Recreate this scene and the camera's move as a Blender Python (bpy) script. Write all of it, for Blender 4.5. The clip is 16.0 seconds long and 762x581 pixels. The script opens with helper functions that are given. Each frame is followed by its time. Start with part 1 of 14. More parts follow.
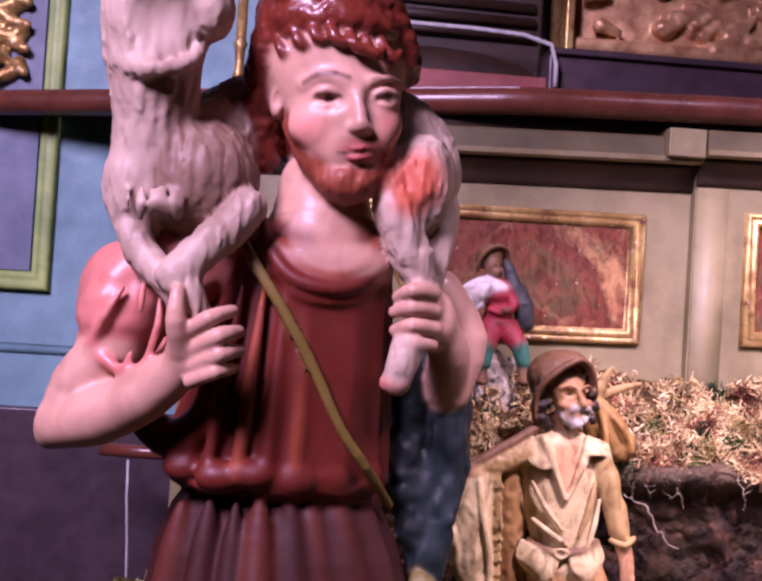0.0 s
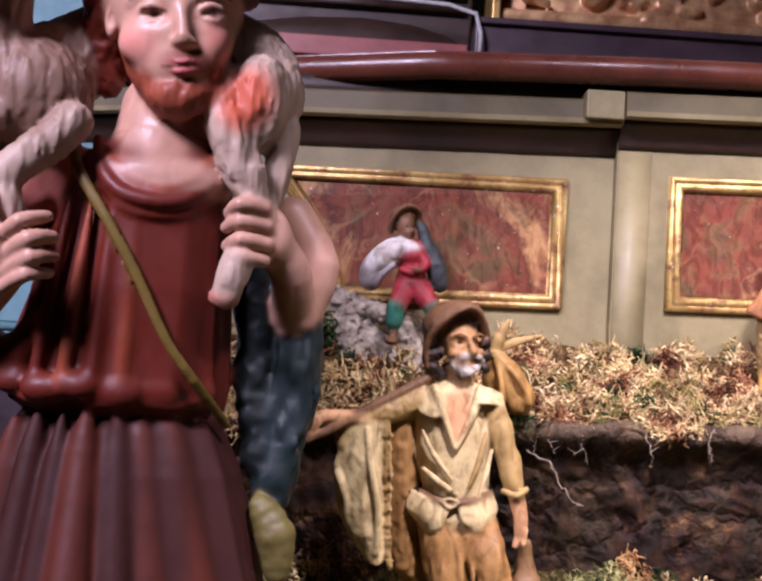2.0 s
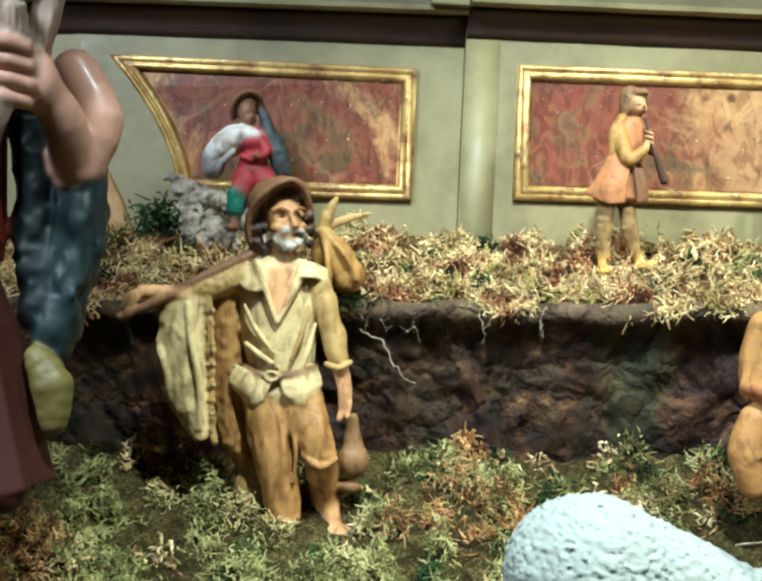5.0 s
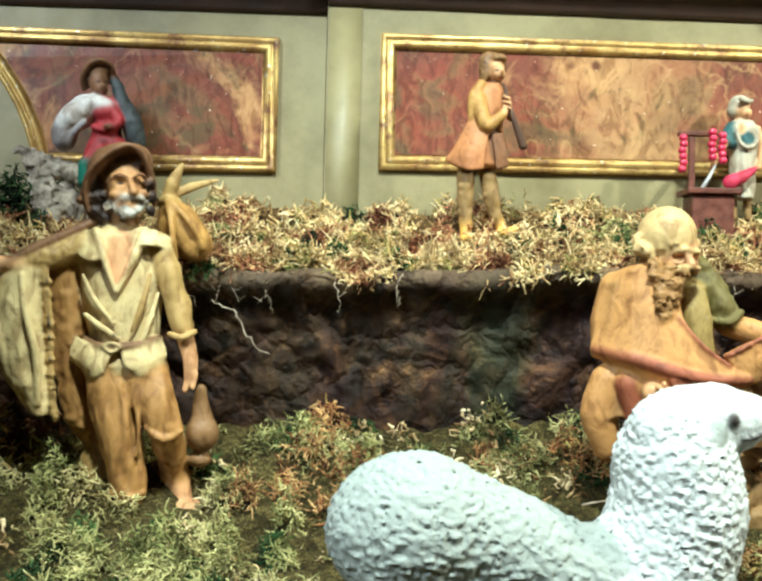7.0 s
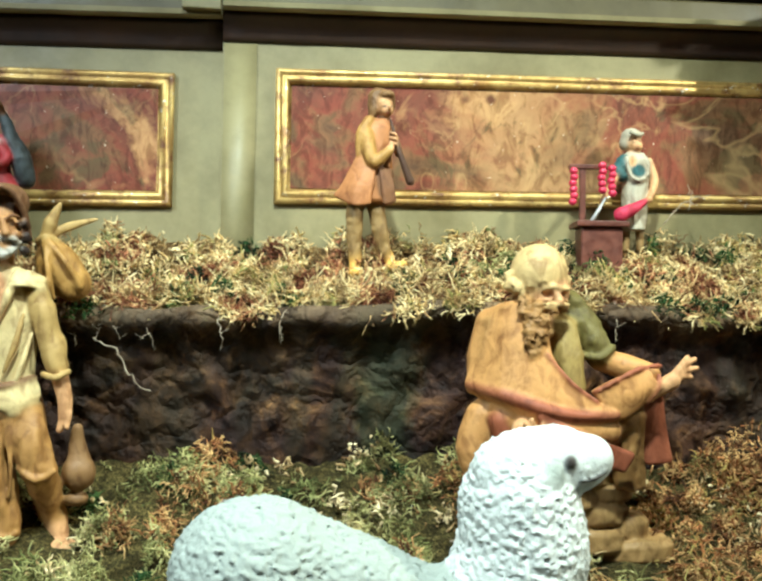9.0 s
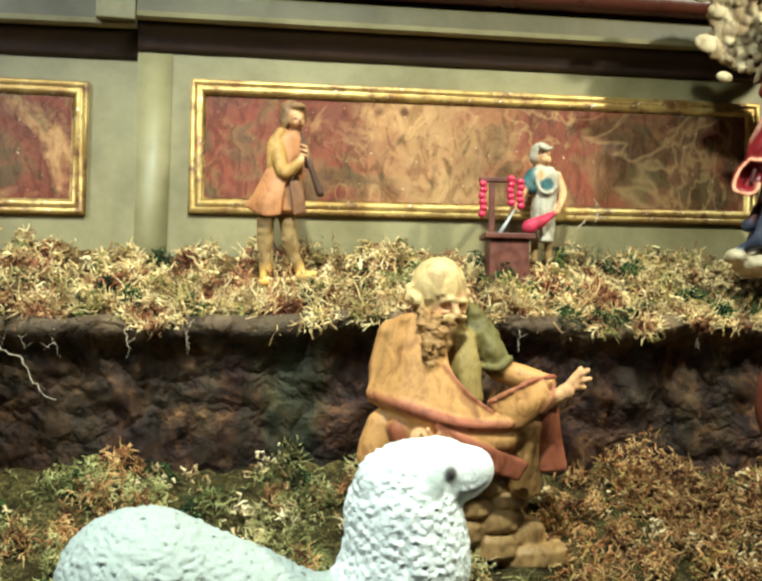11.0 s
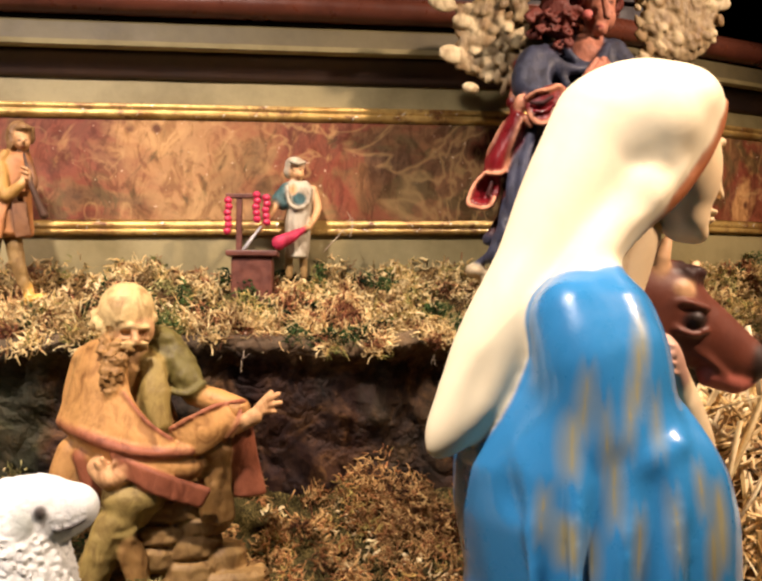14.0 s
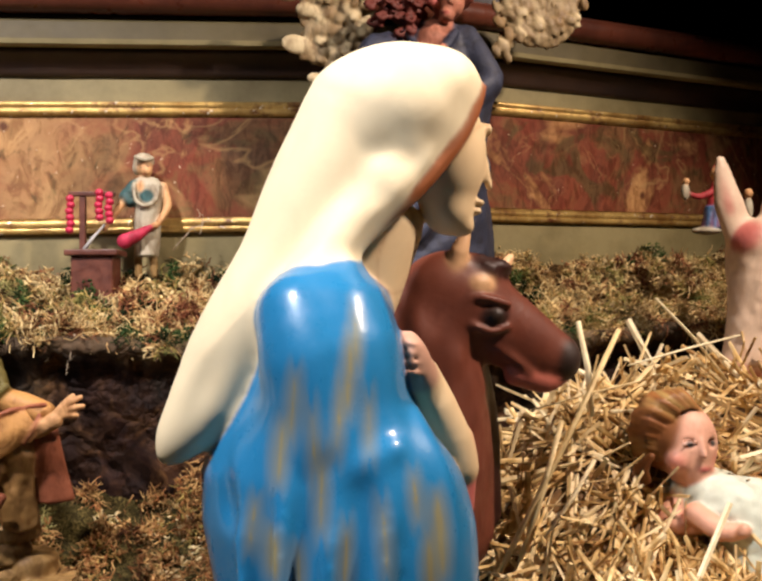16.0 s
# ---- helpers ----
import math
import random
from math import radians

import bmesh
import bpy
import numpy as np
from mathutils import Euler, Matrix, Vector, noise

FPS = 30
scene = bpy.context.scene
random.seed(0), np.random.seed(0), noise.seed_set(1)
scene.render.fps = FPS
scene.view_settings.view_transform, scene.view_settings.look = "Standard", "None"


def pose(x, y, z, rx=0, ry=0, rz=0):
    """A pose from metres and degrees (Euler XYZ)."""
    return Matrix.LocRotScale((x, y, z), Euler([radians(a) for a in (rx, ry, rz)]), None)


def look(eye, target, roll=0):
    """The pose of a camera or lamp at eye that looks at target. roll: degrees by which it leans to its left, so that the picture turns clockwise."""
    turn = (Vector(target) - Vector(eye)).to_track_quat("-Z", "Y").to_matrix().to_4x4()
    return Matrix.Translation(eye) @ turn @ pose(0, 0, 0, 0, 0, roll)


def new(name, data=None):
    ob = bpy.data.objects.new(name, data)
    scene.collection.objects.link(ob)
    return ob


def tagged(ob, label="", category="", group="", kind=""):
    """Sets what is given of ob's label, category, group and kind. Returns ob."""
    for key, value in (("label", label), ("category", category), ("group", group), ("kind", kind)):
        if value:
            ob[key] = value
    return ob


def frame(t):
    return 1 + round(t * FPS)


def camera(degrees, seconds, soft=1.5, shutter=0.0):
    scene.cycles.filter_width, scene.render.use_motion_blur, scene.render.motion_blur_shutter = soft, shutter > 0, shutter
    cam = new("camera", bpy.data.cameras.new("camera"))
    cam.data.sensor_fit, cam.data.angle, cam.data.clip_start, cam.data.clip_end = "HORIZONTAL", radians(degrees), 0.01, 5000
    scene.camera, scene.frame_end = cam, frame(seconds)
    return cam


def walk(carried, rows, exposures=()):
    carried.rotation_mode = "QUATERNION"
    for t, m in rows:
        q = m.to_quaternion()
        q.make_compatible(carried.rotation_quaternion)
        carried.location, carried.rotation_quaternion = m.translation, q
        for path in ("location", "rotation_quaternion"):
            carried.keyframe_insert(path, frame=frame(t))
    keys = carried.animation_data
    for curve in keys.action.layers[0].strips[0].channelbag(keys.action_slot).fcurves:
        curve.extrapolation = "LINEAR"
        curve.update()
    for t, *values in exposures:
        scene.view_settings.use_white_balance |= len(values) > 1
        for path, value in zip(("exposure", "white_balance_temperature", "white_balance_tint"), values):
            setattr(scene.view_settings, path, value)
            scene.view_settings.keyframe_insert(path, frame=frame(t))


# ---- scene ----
cam = camera(42.8, 16.0, soft=2.7)
PATH = [
    (0, (-0.058, 0.069, 1.134), (0.085, 2.064, 1.177), 3.6),
    (0.5, (-0.023, 0.066, 1.119), (0.099, 2.061, 1.181), 3.8),
    (1, (0.014, 0.062, 1.1), (0.085, 2.058, 1.198), 4.0),
    (1.5, (0.071, 0.061, 1.068), (0.126, 2.057, 1.181), 3.9),
    (2, (0.113, 0.064, 1.051), (0.165, 2.06, 1.159), 3.5),
    (2.5, (0.146, 0.063, 1.036), (0.197, 2.06, 1.132), 3.3),
    (3, (0.161, 0.07, 1.014), (0.237, 2.067, 1.085), 3.9),
    (3.5, (0.177, 0.07, 0.997), (0.26, 2.067, 1.052), 3.8),
    (5.8, (0.315, 0.066, 0.939), (0.499, 2.057, 0.971), 2.1),
    (6, (0.324, 0.077, 0.933), (0.524, 2.066, 0.966), 2.1),
    (6.5, (0.344, 0.077, 0.935), (0.576, 2.063, 0.974), 1.8),
    (7, (0.377, 0.078, 0.934), (0.621, 2.063, 0.97), 1.4),
    (7.5, (0.404, 0.076, 0.939), (0.663, 2.058, 0.984), 1.3),
    (8, (0.426, 0.069, 0.944), (0.708, 2.048, 0.997), 1.2),
    (8.5, (0.462, 0.058, 0.957), (0.742, 2.038, 1.014), 1.1),
    (9, (0.487, 0.053, 0.964), (0.77, 2.032, 1.025), 1.0),
    (9.2, (0.494, 0.049, 0.971), (0.789, 2.026, 1.031), 1.1),
    (11.5, (0.561, 0.017, 0.983), (0.956, 1.977, 1.046), 1.1),
    (12, (0.594, 0.009, 0.992), (1.018, 1.962, 1.064), 0.9),
    (12.5, (0.649, 0.0, 0.999), (1.095, 1.949, 1.062), 0.8),
    (13, (0.728, 0.001, 1.003), (1.143, 1.956, 1.055), 0.3),
    (13.5, (0.831, -0.025, 1.019), (1.204, 1.94, 1.052), 0.4),
    (14, (0.883, -0.03, 1.021), (1.248, 1.936, 1.06), 0.3),
    (14.5, (0.919, -0.031, 1.021), (1.294, 1.933, 1.059), 0.2),
    (15, (0.987, -0.032, 1.016), (1.348, 1.934, 1.055), -0.0),
    (15.5, (1.063, -0.033, 1.021), (1.395, 1.939, 1.057), -0.0),
    (16, (1.123, -0.032, 1.022), (1.433, 1.944, 1.055), -0.4),
]
EXPOSURES = [(0, -0.2, 5700, 84), (1, -0.3, 5800, 98), (1.5, -0.35, 5900, 98), (2, -0.25, 5500, 44), (2.5, -0.15, 5000, -16), (3, -0.15, 4600, -10), (3.5, -0.2, 4600, -4), (6, -0.05, 5200, -4), (9, -0.2, 5150, -8), (11.5, -0.2, 5400, -6), (12, -0.2, 5400, -4), (12.5, -0.4, 6600, 80), (13, -0.3, 6600, 8), (13.5, -0.35, 6200, 34), (14, -0.4, 6800, 30), (14.5, -0.55, 7300, 64), (15, -0.65, 7300, 56), (15.5, -0.65, 6200, 30), (16, -0.7, 6100, 24)]
walk(cam, [(t, look(eye, target, roll)) for t, eye, target, roll in PATH], EXPOSURES)

# ---------------------------------------------------------------- light
world = bpy.data.worlds.new("church_dark")
world.use_nodes = True
world.node_tree.nodes["Background"].inputs["Color"].default_value = (0.82, 0.9, 1.0, 1)
world.node_tree.nodes["Background"].inputs["Strength"].default_value = 0.38
scene.world = world


def spot(name, eye, target, watts, cone, size, colour):
    data = bpy.data.lights.new(name, "SPOT")
    data.energy, data.spot_size, data.spot_blend, data.shadow_soft_size, data.color = watts, radians(cone), 0.6, size, colour
    ob = new(name, data)
    ob.matrix_world = look(eye, target)
    return ob


spot("spotlight_overhead", (0.52, 0.16, 2.32), (0.80, 0.94, 0.75), 265, 63, 0.06, (1.0, 0.95, 0.80))
spot("spotlight_left", (-0.82, -0.30, 2.26), (-0.30, 1.05, 1.16), 262, 62, 0.30, (1.0, 0.95, 0.90))
spot("spotlight_right", (2.08, 0.32, 2.05), (1.43, 1.02, 0.80), 180, 74, 0.04, (1.0, 0.84, 0.60))


# ---------------------------------------------------------------- materials
def rgb(r, g, b):
    return tuple(((c / 255 + 0.055) / 1.055) ** 2.4 if c > 10 else c / 255 / 12.92 for c in (r, g, b))


class Nodes:
    def __init__(self, name, rough=0.6, metal=0.0, coat=0.0, spec=0.5):
        self.m = bpy.data.materials.new(name)
        self.m.use_nodes = True
        self.t = self.m.node_tree
        self.b = self.t.nodes["Principled BSDF"]
        self.b.inputs["Roughness"].default_value = rough
        self.b.inputs["Metallic"].default_value = metal
        self.b.inputs["Coat Weight"].default_value = coat
        self.b.inputs["Coat Roughness"].default_value = 0.12
        self.b.inputs["Specular IOR Level"].default_value = spec
        self.co = self.t.nodes.new("ShaderNodeTexCoord").outputs["Object"]

    def node(self, kind, **given):
        n = self.t.nodes.new(kind)
        for key, value in given.items():
            n.inputs[key.replace("_", " ")].default_value = value
        return n

    def link(self, a, b):
        self.t.links.new(a, b)

    def noise(self, scale, detail=4.0, rough=0.6, distort=0.0, squash=None):
        n = self.node("ShaderNodeTexNoise", Scale=scale, Detail=detail, Roughness=rough, Distortion=distort)
        co = self.co
        if squash:
            mp = self.node("ShaderNodeMapping", Scale=squash)
            self.link(self.co, mp.inputs["Vector"])
            co = mp.outputs["Vector"]
        self.link(co, n.inputs["Vector"])
        return n.outputs["Fac"]

    def ramp(self, fac, stops):
        r = self.node("ShaderNodeValToRGB")
        while len(r.color_ramp.elements) < len(stops):
            r.color_ramp.elements.new(0.5)
        for e, (at, colour) in zip(r.color_ramp.elements, stops):
            e.position, e.color = at, (*colour, 1)
        self.link(fac, r.inputs["Fac"])
        return r.outputs["Color"]

    def grey(self, fac, a, b, va=0.0, vb=1.0):
        r = self.node("ShaderNodeMapRange", From_Min=a, From_Max=b, To_Min=va, To_Max=vb)
        self.link(fac, r.inputs["Value"])
        return r.outputs["Result"]

    def mix(self, fac, a, b, how="MIX"):
        m = self.t.nodes.new("ShaderNodeMix")
        m.data_type, m.blend_type = "RGBA", how
        for at, value in ((0, fac), (6, a), (7, b)):
            if isinstance(value, (int, float)):
                m.inputs[at].default_value = value
            elif isinstance(value, tuple):
                m.inputs[at].default_value = (*value, 1)
            else:
                self.link(value, m.inputs[at])
        return m.outputs[2]

    def colour(self, c):
        if isinstance(c, tuple):
            self.b.inputs["Base Color"].default_value = (*c, 1)
        else:
            self.link(c, self.b.inputs["Base Color"])
        return self

    def rough(self, fac):
        self.link(fac, self.b.inputs["Roughness"])
        return self

    def bump(self, fac, strength=0.3, distance=0.002):
        n = self.node("ShaderNodeBump", Strength=strength, Distance=distance)
        self.link(fac, n.inputs["Height"])
        self.link(n.outputs["Normal"], self.b.inputs["Normal"])
        return self


def painted_wood(name, base, dark, rough=0.45, spots=0.6):
    n = Nodes(name, rough)
    big = n.ramp(n.noise(9, 5, 0.65), [(0.3, dark), (0.6, base)])
    n.colour(n.mix(n.grey(n.noise(35, 6, 0.7), 0.5, 0.75, 0, spots), big, dark))
    n.rough(n.grey(n.noise(40), 0.2, 0.8, rough - 0.1, rough + 0.15))
    return n.bump(n.noise(60, 6), 0.25, 0.0015).m


def statue_paint(name, rough, coat, wash=0.5, folds=0.5, relief=0.3, scale=1.0, grime=(0.42, 0.33, 0.26)):
    """Painted plaster or resin: colours from the paint on the figure, an uneven wash that darkens the low parts of the
    drapery wrinkles, and fine grain.
    """
    n = Nodes(name, rough, coat=coat, spec=0.35)
    a = n.node("ShaderNodeAttribute")
    a.attribute_name = "paint"
    drape = n.noise(42 * scale, 2.5, 0.5, 0.8, (1, 1, 0.6))
    worn = n.mix(n.grey(drape, 0.52, 0.32, 0, wash), a.outputs["Color"], grime, "MULTIPLY")
    worn = n.mix(n.grey(n.noise(32 * scale, 5, 0.65), 0.48, 0.75, 0, wash * 0.7), worn, grime, "MULTIPLY")
    n.colour(worn)
    sheen = n.node("ShaderNodeMath")
    sheen.operation = "SUBTRACT"
    n.link(n.grey(n.noise(55, 4), 0.25, 0.75, rough - 0.08, rough + 0.16), sheen.inputs[0])
    n.link(n.grey(a.outputs["Alpha"], 0, 1, -0.22, 0.22), sheen.inputs[1])
    n.rough(sheen.outputs[0])
    n.link(n.grey(a.outputs["Alpha"], 0.4, 1.0, 0.0, coat), n.b.inputs["Coat Weight"])
    first = n.node("ShaderNodeBump", Strength=folds, Distance=0.006 / scale)
    n.link(drape, first.inputs["Height"])
    second = n.node("ShaderNodeBump", Strength=relief, Distance=0.0012)
    n.link(n.noise(210, 5, 0.7), second.inputs["Height"])
    n.link(first.outputs["Normal"], second.inputs["Normal"])
    n.link(second.outputs["Normal"], n.b.inputs["Normal"])
    return n.m


def marble():
    n = Nodes("red_marbling", 0.32, spec=0.25)
    cloud = n.noise(4.6, 5, 0.6, 1.1)
    base = n.ramp(cloud, [(0.34, rgb(84, 60, 40)), (0.43, rgb(120, 84, 54)), (0.48, rgb(122, 66, 46)), (0.54, rgb(106, 60, 42)), (0.60, rgb(168, 124, 80)), (0.70, rgb(186, 142, 92))])
    red = n.grey(n.noise(7.5, 5, 0.62, 1.6), 0.52, 0.62, 0, 0.6)
    base = n.mix(red, base, rgb(120, 56, 40))
    sep = n.node("ShaderNodeSeparateXYZ")
    n.link(n.co, sep.inputs[0])
    patch = n.node("ShaderNodeMath")
    patch.operation = "MULTIPLY_ADD"
    n.link(n.noise(8, 5, 0.65, 0.8), patch.inputs[0])
    patch.inputs[1].default_value = 0.34
    n.link(sep.outputs["X"], patch.inputs[2])
    off = n.node("ShaderNodeMath")
    off.operation = "SUBTRACT"
    n.link(patch.outputs[0], off.inputs[0])
    off.inputs[1].default_value = 1.04
    size = n.node("ShaderNodeMath")
    size.operation = "ABSOLUTE"
    n.link(off.outputs[0], size.inputs[0])
    base = n.mix(n.grey(size.outputs[0], 0.03, 0.13, 0.6, 0), base, rgb(180, 142, 94))
    olive = n.grey(n.noise(11, 4, 0.6, 1.4), 0.56, 0.63, 0, 0.7)
    base = n.mix(olive, base, rgb(82, 70, 42))
    streak = n.ramp(n.noise(42, 4, 0.62, 1.8, (1, 1, 0.55)), [(0.38, (0.45, 0.36, 0.28)), (0.54, (1, 1, 1))])
    base = n.mix(0.7, base, streak, "MULTIPLY")
    blots = n.node("ShaderNodeTexVoronoi", Scale=26.0)
    n.link(n.co, blots.inputs["Vector"])
    dark = n.node("ShaderNodeMath")
    dark.operation = "MULTIPLY"
    n.link(n.grey(blots.outputs["Distance"], 0.10, 0.24, 1, 0), dark.inputs[0])
    n.link(n.grey(cloud, 0.56, 0.62), dark.inputs[1])
    base = n.mix(dark.outputs[0], base, rgb(84, 48, 30))
    for scale, gate_scale, wide, strength in ((5.2, 3.4, 0.026, 0.30), (9.5, 5.0, 0.018, 0.22)):
        off = n.node("ShaderNodeMath")
        off.operation = "SUBTRACT"
        n.link(n.noise(scale, 3.5, 0.55, 1.2), off.inputs[0])
        off.inputs[1].default_value = 0.5
        size = n.node("ShaderNodeMath")
        size.operation = "ABSOLUTE"
        n.link(off.outputs[0], size.inputs[0])
        both = n.node("ShaderNodeMath")
        both.operation = "MULTIPLY"
        n.link(n.grey(size.outputs[0], 0.0, wide, strength, 0), both.inputs[0])
        n.link(n.grey(n.noise(gate_scale, 2), 0.46, 0.56), both.inputs[1])
        base = n.mix(both.outputs[0], base, rgb(196, 160, 106))
    chips = n.grey(n.noise(150, 2), 0.72, 0.75, 0, 0.8)
    n.colour(n.mix(chips, base, rgb(214, 190, 160)))
    n.rough(n.grey(n.noise(30), 0.3, 0.7, 0.36, 0.55))
    return n.bump(n.noise(90, 5), 0.12, 0.001).m


def gilt():
    n = Nodes("worn_gilding", 0.35, metal=0.55)
    rub = n.grey(n.noise(38, 6, 0.7), 0.50, 0.66)
    base = n.ramp(n.noise(20, 4), [(0.3, rgb(138, 100, 46)), (0.7, rgb(214, 182, 108))])
    chip = n.grey(n.noise(110, 3, 0.6), 0.66, 0.69)
    n.colour(n.mix(chip, n.mix(rub, base, rgb(96, 56, 26)), rgb(214, 204, 184)))
    n.link(n.grey(rub, 0, 1, 0.55, 0.1), n.b.inputs["Metallic"])
    n.rough(n.grey(n.noise(70), 0.3, 0.7, 0.28, 0.5))
    return n.bump(n.noise(80, 6, 0.7), 0.4, 0.002).m


def moss_stuff(name, stops, rough=0.85, patches=((0.28, 0.22, 0.16), (1, 1, 1)), clump=17.0):
    n = Nodes(name, rough, spec=0.2)
    g = n.t.nodes.new("ShaderNodeNewGeometry")
    both = n.node("ShaderNodeMath")
    both.operation = "MULTIPLY_ADD"
    n.link(g.outputs["Random Per Island"], both.inputs[0])
    both.inputs[1].default_value = 0.30
    n.link(n.grey(n.noise(clump, 2.5), 0.34, 0.66, 0, 0.70), both.inputs[2])
    own = n.ramp(both.outputs[0], stops)
    n.colour(n.mix(0.85, own, n.ramp(n.noise(34, 3), [(0.40, patches[0]), (0.54, patches[1])]), "MULTIPLY"))
    return n.m


def simple(name, a, b, scale=40, rough=0.6, metal=0.0, relief=0.2, coat=0.0, detail=5):
    n = Nodes(name, rough, metal, coat)
    n.colour(n.ramp(n.noise(scale, detail, 0.65), [(0.3, a), (0.7, b)]))
    n.rough(n.grey(n.noise(scale * 2), 0.3, 0.7, max(rough - 0.12, 0.05), min(rough + 0.12, 1)))
    return n.bump(n.noise(scale * 3, 5), relief, 0.0015).m


BEIGE = painted_wood("greenish_beige_wood", rgb(138, 127, 88), rgb(108, 97, 62), 0.5, 0.35)
BROWN = painted_wood("dark_brown_wood", rgb(52, 33, 20), rgb(32, 19, 12), 0.5)
RUST = painted_wood("red_brown_rail", rgb(104, 56, 40), rgb(70, 36, 27), 0.3)
PINK = painted_wood("rose_marbled_wood", rgb(150, 84, 78), rgb(112, 56, 50), 0.45)
SLATE = painted_wood("purple_dark_wood", rgb(70, 52, 58), rgb(40, 30, 36), 0.45)
TEAL = painted_wood("teal_wall_paint", rgb(112, 156, 162), rgb(84, 124, 132), 0.6, 0.35)
TEAL_DARK = painted_wood("dark_blue_grey_paint", rgb(104, 116, 132), rgb(80, 92, 108), 0.6, 0.4)
GREEN = painted_wood("lime_green_trim", rgb(150, 176, 92), rgb(104, 130, 66), 0.5, 0.6)
# shaded copy of the beige wood, for the dimmer cornice front
BEIGE_SHADED = painted_wood("shaded_beige_wood", rgb(96, 86, 56), rgb(74, 65, 40), 0.5, 0.35)
MARBLE, GILT = marble(), gilt()
GILT_OLD = simple("rubbed_reddish_gilding", rgb(150, 96, 60), rgb(232, 188, 132), 30, 0.4, 0.35, 0.5)
STONE = simple("dark_church_plaster", rgb(66, 56, 48), rgb(92, 80, 68), 6, 0.9)
def paper_rock():
    n = Nodes("brown_paper_rock", 0.7, spec=0.2)
    base = n.ramp(n.noise(24, 6, 0.72, 0.9), [(0.32, rgb(24, 15, 14)), (0.46, rgb(54, 36, 28)), (0.58, rgb(86, 60, 40)), (0.70, rgb(136, 100, 62))])
    base = n.mix(n.grey(n.noise(3.2, 3, 0.5, 0.5, (2.6, 1, 0.5)), 0.54, 0.62, 0, 0.4), base, rgb(58, 56, 38))
    base = n.mix(n.grey(n.noise(6, 4, 0.6, 0.6, (1.6, 1, 0.7)), 0.52, 0.60, 0, 0.5), base, rgb(44, 24, 24))
    sep = n.node("ShaderNodeSeparateXYZ")
    n.link(n.co, sep.inputs[0])
    stain = n.node("ShaderNodeMath")
    stain.operation = "MULTIPLY_ADD"
    n.link(n.noise(9, 4, 0.6), stain.inputs[0])
    stain.inputs[1].default_value = 0.16
    n.link(sep.outputs["X"], stain.inputs[2])
    off = n.node("ShaderNodeMath")
    off.operation = "SUBTRACT"
    n.link(stain.outputs[0], off.inputs[0])
    off.inputs[1].default_value = 0.745
    size = n.node("ShaderNodeMath")
    size.operation = "ABSOLUTE"
    n.link(off.outputs[0], size.inputs[0])
    base = n.mix(n.grey(size.outputs[0], 0.035, 0.06, 0.6, 0), base, rgb(58, 66, 44))
    # top edge made paler by height: the lit lip put into the colour
    lit_lip = n.node("ShaderNodeMath")
    lit_lip.operation = "MULTIPLY_ADD"
    n.link(n.noise(16, 5, 0.65), lit_lip.inputs[0])
    lit_lip.inputs[1].default_value = 0.12
    n.link(sep.outputs["Z"], lit_lip.inputs[2])
    base = n.mix(n.grey(lit_lip.outputs[0], 1.005, 1.04, 0, 0.6), base, rgb(132, 112, 86))
    cells = n.node("ShaderNodeTexVoronoi", Scale=12.0)
    cells.feature = "DISTANCE_TO_EDGE"
    wob = n.node("ShaderNodeTexNoise", Scale=14.0, Detail=4.0)
    n.link(n.co, wob.inputs["Vector"])
    add = n.node("ShaderNodeVectorMath")
    add.operation = "MULTIPLY_ADD"
    n.link(wob.outputs["Color"], add.inputs[0])
    add.inputs[1].default_value = (0.16, 0.16, 0.16)
    n.link(n.co, add.inputs[2])
    n.link(add.outputs["Vector"], cells.inputs["Vector"])
    facet = n.node("ShaderNodeTexVoronoi", Scale=17.0)
    n.link(add.outputs["Vector"], facet.inputs["Vector"])
    base = n.mix(0.75, base, n.ramp(facet.outputs["Color"], [(0.25, (0.30, 0.27, 0.25)), (0.6, (0.85, 0.82, 0.78)), (0.85, (1.25, 1.2, 1.0))]), "MULTIPLY")
    n.colour(base)
    first = n.node("ShaderNodeBump", Strength=0.6, Distance=0.010)
    n.link(n.grey(cells.outputs["Distance"], 0.0, 0.16), first.inputs["Height"])
    second = n.node("ShaderNodeBump", Strength=0.8, Distance=0.006)
    n.link(n.noise(48, 7, 0.72, 0.4), second.inputs["Height"])
    n.link(first.outputs["Normal"], second.inputs["Normal"])
    n.link(second.outputs["Normal"], n.b.inputs["Normal"])
    return n.m


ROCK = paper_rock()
def moss_mat(name, dark, mid, light):
    n = Nodes(name, 0.95, spec=0.15)
    base = n.ramp(n.noise(170, 6, 0.75, 1.5), [(0.36, dark), (0.5, mid), (0.62, light)])
    n.colour(n.mix(0.85, base, n.ramp(n.noise(50, 4), [(0.36, (0.3, 0.27, 0.2)), (0.58, (1, 1, 1))]), "MULTIPLY"))
    return n.bump(n.noise(170, 6, 0.75, 1.5), 1.0, 0.006).m


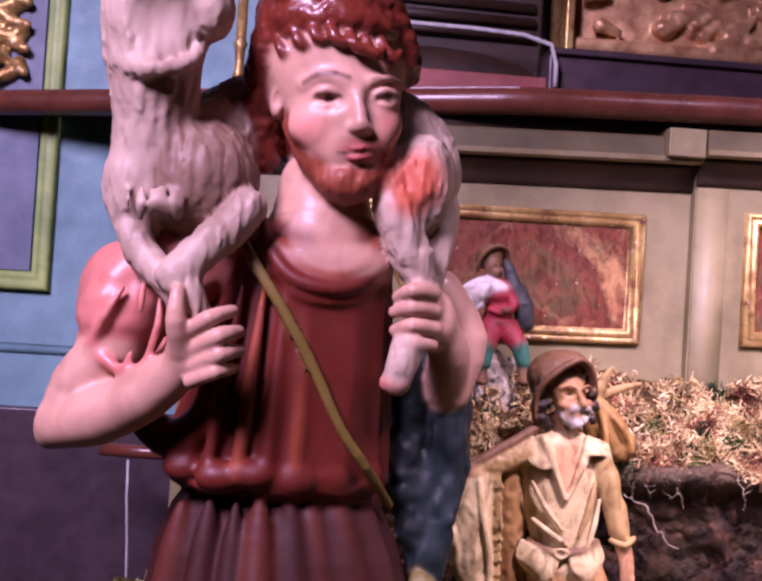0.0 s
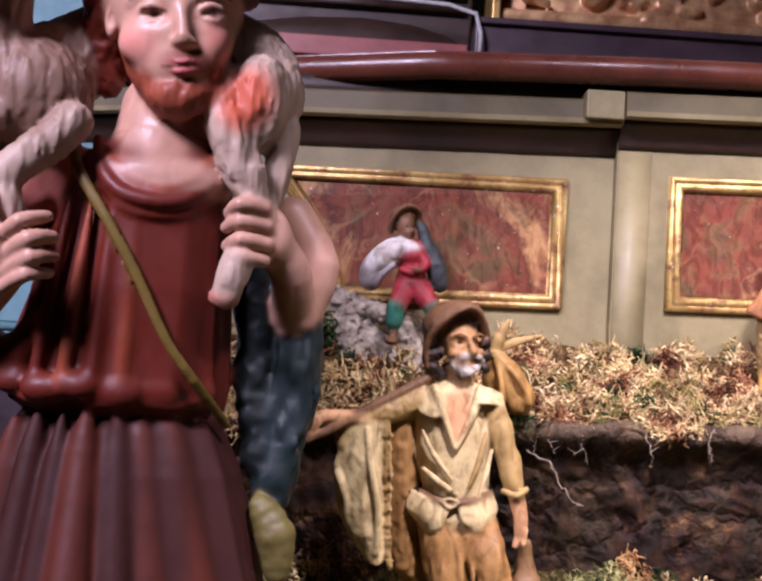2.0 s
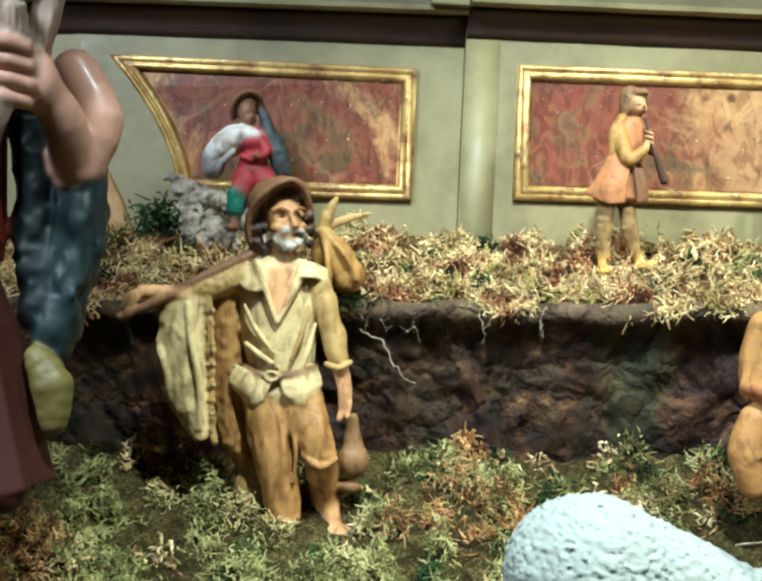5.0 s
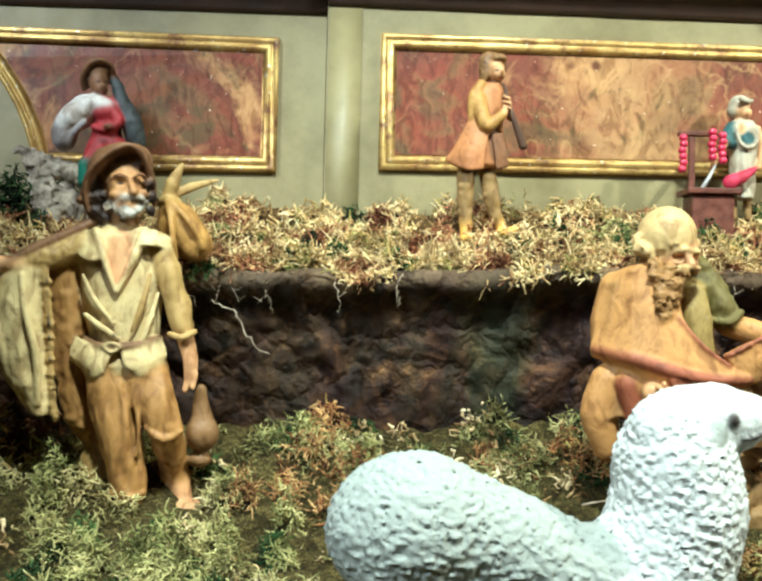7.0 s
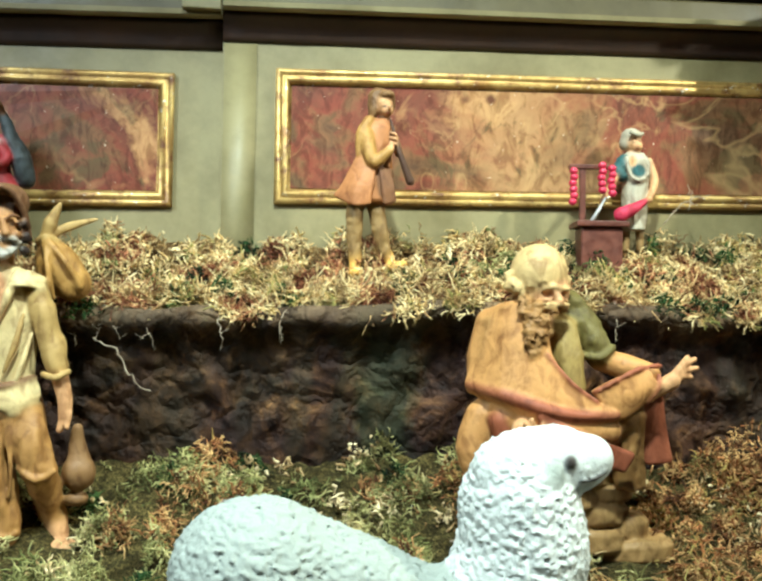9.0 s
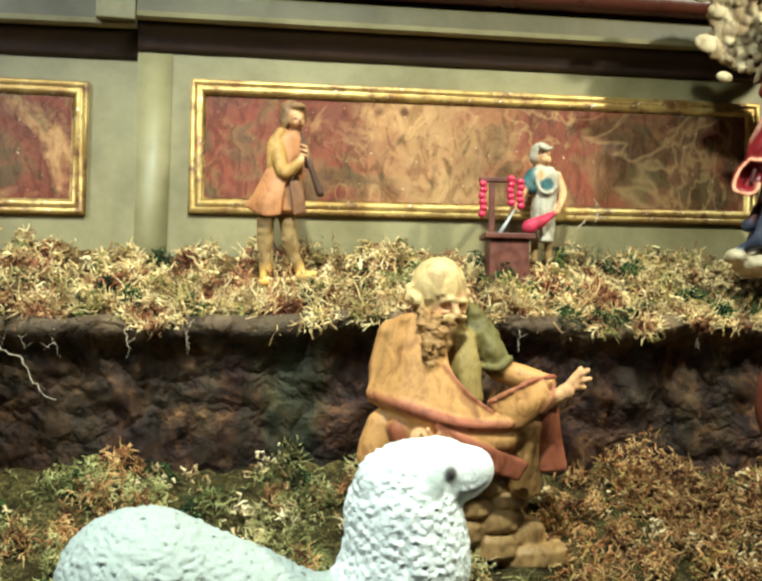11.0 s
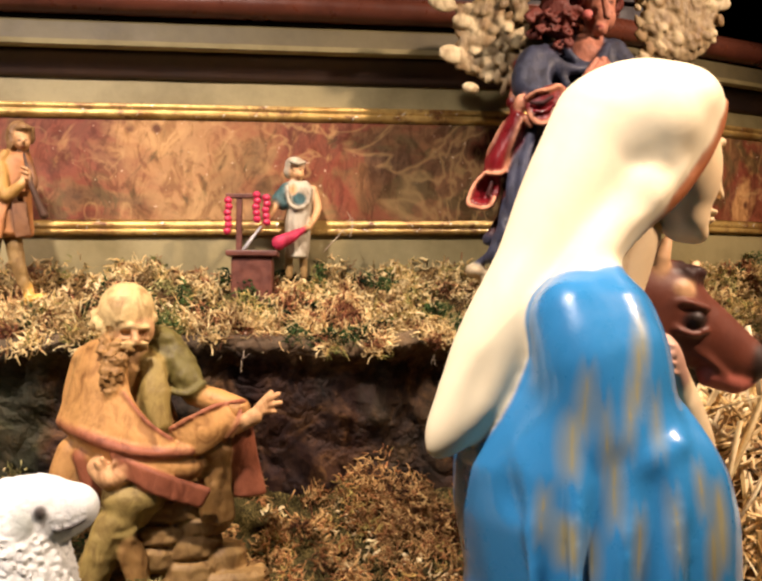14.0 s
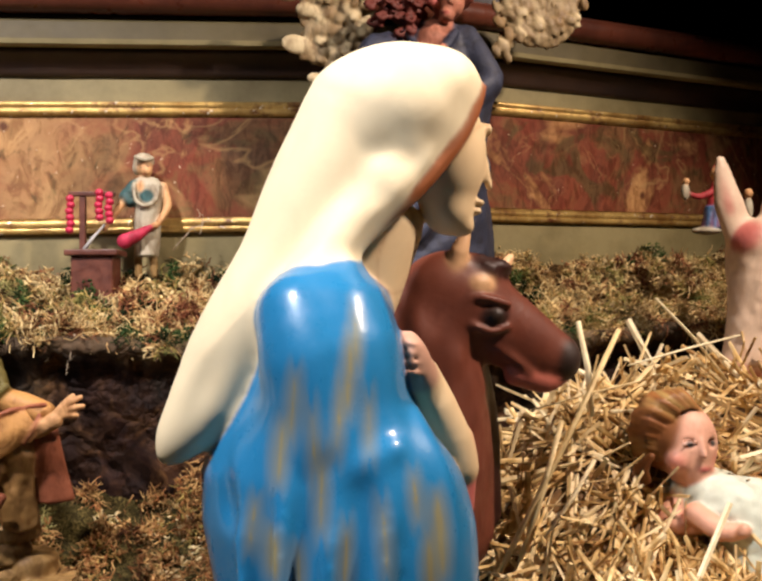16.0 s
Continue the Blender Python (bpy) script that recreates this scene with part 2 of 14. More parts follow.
EARTH = moss_mat("moss_bed", rgb(36, 30, 16), rgb(78, 70, 36), rgb(140, 122, 70))
EARTH_DRY = moss_mat("dry_moss_bed", rgb(48, 34, 20), rgb(104, 78, 44), rgb(170, 138, 84))
BARK = simple("grey_bark", rgb(112, 94, 74), rgb(206, 188, 160), 60, 0.85, relief=0.8)
CABLE = simple("grey_cable", rgb(150, 150, 150), rgb(190, 188, 182), 80, 0.5)
WOOD = simple("reddish_stall_wood", rgb(70, 34, 24), rgb(108, 58, 40), 60, 0.5)
MOSS_DRY = moss_stuff("dry_moss", [(0.08, rgb(116, 66, 46)), (0.24, rgb(176, 116, 80)), (0.38, rgb(216, 184, 124)), (0.54, rgb(236, 216, 160)), (0.66, rgb(196, 160, 100)), (0.80, rgb(146, 136, 74)), (0.95, rgb(92, 98, 50))])
MOSS_RUST = moss_stuff("rusty_moss", [(0.08, rgb(86, 52, 32)), (0.3, rgb(152, 104, 60)), (0.5, rgb(214, 178, 116)), (0.7, rgb(158, 98, 58)), (0.9, rgb(170, 152, 84))])
MOSS_GREEN = moss_stuff("green_moss", [(0.0, rgb(84, 94, 48)), (0.3, rgb(140, 142, 82)), (0.65, rgb(188, 180, 118)), (1.0, rgb(210, 190, 136))])
MOSS_PALE = moss_stuff("pale_moss", [(0.0, rgb(150, 112, 70)), (0.4, rgb(206, 176, 122)), (0.8, rgb(236, 216, 168)), (1.0, rgb(190, 170, 110))])
MOSS_DEEP = moss_stuff("deep_green_moss", [(0.0, rgb(26, 44, 20)), (0.5, rgb(52, 76, 36)), (1.0, rgb(84, 104, 52))])
STRAW = moss_stuff("yellow_straw", [(0.0, rgb(156, 112, 58)), (0.4, rgb(230, 198, 134)), (1.0, rgb(252, 238, 200))], 0.5, ((0.6, 0.52, 0.42), (1, 1, 1)))
PLASTER = statue_paint("painted_plaster", 0.42, 0.3, 0.3, 0.0, 0.25, 0.8)
GLAZE = statue_paint("glossy_plaster", 0.42, 0.8, 0.10, 0.0, 0.12, 0.6)
RESIN = statue_paint("matt_resin", 0.5, 0.2, 0.7, 0.45, 0.5, 1.6)
WHITE = statue_paint("white_wool_plaster", 0.75, 0.0, 0.08, 0.6, 1.0, 4.0, (0.75, 0.8, 0.8))


# ---------------------------------------------------------------- mesh helpers
def mesh_of(name, bm, material, smooth=True):
    me = bpy.data.meshes.new(name)
    bmesh.ops.recalc_face_normals(bm, faces=bm.faces)
    bm.to_mesh(me)
    bm.free()
    me.materials.append(material)
    me.polygons.foreach_set("use_smooth", [smooth] * len(me.polygons))
    return me


def part(name, bm, material, parent, label="", smooth=True):
    ob = new(name, mesh_of(name, bm, material, smooth))
    ob.parent = parent
    if label:
        ob["label"] = label
    return ob


def thing(name, bm, material, label, category, kind="", group="", smooth=True):
    return tagged(new(name, mesh_of(name, bm, material, smooth)), label, category, group, kind)


def box(bm, lo, hi, bevel=0.0, bend=None):
    made = bmesh.ops.create_cube(bm, size=1.0)["verts"]
    for v in made:
        v.co = Vector([lo[i] + (v.co[i] + 0.5) * (hi[i] - lo[i]) for i in range(3)])
    if bevel:
        edges = list({e for v in made for e in v.link_edges})
        bmesh.ops.bevel(bm, geom=edges, offset=bevel, segments=2, affect="EDGES", profile=0.5)
    return bm


def run(bm, profile, path, closed=False, wobble=0.0):
    """A moulding: profile points (out, up), swept along a plan path of (x, y, z). Out is to the right of the way."""
    rng = random.Random(5)
    fine = []
    for a, b in zip(path, path[1:] + (path[:1] if closed else [])):
        a, b = Vector(a), Vector(b)
        steps = max(1, int((b - a).length / 0.03)) if wobble else 1
        fine += [a.lerp(b, i / steps) for i in range(steps)]
    if not closed:
        fine.append(Vector(path[-1]))
    rows, n = [], len(fine)
    for i, p in enumerate(fine):
        before = fine[(i - 1) % n] if closed or i else None
        after = fine[(i + 1) % n] if closed or i < n - 1 else None
        ways = [w.normalized() for w in ((p - before) if before is not None else None, (after - p) if after is not None else None) if w is not None and w.length > 1e-6]
        outs = [Vector((w.y, -w.x, 0)).normalized() for w in ways]
        out = sum(outs, Vector()) / len(outs)
        out = out / max(out.length_squared, 0.25)
        shift = rng.uniform(-wobble, wobble)
        rows.append([bm.verts.new(p + out * (o + shift) + Vector((0, 0, u + rng.uniform(-wobble, wobble) * 0.5))) for o, u in profile])
    m = len(profile)
    for i in range(n if closed else n - 1):
        for j in range(m):
            bm.faces.new((rows[i][j], rows[(i + 1) % n][j], rows[(i + 1) % n][(j + 1) % m], rows[i][(j + 1) % m]))
    if not closed:
        bm.faces.new(rows[0])
        bm.faces.new(rows[-1][::-1])
    return bm


def picture_frame(bm, corners, out, profile, wobble=0.0006):
    """A mitred frame round upright corners in order; profile points (in, proud)."""
    rng, n, rows = random.Random(8), len(corners), []
    pts = [Vector(c) for c in corners]
    for i, p in enumerate(pts):
        a, b = (pts[i - 1] - p).normalized(), (pts[(i + 1) % n] - p).normalized()
        half = (a + b)
        half = half.normalized() if half.length > 1e-4 else out.cross(b).normalized()
        s = max(math.sqrt(max(1 - a.dot(half) ** 2, 0.05)), 0.3)
        centre = sum(pts, Vector()) / n
        if half.dot(centre - p) < 0:
            half = -half
        rows.append([bm.verts.new(p + half * (q / s) + out * (h + rng.uniform(-wobble, wobble))) for q, h in profile])
    for i in range(n):
        for j in range(len(profile) - 1):
            bm.faces.new((rows[i][j], rows[(i + 1) % n][j], rows[(i + 1) % n][j + 1], rows[i][j + 1]))
    return [r[-1].co.copy() for r in rows]


def rod(bm, points, radius, sides=8, flat=1.0):
    """A round bar through points; radius a number or one for each point."""
    rows, pts = [], [Vector(p) for p in points]
    for i, p in enumerate(pts):
        way = (pts[min(i + 1, len(pts) - 1)] - pts[max(i - 1, 0)]).normalized()
        side = way.cross(Vector((0.13, 0.2, 1)) if abs(way.z) < 0.95 else Vector((1, 0.1, 0))).normalized()
        up = side.cross(way)
        r = radius if isinstance(radius, (int, float)) else radius[i]
        rows.append([bm.verts.new(p + side * math.cos(a) * r + up * math.sin(a) * r * flat) for a in (j * math.tau / sides for j in range(sides))])
    for a, b in zip(rows, rows[1:]):
        for j in range(sides):
            bm.faces.new((a[j], a[(j + 1) % sides], b[(j + 1) % sides], b[j]))
    bm.faces.new(rows[0])
    bm.faces.new(rows[-1][::-1])
    return bm


def lattice(p, seed=0):
    """Smooth value noise in -1..1 for an array of places."""
    q = np.floor(p).astype(np.int64)
    f = p - q
    f = f * f * (3 - 2 * f)
    total = 0
    for dx in (0, 1):
        for dy in (0, 1):
            for dz in (0, 1):
                h = ((q[..., 0] + dx) * 73856093) ^ ((q[..., 1] + dy) * 19349663) ^ ((q[..., 2] + dz) * 83492791) ^ (seed * 2654435)
                h = (h ^ (h >> 13)) * 1274126177
                v = ((h ^ (h >> 16)) & 65535) / 32767.5 - 1
                total = total + v * (f[..., 0] if dx else 1 - f[..., 0]) * (f[..., 1] if dy else 1 - f[..., 1]) * (f[..., 2] if dz else 1 - f[..., 2])
    return total


# ---------------------------------------------------------------- modelling in clay: figures as one smooth skin over many forms
class Clay:
    """Forms are given in metres from the figure's base; x right, y away, z up. Each has a paint."""

    def __init__(self, cell):
        self.cell, self.forms, self.paints = cell, [], []

    def _put(self, fn, lo, hi, paint, soft, cut=False, bump=0.0, grain=60.0):
        paint = tuple(paint) if len(paint) == 4 else (*paint, 0.4)
        self.forms.append((fn, np.array(lo, float), np.array(hi, float), paint, soft, cut, bump, grain))

    def cap(self, a, b, ra, rb, paint, soft=0.006, flat=1.0, cut=False, bump=0.0, grain=60.0):
        a, b = np.array(a, float), np.array(b, float)
        ab = b - a
        ll = max(float(ab @ ab), 1e-9)

        def fn(p):
            t = np.clip(((p - a) @ ab) / ll, 0, 1)
            v = p - a - t[..., None] * ab
            if flat != 1:
                v = v * np.array((1, 1 / flat, 1))
            return (np.sqrt((v * v).sum(-1)) - (ra + (rb - ra) * t)) * min(1, flat * 1.5)
        r = max(ra, rb) * max(1, flat)
        self._put(fn, np.minimum(a, b) - r, np.maximum(a, b) + r, paint, soft, cut, bump, grain)

    def tube(self, points, radii, paint, soft=0.006, flat=1.0, bump=0.0, grain=60.0):
        pts = np.array(points, float)
        fine = np.linspace(0, len(pts) - 1, (7 if max(radii) > 0.03 else 3) * (len(pts) - 1) + 1) if len(pts) > 2 else np.array((0.0, 1.0))
        k = np.clip(fine.astype(int), 0, len(pts) - 2)
        t = (fine - k)[:, None]
        p0, p1, p2, p3 = pts[np.maximum(k - 1, 0)], pts[k], pts[k + 1], pts[np.minimum(k + 2, len(pts) - 1)]
        way = 0.5 * (2 * p1 + (p2 - p0) * t + (2 * p0 - 5 * p1 + 4 * p2 - p3) * t ** 2 + (3 * p1 - p0 - 3 * p2 + p3) * t ** 3)
        thick = np.interp(fine, np.arange(len(pts)), np.array(radii, float))
        squash = np.array((1, 1 / flat, 1))

        def fn(p):
            best = None
            for a, b, ra, rb in zip(way, way[1:], thick, thick[1:]):
                ab = b - a
                t = np.clip(((p - a) @ ab) / max(float(ab @ ab), 1e-9), 0, 1)
                v = p - a - t[..., None] * ab
                if flat != 1:
                    v = v * squash
                d = (np.sqrt((v * v).sum(-1)) - (ra + (rb - ra) * t)) * min(1, flat * 1.5)
                best = d if best is None else np.minimum(best, d)
            return best
        r = thick.max() * max(1, flat)
        self._put(fn, way.min(0) - r, way.max(0) + r, paint, soft, False, bump, grain)

    def cloth(self, rows, thick, paint, soft=0.004, bump=0.0, grain=60.0):
        """A sheet of cloth through rows of points, equally many in each row."""
        p = np.array(rows, float)
        for ax in (0, 1):
            n = p.shape[ax]
            u = np.linspace(0, n - 1, (4 if n == 2 else 3) * (n - 1) + 1)
            k = np.clip(u.astype(int), 0, n - 2)
            t = (u - k).reshape((-1, 1, 1) if ax == 0 else (1, -1, 1))
            a, b, c, d = (np.take(p, np.clip(k + o, 0, n - 1), ax) for o in (-1, 0, 1, 2))
            p = 0.5 * (2 * b + (c - a) * t + (2 * a - 5 * b + 4 * c - d) * t ** 2 + (3 * b - a - 3 * c + d) * t ** 3)
        tri = []
        for i in range(p.shape[0] - 1):
            for j in range(p.shape[1] - 1):
                tri += [(p[i, j], p[i + 1, j], p[i, j + 1]), (p[i + 1, j], p[i + 1, j + 1], p[i, j + 1])]
        far = 0.014 + thick

        def fn(g):
            flat = g.reshape(-1, 3)
            best = np.full(len(flat), 2.0 * far)
            for a, b, c in tri:
                lo, hi = np.minimum(np.minimum(a, b), c) - far, np.maximum(np.maximum(a, b), c) + far
                near = np.nonzero(((flat > lo) & (flat < hi)).all(1))[0]
                if not len(near):
                    continue
                q = flat[near]
                n = np.cross(b - a, c - a)
                inside = np.ones(len(q), bool)
                edge = None
                for v, w in ((a, b), (b, c), (c, a)):
                    e, r = w - v, q - v
                    inside &= r @ np.cross(n, e) >= 0
                    x = r - np.clip((r @ e) / max(float(e @ e), 1e-12), 0, 1)[:, None] * e
                    x = (x * x).sum(1)
                    edge = x if edge is None else np.minimum(edge, x)
                d = np.sqrt(np.where(inside, ((q - a) @ n) ** 2 / max(float(n @ n), 1e-16), edge))
                best[near] = np.minimum(best[near], d)
            return (best - thick).reshape(g.shape[:-1])
        self._put(fn, p.reshape(-1, 3).min(0) - thick, p.reshape(-1, 3).max(0) + thick, paint, soft, False, bump, grain)

    def _ell(self, c, r, turn):
        c, r = np.array(c, float), np.array(r, float)
        m = np.array(Euler([radians(a) for a in turn]).to_matrix())

        def fn(p):
            q = (p - c) @ m
            k0 = np.sqrt(((q / r) ** 2).sum(-1))
            k1 = np.sqrt(((q / r ** 2) ** 2).sum(-1)) + 1e-9
            return k0 * (k0 - 1) / k1
        return fn, c - max(r), c + max(r)

    def ell(self, c, r, paint, soft=0.006, turn=(0, 0, 0), cut=False, bump=0.0, grain=60.0):
        fn, lo, hi = self._ell(c, r, turn)
        self._put(fn, lo, hi, paint, soft, cut, bump, grain)

    def robe(self, rings, paint, soft=0.006, pleats=0, depth=0.0, phase=0.0, sway=0.0, bump=0.0, grain=60.0):
        """A garment round upright rings (z, x, y, half width, half depth), from low to high, with folds that deepen downwards."""
        rings = np.array(sorted(rings), float)
        z = rings[:, 0]

        def fn(p):
            cx, cy, rx, ry = (np.interp(p[..., 2], z, rings[:, i]) for i in (1, 2, 3, 4))
            u, v = (p[..., 0] - cx) / rx, (p[..., 1] - cy) / ry
            k = np.sqrt(u * u + v * v) + 1e-9
            if pleats:
                low = 1 - (p[..., 2] - z[0]) / max(z[-1] - z[0], 1e-6)
                turn = np.arctan2(v, u) + sway * low
                fold = 1 - 2 * np.sqrt(np.sin(pleats * 0.5 * turn + phase + 0.9 * np.sin(3 * turn + phase)) ** 2 + 0.03)
                fold = fold * 0.75 + np.sin(pleats * 0.61 * turn + 2 * phase) * 0.35
                k = k - depth * fold * (0.35 + 0.65 * low)
            side = (k - 1) * np.minimum(rx, ry)
            return np.maximum(side, np.maximum(p[..., 2] - z[-1], z[0] - p[..., 2]))
        r = rings[:, 3:5].max() * (1 + 1.2 * depth)
        lo = (rings[:, 1].min() - r, rings[:, 2].min() - r, z[0])
        hi = (rings[:, 1].max() + r, rings[:, 2].max() + r, z[-1])
        self._put(fn, lo, hi, paint, soft, False, bump, grain)

    def dab(self, c, r, paint, turn=(0, 0, 0), edge=0.0015):
        """Paint alone, within an ellipsoid."""
        fn, lo, hi = self._ell(c, r, turn)
        self.paints.append((fn, lo, hi, paint if len(paint) == 4 else (*paint, 0.4), edge))

    def line(self, points, r, paint, edge=0.001):
        for a, b in zip(points, points[1:]):
            keep = self.forms
            self.forms = []
            self.cap(a, b, r, r, paint)
            fn, lo, hi = self.forms[0][:3]
            self.forms = keep
            self.paints.append((fn, lo, hi, paint if len(paint) == 4 else (*paint, 0.4), edge))

    def fire(self, name, material, at, label, category, spin=0.0, group="", rub=0):
        c = self.cell
        solid = [f for f in self.forms if not f[5]]
        lo = np.min([f[1] for f in solid], 0) - 4 * c
        hi = np.max([f[2] for f in solid], 0) + 4 * c
        n = np.ceil((hi - lo) / c).astype(int) + 1
        axes = [lo[i] + np.arange(n[i]) * c for i in range(3)]
        field = np.full(n, 1.0, np.float32)
        for fn, a, b, paint, soft, cut, bump, grain in self.forms:
            pad = soft + 3 * c + abs(bump)
            i0 = np.clip(np.floor((a - pad - lo) / c).astype(int), 0, n - 1)
            i1 = np.clip(np.ceil((b + pad - lo) / c).astype(int) + 1, 1, n)
            if (i1 <= i0).any():
                continue
            sl = tuple(slice(i0[i], i1[i]) for i in range(3))
            g = np.stack(np.meshgrid(*[axes[i][sl[i]] for i in range(3)], indexing="ij"), -1)
            d = fn(g)
            if bump:
                d = d + bump * (0.65 * lattice(g * np.array(grain), 3) + 0.5 * lattice(g * (np.array(grain) * 2.3), 7))
            old = field[sl]
            if cut:
                d = -d
                h = np.clip(0.5 - 0.5 * (old - d) / soft, 0, 1)
                field[sl] = old + (d - old) * h + soft * h * (1 - h)
            else:
                h = np.clip(0.5 + 0.5 * (old - d) / soft, 0, 1)
                field[sl] = old + (d - old) * h - soft * h * (1 - h)
        inside = field < 0
        count = sum(inside[x:n[0] - 1 + x, y:n[1] - 1 + y, z:n[2] - 1 + z].astype(np.int8) for x in (0, 1) for y in (0, 1) for z in (0, 1))
        cells = np.argwhere((count > 0) & (count < 8))
        corner = np.array([(x, y, z) for x in (0, 1) for y in (0, 1) for z in (0, 1)])
        at8 = cells[:, None, :] + corner[None]
        val = field[at8[..., 0], at8[..., 1], at8[..., 2]].astype(float)
        total, hits = np.zeros((len(cells), 3)), np.zeros(len(cells))
        for i in range(8):
            for j in range(i + 1, 8):
                if np.abs(corner[i] - corner[j]).sum() == 1:
                    cross = (val[:, i] < 0) != (val[:, j] < 0)
                    t = np.where(cross, val[:, i] / np.where(cross, val[:, i] - val[:, j], 1), 0)
                    total += np.where(cross[:, None], corner[i] + t[:, None] * (corner[j] - corner[i]), 0)
                    hits += cross
        verts = lo + (cells + total / hits[:, None]) * c
        index = np.full(n - 1, -1, np.int32)
        index[tuple(cells.T)] = np.arange(len(cells))
        quads = []
        for ax in range(3):
            s0, s1 = [slice(1, -1)] * 3, [slice(1, -1)] * 3
            s0[ax], s1[ax] = slice(0, -1), slice(1, None)
            a, b = inside[tuple(s0)], inside[tuple(s1)]
            e = np.argwhere(a != b)
            if not len(e):
                continue
            flip = a[tuple(e.T)]
            o = [1, 1, 1]
            o[ax] = 0
            e = e + np.array(o)
            u, v = [(1, 2), (2, 0), (0, 1)][ax]
            du, dv = np.zeros(3, int), np.zeros(3, int)
            du[u], dv[v] = 1, 1
            q = np.stack([index[tuple((e - k).T)] for k in (0 * du, du, du + dv, dv)], 1)
            q[~flip] = q[~flip][:, ::-1]
            quads.append(q)
        quads = np.concatenate(quads)
        quads = quads[(quads >= 0).all(1)]
        weight, colour = np.full(len(verts), 1e-9), np.zeros((len(verts), 4))
        for fn, a, b, paint, soft, cut, bump, grain in self.forms:
            near = np.nonzero(((verts > a - 0.012) & (verts < b + 0.012)).all(1))[0]
            if len(near):
                d = fn(verts[near])
                d = np.abs(d) if cut else d
                w = np.exp(-np.clip(d + (0.001 if cut else 0), -0.02, 0.02) / 0.0012)
                weight[near] += w
                colour[near] += w[:, None] * np.array(paint)
        colour /= weight[:, None]
        for fn, a, b, paint, edge in self.paints:
            near = np.nonzero(((verts > a - 0.004 - edge) & (verts < b + 0.004 + edge)).all(1))[0]
            if len(near):
                f = np.clip(0.5 - fn(verts[near]) / (2 * edge), 0, 1)[:, None]
                colour[near] = colour[near] * (1 - f) + f * np.array(paint)
        give = np.clip(np.abs(colour[:, 3:4] - 0.4) * 6, 0, 1)
        for _ in range(rub):
            total, hits = np.zeros_like(verts), np.zeros(len(verts))
            for k in range(4):
                i, j = quads[:, k], quads[:, (k + 1) % 4]
                for x in range(3):
                    total[:, x] += np.bincount(i, verts[j, x], len(verts)) + np.bincount(j, verts[i, x], len(verts))
                hits += np.bincount(i, None, len(verts)) + np.bincount(j, None, len(verts))
            verts = verts + 0.7 * give * (total / np.maximum(hits, 1)[:, None] - verts)
        me = bpy.data.meshes.new(name)
        me.vertices.add(len(verts))
        me.vertices.foreach_set("co", verts.astype(np.float32).ravel())
        me.loops.add(len(quads) * 4)
        me.loops.foreach_set("vertex_index", quads.astype(np.int32).ravel())
        me.polygons.add(len(quads))
        me.polygons.foreach_set("loop_start", np.arange(0, len(quads) * 4, 4, dtype=np.int32))
        me.update(calc_edges=True)
        me.validate()
        me.polygons.foreach_set("use_smooth", [True] * len(me.polygons))
        at_v = me.attributes.new("paint", "FLOAT_COLOR", "POINT")
        at_v.data.foreach_set("color", np.clip(colour, 0, 1).astype(np.float32).ravel())
        me.materials.append(material)
        ob = tagged(new(name, me), label, category, group)
        ob.matrix_world = pose(*at, 0, 0, spin)
        return ob


# ---------------------------------------------------------------- the altar base: three wall faces with mouldings
def rise(z, x):
    """Slopes the level woodwork slightly along x to fit the camera's view."""
    return z + 0.019 * (x - 0.5)


def line(points, z):
    return [(x, y, rise(z, x)) for x, y in points]


LEFT_FACE = [(-0.335, 1.458), (-0.06, 1.390), (0.455, 1.372)]
MID_FACE = [(0.455, 1.357), (1.37, 1.346)]
RIGHT_FACE = [(1.37, 1.346), (2.75, 1.848)]
RISE_LEFT, RISE_MID, RISE_RIGHT = -0.008, 0.0, 0.006


def on(face, x):
    for (ax, ay), (bx, by) in zip(face, face[1:]):
        if x <= bx or (bx, by) == face[-1]:
            return ay + (by - ay) * (x - ax) / (bx - ax)


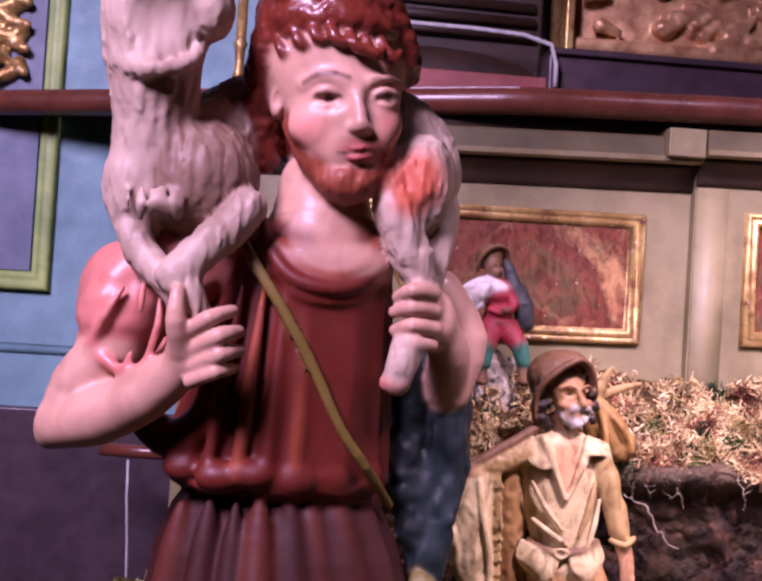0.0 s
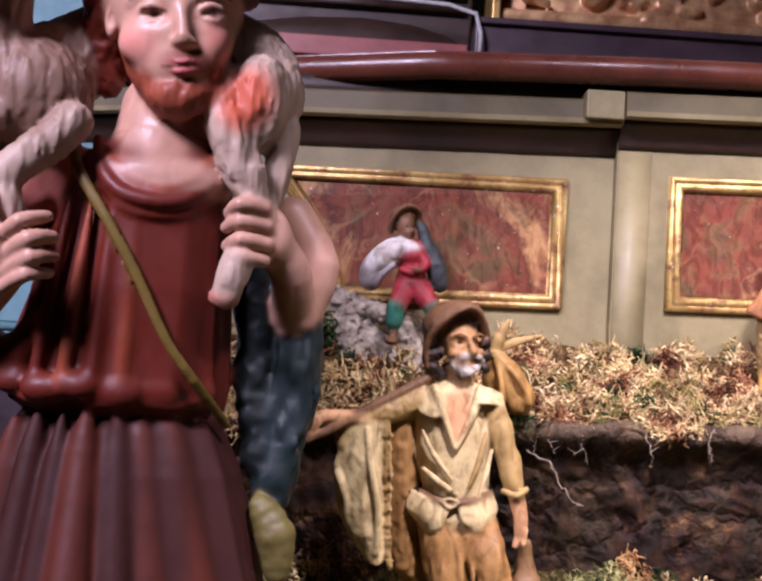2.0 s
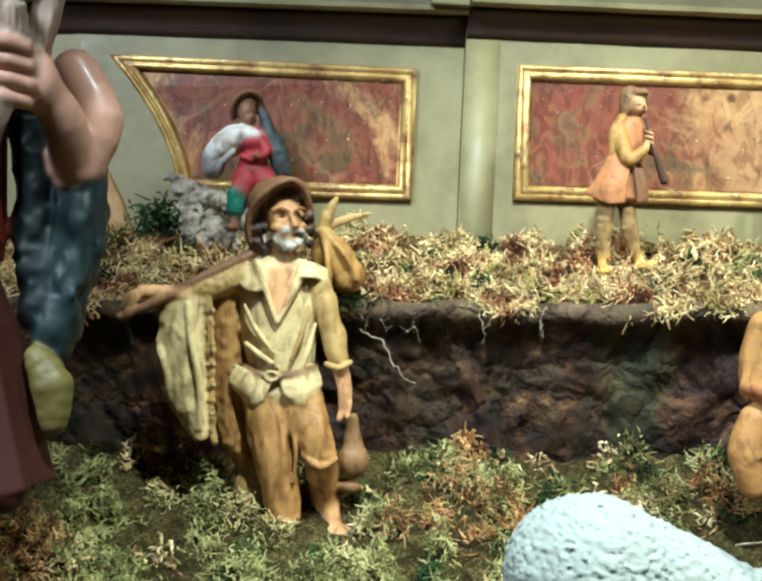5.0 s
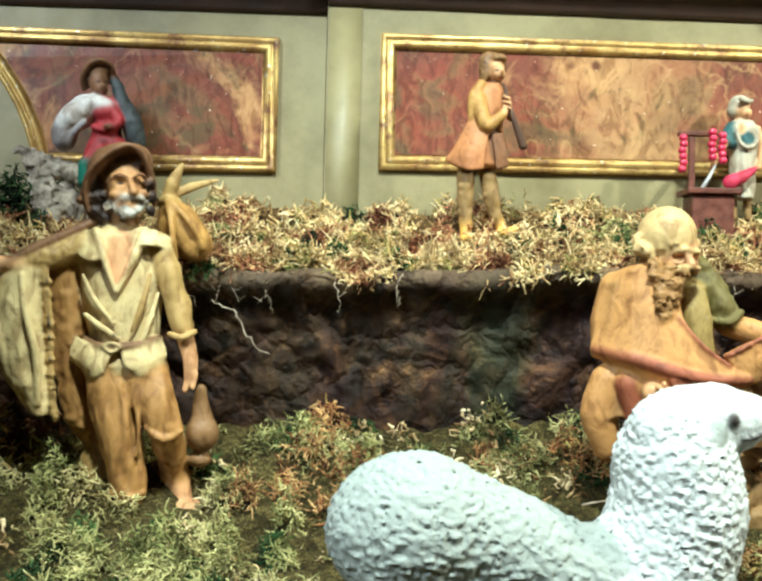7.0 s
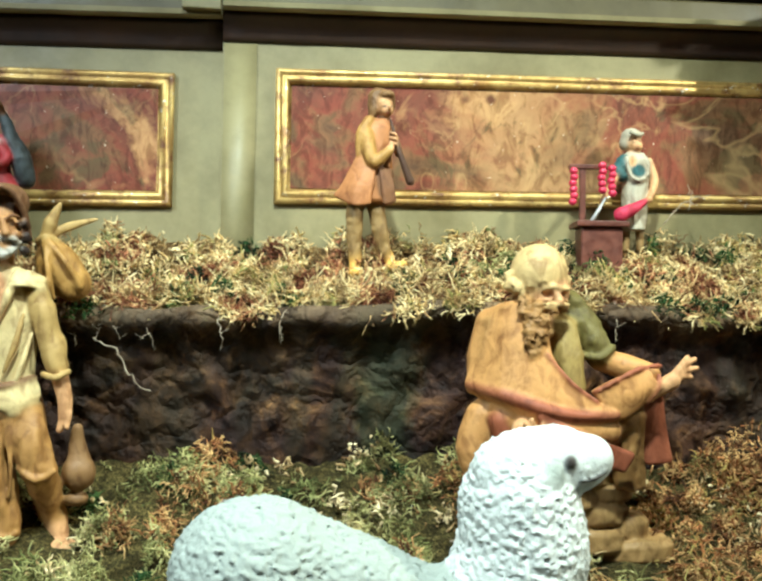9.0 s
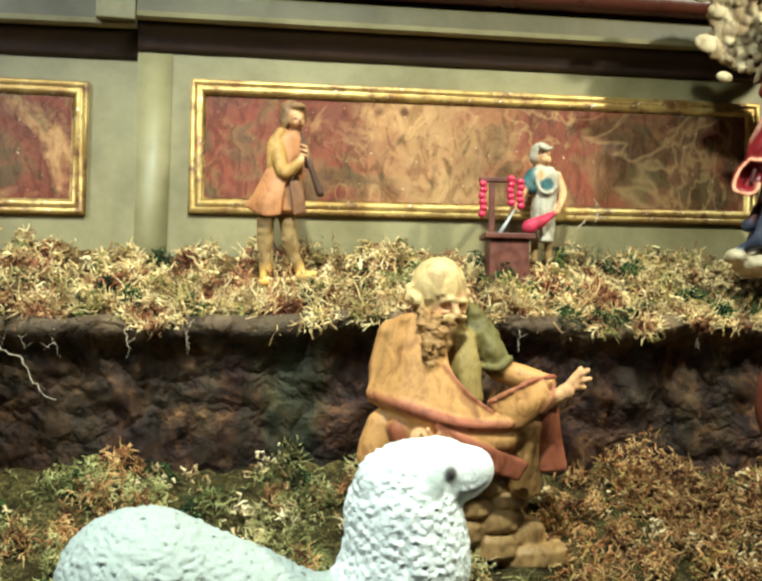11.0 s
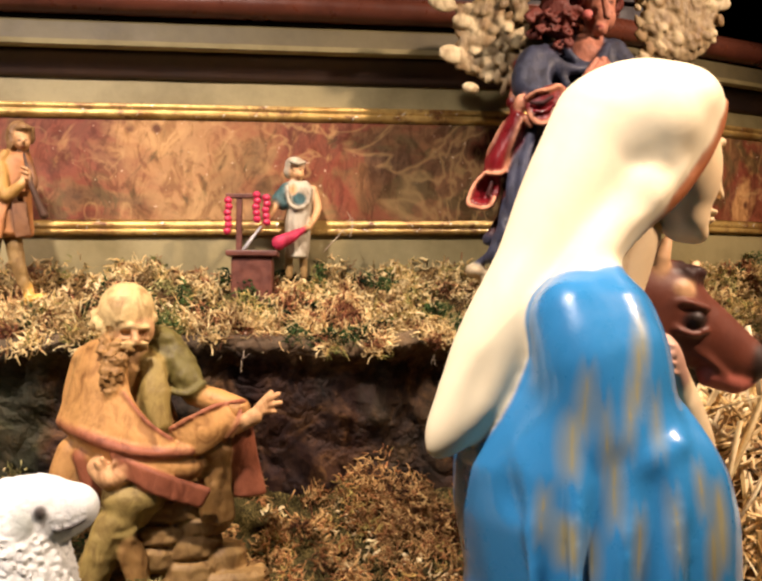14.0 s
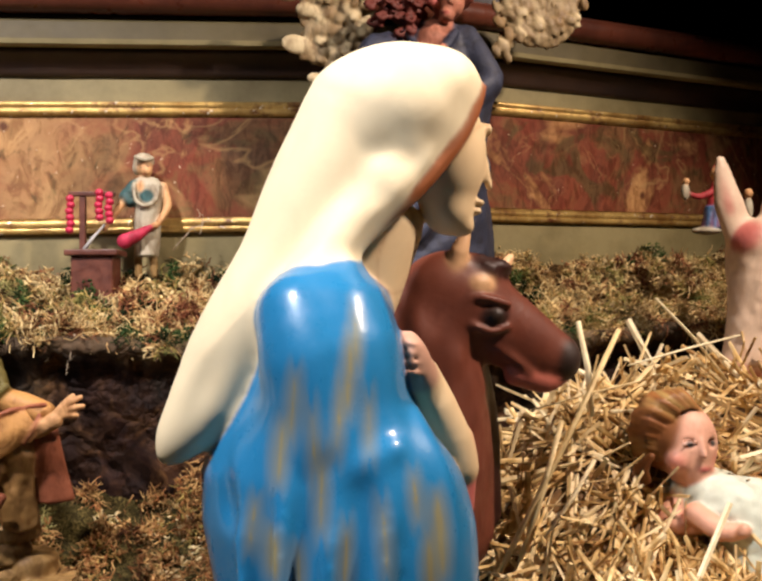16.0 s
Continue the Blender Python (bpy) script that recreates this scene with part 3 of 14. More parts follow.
def altar_wall(name, face, lift, label):
    bm = bmesh.new()
    body = face if face[0][0] > -0.3 else [(-0.235, on(face, -0.235)), *face[1:]]
    run(bm, [(0, 0.2), (0, 1.419 + lift), (-0.12, 1.419 + lift), (-0.12, 0.2)], line(body, 0))
    wall = thing(name, bm, BEIGE, label, "wall", "structure", smooth=False)
    cove = bmesh.new()
    run(cove, [(0.0005, 1.332), (0.004, 1.333), (0.007, 1.338), (0.009, 1.346), (0.014, 1.354), (0.022, 1.360), (0.028, 1.366), (0.0005, 1.366)], line(face, lift), wobble=0.0005)
    part("cove_moulding", cove, BROWN, wall, "dark brown concave moulding")
    shelf = bmesh.new()
    run(shelf, [(0.0005, 1.3665), (0.036, 1.3665), (0.040, 1.369), (0.041, 1.3755), (0.0005, 1.3755)], line(face, lift), wobble=0.0004)
    part("shelf_moulding", shelf, BEIGE, wall, "beige cornice lip", smooth=False)
    # beige fascia painted darker, its shade put into the colour
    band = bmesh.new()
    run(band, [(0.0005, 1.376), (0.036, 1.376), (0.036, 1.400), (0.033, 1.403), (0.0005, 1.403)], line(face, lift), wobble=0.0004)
    part("cornice_band", band, BEIGE_SHADED, wall, "beige cornice band in a shaded tone", smooth=False)
    # dark brown strip put in for the shade under the rail
    dark = bmesh.new()
    run(dark, [(0.0005, 1.4035), (0.016, 1.4035), (0.012, 1.415), (0.016, 1.428), (0.0005, 1.428)], line(face, lift), wobble=0.0004)
    part("shadow_moulding", dark, BROWN, wall)
    return wall


wall_left = altar_wall("wall_left", LEFT_FACE, RISE_LEFT, "greenish beige painted wood altar base with gilt panel")
wall_middle = altar_wall("wall_middle", MID_FACE, RISE_MID, "greenish beige painted wood altar base with long gilt panel")
wall_right = altar_wall("wall_right", RIGHT_FACE, RISE_RIGHT, "greenish beige painted wood altar base turning away")

# the stepped return beside the pilaster strip
bm = bmesh.new()
run(bm, [(0.0005, 0.9), (0.003, 0.9), (0.003, 1.330), (0.0005, 1.330)], line([(0.457, 1.357), (0.5, 1.3565)], 0))
part("pilaster_strip", bm, BEIGE, wall_middle)
bm = bmesh.new()
box(bm, (0.402, 1.322, 1.364), (0.453, 1.372, 1.402), 0.002)
part("cornice_block", bm, BEIGE, wall_middle, smooth=False)

RAIL_PATH = [(-1.2, 1.745), (-0.55, 1.56), (0.2, 1.338), (0.46, 1.324), (1.37, 1.312), (2.75, 1.80)]
bm = bmesh.new()
ring = [(0.019 * math.cos(a) + 0.001, 1.4295 + 0.0185 * math.sin(a)) for a in (i * math.tau / 14 for i in range(14))]
run(bm, ring[::-1], line(RAIL_PATH, 0), wobble=0.0006)
thing("altar_rail", bm, RUST, "red-brown rounded wooden rail along the altar top", "moulding", "structure")
bm = bmesh.new()
run(bm, [(0.012, 1.420), (0.012, 1.4465), (-0.30, 1.4465), (-0.30, 1.420)], line(RAIL_PATH, 0))
thing("altar_top", bm, RUST, "red-brown wooden altar top behind the rail", "shelf", "structure", smooth=False)

PROFILE = [(0, 0.0), (0.0006, 0.007), (0.003, 0.010), (0.0065, 0.009), (0.008, 0.006), (0.0095, 0.006), (0.011, 0.0085), (0.0135, 0.0095), (0.017, 0.008), (0.0185, 0.004), (0.0195, 0.0012), (0.0215, 0.0005)]


def panel(wall, corners, out):
    """A marbled field in a worn gilt frame."""
    out = Vector(out).normalized()
    bm = bmesh.new()
    inner = picture_frame(bm, corners, out, PROFILE)
    part("gilt_frame", bm, GILT, wall, "worn gilt moulded frame")
    bm = bmesh.new()
    bm.faces.new([bm.verts.new(p + out * 0.0012) for p in inner])
    got = bmesh.ops.extrude_face_region(bm, geom=list(bm.faces))
    bmesh.ops.translate(bm, verts=[v for v in got["geom"] if isinstance(v, bmesh.types.BMVert)], vec=-out * 0.0013)
    part("marbled_field", bm, MARBLE, wall, "red and ochre marbled panel field", smooth=False)


def at(face, x, z, lift):
    return (x, on(face, x), rise(z, x) + lift)


# panel one: its far side is a rising curve
curve = [(-0.022 + 0.10 * (1 - (1 - i / 7) ** 1.7), 0, 1.296 - 0.184 * (i / 7) ** 1.0) for i in range(8)]
curve = [(x, on(LEFT_FACE, x) - 0.0003, rise(z, x)) for x, _, z in curve]
panel(wall_left, [at(LEFT_FACE, 0.392, 1.112, 0), at(LEFT_FACE, 0.392, 1.291, 0)] + curve, (0.03, -1, 0))
panel(wall_middle, [at(MID_FACE, 1.362, 1.116, 0), at(MID_FACE, 1.362, 1.299, 0), at(MID_FACE, 0.526, 1.298, 0), at(MID_FACE, 0.526, 1.116, 0)], (-0.012, -1, 0))
panel(wall_right, [at(RIGHT_FACE, 2.6, 1.130, 0), at(RIGHT_FACE, 2.6, 1.3135, 0), at(RIGHT_FACE, 1.385, 1.3135, 0), at(RIGHT_FACE, 1.385, 1.130, 0)], (0.342, -0.94, 0))

# a curved tan strip runs down beside the first panel
STRIP = simple("worn_tan_paint", rgb(150, 110, 64), rgb(196, 156, 98), 30, 0.45)
bm = bmesh.new()
rows = []
for x, z in ((-0.20, 1.312), (-0.14, 1.272), (-0.088, 1.228), (-0.045, 1.185), (-0.018, 1.146), (0.003, 1.108), (0.020, 1.066), (0.030, 1.02)):
    w = 0.020 + 0.012 * min(1.0, (1.312 - z) / 0.2)
    rows.append([bm.verts.new((x - w * f, on(LEFT_FACE, x - w * f) - d, rise(z - 0.3 * w * f, x))) for f, d in ((0, 0.0005), (0, 0.005), (0.12, 0.007), (0.9, 0.007), (1, 0.0005))])
for a, b in zip(rows, rows[1:]):
    for i in range(4):
        bm.faces.new((a[i], a[i + 1], b[i + 1], b[i]))
part("curved_strip", bm, STRIP, wall_left, "worn tan curved strip")

# ---------------------------------------------------------------- above the rail: scroll base, dark panel, gilt carving
bm = bmesh.new()
box(bm, (-0.05, 1.385, 1.442), (0.247, 1.52, 1.470), 0.002)
thing("rose_step", bm, PINK, "chipped rose-marbled wooden step on the altar top", "step", smooth=False)
bm = bmesh.new()
rings = [(-0.08, 0.030), (0.02, 0.046), (0.10, 0.050), (0.17, 0.044), (0.225, 0.028), (0.252, 0.006)]
rows = []
for x, h in rings:
    rows.append([bm.verts.new((x, 1.46 - 0.05 * math.cos(a), 1.470 + h * math.sin(a))) for a in (i * math.pi / 8 for i in range(9))])
for a, b in zip(rows, rows[1:]):
    for i in range(8):
        bm.faces.new((a[i], b[i], b[i + 1], a[i + 1]))
for r in (rows[0], rows[-1]):
    bm.faces.new(r)
thing("scroll_base", bm, BROWN, "dark brown carved wooden scroll resting on the step", "carving")
bm = bmesh.new()
box(bm, (-0.12, 1.50, 1.4467), (0.262, 1.56, 1.9), 0.004)
thing("dark_plinth", bm, BROWN, "dark brown wooden plinth on the altar top", "plinth", smooth=False)
bm = bmesh.new()
for i in range(3):
    run(bm, [(0, 0), (0.012 - 0.003 * i, 0.004), (0.012 - 0.003 * i, 0.014), (0, 0.018)], [(-0.1, 1.499, 1.548 + 0.024 * i), (0.25, 1.499, 1.546 + 0.022 * i)])
thing("plinth_moulding", bm, BROWN, "dark ridged moulding across the plinth", "moulding")
bm = bmesh.new()
rod(bm, [(-0.05, 1.44, 1.548), (0.06, 1.44, 1.547), (0.15, 1.436, 1.545), (0.22, 1.43, 1.540), (0.26, 1.425, 1.528), (0.268, 1.423, 1.500), (0.268, 1.423, 1.468)], 0.0035)
thing("cable", bm, CABLE, "grey cable lying over the carved scroll", "cable")
bm = bmesh.new()
box(bm, (0.262, 1.44, 1.4467), (1.6, 1.60, 1.526), 0.003)
box(bm, (0.262, 1.431, 1.518), (1.6, 1.60, 1.5275), 0.002)
thing("dark_pedestal", bm, SLATE, "dark purplish wooden base on the altar top", "plinth", smooth=False)
bm = bmesh.new()
box(bm, (0.286, 1.45, 1.5277), (0.298, 1.58, 1.95), 0.002)
thing("gilt_edge", bm, GILT, "narrow gilt upright beside the carving", "moulding", smooth=False)


def carved(lo, hi, seed, lumps):
    """A carved gilt block with leaf-like swellings."""
    c = Clay(0.0035)
    gold = rgb(206, 160, 84)
    c.tube([(lo[0], 0, lo[2]), (hi[0], 0, lo[2])], [0.012, 0.012], gold)
    c.robe([(lo[2], (lo[0] + hi[0]) / 2, 0.03, (hi[0] - lo[0]) / 2, 0.028), (hi[2], (lo[0] + hi[0]) / 2, 0.03, (hi[0] - lo[0]) / 2, 0.028)], gold)
    rng = random.Random(seed)
    for _ in range(lumps):
        x, z = rng.uniform(lo[0], hi[0]), rng.uniform(lo[2], hi[2])
        a = rng.uniform(-0.8, 0.8)
        c.cap((x, 0, z), (x + 0.03 * math.cos(a), -0.004, z + 0.03 * math.sin(a)), rng.uniform(0.008, 0.015), 0.006, gold, bump=0.002, grain=150)
    return c


carved((0, 0, 0), (0.75, 0, 0.12), 3, 60).fire("gilt_carving", GILT_OLD, (0.305, 1.475, 1.545), "gilt carved leafwork block above the dark base", "carving")

# ---------------------------------------------------------------- teal side wall with green trim
bm = bmesh.new()
box(bm, (-3.0, 1.60, 0.0), (-0.1, 1.75, 3.2))
wall_teal = thing("wall_teal", bm, TEAL, "blue-green painted side wall with panelling", "wall", "structure", smooth=False)
bm = bmesh.new()
box(bm, (-1.5, 1.593, 1.162), (-0.49, 1.5985, 2.6), 0.001)
part("wall_panel", bm, TEAL_DARK, wall_teal, "slate blue recessed wall panel", smooth=False)
bm = bmesh.new()
picture_frame(bm, [(-0.458, 1.600, 1.132), (-0.458, 1.600, 2.64), (-1.52, 1.600, 2.64), (-1.52, 1.600, 1.132)], Vector((0, -1, 0)), [(0, 0.0), (0.001, 0.011), (0.006, 0.014), (0.012, 0.009), (0.019, 0.013), (0.026, 0.012), (0.030, 0.002)])
part("green_trim", bm, GREEN, wall_teal, "lime green moulded trim")
bm = bmesh.new()
box(bm, (-2.9, 1.572, 0.2), (-0.15, 1.5995, 0.955), 0.003)
part("lower_panel", bm, SLATE, wall_teal, "dark purplish lower wall panel", smooth=False)
bm = bmesh.new()
run(bm, [(0, 0), (0.006, 0.004), (0.006, 0.010), (0, 0.016)], [(-2.9, 1.5995, 1.035), (-0.15, 1.5995, 1.035)])
part("wall_ridge", bm, TEAL, wall_teal)

leaves = Clay(0.003)
for i in range(11):
    a = i * 0.9
    leaves.cap((0.02 * math.sin(a * 1.7), 0, -0.012 * i), (0.03 * math.cos(a * 2.3), -0.012, -0.012 * i - 0.014), 0.013, 0.007, rgb(188, 160, 96), bump=0.002, grain=140)
leaves.fire("gilt_ornament", GILT, (-0.545, 1.59, 1.585), "gilt carved leaf ornament hung on the panel", "ornament")

bm = bmesh.new()
rod(bm, [(-0.33, 1.425, 0.923), (-0.27, 1.42, 0.922), (-0.20, 1.415, 0.922)], 0.0095, 10)
thing("wooden_batten", bm, RUST, "red-brown round wooden batten on the altar side", "batten")
bm = bmesh.new()
rod(bm, [(-0.29, 1.41, 0.912), (-0.288, 1.408, 0.86), (-0.284, 1.41, 0.80), (-0.28, 1.412, 0.70), (-0.282, 1.41, 0.5)], 0.0018)
thing("thin_cable", bm, CABLE, "thin pale cable hanging down the wall", "cable")
bm = bmesh.new()
rows = [(0.016, 0), (0.018, 0.004), (0.008, 0.012), (0.006, 0.03), (0.010, 0.036), (0.007, 0.044), (0.0075, 0.075), (0.011, 0.084), (0.008, 0.09), (0.008, 0.16)]
grid = [[bm.verts.new((r * math.cos(a), r * math.sin(a), z)) for a in (i * math.tau / 12 for i in range(12))] for r, z in rows]
for a, b in zip(grid, grid[1:]):
    for i in range(12):
        bm.faces.new((a[i], a[(i + 1) % 12], b[(i + 1) % 12], b[i]))
bm.faces.new(grid[0][::-1])
bm.faces.new(grid[-1])
stick = thing("candlestick", bm, GILT, "small worn gilt candlestick on the altar top", "candlestick")
stick.location = (-0.186, 1.52, 1.4335)

# ---------------------------------------------------------------- the church round about, plain and dark
bm = bmesh.new()
box(bm, (-6.1, -6.1, -0.1), (6.1, -6.0, 5))
thing("wall_south", bm, STONE, "dark plain church wall", "wall", "structure", smooth=False)
bm = bmesh.new()
box(bm, (-6.1, -6.0, -0.1), (-6.0, 2.6, 5))
thing("wall_west", bm, STONE, "dark plain church wall", "wall", "structure", smooth=False)
bm = bmesh.new()
box(bm, (6.0, -6.0, -0.1), (6.1, 2.6, 5))
thing("wall_east", bm, STONE, "dark plain church wall", "wall", "structure", smooth=False)
bm = bmesh.new()
box(bm, (-6.1, 2.6, -0.1), (6.1, 2.7, 5))
thing("wall_north", bm, STONE, "dark plain church wall", "wall", "structure", smooth=False)
bm = bmesh.new()
box(bm, (-6.1, -6.1, 5), (6.1, 2.7, 5.1))
thing("ceiling", bm, STONE, "dark church ceiling", "ceiling", "structure", smooth=False)
bm = bmesh.new()
box(bm, (-6.1, -6.1, -0.1), (6.1, 2.7, 0))
thing("floor", bm, STONE, "dark church floor", "floor", "structure", smooth=False)


# ---------------------------------------------------------------- the moss landscape
def lump(x, y, s, seed=0):
    p = np.stack([np.asarray(x) / s, np.asarray(y) / s, np.full(np.shape(x), 0.37)], -1)
    return lattice(p, seed)


def lip(x):
    """The front edge of the upper terrace: plan y and height."""
    x = np.asarray(x, float)
    y = 1.213 + 0.012 * lump(x, 0 * x, 0.16, 4) + np.clip(x - 1.35, 0, 9) * 0.22 + np.clip(0.0 - x, 0, 9) * 0.3
    y = y + 0.007 * lump(x, 0 * x, 0.047, 14)
    z = 0.968 + 0.014 * lump(x, 0 * x, 0.21, 5) + 0.009 * lump(x, 0 * x, 0.055, 15) + 0.016 * (x - 0.6)
    return y, z


def lower(x, y):
    """Height of the lower ground."""
    z = np.interp(y, [-0.4, 0.45, 0.8, 1.0, 1.12, 1.25], [0.60, 0.63, 0.665, 0.69, 0.722, 0.792])
    return z + 0.012 * lump(x, y, 0.11, 1) + 0.010 * lump(x, y, 0.038, 2) + 0.006 * lump(x, y, 0.018, 3) + 0.004 * (x - 0.5)


def upper(x, y):
    """Height of the terrace, rising to the wall."""
    ly, lz = lip(x)
    s = np.clip((y - ly) / 0.15, 0, 1.6)
    return lz + 0.012 + 0.082 * s ** 0.9 + 0.010 * lump(x, y, 0.07, 6) + 0.009 * lump(x, y, 0.032, 7) + 0.005 * lump(x, y, 0.016, 8)


def sheet(name, xs, ys, height, material, label, category):
    gx, gy = np.meshgrid(xs, ys, indexing="ij")
    if height is upper:
        gy = lip(gx)[0] + gy
    gz = height(gx, gy)
    verts = np.stack([gx, gy, gz], -1).reshape(-1, 3)
    n, m = gx.shape
    i = (np.arange(n - 1)[:, None] * m + np.arange(m - 1)).ravel()
    me = bpy.data.meshes.new(name)
    me.from_pydata(verts.tolist(), [], np.stack([i, i + m, i + m + 1, i + 1], 1).tolist())
    me.polygons.foreach_set("use_smooth", [True] * len(me.polygons))
    me.materials.append(material)
    return tagged(new(name, me), label, category, kind="structure")


sheet("ground", np.concatenate([np.linspace(-0.27, 2.0, 400), np.linspace(2.02, 3.0, 40)]), np.concatenate([np.linspace(0.38, 0.66, 12), np.linspace(0.68, 1.30, 110)]), lower, EARTH, "brown earth bed under the lower moss", "ground")
sheet("ground_terrace", np.linspace(-0.17, 2.9, 520), np.linspace(0, 0.30, 52), upper, EARTH_DRY, "brown earth bed on the upper terrace", "ground")

# crumpled paper rock in front of the terrace
xs = np.arange(-0.19, 2.92, 0.005)
ss = np.linspace(0, 1, 48)
gx, gs = np.meshgrid(xs, ss, indexing="ij")
ly, lz = lip(gx)
base_z = 0.735
gz = lz + 0.014 + (base_z - lz) * gs
gy = ly + 0.004 + 0.050 * np.clip(gs, 0, 1) ** 0.7 - 0.024 * np.exp(-((gs - 0.08) / 0.09) ** 2)
q = np.stack([gx * 9 + 1.5 * gz, gz * 5, gx * 0], -1)
q = q + 0.5 * np.stack([lattice(q * 0.8, 41), lattice(q * 0.8, 42), 0 * gx], -1)
fold = lambda v: 1 - np.abs(v)
crease = fold(lattice(q, 11)) * 0.020 + fold(lattice(q * 2.1 + 3, 12)) * 0.010 + fold(lattice(q * np.array((4.2, 7.0, 1)), 13)) * 0.005 + lattice(q * 6 + 5, 14) * 0.004 + lattice(q * 13, 15) * 0.0018
gy = gy - crease
gy[:, 0] = ly[:, 0] + 0.045
verts = np.stack([gx, gy, gz], -1).reshape(-1, 3)
m = len(ss)
i = (np.arange(len(xs) - 1)[:, None] * m + np.arange(m - 1)).ravel()
me = bpy.data.meshes.new("rock_face")
me.from_pydata(verts.tolist(), [], np.stack([i, i + 1, i + m + 1, i + m], 1).tolist())
me.polygons.foreach_set("use_smooth", [True] * len(me.polygons))
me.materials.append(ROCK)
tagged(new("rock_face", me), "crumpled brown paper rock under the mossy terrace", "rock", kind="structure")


bm = bmesh.new()
box(bm, (-0.26, 0.385, 0.0), (2.98, 1.29, 0.59), 0.004)
thing("platform", bm, BROWN, "plain dark wooden platform under the moss landscape", "platform", "structure", smooth=False)

# ---------------------------------------------------------------- figures
SKIN, SKIN_TAN, ROSE = rgb(186, 122, 98), rgb(206, 158, 108), rgb(196, 108, 100)
HAIR, BEARD, IRIS, LIP, BROW = (*rgb(112, 46, 30), 0.8), rgb(142, 70, 46), rgb(84, 42, 28), rgb(166, 74, 70), rgb(84, 42, 26)
# tunic reds with light painted in: lit ridges, lit sleeve, shaded skirt
TUNIC_LIT_RIDGE = (*rgb(146, 70, 44), 0.5)
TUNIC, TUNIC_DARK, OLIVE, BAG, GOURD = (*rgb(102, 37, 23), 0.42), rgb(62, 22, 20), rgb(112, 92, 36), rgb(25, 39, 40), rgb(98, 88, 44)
SKIN_PALE, TUNIC_LIT_SLEEVE, SKIRT_LIT_RIDGE, BAG_DARK = (*rgb(198, 152, 128), 0.55), (*rgb(200, 122, 106), 0.6), (*rgb(88, 37, 23), 0.1), rgb(22, 30, 30)
COAT_BROWN, HAT_DARK, FACE_DARK, SACK_SHADE = rgb(120, 82, 52), rgb(74, 50, 34), rgb(120, 84, 56), rgb(150, 142, 140)
OCHRE_DEEP = rgb(168, 128, 64)
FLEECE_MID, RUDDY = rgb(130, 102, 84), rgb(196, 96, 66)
SKIRT_SHADED, CURL_LIGHT = (*rgb(58, 21, 13), 0.0), rgb(164, 108, 58)
FLEECE, FLEECE_BROWN_SHADE, HOOF = rgb(180, 156, 136), rgb(104, 78, 62), rgb(186, 104, 86)
OCHRE, OCHRE_PALE, TAN, HAT, SOOT, GREY_BEARD = rgb(170, 140, 82), rgb(206, 184, 130), rgb(162, 120, 64), rgb(118, 84, 54), rgb(46, 32, 24), rgb(176, 170, 156)
RED_COAT, SACK, BREECHES, SLATE_BLUE = rgb(160, 50, 54), rgb(220, 214, 206), rgb(42, 112, 92), rgb(58, 62, 62)
BROWN_HAIR = rgb(128, 96, 58)
COAT_ORANGE, HOSE, SHOE = rgb(170, 114, 66), rgb(142, 114, 68), rgb(220, 172, 80)
TEAL_SHIRT, APRON, HAM = rgb(48, 88, 90), rgb(176, 168, 146), rgb(190, 50, 80)
CLOAK, CLOAK_RIM, ROBE_OLD, BALD = rgb(190, 140, 80), rgb(150, 86, 58), rgb(150, 112, 62), rgb(206, 176, 118)
GREEN_SLEEVE, STONE_TAN = rgb(104, 94, 46), rgb(150, 118, 70)
WOOL, WOOL_SHADE_GREY = rgb(208, 210, 204), rgb(158, 163, 154)
NAVY, WINE, RIM, FEATHER, FEATHER_TAN = (*rgb(56, 60, 78), 0.45), (*rgb(122, 24, 30), 0.9), rgb(214, 150, 116), rgb(204, 188, 152), rgb(140, 114, 76)
VEIL, MANTLE, MANTLE_WORN, VEIL_BAND = (*rgb(240, 226, 190), 0.15), (*rgb(36, 124, 178), 0.8), (*rgb(142, 138, 106), 0.6), (*rgb(156, 90, 50), 0.36)
WAX = (*rgb(228, 200, 156), 0.38)
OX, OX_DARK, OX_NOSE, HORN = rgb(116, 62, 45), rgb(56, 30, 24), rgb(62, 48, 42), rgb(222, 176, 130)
CURL = rgb(128, 78, 40)
BISQUE = rgb(226, 172, 146)
FACE_TAN, LOCKS, PLUME, PLUME_LIGHT = rgb(178, 132, 80), rgb(104, 46, 36), rgb(146, 126, 92), rgb(204, 186, 146)
CHEEK, EYE_WHITE, OLIVE_LEG = rgb(216, 142, 122), rgb(190, 160, 146), rgb(150, 128, 70)
GOWN, DONKEY = rgb(210, 218, 202), rgb(222, 196, 172)

shepherd = Clay(0.0021)
shepherd.ell((-0.0078, -0.0041, 0.7289), (0.0579, 0.0587, 0.0626), SKIN_PALE, soft=0.0078)
shepherd.ell((0.0018, -0.0202, 0.6938), (0.0445, 0.0454, 0.0517), SKIN_PALE, soft=0.0078)
shepherd.ell((0.0041, -0.0249, 0.6559), (0.029, 0.0345, 0.0266), SKIN_PALE, soft=0.0133)
shepherd.ell((0.008, -0.0413, 0.6325), (0.0204, 0.0157, 0.0133), BEARD, soft=0.0063, bump=0.002, grain=(150, 150, 60))
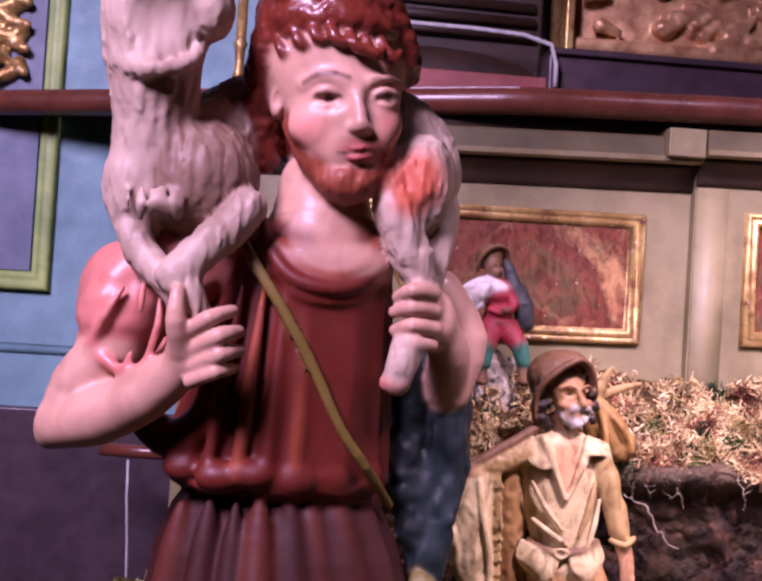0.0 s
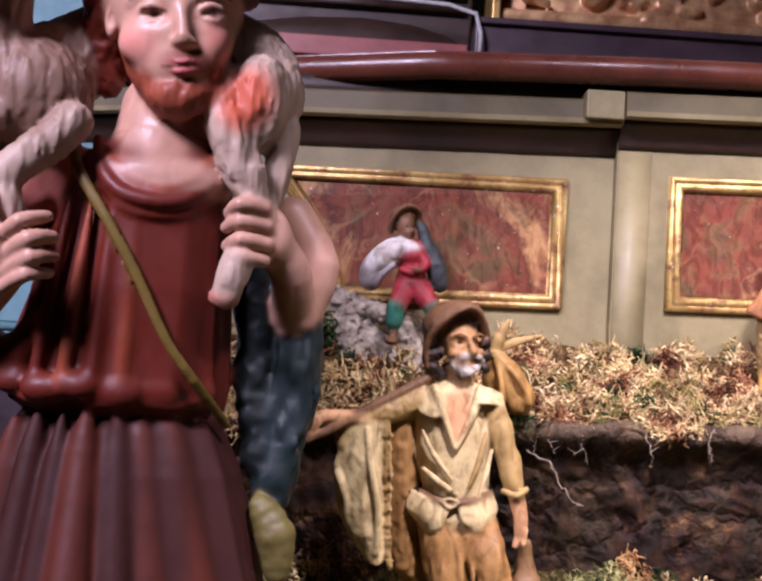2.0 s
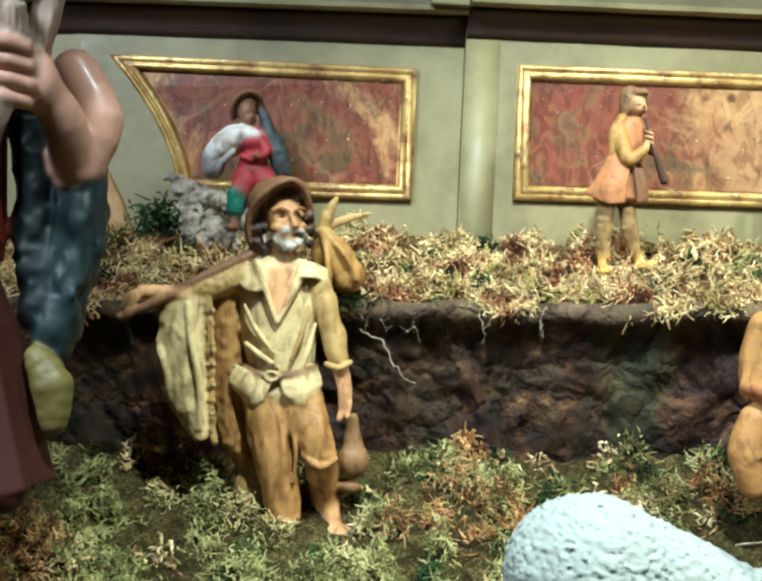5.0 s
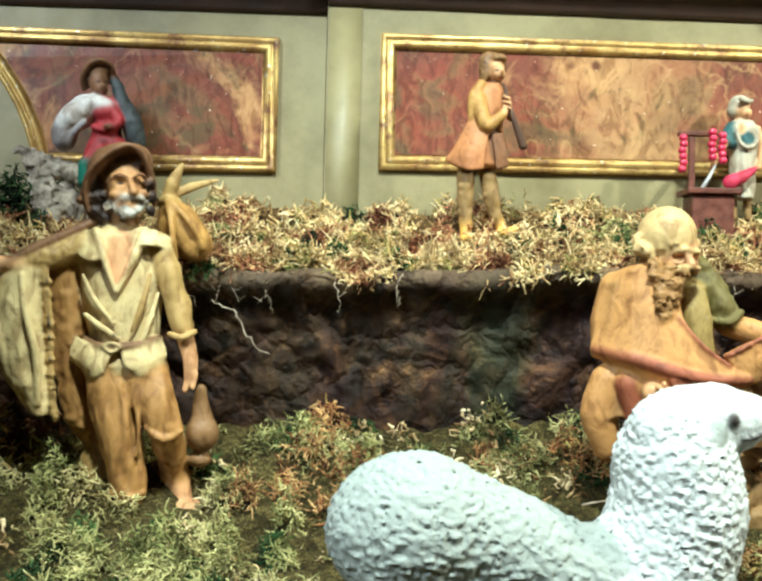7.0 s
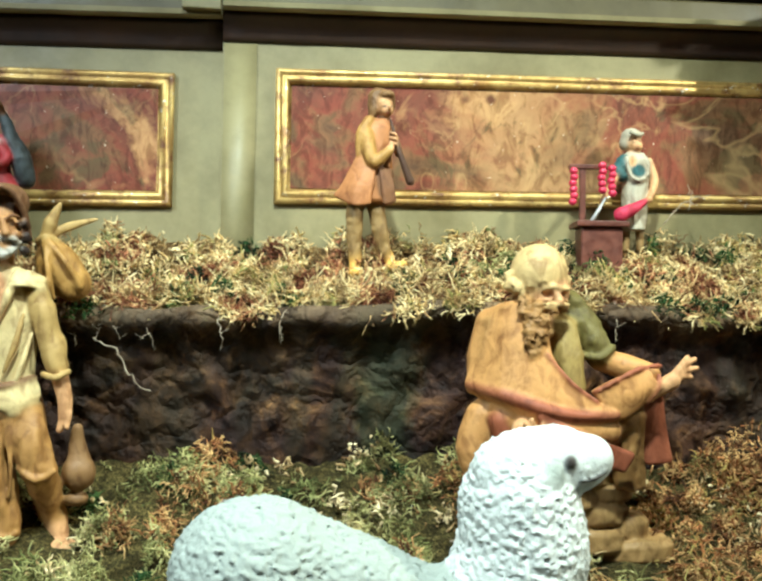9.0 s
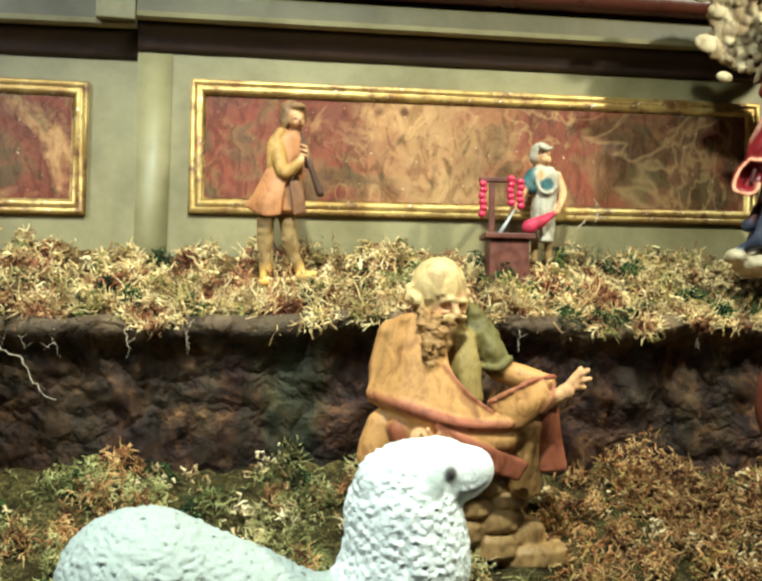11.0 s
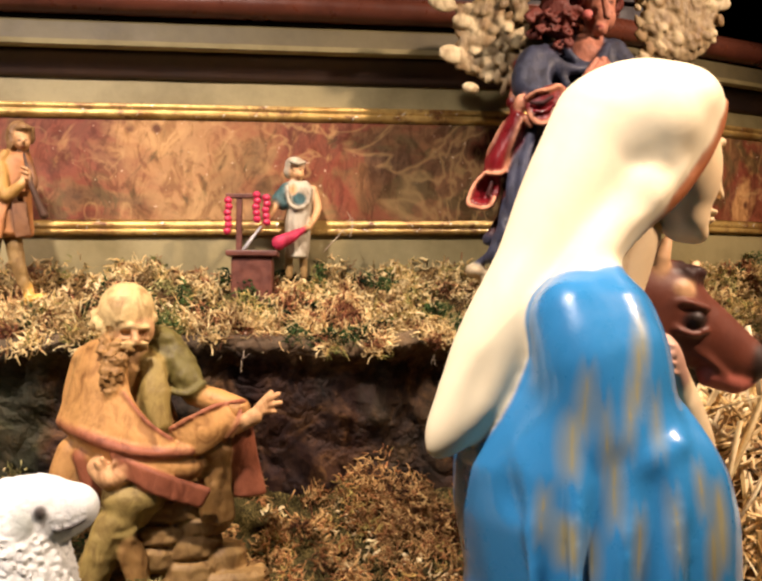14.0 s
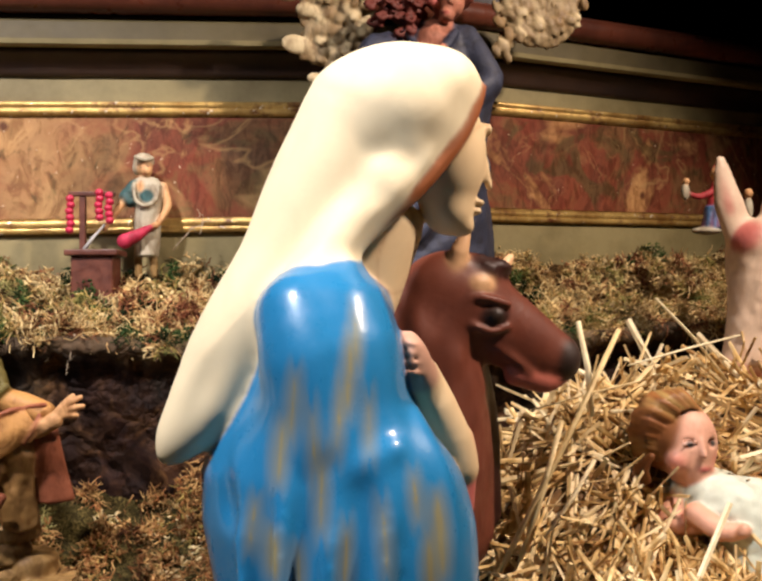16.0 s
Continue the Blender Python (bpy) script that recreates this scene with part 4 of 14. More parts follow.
shepherd.tube([(0.0098, -0.0593, 0.7034), (0.0123, -0.0648, 0.688), (0.0142, -0.0675, 0.6733)], [0.0035, 0.0043, 0.0055], SKIN_PALE, soft=0.0063)
shepherd.ell((0.0146, -0.0636, 0.6704), (0.0102, 0.0063, 0.0047), SKIN_PALE, soft=0.0039)
shepherd.ell((0.0135, -0.046, 0.6601), (0.0219, 0.0125, 0.0157), SKIN_PALE, soft=0.0086)
shepherd.tube([(-0.0302, -0.0523, 0.7025), (-0.0152, -0.0609, 0.7077), (0.0017, -0.0625, 0.7064)], [0.0023, 0.0023, 0.0023], SKIN_PALE, soft=0.0086)
shepherd.tube([(0.0216, -0.0609, 0.7077), (0.0334, -0.0578, 0.7116), (0.044, -0.0491, 0.7092)], [0.0023, 0.0023, 0.0023], SKIN_PALE, soft=0.0086)
shepherd.ell((-0.0135, -0.0687, 0.6906), (0.0149, 0.0141, 0.0078), SKIN_PALE, soft=0.0086, cut=True)
shepherd.ell((0.0315, -0.0672, 0.6938), (0.0125, 0.0141, 0.0078), SKIN_PALE, soft=0.0086, cut=True)
shepherd.ell((-0.0131, -0.0503, 0.6947), (0.0098, 0.0094, 0.0059), EYE_WHITE, soft=0.002)
shepherd.ell((0.0323, -0.0491, 0.6981), (0.0086, 0.0094, 0.0059), EYE_WHITE, soft=0.002)
shepherd.tube([(-0.0244, -0.0538, 0.6923), (-0.0195, -0.0593, 0.6959), (-0.013, -0.0609, 0.6975), (-0.0064, -0.0601, 0.6967), (-0.0002, -0.0578, 0.6933)], [0.002, 0.0031, 0.0035, 0.0031, 0.002], SKIN_PALE, soft=0.0023)
shepherd.tube([(0.0226, -0.057, 0.6953), (0.0274, -0.0589, 0.6997), (0.0325, -0.0582, 0.7014), (0.0384, -0.0546, 0.7008), (0.0432, -0.0491, 0.6986)], [0.002, 0.0031, 0.0031, 0.0027, 0.0016], SKIN_PALE, soft=0.0023)
shepherd.tube([(-0.0227, -0.0538, 0.6894), (-0.0126, -0.0585, 0.6863), (-0.0015, -0.057, 0.6904)], [0.002, 0.002, 0.002], SKIN_PALE, soft=0.0031)
shepherd.tube([(0.0236, -0.0554, 0.6924), (0.0333, -0.0562, 0.6907), (0.0411, -0.0499, 0.6953)], [0.002, 0.002, 0.002], SKIN_PALE, soft=0.0031)
shepherd.ell((-0.0231, -0.0413, 0.6724), (0.0172, 0.0149, 0.0157), SKIN_PALE, soft=0.0117)
shepherd.ell((0.035, -0.0413, 0.6776), (0.0117, 0.0133, 0.0149), SKIN_PALE, soft=0.0117)
shepherd.dab((-0.0252, -0.0531, 0.6701), (0.0149, 0.0235, 0.0125), CHEEK, edge=0.0094)
shepherd.dab((0.0369, -0.0515, 0.6759), (0.0094, 0.0235, 0.0117), CHEEK, edge=0.0078)
shepherd.tube([(-0.0424, -0.0155, 0.6843), (-0.0332, -0.0241, 0.6633), (-0.0194, -0.0327, 0.6438), (-0.0009, -0.0398, 0.6305), (0.019, -0.0405, 0.6311), (0.0317, -0.0343, 0.6466), (0.0388, -0.0233, 0.6696)], [0.0039, 0.0063, 0.0086, 0.011, 0.011, 0.0078, 0.0039], BEARD, soft=0.0094, bump=0.002, grain=(150, 150, 60))
shepherd.ell((0.008, -0.0421, 0.6316), (0.0204, 0.0157, 0.0133), BEARD, soft=0.0063, bump=0.0023, grain=(150, 150, 60))
shepherd.dab((-0.0414, -0.0257, 0.6716), (0.0063, 0.0160, 0.0172), BEARD, edge=0.0047)
shepherd.dab((-0.034, -0.0351, 0.6538), (0.0086, 0.0160, 0.0141), BEARD, edge=0.0047)
shepherd.dab((-0.0196, -0.0429, 0.6408), (0.0133, 0.0160, 0.011), BEARD, edge=0.0047)
shepherd.dab((-0.0011, -0.0491, 0.6308), (0.018, 0.0160, 0.011), BEARD, edge=0.0047)
shepherd.dab((0.0197, -0.0507, 0.6299), (0.018, 0.0160, 0.011), BEARD, edge=0.0047)
shepherd.dab((0.0351, -0.0413, 0.6458), (0.0063, 0.0160, 0.0141), BEARD, edge=0.0047)
shepherd.tube([(-0.0054, -0.0476, 0.6516), (0.0006, -0.0546, 0.6584), (0.0135, -0.0585, 0.6624), (0.0276, -0.0538, 0.6606), (0.0342, -0.0452, 0.655)], [0.0040, 0.0034, 0.0020, 0.0034, 0.0040], BEARD, soft=0.0031, bump=0.0012, grain=170)
shepherd.tube([(-0.0042, -0.0538, 0.653), (0.0058, -0.0601, 0.6557), (0.0131, -0.0617, 0.6549), (0.0204, -0.0601, 0.6568), (0.0306, -0.0523, 0.6558)], [0.0010, 0.0015, 0.0015, 0.0015, 0.0010], LIP, soft=0.0016)
shepherd.tube([(-0.0011, -0.0538, 0.6506), (0.0136, -0.0601, 0.6481), (0.0278, -0.0531, 0.6529)], [0.0010, 0.0024, 0.0010], LIP, soft=0.0016)
shepherd.line([(-0.002, -0.0578, 0.6514), (0.0132, -0.0648, 0.6514), (0.0275, -0.0562, 0.6539)], 0.0011, TUNIC_DARK, edge=0.0012)
shepherd.dab((-0.0112, -0.0578, 0.6928), (0.0039, 0.007, 0.0039), IRIS)
shepherd.dab((0.0337, -0.0562, 0.6963), (0.0035, 0.007, 0.0039), IRIS)
shepherd.line([(-0.0222, -0.0609, 0.6927), (-0.0129, -0.064, 0.695), (-0.0011, -0.0609, 0.6937)], 0.001, BROW, edge=0.0012)
shepherd.line([(0.0238, -0.0609, 0.696), (0.0324, -0.0617, 0.6987), (0.0421, -0.0523, 0.699)], 0.001, BROW, edge=0.0012)
shepherd.line([(-0.0302, -0.0562, 0.7031), (-0.0218, -0.0625, 0.7082), (-0.0074, -0.0656, 0.7101), (0.003, -0.0656, 0.7073)], 0.0018, BROW, edge=0.0016)
shepherd.line([(0.0205, -0.0656, 0.7079), (0.0322, -0.0625, 0.7133), (0.0453, -0.0515, 0.7095)], 0.0018, BROW, edge=0.0016)
shepherd.cap((-0.0100, 0.0100, 0.6300), (-0.0095, 0.0060, 0.5740), 0.0370, 0.0480, SKIN_PALE, soft=0.0098)
shepherd.ell((-0.0086, -0.01, 0.5683), (0.0587, 0.0372, 0.0243), SKIN_PALE, soft=0.0117)
shepherd.ell((-0.0505, -0.0233, 0.6945), (0.0067, 0.0102, 0.0149), SKIN_PALE, soft=0.0023)
shepherd.ell((-0.0516, -0.0327, 0.6924), (0.0027, 0.0039, 0.0078), ROSE, soft=0.0016, cut=True)
shepherd.ell((-0.0095, -0.039, 0.7536), (0.0493, 0.0274, 0.0157), HAIR, soft=0.0055, bump=0.0027, grain=120)
shepherd.ell((-0.0127, -0.0002, 0.7694), (0.0619, 0.0646, 0.0391), HAIR, soft=0.0078, bump=0.0031, grain=110)
shepherd.tube([(-0.052, -0.0217, 0.7519), (-0.062, -0.012, 0.7226), (-0.0634, 0.0017, 0.6861), (-0.0596, 0.0096, 0.6518)], [0.0196, 0.0172, 0.0149, 0.0117], HAIR, soft=0.0063, bump=0.0035, grain=130)
shepherd.tube([(0.0336, -0.0257, 0.7619), (0.0477, -0.0202, 0.7432), (0.0533, -0.0077, 0.725)], [0.0164, 0.0117, 0.0078], HAIR, soft=0.0055, bump=0.0031, grain=130)
shepherd.ell((-0.0258, 0.0291, 0.715), (0.0462, 0.0352, 0.0666), HAIR, soft=0.0078, bump=0.0035, grain=120)
shepherd.tube([(-0.0212, -0.0518, 0.758), (-0.0172, -0.0597, 0.7628), (-0.0092, -0.0604, 0.7641), (-0.0057, -0.055, 0.7577)], [0.0027, 0.0043, 0.0039, 0.002], HAIR, soft=0.002, bump=0.0012, grain=190)
shepherd.tube([(-0.0577, -0.0311, 0.7388), (-0.0534, -0.039, 0.7469), (-0.0449, -0.0397, 0.7432), (-0.0417, -0.0343, 0.7385)], [0.0027, 0.0043, 0.0039, 0.002], HAIR, soft=0.002, bump=0.0012, grain=190)
shepherd.tube([(-0.0116, -0.0498, 0.764), (-0.0078, -0.0576, 0.7705), (0.0004, -0.0584, 0.7688), (0.0039, -0.053, 0.7636)], [0.0027, 0.0043, 0.0039, 0.002], HAIR, soft=0.002, bump=0.0012, grain=190)
shepherd.tube([(0.0035, -0.0464, 0.7538), (0.0071, -0.0543, 0.7613), (0.0154, -0.055, 0.7581), (0.0191, -0.0496, 0.7535)], [0.0027, 0.0043, 0.0039, 0.002], HAIR, soft=0.002, bump=0.0012, grain=190)
shepherd.tube([(-0.0371, -0.0489, 0.7459), (-0.0329, -0.0567, 0.7507), (-0.0249, -0.0575, 0.7523), (-0.0215, -0.052, 0.7456)], [0.0027, 0.0043, 0.0039, 0.002], HAIR, soft=0.002, bump=0.0012, grain=190)
shepherd.tube([(-0.0065, -0.0477, 0.7634), (-0.0026, -0.0555, 0.7687), (0.0054, -0.0563, 0.7692), (0.0091, -0.0508, 0.7631)], [0.0027, 0.0043, 0.0039, 0.002], HAIR, soft=0.002, bump=0.0012, grain=190)
shepherd.tube([(-0.0485, -0.0404, 0.7425), (-0.0442, -0.0483, 0.7481), (-0.0361, -0.049, 0.7485), (-0.0327, -0.0436, 0.7422)], [0.0027, 0.0043, 0.0039, 0.002], HAIR, soft=0.002, bump=0.0012, grain=190)
shepherd.tube([(-0.0235, -0.0535, 0.7514), (-0.0196, -0.0614, 0.7586), (-0.0114, -0.0621, 0.7558), (-0.008, -0.0567, 0.7511)], [0.0027, 0.0043, 0.0039, 0.002], HAIR, soft=0.002, bump=0.0012, grain=190)
shepherd.tube([(-0.0443, -0.0405, 0.7614), (-0.04, -0.0483, 0.7662), (-0.032, -0.0491, 0.7676), (-0.0286, -0.0436, 0.761)], [0.0027, 0.0043, 0.0039, 0.002], HAIR, soft=0.002, bump=0.0012, grain=190)
shepherd.tube([(0.0095, -0.0461, 0.7475), (0.0132, -0.054, 0.7539), (0.0214, -0.0547, 0.7528), (0.0251, -0.0493, 0.7472)], [0.0027, 0.0043, 0.0039, 0.002], HAIR, soft=0.002, bump=0.0012, grain=190)
shepherd.tube([(-0.055, -0.034, 0.7386), (-0.0508, -0.0418, 0.7465), (-0.0423, -0.0426, 0.743), (-0.0391, -0.0371, 0.7383)], [0.0027, 0.0043, 0.0039, 0.002], HAIR, soft=0.002, bump=0.0012, grain=190)
shepherd.tube([(-0.0089, -0.053, 0.7498), (-0.005, -0.0608, 0.7546), (0.0029, -0.0616, 0.756), (0.0065, -0.0561, 0.7495)], [0.0027, 0.0043, 0.0039, 0.002], HAIR, soft=0.002, bump=0.0012, grain=190)
shepherd.tube([(-0.0377, -0.0494, 0.7479), (-0.0336, -0.0572, 0.754), (-0.0254, -0.058, 0.7532), (-0.0221, -0.0525, 0.7476)], [0.0027, 0.0043, 0.0039, 0.002], HAIR, soft=0.002, bump=0.0012, grain=190)
shepherd.tube([(-0.047, -0.0428, 0.7387), (-0.0427, -0.0506, 0.7436), (-0.0346, -0.0514, 0.7452), (-0.0312, -0.0459, 0.7384)], [0.0027, 0.0043, 0.0039, 0.002], HAIR, soft=0.002, bump=0.0012, grain=190)
shepherd.tube([(-0.0252, -0.051, 0.7527), (-0.0213, -0.0589, 0.7603), (-0.013, -0.0597, 0.7568), (-0.0097, -0.0542, 0.7523)], [0.0027, 0.0043, 0.0039, 0.002], HAIR, soft=0.002, bump=0.0012, grain=190)
shepherd.tube([(-0.0101, -0.0528, 0.7504), (-0.0062, -0.0607, 0.755), (0.0017, -0.0615, 0.7568), (0.0054, -0.056, 0.7501)], [0.0027, 0.0043, 0.0039, 0.002], HAIR, soft=0.002, bump=0.0012, grain=190)
shepherd.tube([(-0.0572, -0.0315, 0.7448), (-0.0529, -0.0394, 0.7526), (-0.0445, -0.0402, 0.7493), (-0.0412, -0.0347, 0.7445)], [0.0027, 0.0043, 0.0039, 0.002], HAIR, soft=0.002, bump=0.0012, grain=190)
shepherd.tube([(-0.048, -0.0365, 0.7557), (-0.0439, -0.0444, 0.7634), (-0.0354, -0.0451, 0.76), (-0.0322, -0.0397, 0.7554)], [0.0027, 0.0043, 0.0039, 0.002], HAIR, soft=0.002, bump=0.0012, grain=190)
shepherd.tube([(0.0093, -0.0393, 0.7683), (0.013, -0.0472, 0.7741), (0.0213, -0.048, 0.7738), (0.025, -0.0425, 0.768)], [0.0027, 0.0043, 0.0039, 0.002], HAIR, soft=0.002, bump=0.0012, grain=190)
shepherd.tube([(-0.053, -0.0363, 0.7412), (-0.0486, -0.0442, 0.7473), (-0.0404, -0.0449, 0.7468), (-0.0371, -0.0395, 0.7409)], [0.0027, 0.0043, 0.0039, 0.002], HAIR, soft=0.002, bump=0.0012, grain=190)
shepherd.tube([(0.0039, -0.0488, 0.7504), (0.0077, -0.0567, 0.7553), (0.0157, -0.0574, 0.7566), (0.0195, -0.052, 0.7501)], [0.0027, 0.0043, 0.0039, 0.002], HAIR, soft=0.002, bump=0.0012, grain=190)
shepherd.tube([(-0.0087, -0.0505, 0.7575), (-0.0048, -0.0584, 0.7619), (0.0032, -0.0591, 0.7639), (0.0069, -0.0537, 0.7571)], [0.0027, 0.0043, 0.0039, 0.002], HAIR, soft=0.002, bump=0.0012, grain=190)
shepherd.tube([(-0.011, -0.0541, 0.7457), (-0.0072, -0.0619, 0.7525), (0.0009, -0.0627, 0.7505), (0.0044, -0.0572, 0.7454)], [0.0027, 0.0043, 0.0039, 0.002], HAIR, soft=0.002, bump=0.0012, grain=190)
shepherd.tube([(-0.0231, -0.0527, 0.7518), (-0.0192, -0.0605, 0.7586), (-0.011, -0.0613, 0.7565), (-0.0076, -0.0558, 0.7515)], [0.0027, 0.0043, 0.0039, 0.002], HAIR, soft=0.002, bump=0.0012, grain=190)
shepherd.tube([(-0.0575, -0.0313, 0.7528), (-0.053, -0.0391, 0.7582), (-0.0448, -0.0399, 0.759), (-0.0415, -0.0344, 0.7525)], [0.0027, 0.0043, 0.0039, 0.002], HAIR, soft=0.002, bump=0.0012, grain=190)
shepherd.tube([(-0.0642, -0.0232, 0.7443), (-0.0598, -0.031, 0.7509), (-0.0513, -0.0318, 0.7499), (-0.0481, -0.0263, 0.744)], [0.0027, 0.0043, 0.0039, 0.002], HAIR, soft=0.002, bump=0.0012, grain=190)
shepherd.tube([(0.0016, -0.0488, 0.75), (0.0053, -0.0566, 0.7565), (0.0135, -0.0574, 0.755), (0.0171, -0.0519, 0.7496)], [0.0027, 0.0043, 0.0039, 0.002], HAIR, soft=0.002, bump=0.0012, grain=190)
shepherd.tube([(-0.0522, -0.0339, 0.7604), (-0.0479, -0.0417, 0.7672), (-0.0395, -0.0425, 0.7653), (-0.0363, -0.037, 0.76)], [0.0027, 0.0043, 0.0039, 0.002], HAIR, soft=0.002, bump=0.0012, grain=190)
shepherd.tube([(0.015, -0.0403, 0.7504), (0.0185, -0.0482, 0.7579), (0.0269, -0.0489, 0.7548), (0.0307, -0.0435, 0.7501)], [0.0027, 0.0043, 0.0039, 0.002], HAIR, soft=0.002, bump=0.0012, grain=190)
shepherd.tube([(0.0113, -0.0433, 0.7553), (0.015, -0.0512, 0.7599), (0.0231, -0.052, 0.7618), (0.0269, -0.0465, 0.755)], [0.0027, 0.0043, 0.0039, 0.002], HAIR, soft=0.002, bump=0.0012, grain=190)
shepherd.tube([(-0.0574, -0.0291, 0.7518), (-0.053, -0.0369, 0.7579), (-0.0447, -0.0377, 0.7575), (-0.0414, -0.0322, 0.7515)], [0.0027, 0.0043, 0.0039, 0.002], HAIR, soft=0.002, bump=0.0012, grain=190)
shepherd.tube([(-0.0467, -0.0433, 0.7413), (-0.0425, -0.0511, 0.748), (-0.0343, -0.0519, 0.7463), (-0.031, -0.0464, 0.7409)], [0.0027, 0.0043, 0.0039, 0.002], HAIR, soft=0.002, bump=0.0012, grain=190)
shepherd.tube([(-0.0027, -0.0451, 0.7673), (0.001, -0.0529, 0.7747), (0.0093, -0.0537, 0.7714), (0.0129, -0.0482, 0.7669)], [0.0027, 0.0043, 0.0039, 0.002], HAIR, soft=0.002, bump=0.0012, grain=190)
shepherd.tube([(-0.0121, -0.0533, 0.7552), (-0.0083, -0.0612, 0.7611), (-0.0002, -0.0619, 0.7604), (0.0034, -0.0565, 0.7548)], [0.0027, 0.0043, 0.0039, 0.002], HAIR, soft=0.002, bump=0.0012, grain=190)
shepherd.tube([(-0.0018, -0.0514, 0.7498), (0.002, -0.0592, 0.7553), (0.0101, -0.06, 0.7555), (0.0137, -0.0545, 0.7495)], [0.0027, 0.0043, 0.0039, 0.002], HAIR, soft=0.002, bump=0.0012, grain=190)
shepherd.tube([(0.0081, -0.0446, 0.7502), (0.0117, -0.0525, 0.7577), (0.02, -0.0532, 0.7546), (0.0237, -0.0478, 0.7499)], [0.0027, 0.0043, 0.0039, 0.002], HAIR, soft=0.002, bump=0.0012, grain=190)
shepherd.tube([(0.0087, -0.0413, 0.758), (0.0124, -0.0491, 0.7643), (0.0207, -0.0499, 0.7633), (0.0244, -0.0444, 0.7577)], [0.0027, 0.0043, 0.0039, 0.002], HAIR, soft=0.002, bump=0.0012, grain=190)
shepherd.tube([(-0.0433, -0.0457, 0.7408), (-0.0392, -0.0535, 0.7483), (-0.0309, -0.0543, 0.7453), (-0.0276, -0.0488, 0.7405)], [0.0027, 0.0043, 0.0039, 0.002], HAIR, soft=0.002, bump=0.0012, grain=190)
shepherd.tube([(-0.0064, -0.0527, 0.7471), (-0.0027, -0.0606, 0.7542), (0.0055, -0.0613, 0.7515), (0.0091, -0.0559, 0.7467)], [0.0027, 0.0043, 0.0039, 0.002], HAIR, soft=0.002, bump=0.0012, grain=190)
shepherd.tube([(-0.0494, -0.0404, 0.74), (-0.0451, -0.0483, 0.7462), (-0.0369, -0.049, 0.7455), (-0.0336, -0.0436, 0.7396)], [0.0027, 0.0043, 0.0039, 0.002], HAIR, soft=0.002, bump=0.0012, grain=190)
shepherd.tube([(-0.0266, -0.0523, 0.7501), (-0.0225, -0.0601, 0.7547), (-0.0146, -0.0609, 0.7565), (-0.0111, -0.0554, 0.7498)], [0.0027, 0.0043, 0.0039, 0.002], HAIR, soft=0.002, bump=0.0012, grain=190)
shepherd.tube([(-0.0134, -0.0477, 0.7697), (-0.0094, -0.0556, 0.774), (-0.0014, -0.0563, 0.7761), (0.0022, -0.0509, 0.7693)], [0.0027, 0.0043, 0.0039, 0.002], HAIR, soft=0.002, bump=0.0012, grain=190)
shepherd.tube([(0.0205, -0.0347, 0.7543), (0.0242, -0.0426, 0.7606), (0.0325, -0.0434, 0.7598), (0.0364, -0.0379, 0.754)], [0.0027, 0.0043, 0.0039, 0.002], HAIR, soft=0.002, bump=0.0012, grain=190)
shepherd.tube([(0.0113, -0.0451, 0.7442), (0.015, -0.0529, 0.7504), (0.0232, -0.0537, 0.7496), (0.027, -0.0482, 0.7438)], [0.0027, 0.0043, 0.0039, 0.002], HAIR, soft=0.002, bump=0.0012, grain=190)
shepherd.tube([(-0.0407, -0.043, 0.755), (-0.0367, -0.0508, 0.7626), (-0.0283, -0.0516, 0.7591), (-0.025, -0.0461, 0.7546)], [0.0027, 0.0043, 0.0039, 0.002], HAIR, soft=0.002, bump=0.0012, grain=190)
shepherd.tube([(0.0029, -0.0466, 0.7564), (0.0067, -0.0544, 0.7621), (0.0148, -0.0552, 0.7619), (0.0185, -0.0497, 0.756)], [0.0027, 0.0043, 0.0039, 0.002], HAIR, soft=0.002, bump=0.0012, grain=190)
shepherd.tube([(-0.0536, -0.0413, 0.739), (-0.0491, -0.046, 0.7291), (-0.0422, -0.0452, 0.7261), (-0.0382, -0.0429, 0.7323)], [0.0039, 0.0047, 0.0043, 0.0023], HAIR, soft=0.0023, bump=0.0012, grain=180)
shepherd.tube([(-0.0406, -0.0523, 0.7434), (-0.0362, -0.057, 0.7335), (-0.0294, -0.0562, 0.7306), (-0.0254, -0.0538, 0.7368)], [0.0039, 0.0047, 0.0043, 0.0023], HAIR, soft=0.0023, bump=0.0012, grain=180)
shepherd.tube([(-0.028, -0.0585, 0.7478), (-0.0237, -0.0632, 0.738), (-0.0169, -0.0625, 0.7351), (-0.0129, -0.0601, 0.7413)], [0.0039, 0.0047, 0.0043, 0.0023], HAIR, soft=0.0023, bump=0.0012, grain=180)
shepherd.tube([(-0.0133, -0.0632, 0.7462), (-0.0091, -0.0679, 0.7364), (-0.0024, -0.0672, 0.7335), (0.0017, -0.0648, 0.7397)], [0.0039, 0.0047, 0.0043, 0.0023], HAIR, soft=0.0023, bump=0.0012, grain=180)
shepherd.tube([(0.0024, -0.064, 0.7407), (0.0065, -0.0687, 0.7309), (0.0133, -0.0679, 0.728), (0.0174, -0.0656, 0.7341)], [0.0039, 0.0047, 0.0043, 0.0023], HAIR, soft=0.0023, bump=0.0012, grain=180)
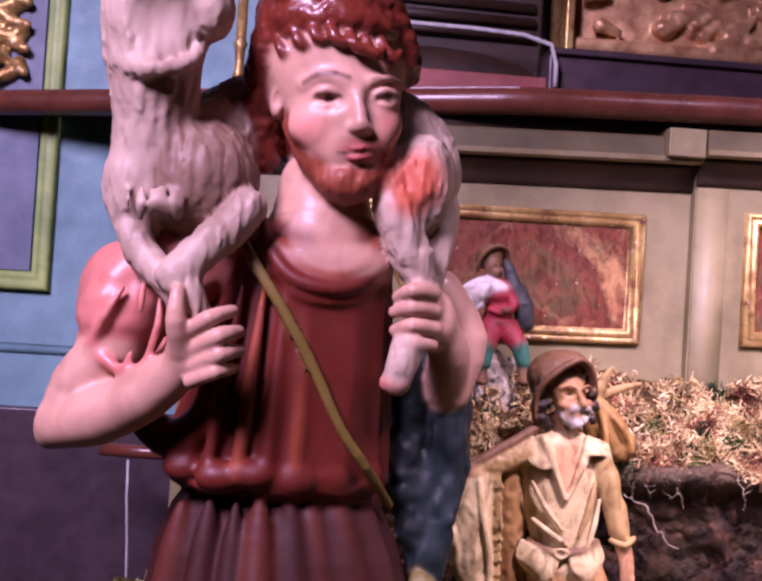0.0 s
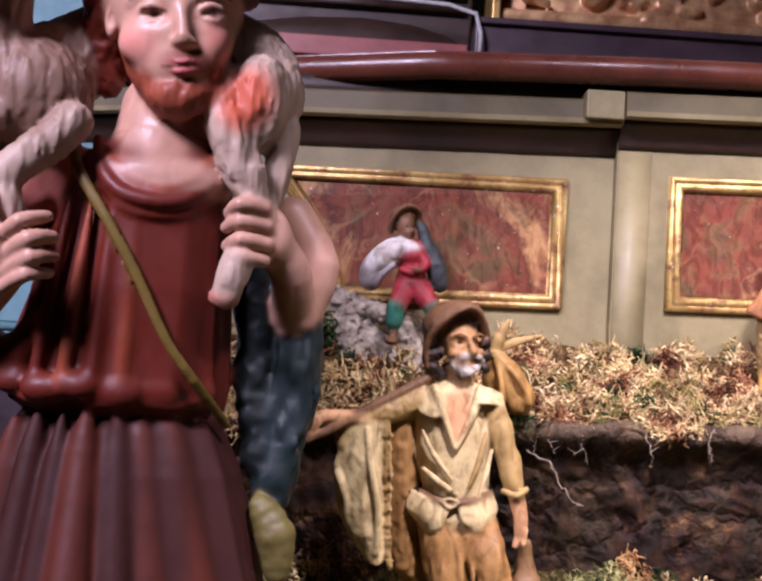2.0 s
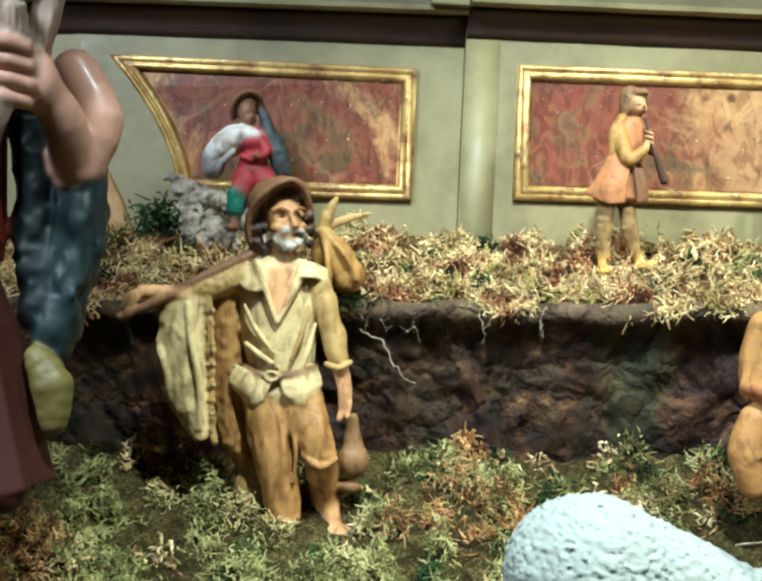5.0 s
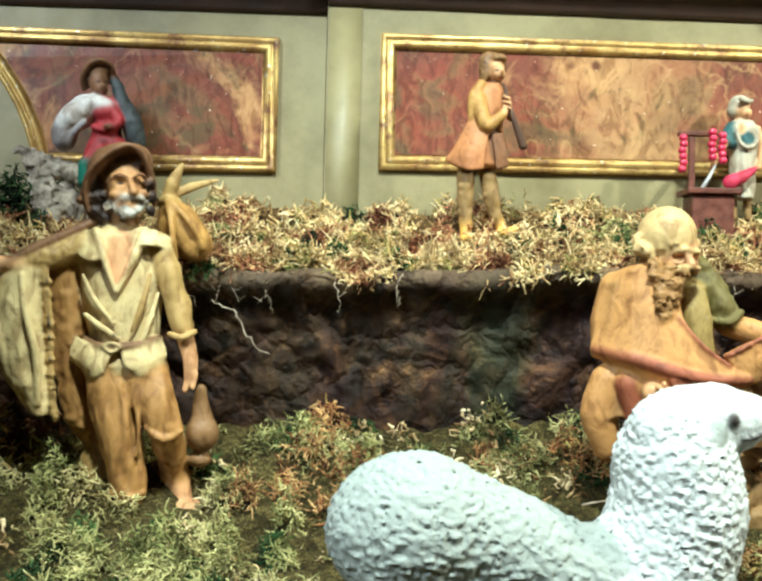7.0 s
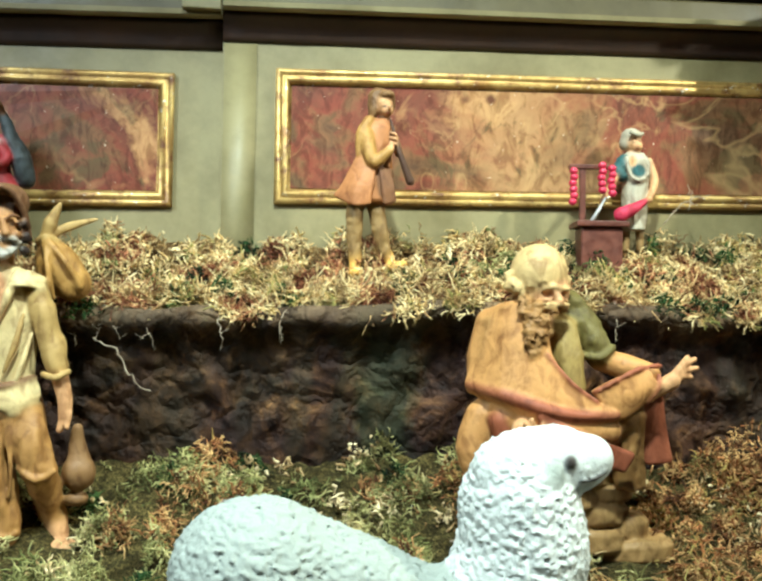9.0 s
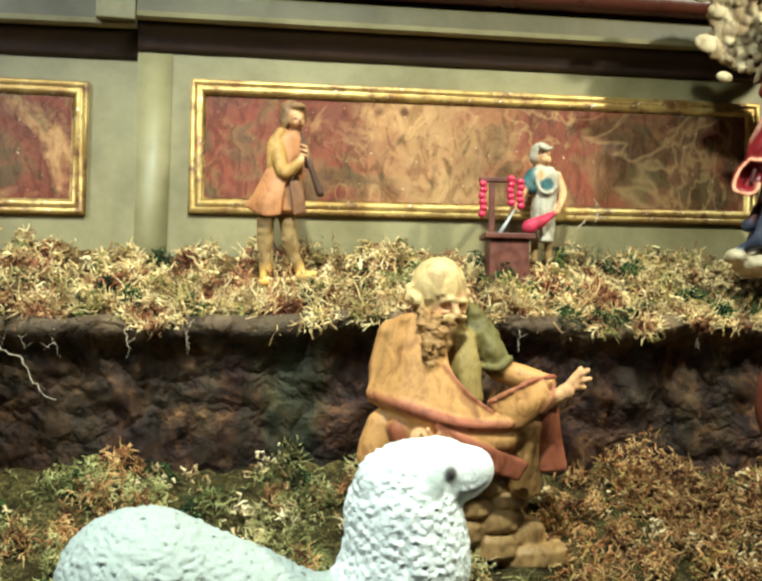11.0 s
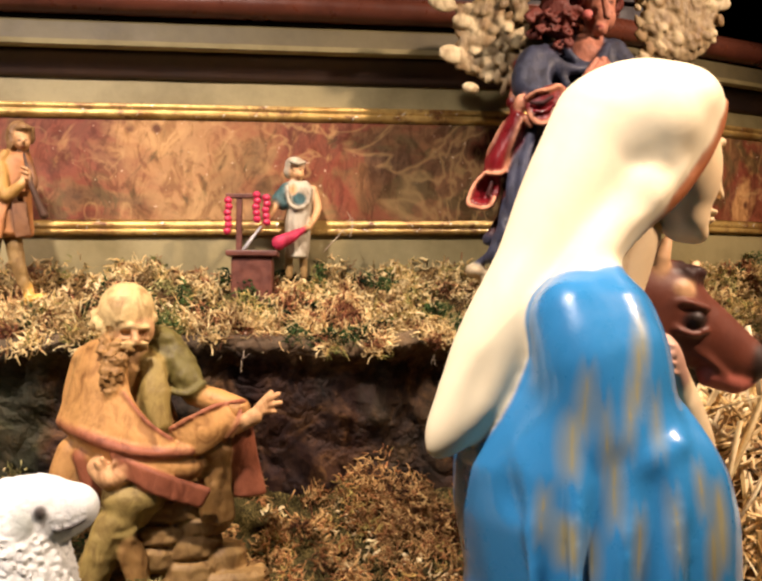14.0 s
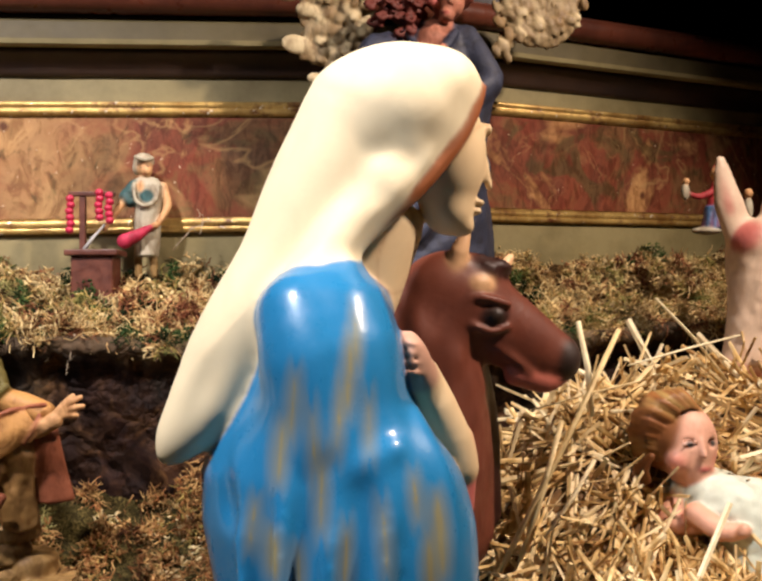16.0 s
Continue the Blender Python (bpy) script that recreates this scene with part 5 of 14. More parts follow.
shepherd.tube([(0.0129, -0.0625, 0.7391), (0.0169, -0.0672, 0.7293), (0.0237, -0.0664, 0.7264), (0.0279, -0.064, 0.7325)], [0.0039, 0.0047, 0.0043, 0.0023], HAIR, soft=0.0023, bump=0.0012, grain=180)
shepherd.tube([(0.0268, -0.0523, 0.7401), (0.0308, -0.057, 0.7302), (0.0377, -0.0562, 0.7272), (0.042, -0.0538, 0.7334)], [0.0039, 0.0047, 0.0043, 0.0023], HAIR, soft=0.0023, bump=0.0012, grain=180)
shepherd.robe([(0.6044, -0.0085, -0.0005, 0.0413, 0.03), (0.5782, -0.018, 0.0029, 0.065, 0.046), (0.5464, -0.0202, 0.0072, 0.0721, 0.054), (0.4822, -0.0256, 0.01, 0.0799, 0.06), (0.4337, -0.0332, 0.0128, 0.0888, 0.062), (0.4056, -0.034, 0.014, 0.0902, 0.064), (0.3897, -0.0326, 0.014, 0.0869, 0.06), (0.3827, -0.03, 0.0137, 0.0786, 0.05)], TUNIC, soft=0.008, pleats=13, depth=0.05, phase=0.6)
# gap under the blouse painted dark red, shade put into the colour
shepherd.robe([(0.3901, -0.028, 0.0134, 0.0761, 0.046), (0.3761, -0.0261, 0.014, 0.0771, 0.046)], TUNIC_DARK, soft=0.002)
# skirt in a darker copy of the tunic red, shade put into the paint
shepherd.robe([(0.3812, -0.0283, 0.014, 0.0803, 0.046), (0.3699, -0.0303, 0.0143, 0.086, 0.055), (0.3379, -0.0287, 0.015, 0.0989, 0.068), (0.2864, -0.0255, 0.015, 0.1101, 0.078), (0.2114, -0.0195, 0.015, 0.1246, 0.088)], SKIRT_SHADED, soft=0.004, pleats=9, depth=0.07, phase=1.9)
# some fold ridges in a lighter red, painted as catching the light
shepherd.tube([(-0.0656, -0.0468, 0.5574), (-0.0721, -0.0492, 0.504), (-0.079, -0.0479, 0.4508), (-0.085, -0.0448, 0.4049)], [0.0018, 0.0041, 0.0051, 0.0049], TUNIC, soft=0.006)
shepherd.tube([(-0.0501, -0.048, 0.5473), (-0.0542, -0.0506, 0.4974), (-0.0583, -0.0507, 0.4477), (-0.0619, -0.0509, 0.4053)], [0.0021, 0.0047, 0.0059, 0.0056], TUNIC_LIT_RIDGE, soft=0.006)
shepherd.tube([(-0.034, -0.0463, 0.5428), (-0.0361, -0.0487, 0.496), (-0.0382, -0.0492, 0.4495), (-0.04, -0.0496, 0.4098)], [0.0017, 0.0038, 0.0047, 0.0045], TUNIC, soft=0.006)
shepherd.tube([(-0.0175, -0.0413, 0.5383), (-0.0182, -0.0434, 0.4906), (-0.0189, -0.0435, 0.4431), (-0.0195, -0.0435, 0.4025)], [0.0021, 0.0047, 0.0059, 0.0056], TUNIC_LIT_RIDGE, soft=0.006)
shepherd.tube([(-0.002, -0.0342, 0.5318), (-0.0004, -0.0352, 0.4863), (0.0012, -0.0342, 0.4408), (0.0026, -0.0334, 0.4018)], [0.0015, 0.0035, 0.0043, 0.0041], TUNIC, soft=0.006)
shepherd.tube([(0.0169, -0.0227, 0.5406), (0.0178, -0.0236, 0.4916), (0.0188, -0.0228, 0.4426), (0.0196, -0.0221, 0.4007)], [0.0021, 0.0047, 0.0059, 0.0056], TUNIC_LIT_RIDGE, soft=0.006)
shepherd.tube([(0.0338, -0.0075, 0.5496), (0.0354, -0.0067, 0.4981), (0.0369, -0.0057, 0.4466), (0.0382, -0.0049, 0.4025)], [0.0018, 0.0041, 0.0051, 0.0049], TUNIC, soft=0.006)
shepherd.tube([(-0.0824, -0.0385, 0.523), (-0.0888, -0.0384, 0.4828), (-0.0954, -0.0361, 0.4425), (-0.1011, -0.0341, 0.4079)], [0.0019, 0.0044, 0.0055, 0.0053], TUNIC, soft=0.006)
shepherd.ell((-0.1029, -0.0332, 0.405), (0.0166, 0.0103, 0.0103), TUNIC, soft=0.007)
shepherd.ell((-0.076, -0.0484, 0.4016), (0.0174, 0.0103, 0.0111), TUNIC, soft=0.007)
shepherd.ell((-0.0499, -0.0496, 0.4046), (0.0158, 0.0103, 0.0103), TUNIC, soft=0.007)
shepherd.ell((-0.0205, -0.0428, 0.4004), (0.0182, 0.0103, 0.0118), TUNIC, soft=0.007)
shepherd.ell((0.0049, -0.0315, 0.4012), (0.0166, 0.0103, 0.0111), TUNIC, soft=0.007)
shepherd.ell((0.0324, -0.0118, 0.4022), (0.0182, 0.0103, 0.0111), TUNIC, soft=0.007)
shepherd.tube([(-0.1218, -0.0035, 0.4019), (-0.0964, -0.0353, 0.3946), (-0.0747, -0.048, 0.3921), (-0.0526, -0.0469, 0.3981), (-0.0366, -0.0452, 0.3993), (-0.0183, -0.0428, 0.3902), (-0.0008, -0.0387, 0.3955), (0.0138, -0.0334, 0.3922), (0.0339, -0.021, 0.3954), (0.0532, 0.0176, 0.4034)], [0.0028, 0.0036, 0.0036, 0.0032, 0.0032, 0.0036, 0.0032, 0.0036, 0.0036, 0.0028], TUNIC, soft=0.003)
shepherd.tube([(-0.1048, -0.0194, 0.3731), (-0.1085, -0.0212, 0.3446), (-0.1157, -0.0249, 0.2883), (-0.1229, -0.0285, 0.2327), (-0.1264, -0.0302, 0.206)], [0.0037, 0.0082, 0.0109, 0.0136, 0.0153], SKIRT_LIT_RIDGE, soft=0.009)
shepherd.tube([(-0.0814, -0.0377, 0.378), (-0.0832, -0.0422, 0.3508), (-0.0866, -0.051, 0.2977), (-0.09, -0.0598, 0.246), (-0.0926, -0.0666, 0.206)], [0.0044, 0.0098, 0.0131, 0.0163, 0.0185], SKIRT_SHADED, soft=0.009)
shepherd.tube([(-0.0612, -0.0426, 0.3799), (-0.0621, -0.0486, 0.3533), (-0.0639, -0.0605, 0.3016), (-0.0655, -0.0718, 0.2516), (-0.067, -0.0821, 0.206)], [0.0028, 0.0061, 0.0082, 0.0102, 0.0116], SKIRT_SHADED, soft=0.009)
shepherd.tube([(-0.0433, -0.0419, 0.3806), (-0.0426, -0.048, 0.3541), (-0.0413, -0.0604, 0.3024), (-0.04, -0.0728, 0.2528), (-0.0388, -0.0845, 0.206)], [0.0049, 0.011, 0.0147, 0.0184, 0.0208], SKIRT_LIT_RIDGE, soft=0.009)
shepherd.tube([(-0.0201, -0.037, 0.3808), (-0.0175, -0.0428, 0.354), (-0.0124, -0.0544, 0.3017), (-0.0075, -0.066, 0.2513), (-0.0031, -0.0764, 0.206)], [0.0037, 0.0082, 0.0109, 0.0136, 0.0153], SKIRT_SHADED, soft=0.009)
shepherd.tube([(-0.0043, -0.0314, 0.3804), (0.0, -0.0364, 0.3532), (0.0086, -0.0463, 0.3), (0.0169, -0.0561, 0.2483), (0.0237, -0.0641, 0.206)], [0.0029, 0.0066, 0.0087, 0.0109, 0.0123], SKIRT_LIT_RIDGE, soft=0.009)
shepherd.tube([(0.0149, -0.0219, 0.3794), (0.0215, -0.0252, 0.3515), (0.0347, -0.0315, 0.2964), (0.0476, -0.0376, 0.2422), (0.0562, -0.0417, 0.206)], [0.0047, 0.0106, 0.0141, 0.0177, 0.02], SKIRT_LIT_RIDGE, soft=0.009)
shepherd.tube([(0.0357, -0.0071, 0.3774), (0.0431, -0.0091, 0.3486), (0.0578, -0.0128, 0.2914), (0.0722, -0.0176, 0.2352), (0.0797, -0.0201, 0.206)], [0.0032, 0.0074, 0.0098, 0.0123, 0.0139], SKIRT_SHADED, soft=0.009)
shepherd.cap((-0.0566, -0.01, 0.24), (-0.0467, -0.01, 0.0854), 0.0332, 0.0273, SKIN_PALE, soft=0.0039)
shepherd.cap((0.0073, -0.01, 0.24), (0.0169, -0.01, 0.0886), 0.0332, 0.0273, SKIN_PALE, soft=0.0039)
shepherd.tube([(0.0993, 0.055, 0.5055), (0.1081, 0.05, 0.4509), (0.1075, 0.044, 0.4007), (0.1, 0.036, 0.3592), (0.0977, 0.03, 0.3189)], [0.0198, 0.0245, 0.0245, 0.0213, 0.0158], BAG, soft=0.005, bump=0.006, grain=(60, 60, 30))
shepherd.tube([(0.066, 0.04, 0.5055), (0.0744, 0.04, 0.448), (0.0747, 0.036, 0.3985), (0.0815, 0.028, 0.3504)], [0.0174, 0.0174, 0.0158, 0.0134], BAG_DARK, soft=0.006, bump=0.004, grain=60)
shepherd.tube([(0.0891, 0.01, 0.3126), (0.1026, 0.01, 0.2898), (0.1062, 0.008, 0.2609)], [0.0095, 0.0174, 0.0111], GOURD, soft=0.004, bump=0.0012, grain=80)
shepherd.tube([(-0.0568, -0.0177, 0.5995), (-0.0466, -0.0407, 0.5739), (-0.0304, -0.0482, 0.556), (-0.0078, -0.0487, 0.5493), (0.0146, -0.0424, 0.5508), (0.0316, -0.0286, 0.5645), (0.0386, -0.0134, 0.5928)], [0.0047, 0.0055, 0.0059, 0.0063, 0.0059, 0.0055, 0.0043], TUNIC, soft=0.005)
shepherd.tube([(-0.0437, -0.0429, 0.559), (-0.0259, -0.0477, 0.5433), (-0.0033, -0.0457, 0.5384), (0.0211, -0.0369, 0.5423), (0.038, -0.0225, 0.5612)], [0.0024, 0.0028, 0.0028, 0.0028, 0.0024], TUNIC, soft=0.005)
shepherd.tube([(-0.0416, -0.0389, 0.5818), (-0.0236, -0.0442, 0.5647), (0.0029, -0.0444, 0.5583), (0.0251, -0.0335, 0.5715), (0.0345, -0.0206, 0.5882)], [0.0028, 0.0032, 0.0036, 0.0032, 0.0024], TUNIC_LIT_RIDGE, soft=0.006)
shepherd.tube([(-0.07, -0.0341, 0.584), (-0.0606, -0.0483, 0.5669), (-0.0381, -0.0535, 0.5351), (-0.0116, -0.0522, 0.4925), (0.0138, -0.0476, 0.4437), (0.0355, -0.0394, 0.4139), (0.0586, -0.006, 0.3783)], [0.0043, 0.0047, 0.0047, 0.0047, 0.0043, 0.0043, 0.004], OLIVE, soft=0.0016, flat=0.55)
# sleeve on the lit side, its brightness painted as a paler red
shepherd.tube([(-0.0888, -0.0038, 0.5731), (-0.1345, -0.01, 0.5484), (-0.1612, -0.018, 0.5179)], [0.0277, 0.034, 0.0332], TUNIC_LIT_SLEEVE, soft=0.01, bump=0.003, grain=40)
shepherd.tube([(-0.1455, -0.02, 0.5684), (-0.1627, -0.03, 0.546), (-0.1773, -0.03, 0.517)], [0.0158, 0.0142, 0.0118], TUNIC_LIT_SLEEVE, soft=0.01)
shepherd.ell((-0.1614, -0.0, 0.5372), (0.0375, 0.0355, 0.0415), TUNIC_LIT_SLEEVE, soft=0.012)
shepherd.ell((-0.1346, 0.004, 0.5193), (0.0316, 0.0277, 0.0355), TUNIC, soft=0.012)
shepherd.tube([(-0.1902, -0.02, 0.501), (-0.1724, -0.0442, 0.4899), (-0.1495, -0.0558, 0.4774), (-0.1302, -0.0562, 0.4821), (-0.1205, -0.046, 0.5023)], [0.0036, 0.004, 0.0043, 0.004, 0.0036], TUNIC_LIT_SLEEVE, soft=0.005)
shepherd.tube([(-0.1385, -0.056, 0.5523), (-0.1399, -0.066, 0.5197), (-0.1469, -0.0583, 0.4831)], [0.0018, 0.0036, 0.0032], TUNIC_LIT_SLEEVE, soft=0.006)
shepherd.tube([(-0.1541, -0.054, 0.5404), (-0.1664, -0.056, 0.5179), (-0.1761, -0.0458, 0.4971)], [0.0018, 0.0036, 0.0032], TUNIC_LIT_SLEEVE, soft=0.006)
shepherd.tube([(-0.1268, -0.056, 0.5385), (-0.1257, -0.064, 0.5133), (-0.1336, -0.0585, 0.4857)], [0.0016, 0.0032, 0.0028], TUNIC_LIT_SLEEVE, soft=0.006)
shepherd.tube([(-0.1699, -0.044, 0.5323), (-0.1803, -0.04, 0.5132), (-0.187, -0.028, 0.5014)], [0.0014, 0.0028, 0.0025], TUNIC_LIT_SLEEVE, soft=0.006)
# groove in the sleeve, its shade painted in dark red
shepherd.ell((-0.1459, -0.072, 0.5052), (0.0095, 0.011, 0.026), TUNIC_DARK, soft=0.008, cut=True)
shepherd.tube([(-0.1638, -0.0243, 0.4914), (-0.1872, -0.027, 0.4639), (-0.2015, -0.0303, 0.4329)], [0.0245, 0.0221, 0.0142], SKIN_PALE, soft=0.008)
shepherd.tube([(-0.198, -0.0343, 0.4336), (-0.1673, -0.0448, 0.4427), (-0.132, -0.0583, 0.4616), (-0.1017, -0.0725, 0.4884)], [0.0186, 0.0221, 0.0198, 0.015], SKIN_PALE, soft=0.008)
shepherd.ell((-0.2076, -0.0295, 0.4239), (0.0087, 0.0103, 0.0095), SKIN_PALE, soft=0.007)
shepherd.ell((-0.0962, -0.0793, 0.4972), (0.0205, 0.0142, 0.0182), SKIN_PALE, soft=0.008, turn=(0, 25, 0))
shepherd.tube([(-0.1009, -0.09, 0.5102), (-0.0849, -0.103, 0.5217), (-0.0701, -0.0896, 0.5277)], [0.0065, 0.0062, 0.0047], SKIN_PALE, soft=0.0024)
shepherd.tube([(-0.0951, -0.0894, 0.4991), (-0.0773, -0.103, 0.5096), (-0.0651, -0.0886, 0.513)], [0.007, 0.0066, 0.0051], SKIN_PALE, soft=0.0024)
shepherd.tube([(-0.0945, -0.0883, 0.4872), (-0.0759, -0.1018, 0.4966), (-0.0636, -0.0877, 0.4995)], [0.0065, 0.0062, 0.0047], SKIN_PALE, soft=0.0024)
shepherd.tube([(-0.0966, -0.0872, 0.4756), (-0.0786, -0.1008, 0.4841), (-0.0662, -0.0873, 0.4868)], [0.0056, 0.0054, 0.0041], SKIN_PALE, soft=0.0024)
shepherd.tube([(-0.104, -0.0875, 0.4995), (-0.108, -0.1, 0.5185), (-0.1083, -0.098, 0.5391)], [0.0095, 0.0075, 0.0051], SKIN_PALE, soft=0.004)
shepherd.tube([(-0.1376, -0.0145, 0.4371), (-0.1129, -0.0232, 0.4244), (-0.0834, -0.0352, 0.45)], [0.0134, 0.0158, 0.0111], TUNIC, soft=0.008)
shepherd.tube([(0.0975, 0.0564, 0.5547), (0.1206, 0.05, 0.5136), (0.1094, 0.0433, 0.4712)], [0.0198, 0.0205, 0.0174], SKIN_PALE, soft=0.008)
shepherd.tube([(0.1038, 0.0333, 0.4717), (0.1026, 0.009, 0.5018), (0.0888, -0.008, 0.5247)], [0.0182, 0.0174, 0.0158], SKIN_PALE, soft=0.008)
shepherd.ell((0.0814, -0.016, 0.5311), (0.0205, 0.0142, 0.0245), SKIN_PALE, soft=0.008)
shepherd.tube([(0.0801, -0.033, 0.5503), (0.0632, -0.0458, 0.5517), (0.0528, -0.0322, 0.5459)], [0.0065, 0.0062, 0.0047], SKIN_PALE, soft=0.0024)
shepherd.tube([(0.082, -0.03, 0.537), (0.0637, -0.042, 0.5389), (0.0514, -0.03, 0.5343)], [0.007, 0.0066, 0.0051], SKIN_PALE, soft=0.0024)
shepherd.tube([(0.0829, -0.03, 0.5225), (0.0646, -0.042, 0.5247), (0.0523, -0.03, 0.5199)], [0.0065, 0.0062, 0.0047], SKIN_PALE, soft=0.0024)
shepherd.tube([(0.0823, -0.0296, 0.5094), (0.0662, -0.0418, 0.5112), (0.0554, -0.0296, 0.5078)], [0.0056, 0.0054, 0.0041], SKIN_PALE, soft=0.0024)
shepherd.tube([(-0.1382, -0.052, 0.7804), (-0.1443, -0.05, 0.7435), (-0.1439, -0.048, 0.7107), (-0.142, -0.042, 0.6677), (-0.1468, -0.036, 0.6272)], [0.0442, 0.0411, 0.0363, 0.0308, 0.0284], FLEECE, soft=0.008, bump=0.0024, grain=(210, 210, 46))
shepherd.tube([(-0.1715, -0.06, 0.7091), (-0.1432, -0.086, 0.6977), (-0.1165, -0.082, 0.7037), (-0.1078, -0.062, 0.7229)], [0.0047, 0.0067, 0.0063, 0.0047], FLEECE, soft=0.006, bump=0.0024, grain=(210, 210, 46))
shepherd.ell((-0.1266, -0.098, 0.7324), (0.032, 0.020, 0.026), FLEECE_BROWN_SHADE, soft=0.012, cut=True)
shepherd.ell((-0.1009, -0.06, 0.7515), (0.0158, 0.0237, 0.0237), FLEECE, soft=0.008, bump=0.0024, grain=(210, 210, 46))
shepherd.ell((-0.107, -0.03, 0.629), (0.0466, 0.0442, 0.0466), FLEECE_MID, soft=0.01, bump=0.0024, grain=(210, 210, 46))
shepherd.ell((-0.1505, -0.04, 0.6096), (0.0245, 0.0261, 0.0308), FLEECE, soft=0.01, bump=0.0024, grain=(210, 210, 46))
shepherd.ell((-0.1563, -0.044, 0.6254), (0.0174, 0.0198, 0.0174), FLEECE, soft=0.008, bump=0.0024, grain=(210, 210, 46))
shepherd.tube([(-0.105, 0.004, 0.6595), (-0.0747, 0.05, 0.6947), (-0.0042, 0.058, 0.7103), (0.0552, 0.036, 0.6852), (0.0752, 0.01, 0.6497)], [0.0371, 0.0355, 0.0332, 0.0332, 0.0292], FLEECE, soft=0.01, bump=0.0024, grain=(210, 210, 46))
shepherd.tube([(-0.0681, -0.0551, 0.6046), (-0.0791, -0.0634, 0.5885), (-0.101, -0.076, 0.5647), (-0.1126, -0.082, 0.551)], [0.0158, 0.015, 0.0142, 0.0134], FLEECE, soft=0.005, bump=0.0024, grain=(210, 210, 46))
shepherd.tube([(-0.1126, -0.082, 0.551), (-0.101, -0.084, 0.5362), (-0.0934, -0.08, 0.5192)], [0.0126, 0.0111, 0.0087], FLEECE, soft=0.004, bump=0.0024, grain=(210, 210, 46))
shepherd.tube([(-0.15, -0.052, 0.5809), (-0.1389, -0.058, 0.5631), (-0.1203, -0.068, 0.5477), (-0.106, -0.072, 0.5254)], [0.0134, 0.0126, 0.0118, 0.0095], FLEECE, soft=0.005, bump=0.0024, grain=(210, 210, 46))
shepherd.ell((0.0683, -0.014, 0.638), (0.0253, 0.0277, 0.0411), FLEECE, soft=0.01, bump=0.0024, grain=(210, 210, 46))
shepherd.tube([(0.0399, -0.022, 0.6544), (0.0463, -0.03, 0.6152), (0.0612, -0.0292, 0.5817), (0.0718, -0.0274, 0.5575)], [0.0126, 0.0174, 0.0166, 0.0118], FLEECE, soft=0.006, bump=0.0024, grain=(210, 210, 46))
shepherd.tube([(0.0901, 0.002, 0.6215), (0.0875, -0.0024, 0.589), (0.0815, -0.0028, 0.5567)], [0.0118, 0.0118, 0.0103], FLEECE, soft=0.005, bump=0.0024, grain=(210, 210, 46))
# slot between leg and body, its shadow painted dark
shepherd.ell((0.0759, -0.047, 0.6062), (0.009, 0.014, 0.024), FLEECE_BROWN_SHADE, soft=0.006, turn=(0, 12, 0), cut=True)
shepherd.tube([(0.0625, -0.0355, 0.5073), (0.0593, -0.0383, 0.494), (0.0553, -0.0372, 0.4805)], [0.0126, 0.0118, 0.0107], FLEECE, soft=0.004, bump=0.0024, grain=(210, 210, 46))
shepherd.ell((0.0543, -0.037, 0.4785), (0.0118, 0.0103, 0.0079), HOOF, soft=0.003)
shepherd.dab((0.0619, -0.05, 0.6386), (0.022, 0.040, 0.024), RUDDY, edge=0.009)
shepherd.dab((0.0564, -0.0482, 0.6272), (0.013, 0.040, 0.017), RUDDY, edge=0.009)
# browner chest fleece, plus shade painted on the neck's side and the crease
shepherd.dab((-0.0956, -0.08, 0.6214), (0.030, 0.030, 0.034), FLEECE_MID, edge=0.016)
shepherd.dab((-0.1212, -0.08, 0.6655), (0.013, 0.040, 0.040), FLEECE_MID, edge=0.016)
shepherd.dab((-0.1264, -0.08, 0.5874), (0.022, 0.030, 0.010), FLEECE_BROWN_SHADE, edge=0.008)
shepherd.tube([(-0.1525, -0.068, 0.6129), (-0.1518, -0.072, 0.6039), (-0.1522, -0.067, 0.5958)], [0.0008, 0.0017, 0.0007], FLEECE, soft=0.005)
shepherd.tube([(-0.1452, -0.0696, 0.6095), (-0.1438, -0.0736, 0.6003), (-0.1427, -0.0686, 0.592)], [0.0011, 0.0022, 0.0009], FLEECE, soft=0.005)
shepherd.tube([(-0.1424, -0.0709, 0.6133), (-0.1409, -0.0749, 0.6015), (-0.1426, -0.0699, 0.5904)], [0.0013, 0.0026, 0.001], FLEECE, soft=0.005)
shepherd.tube([(-0.1356, -0.0717, 0.6132), (-0.1338, -0.0757, 0.6025), (-0.1354, -0.0707, 0.5926)], [0.0012, 0.0024, 0.001], FLEECE, soft=0.005)
shepherd.tube([(-0.1305, -0.072, 0.6141), (-0.1297, -0.076, 0.6032), (-0.1286, -0.071, 0.5932)], [0.0011, 0.0022, 0.0009], FLEECE, soft=0.005)
shepherd.tube([(-0.1268, -0.0716, 0.6144), (-0.1248, -0.0756, 0.6028), (-0.123, -0.0706, 0.5922)], [0.0011, 0.0022, 0.0009], FLEECE, soft=0.005)
shepherd.tube([(-0.1206, -0.0707, 0.6124), (-0.1185, -0.0747, 0.6009), (-0.1171, -0.0697, 0.5902)], [0.0011, 0.0022, 0.0009], FLEECE, soft=0.005)
shepherd.tube([(-0.1168, -0.0693, 0.6136), (-0.1179, -0.0733, 0.6038), (-0.1176, -0.0683, 0.5952)], [0.0013, 0.0025, 0.001], FLEECE, soft=0.005)
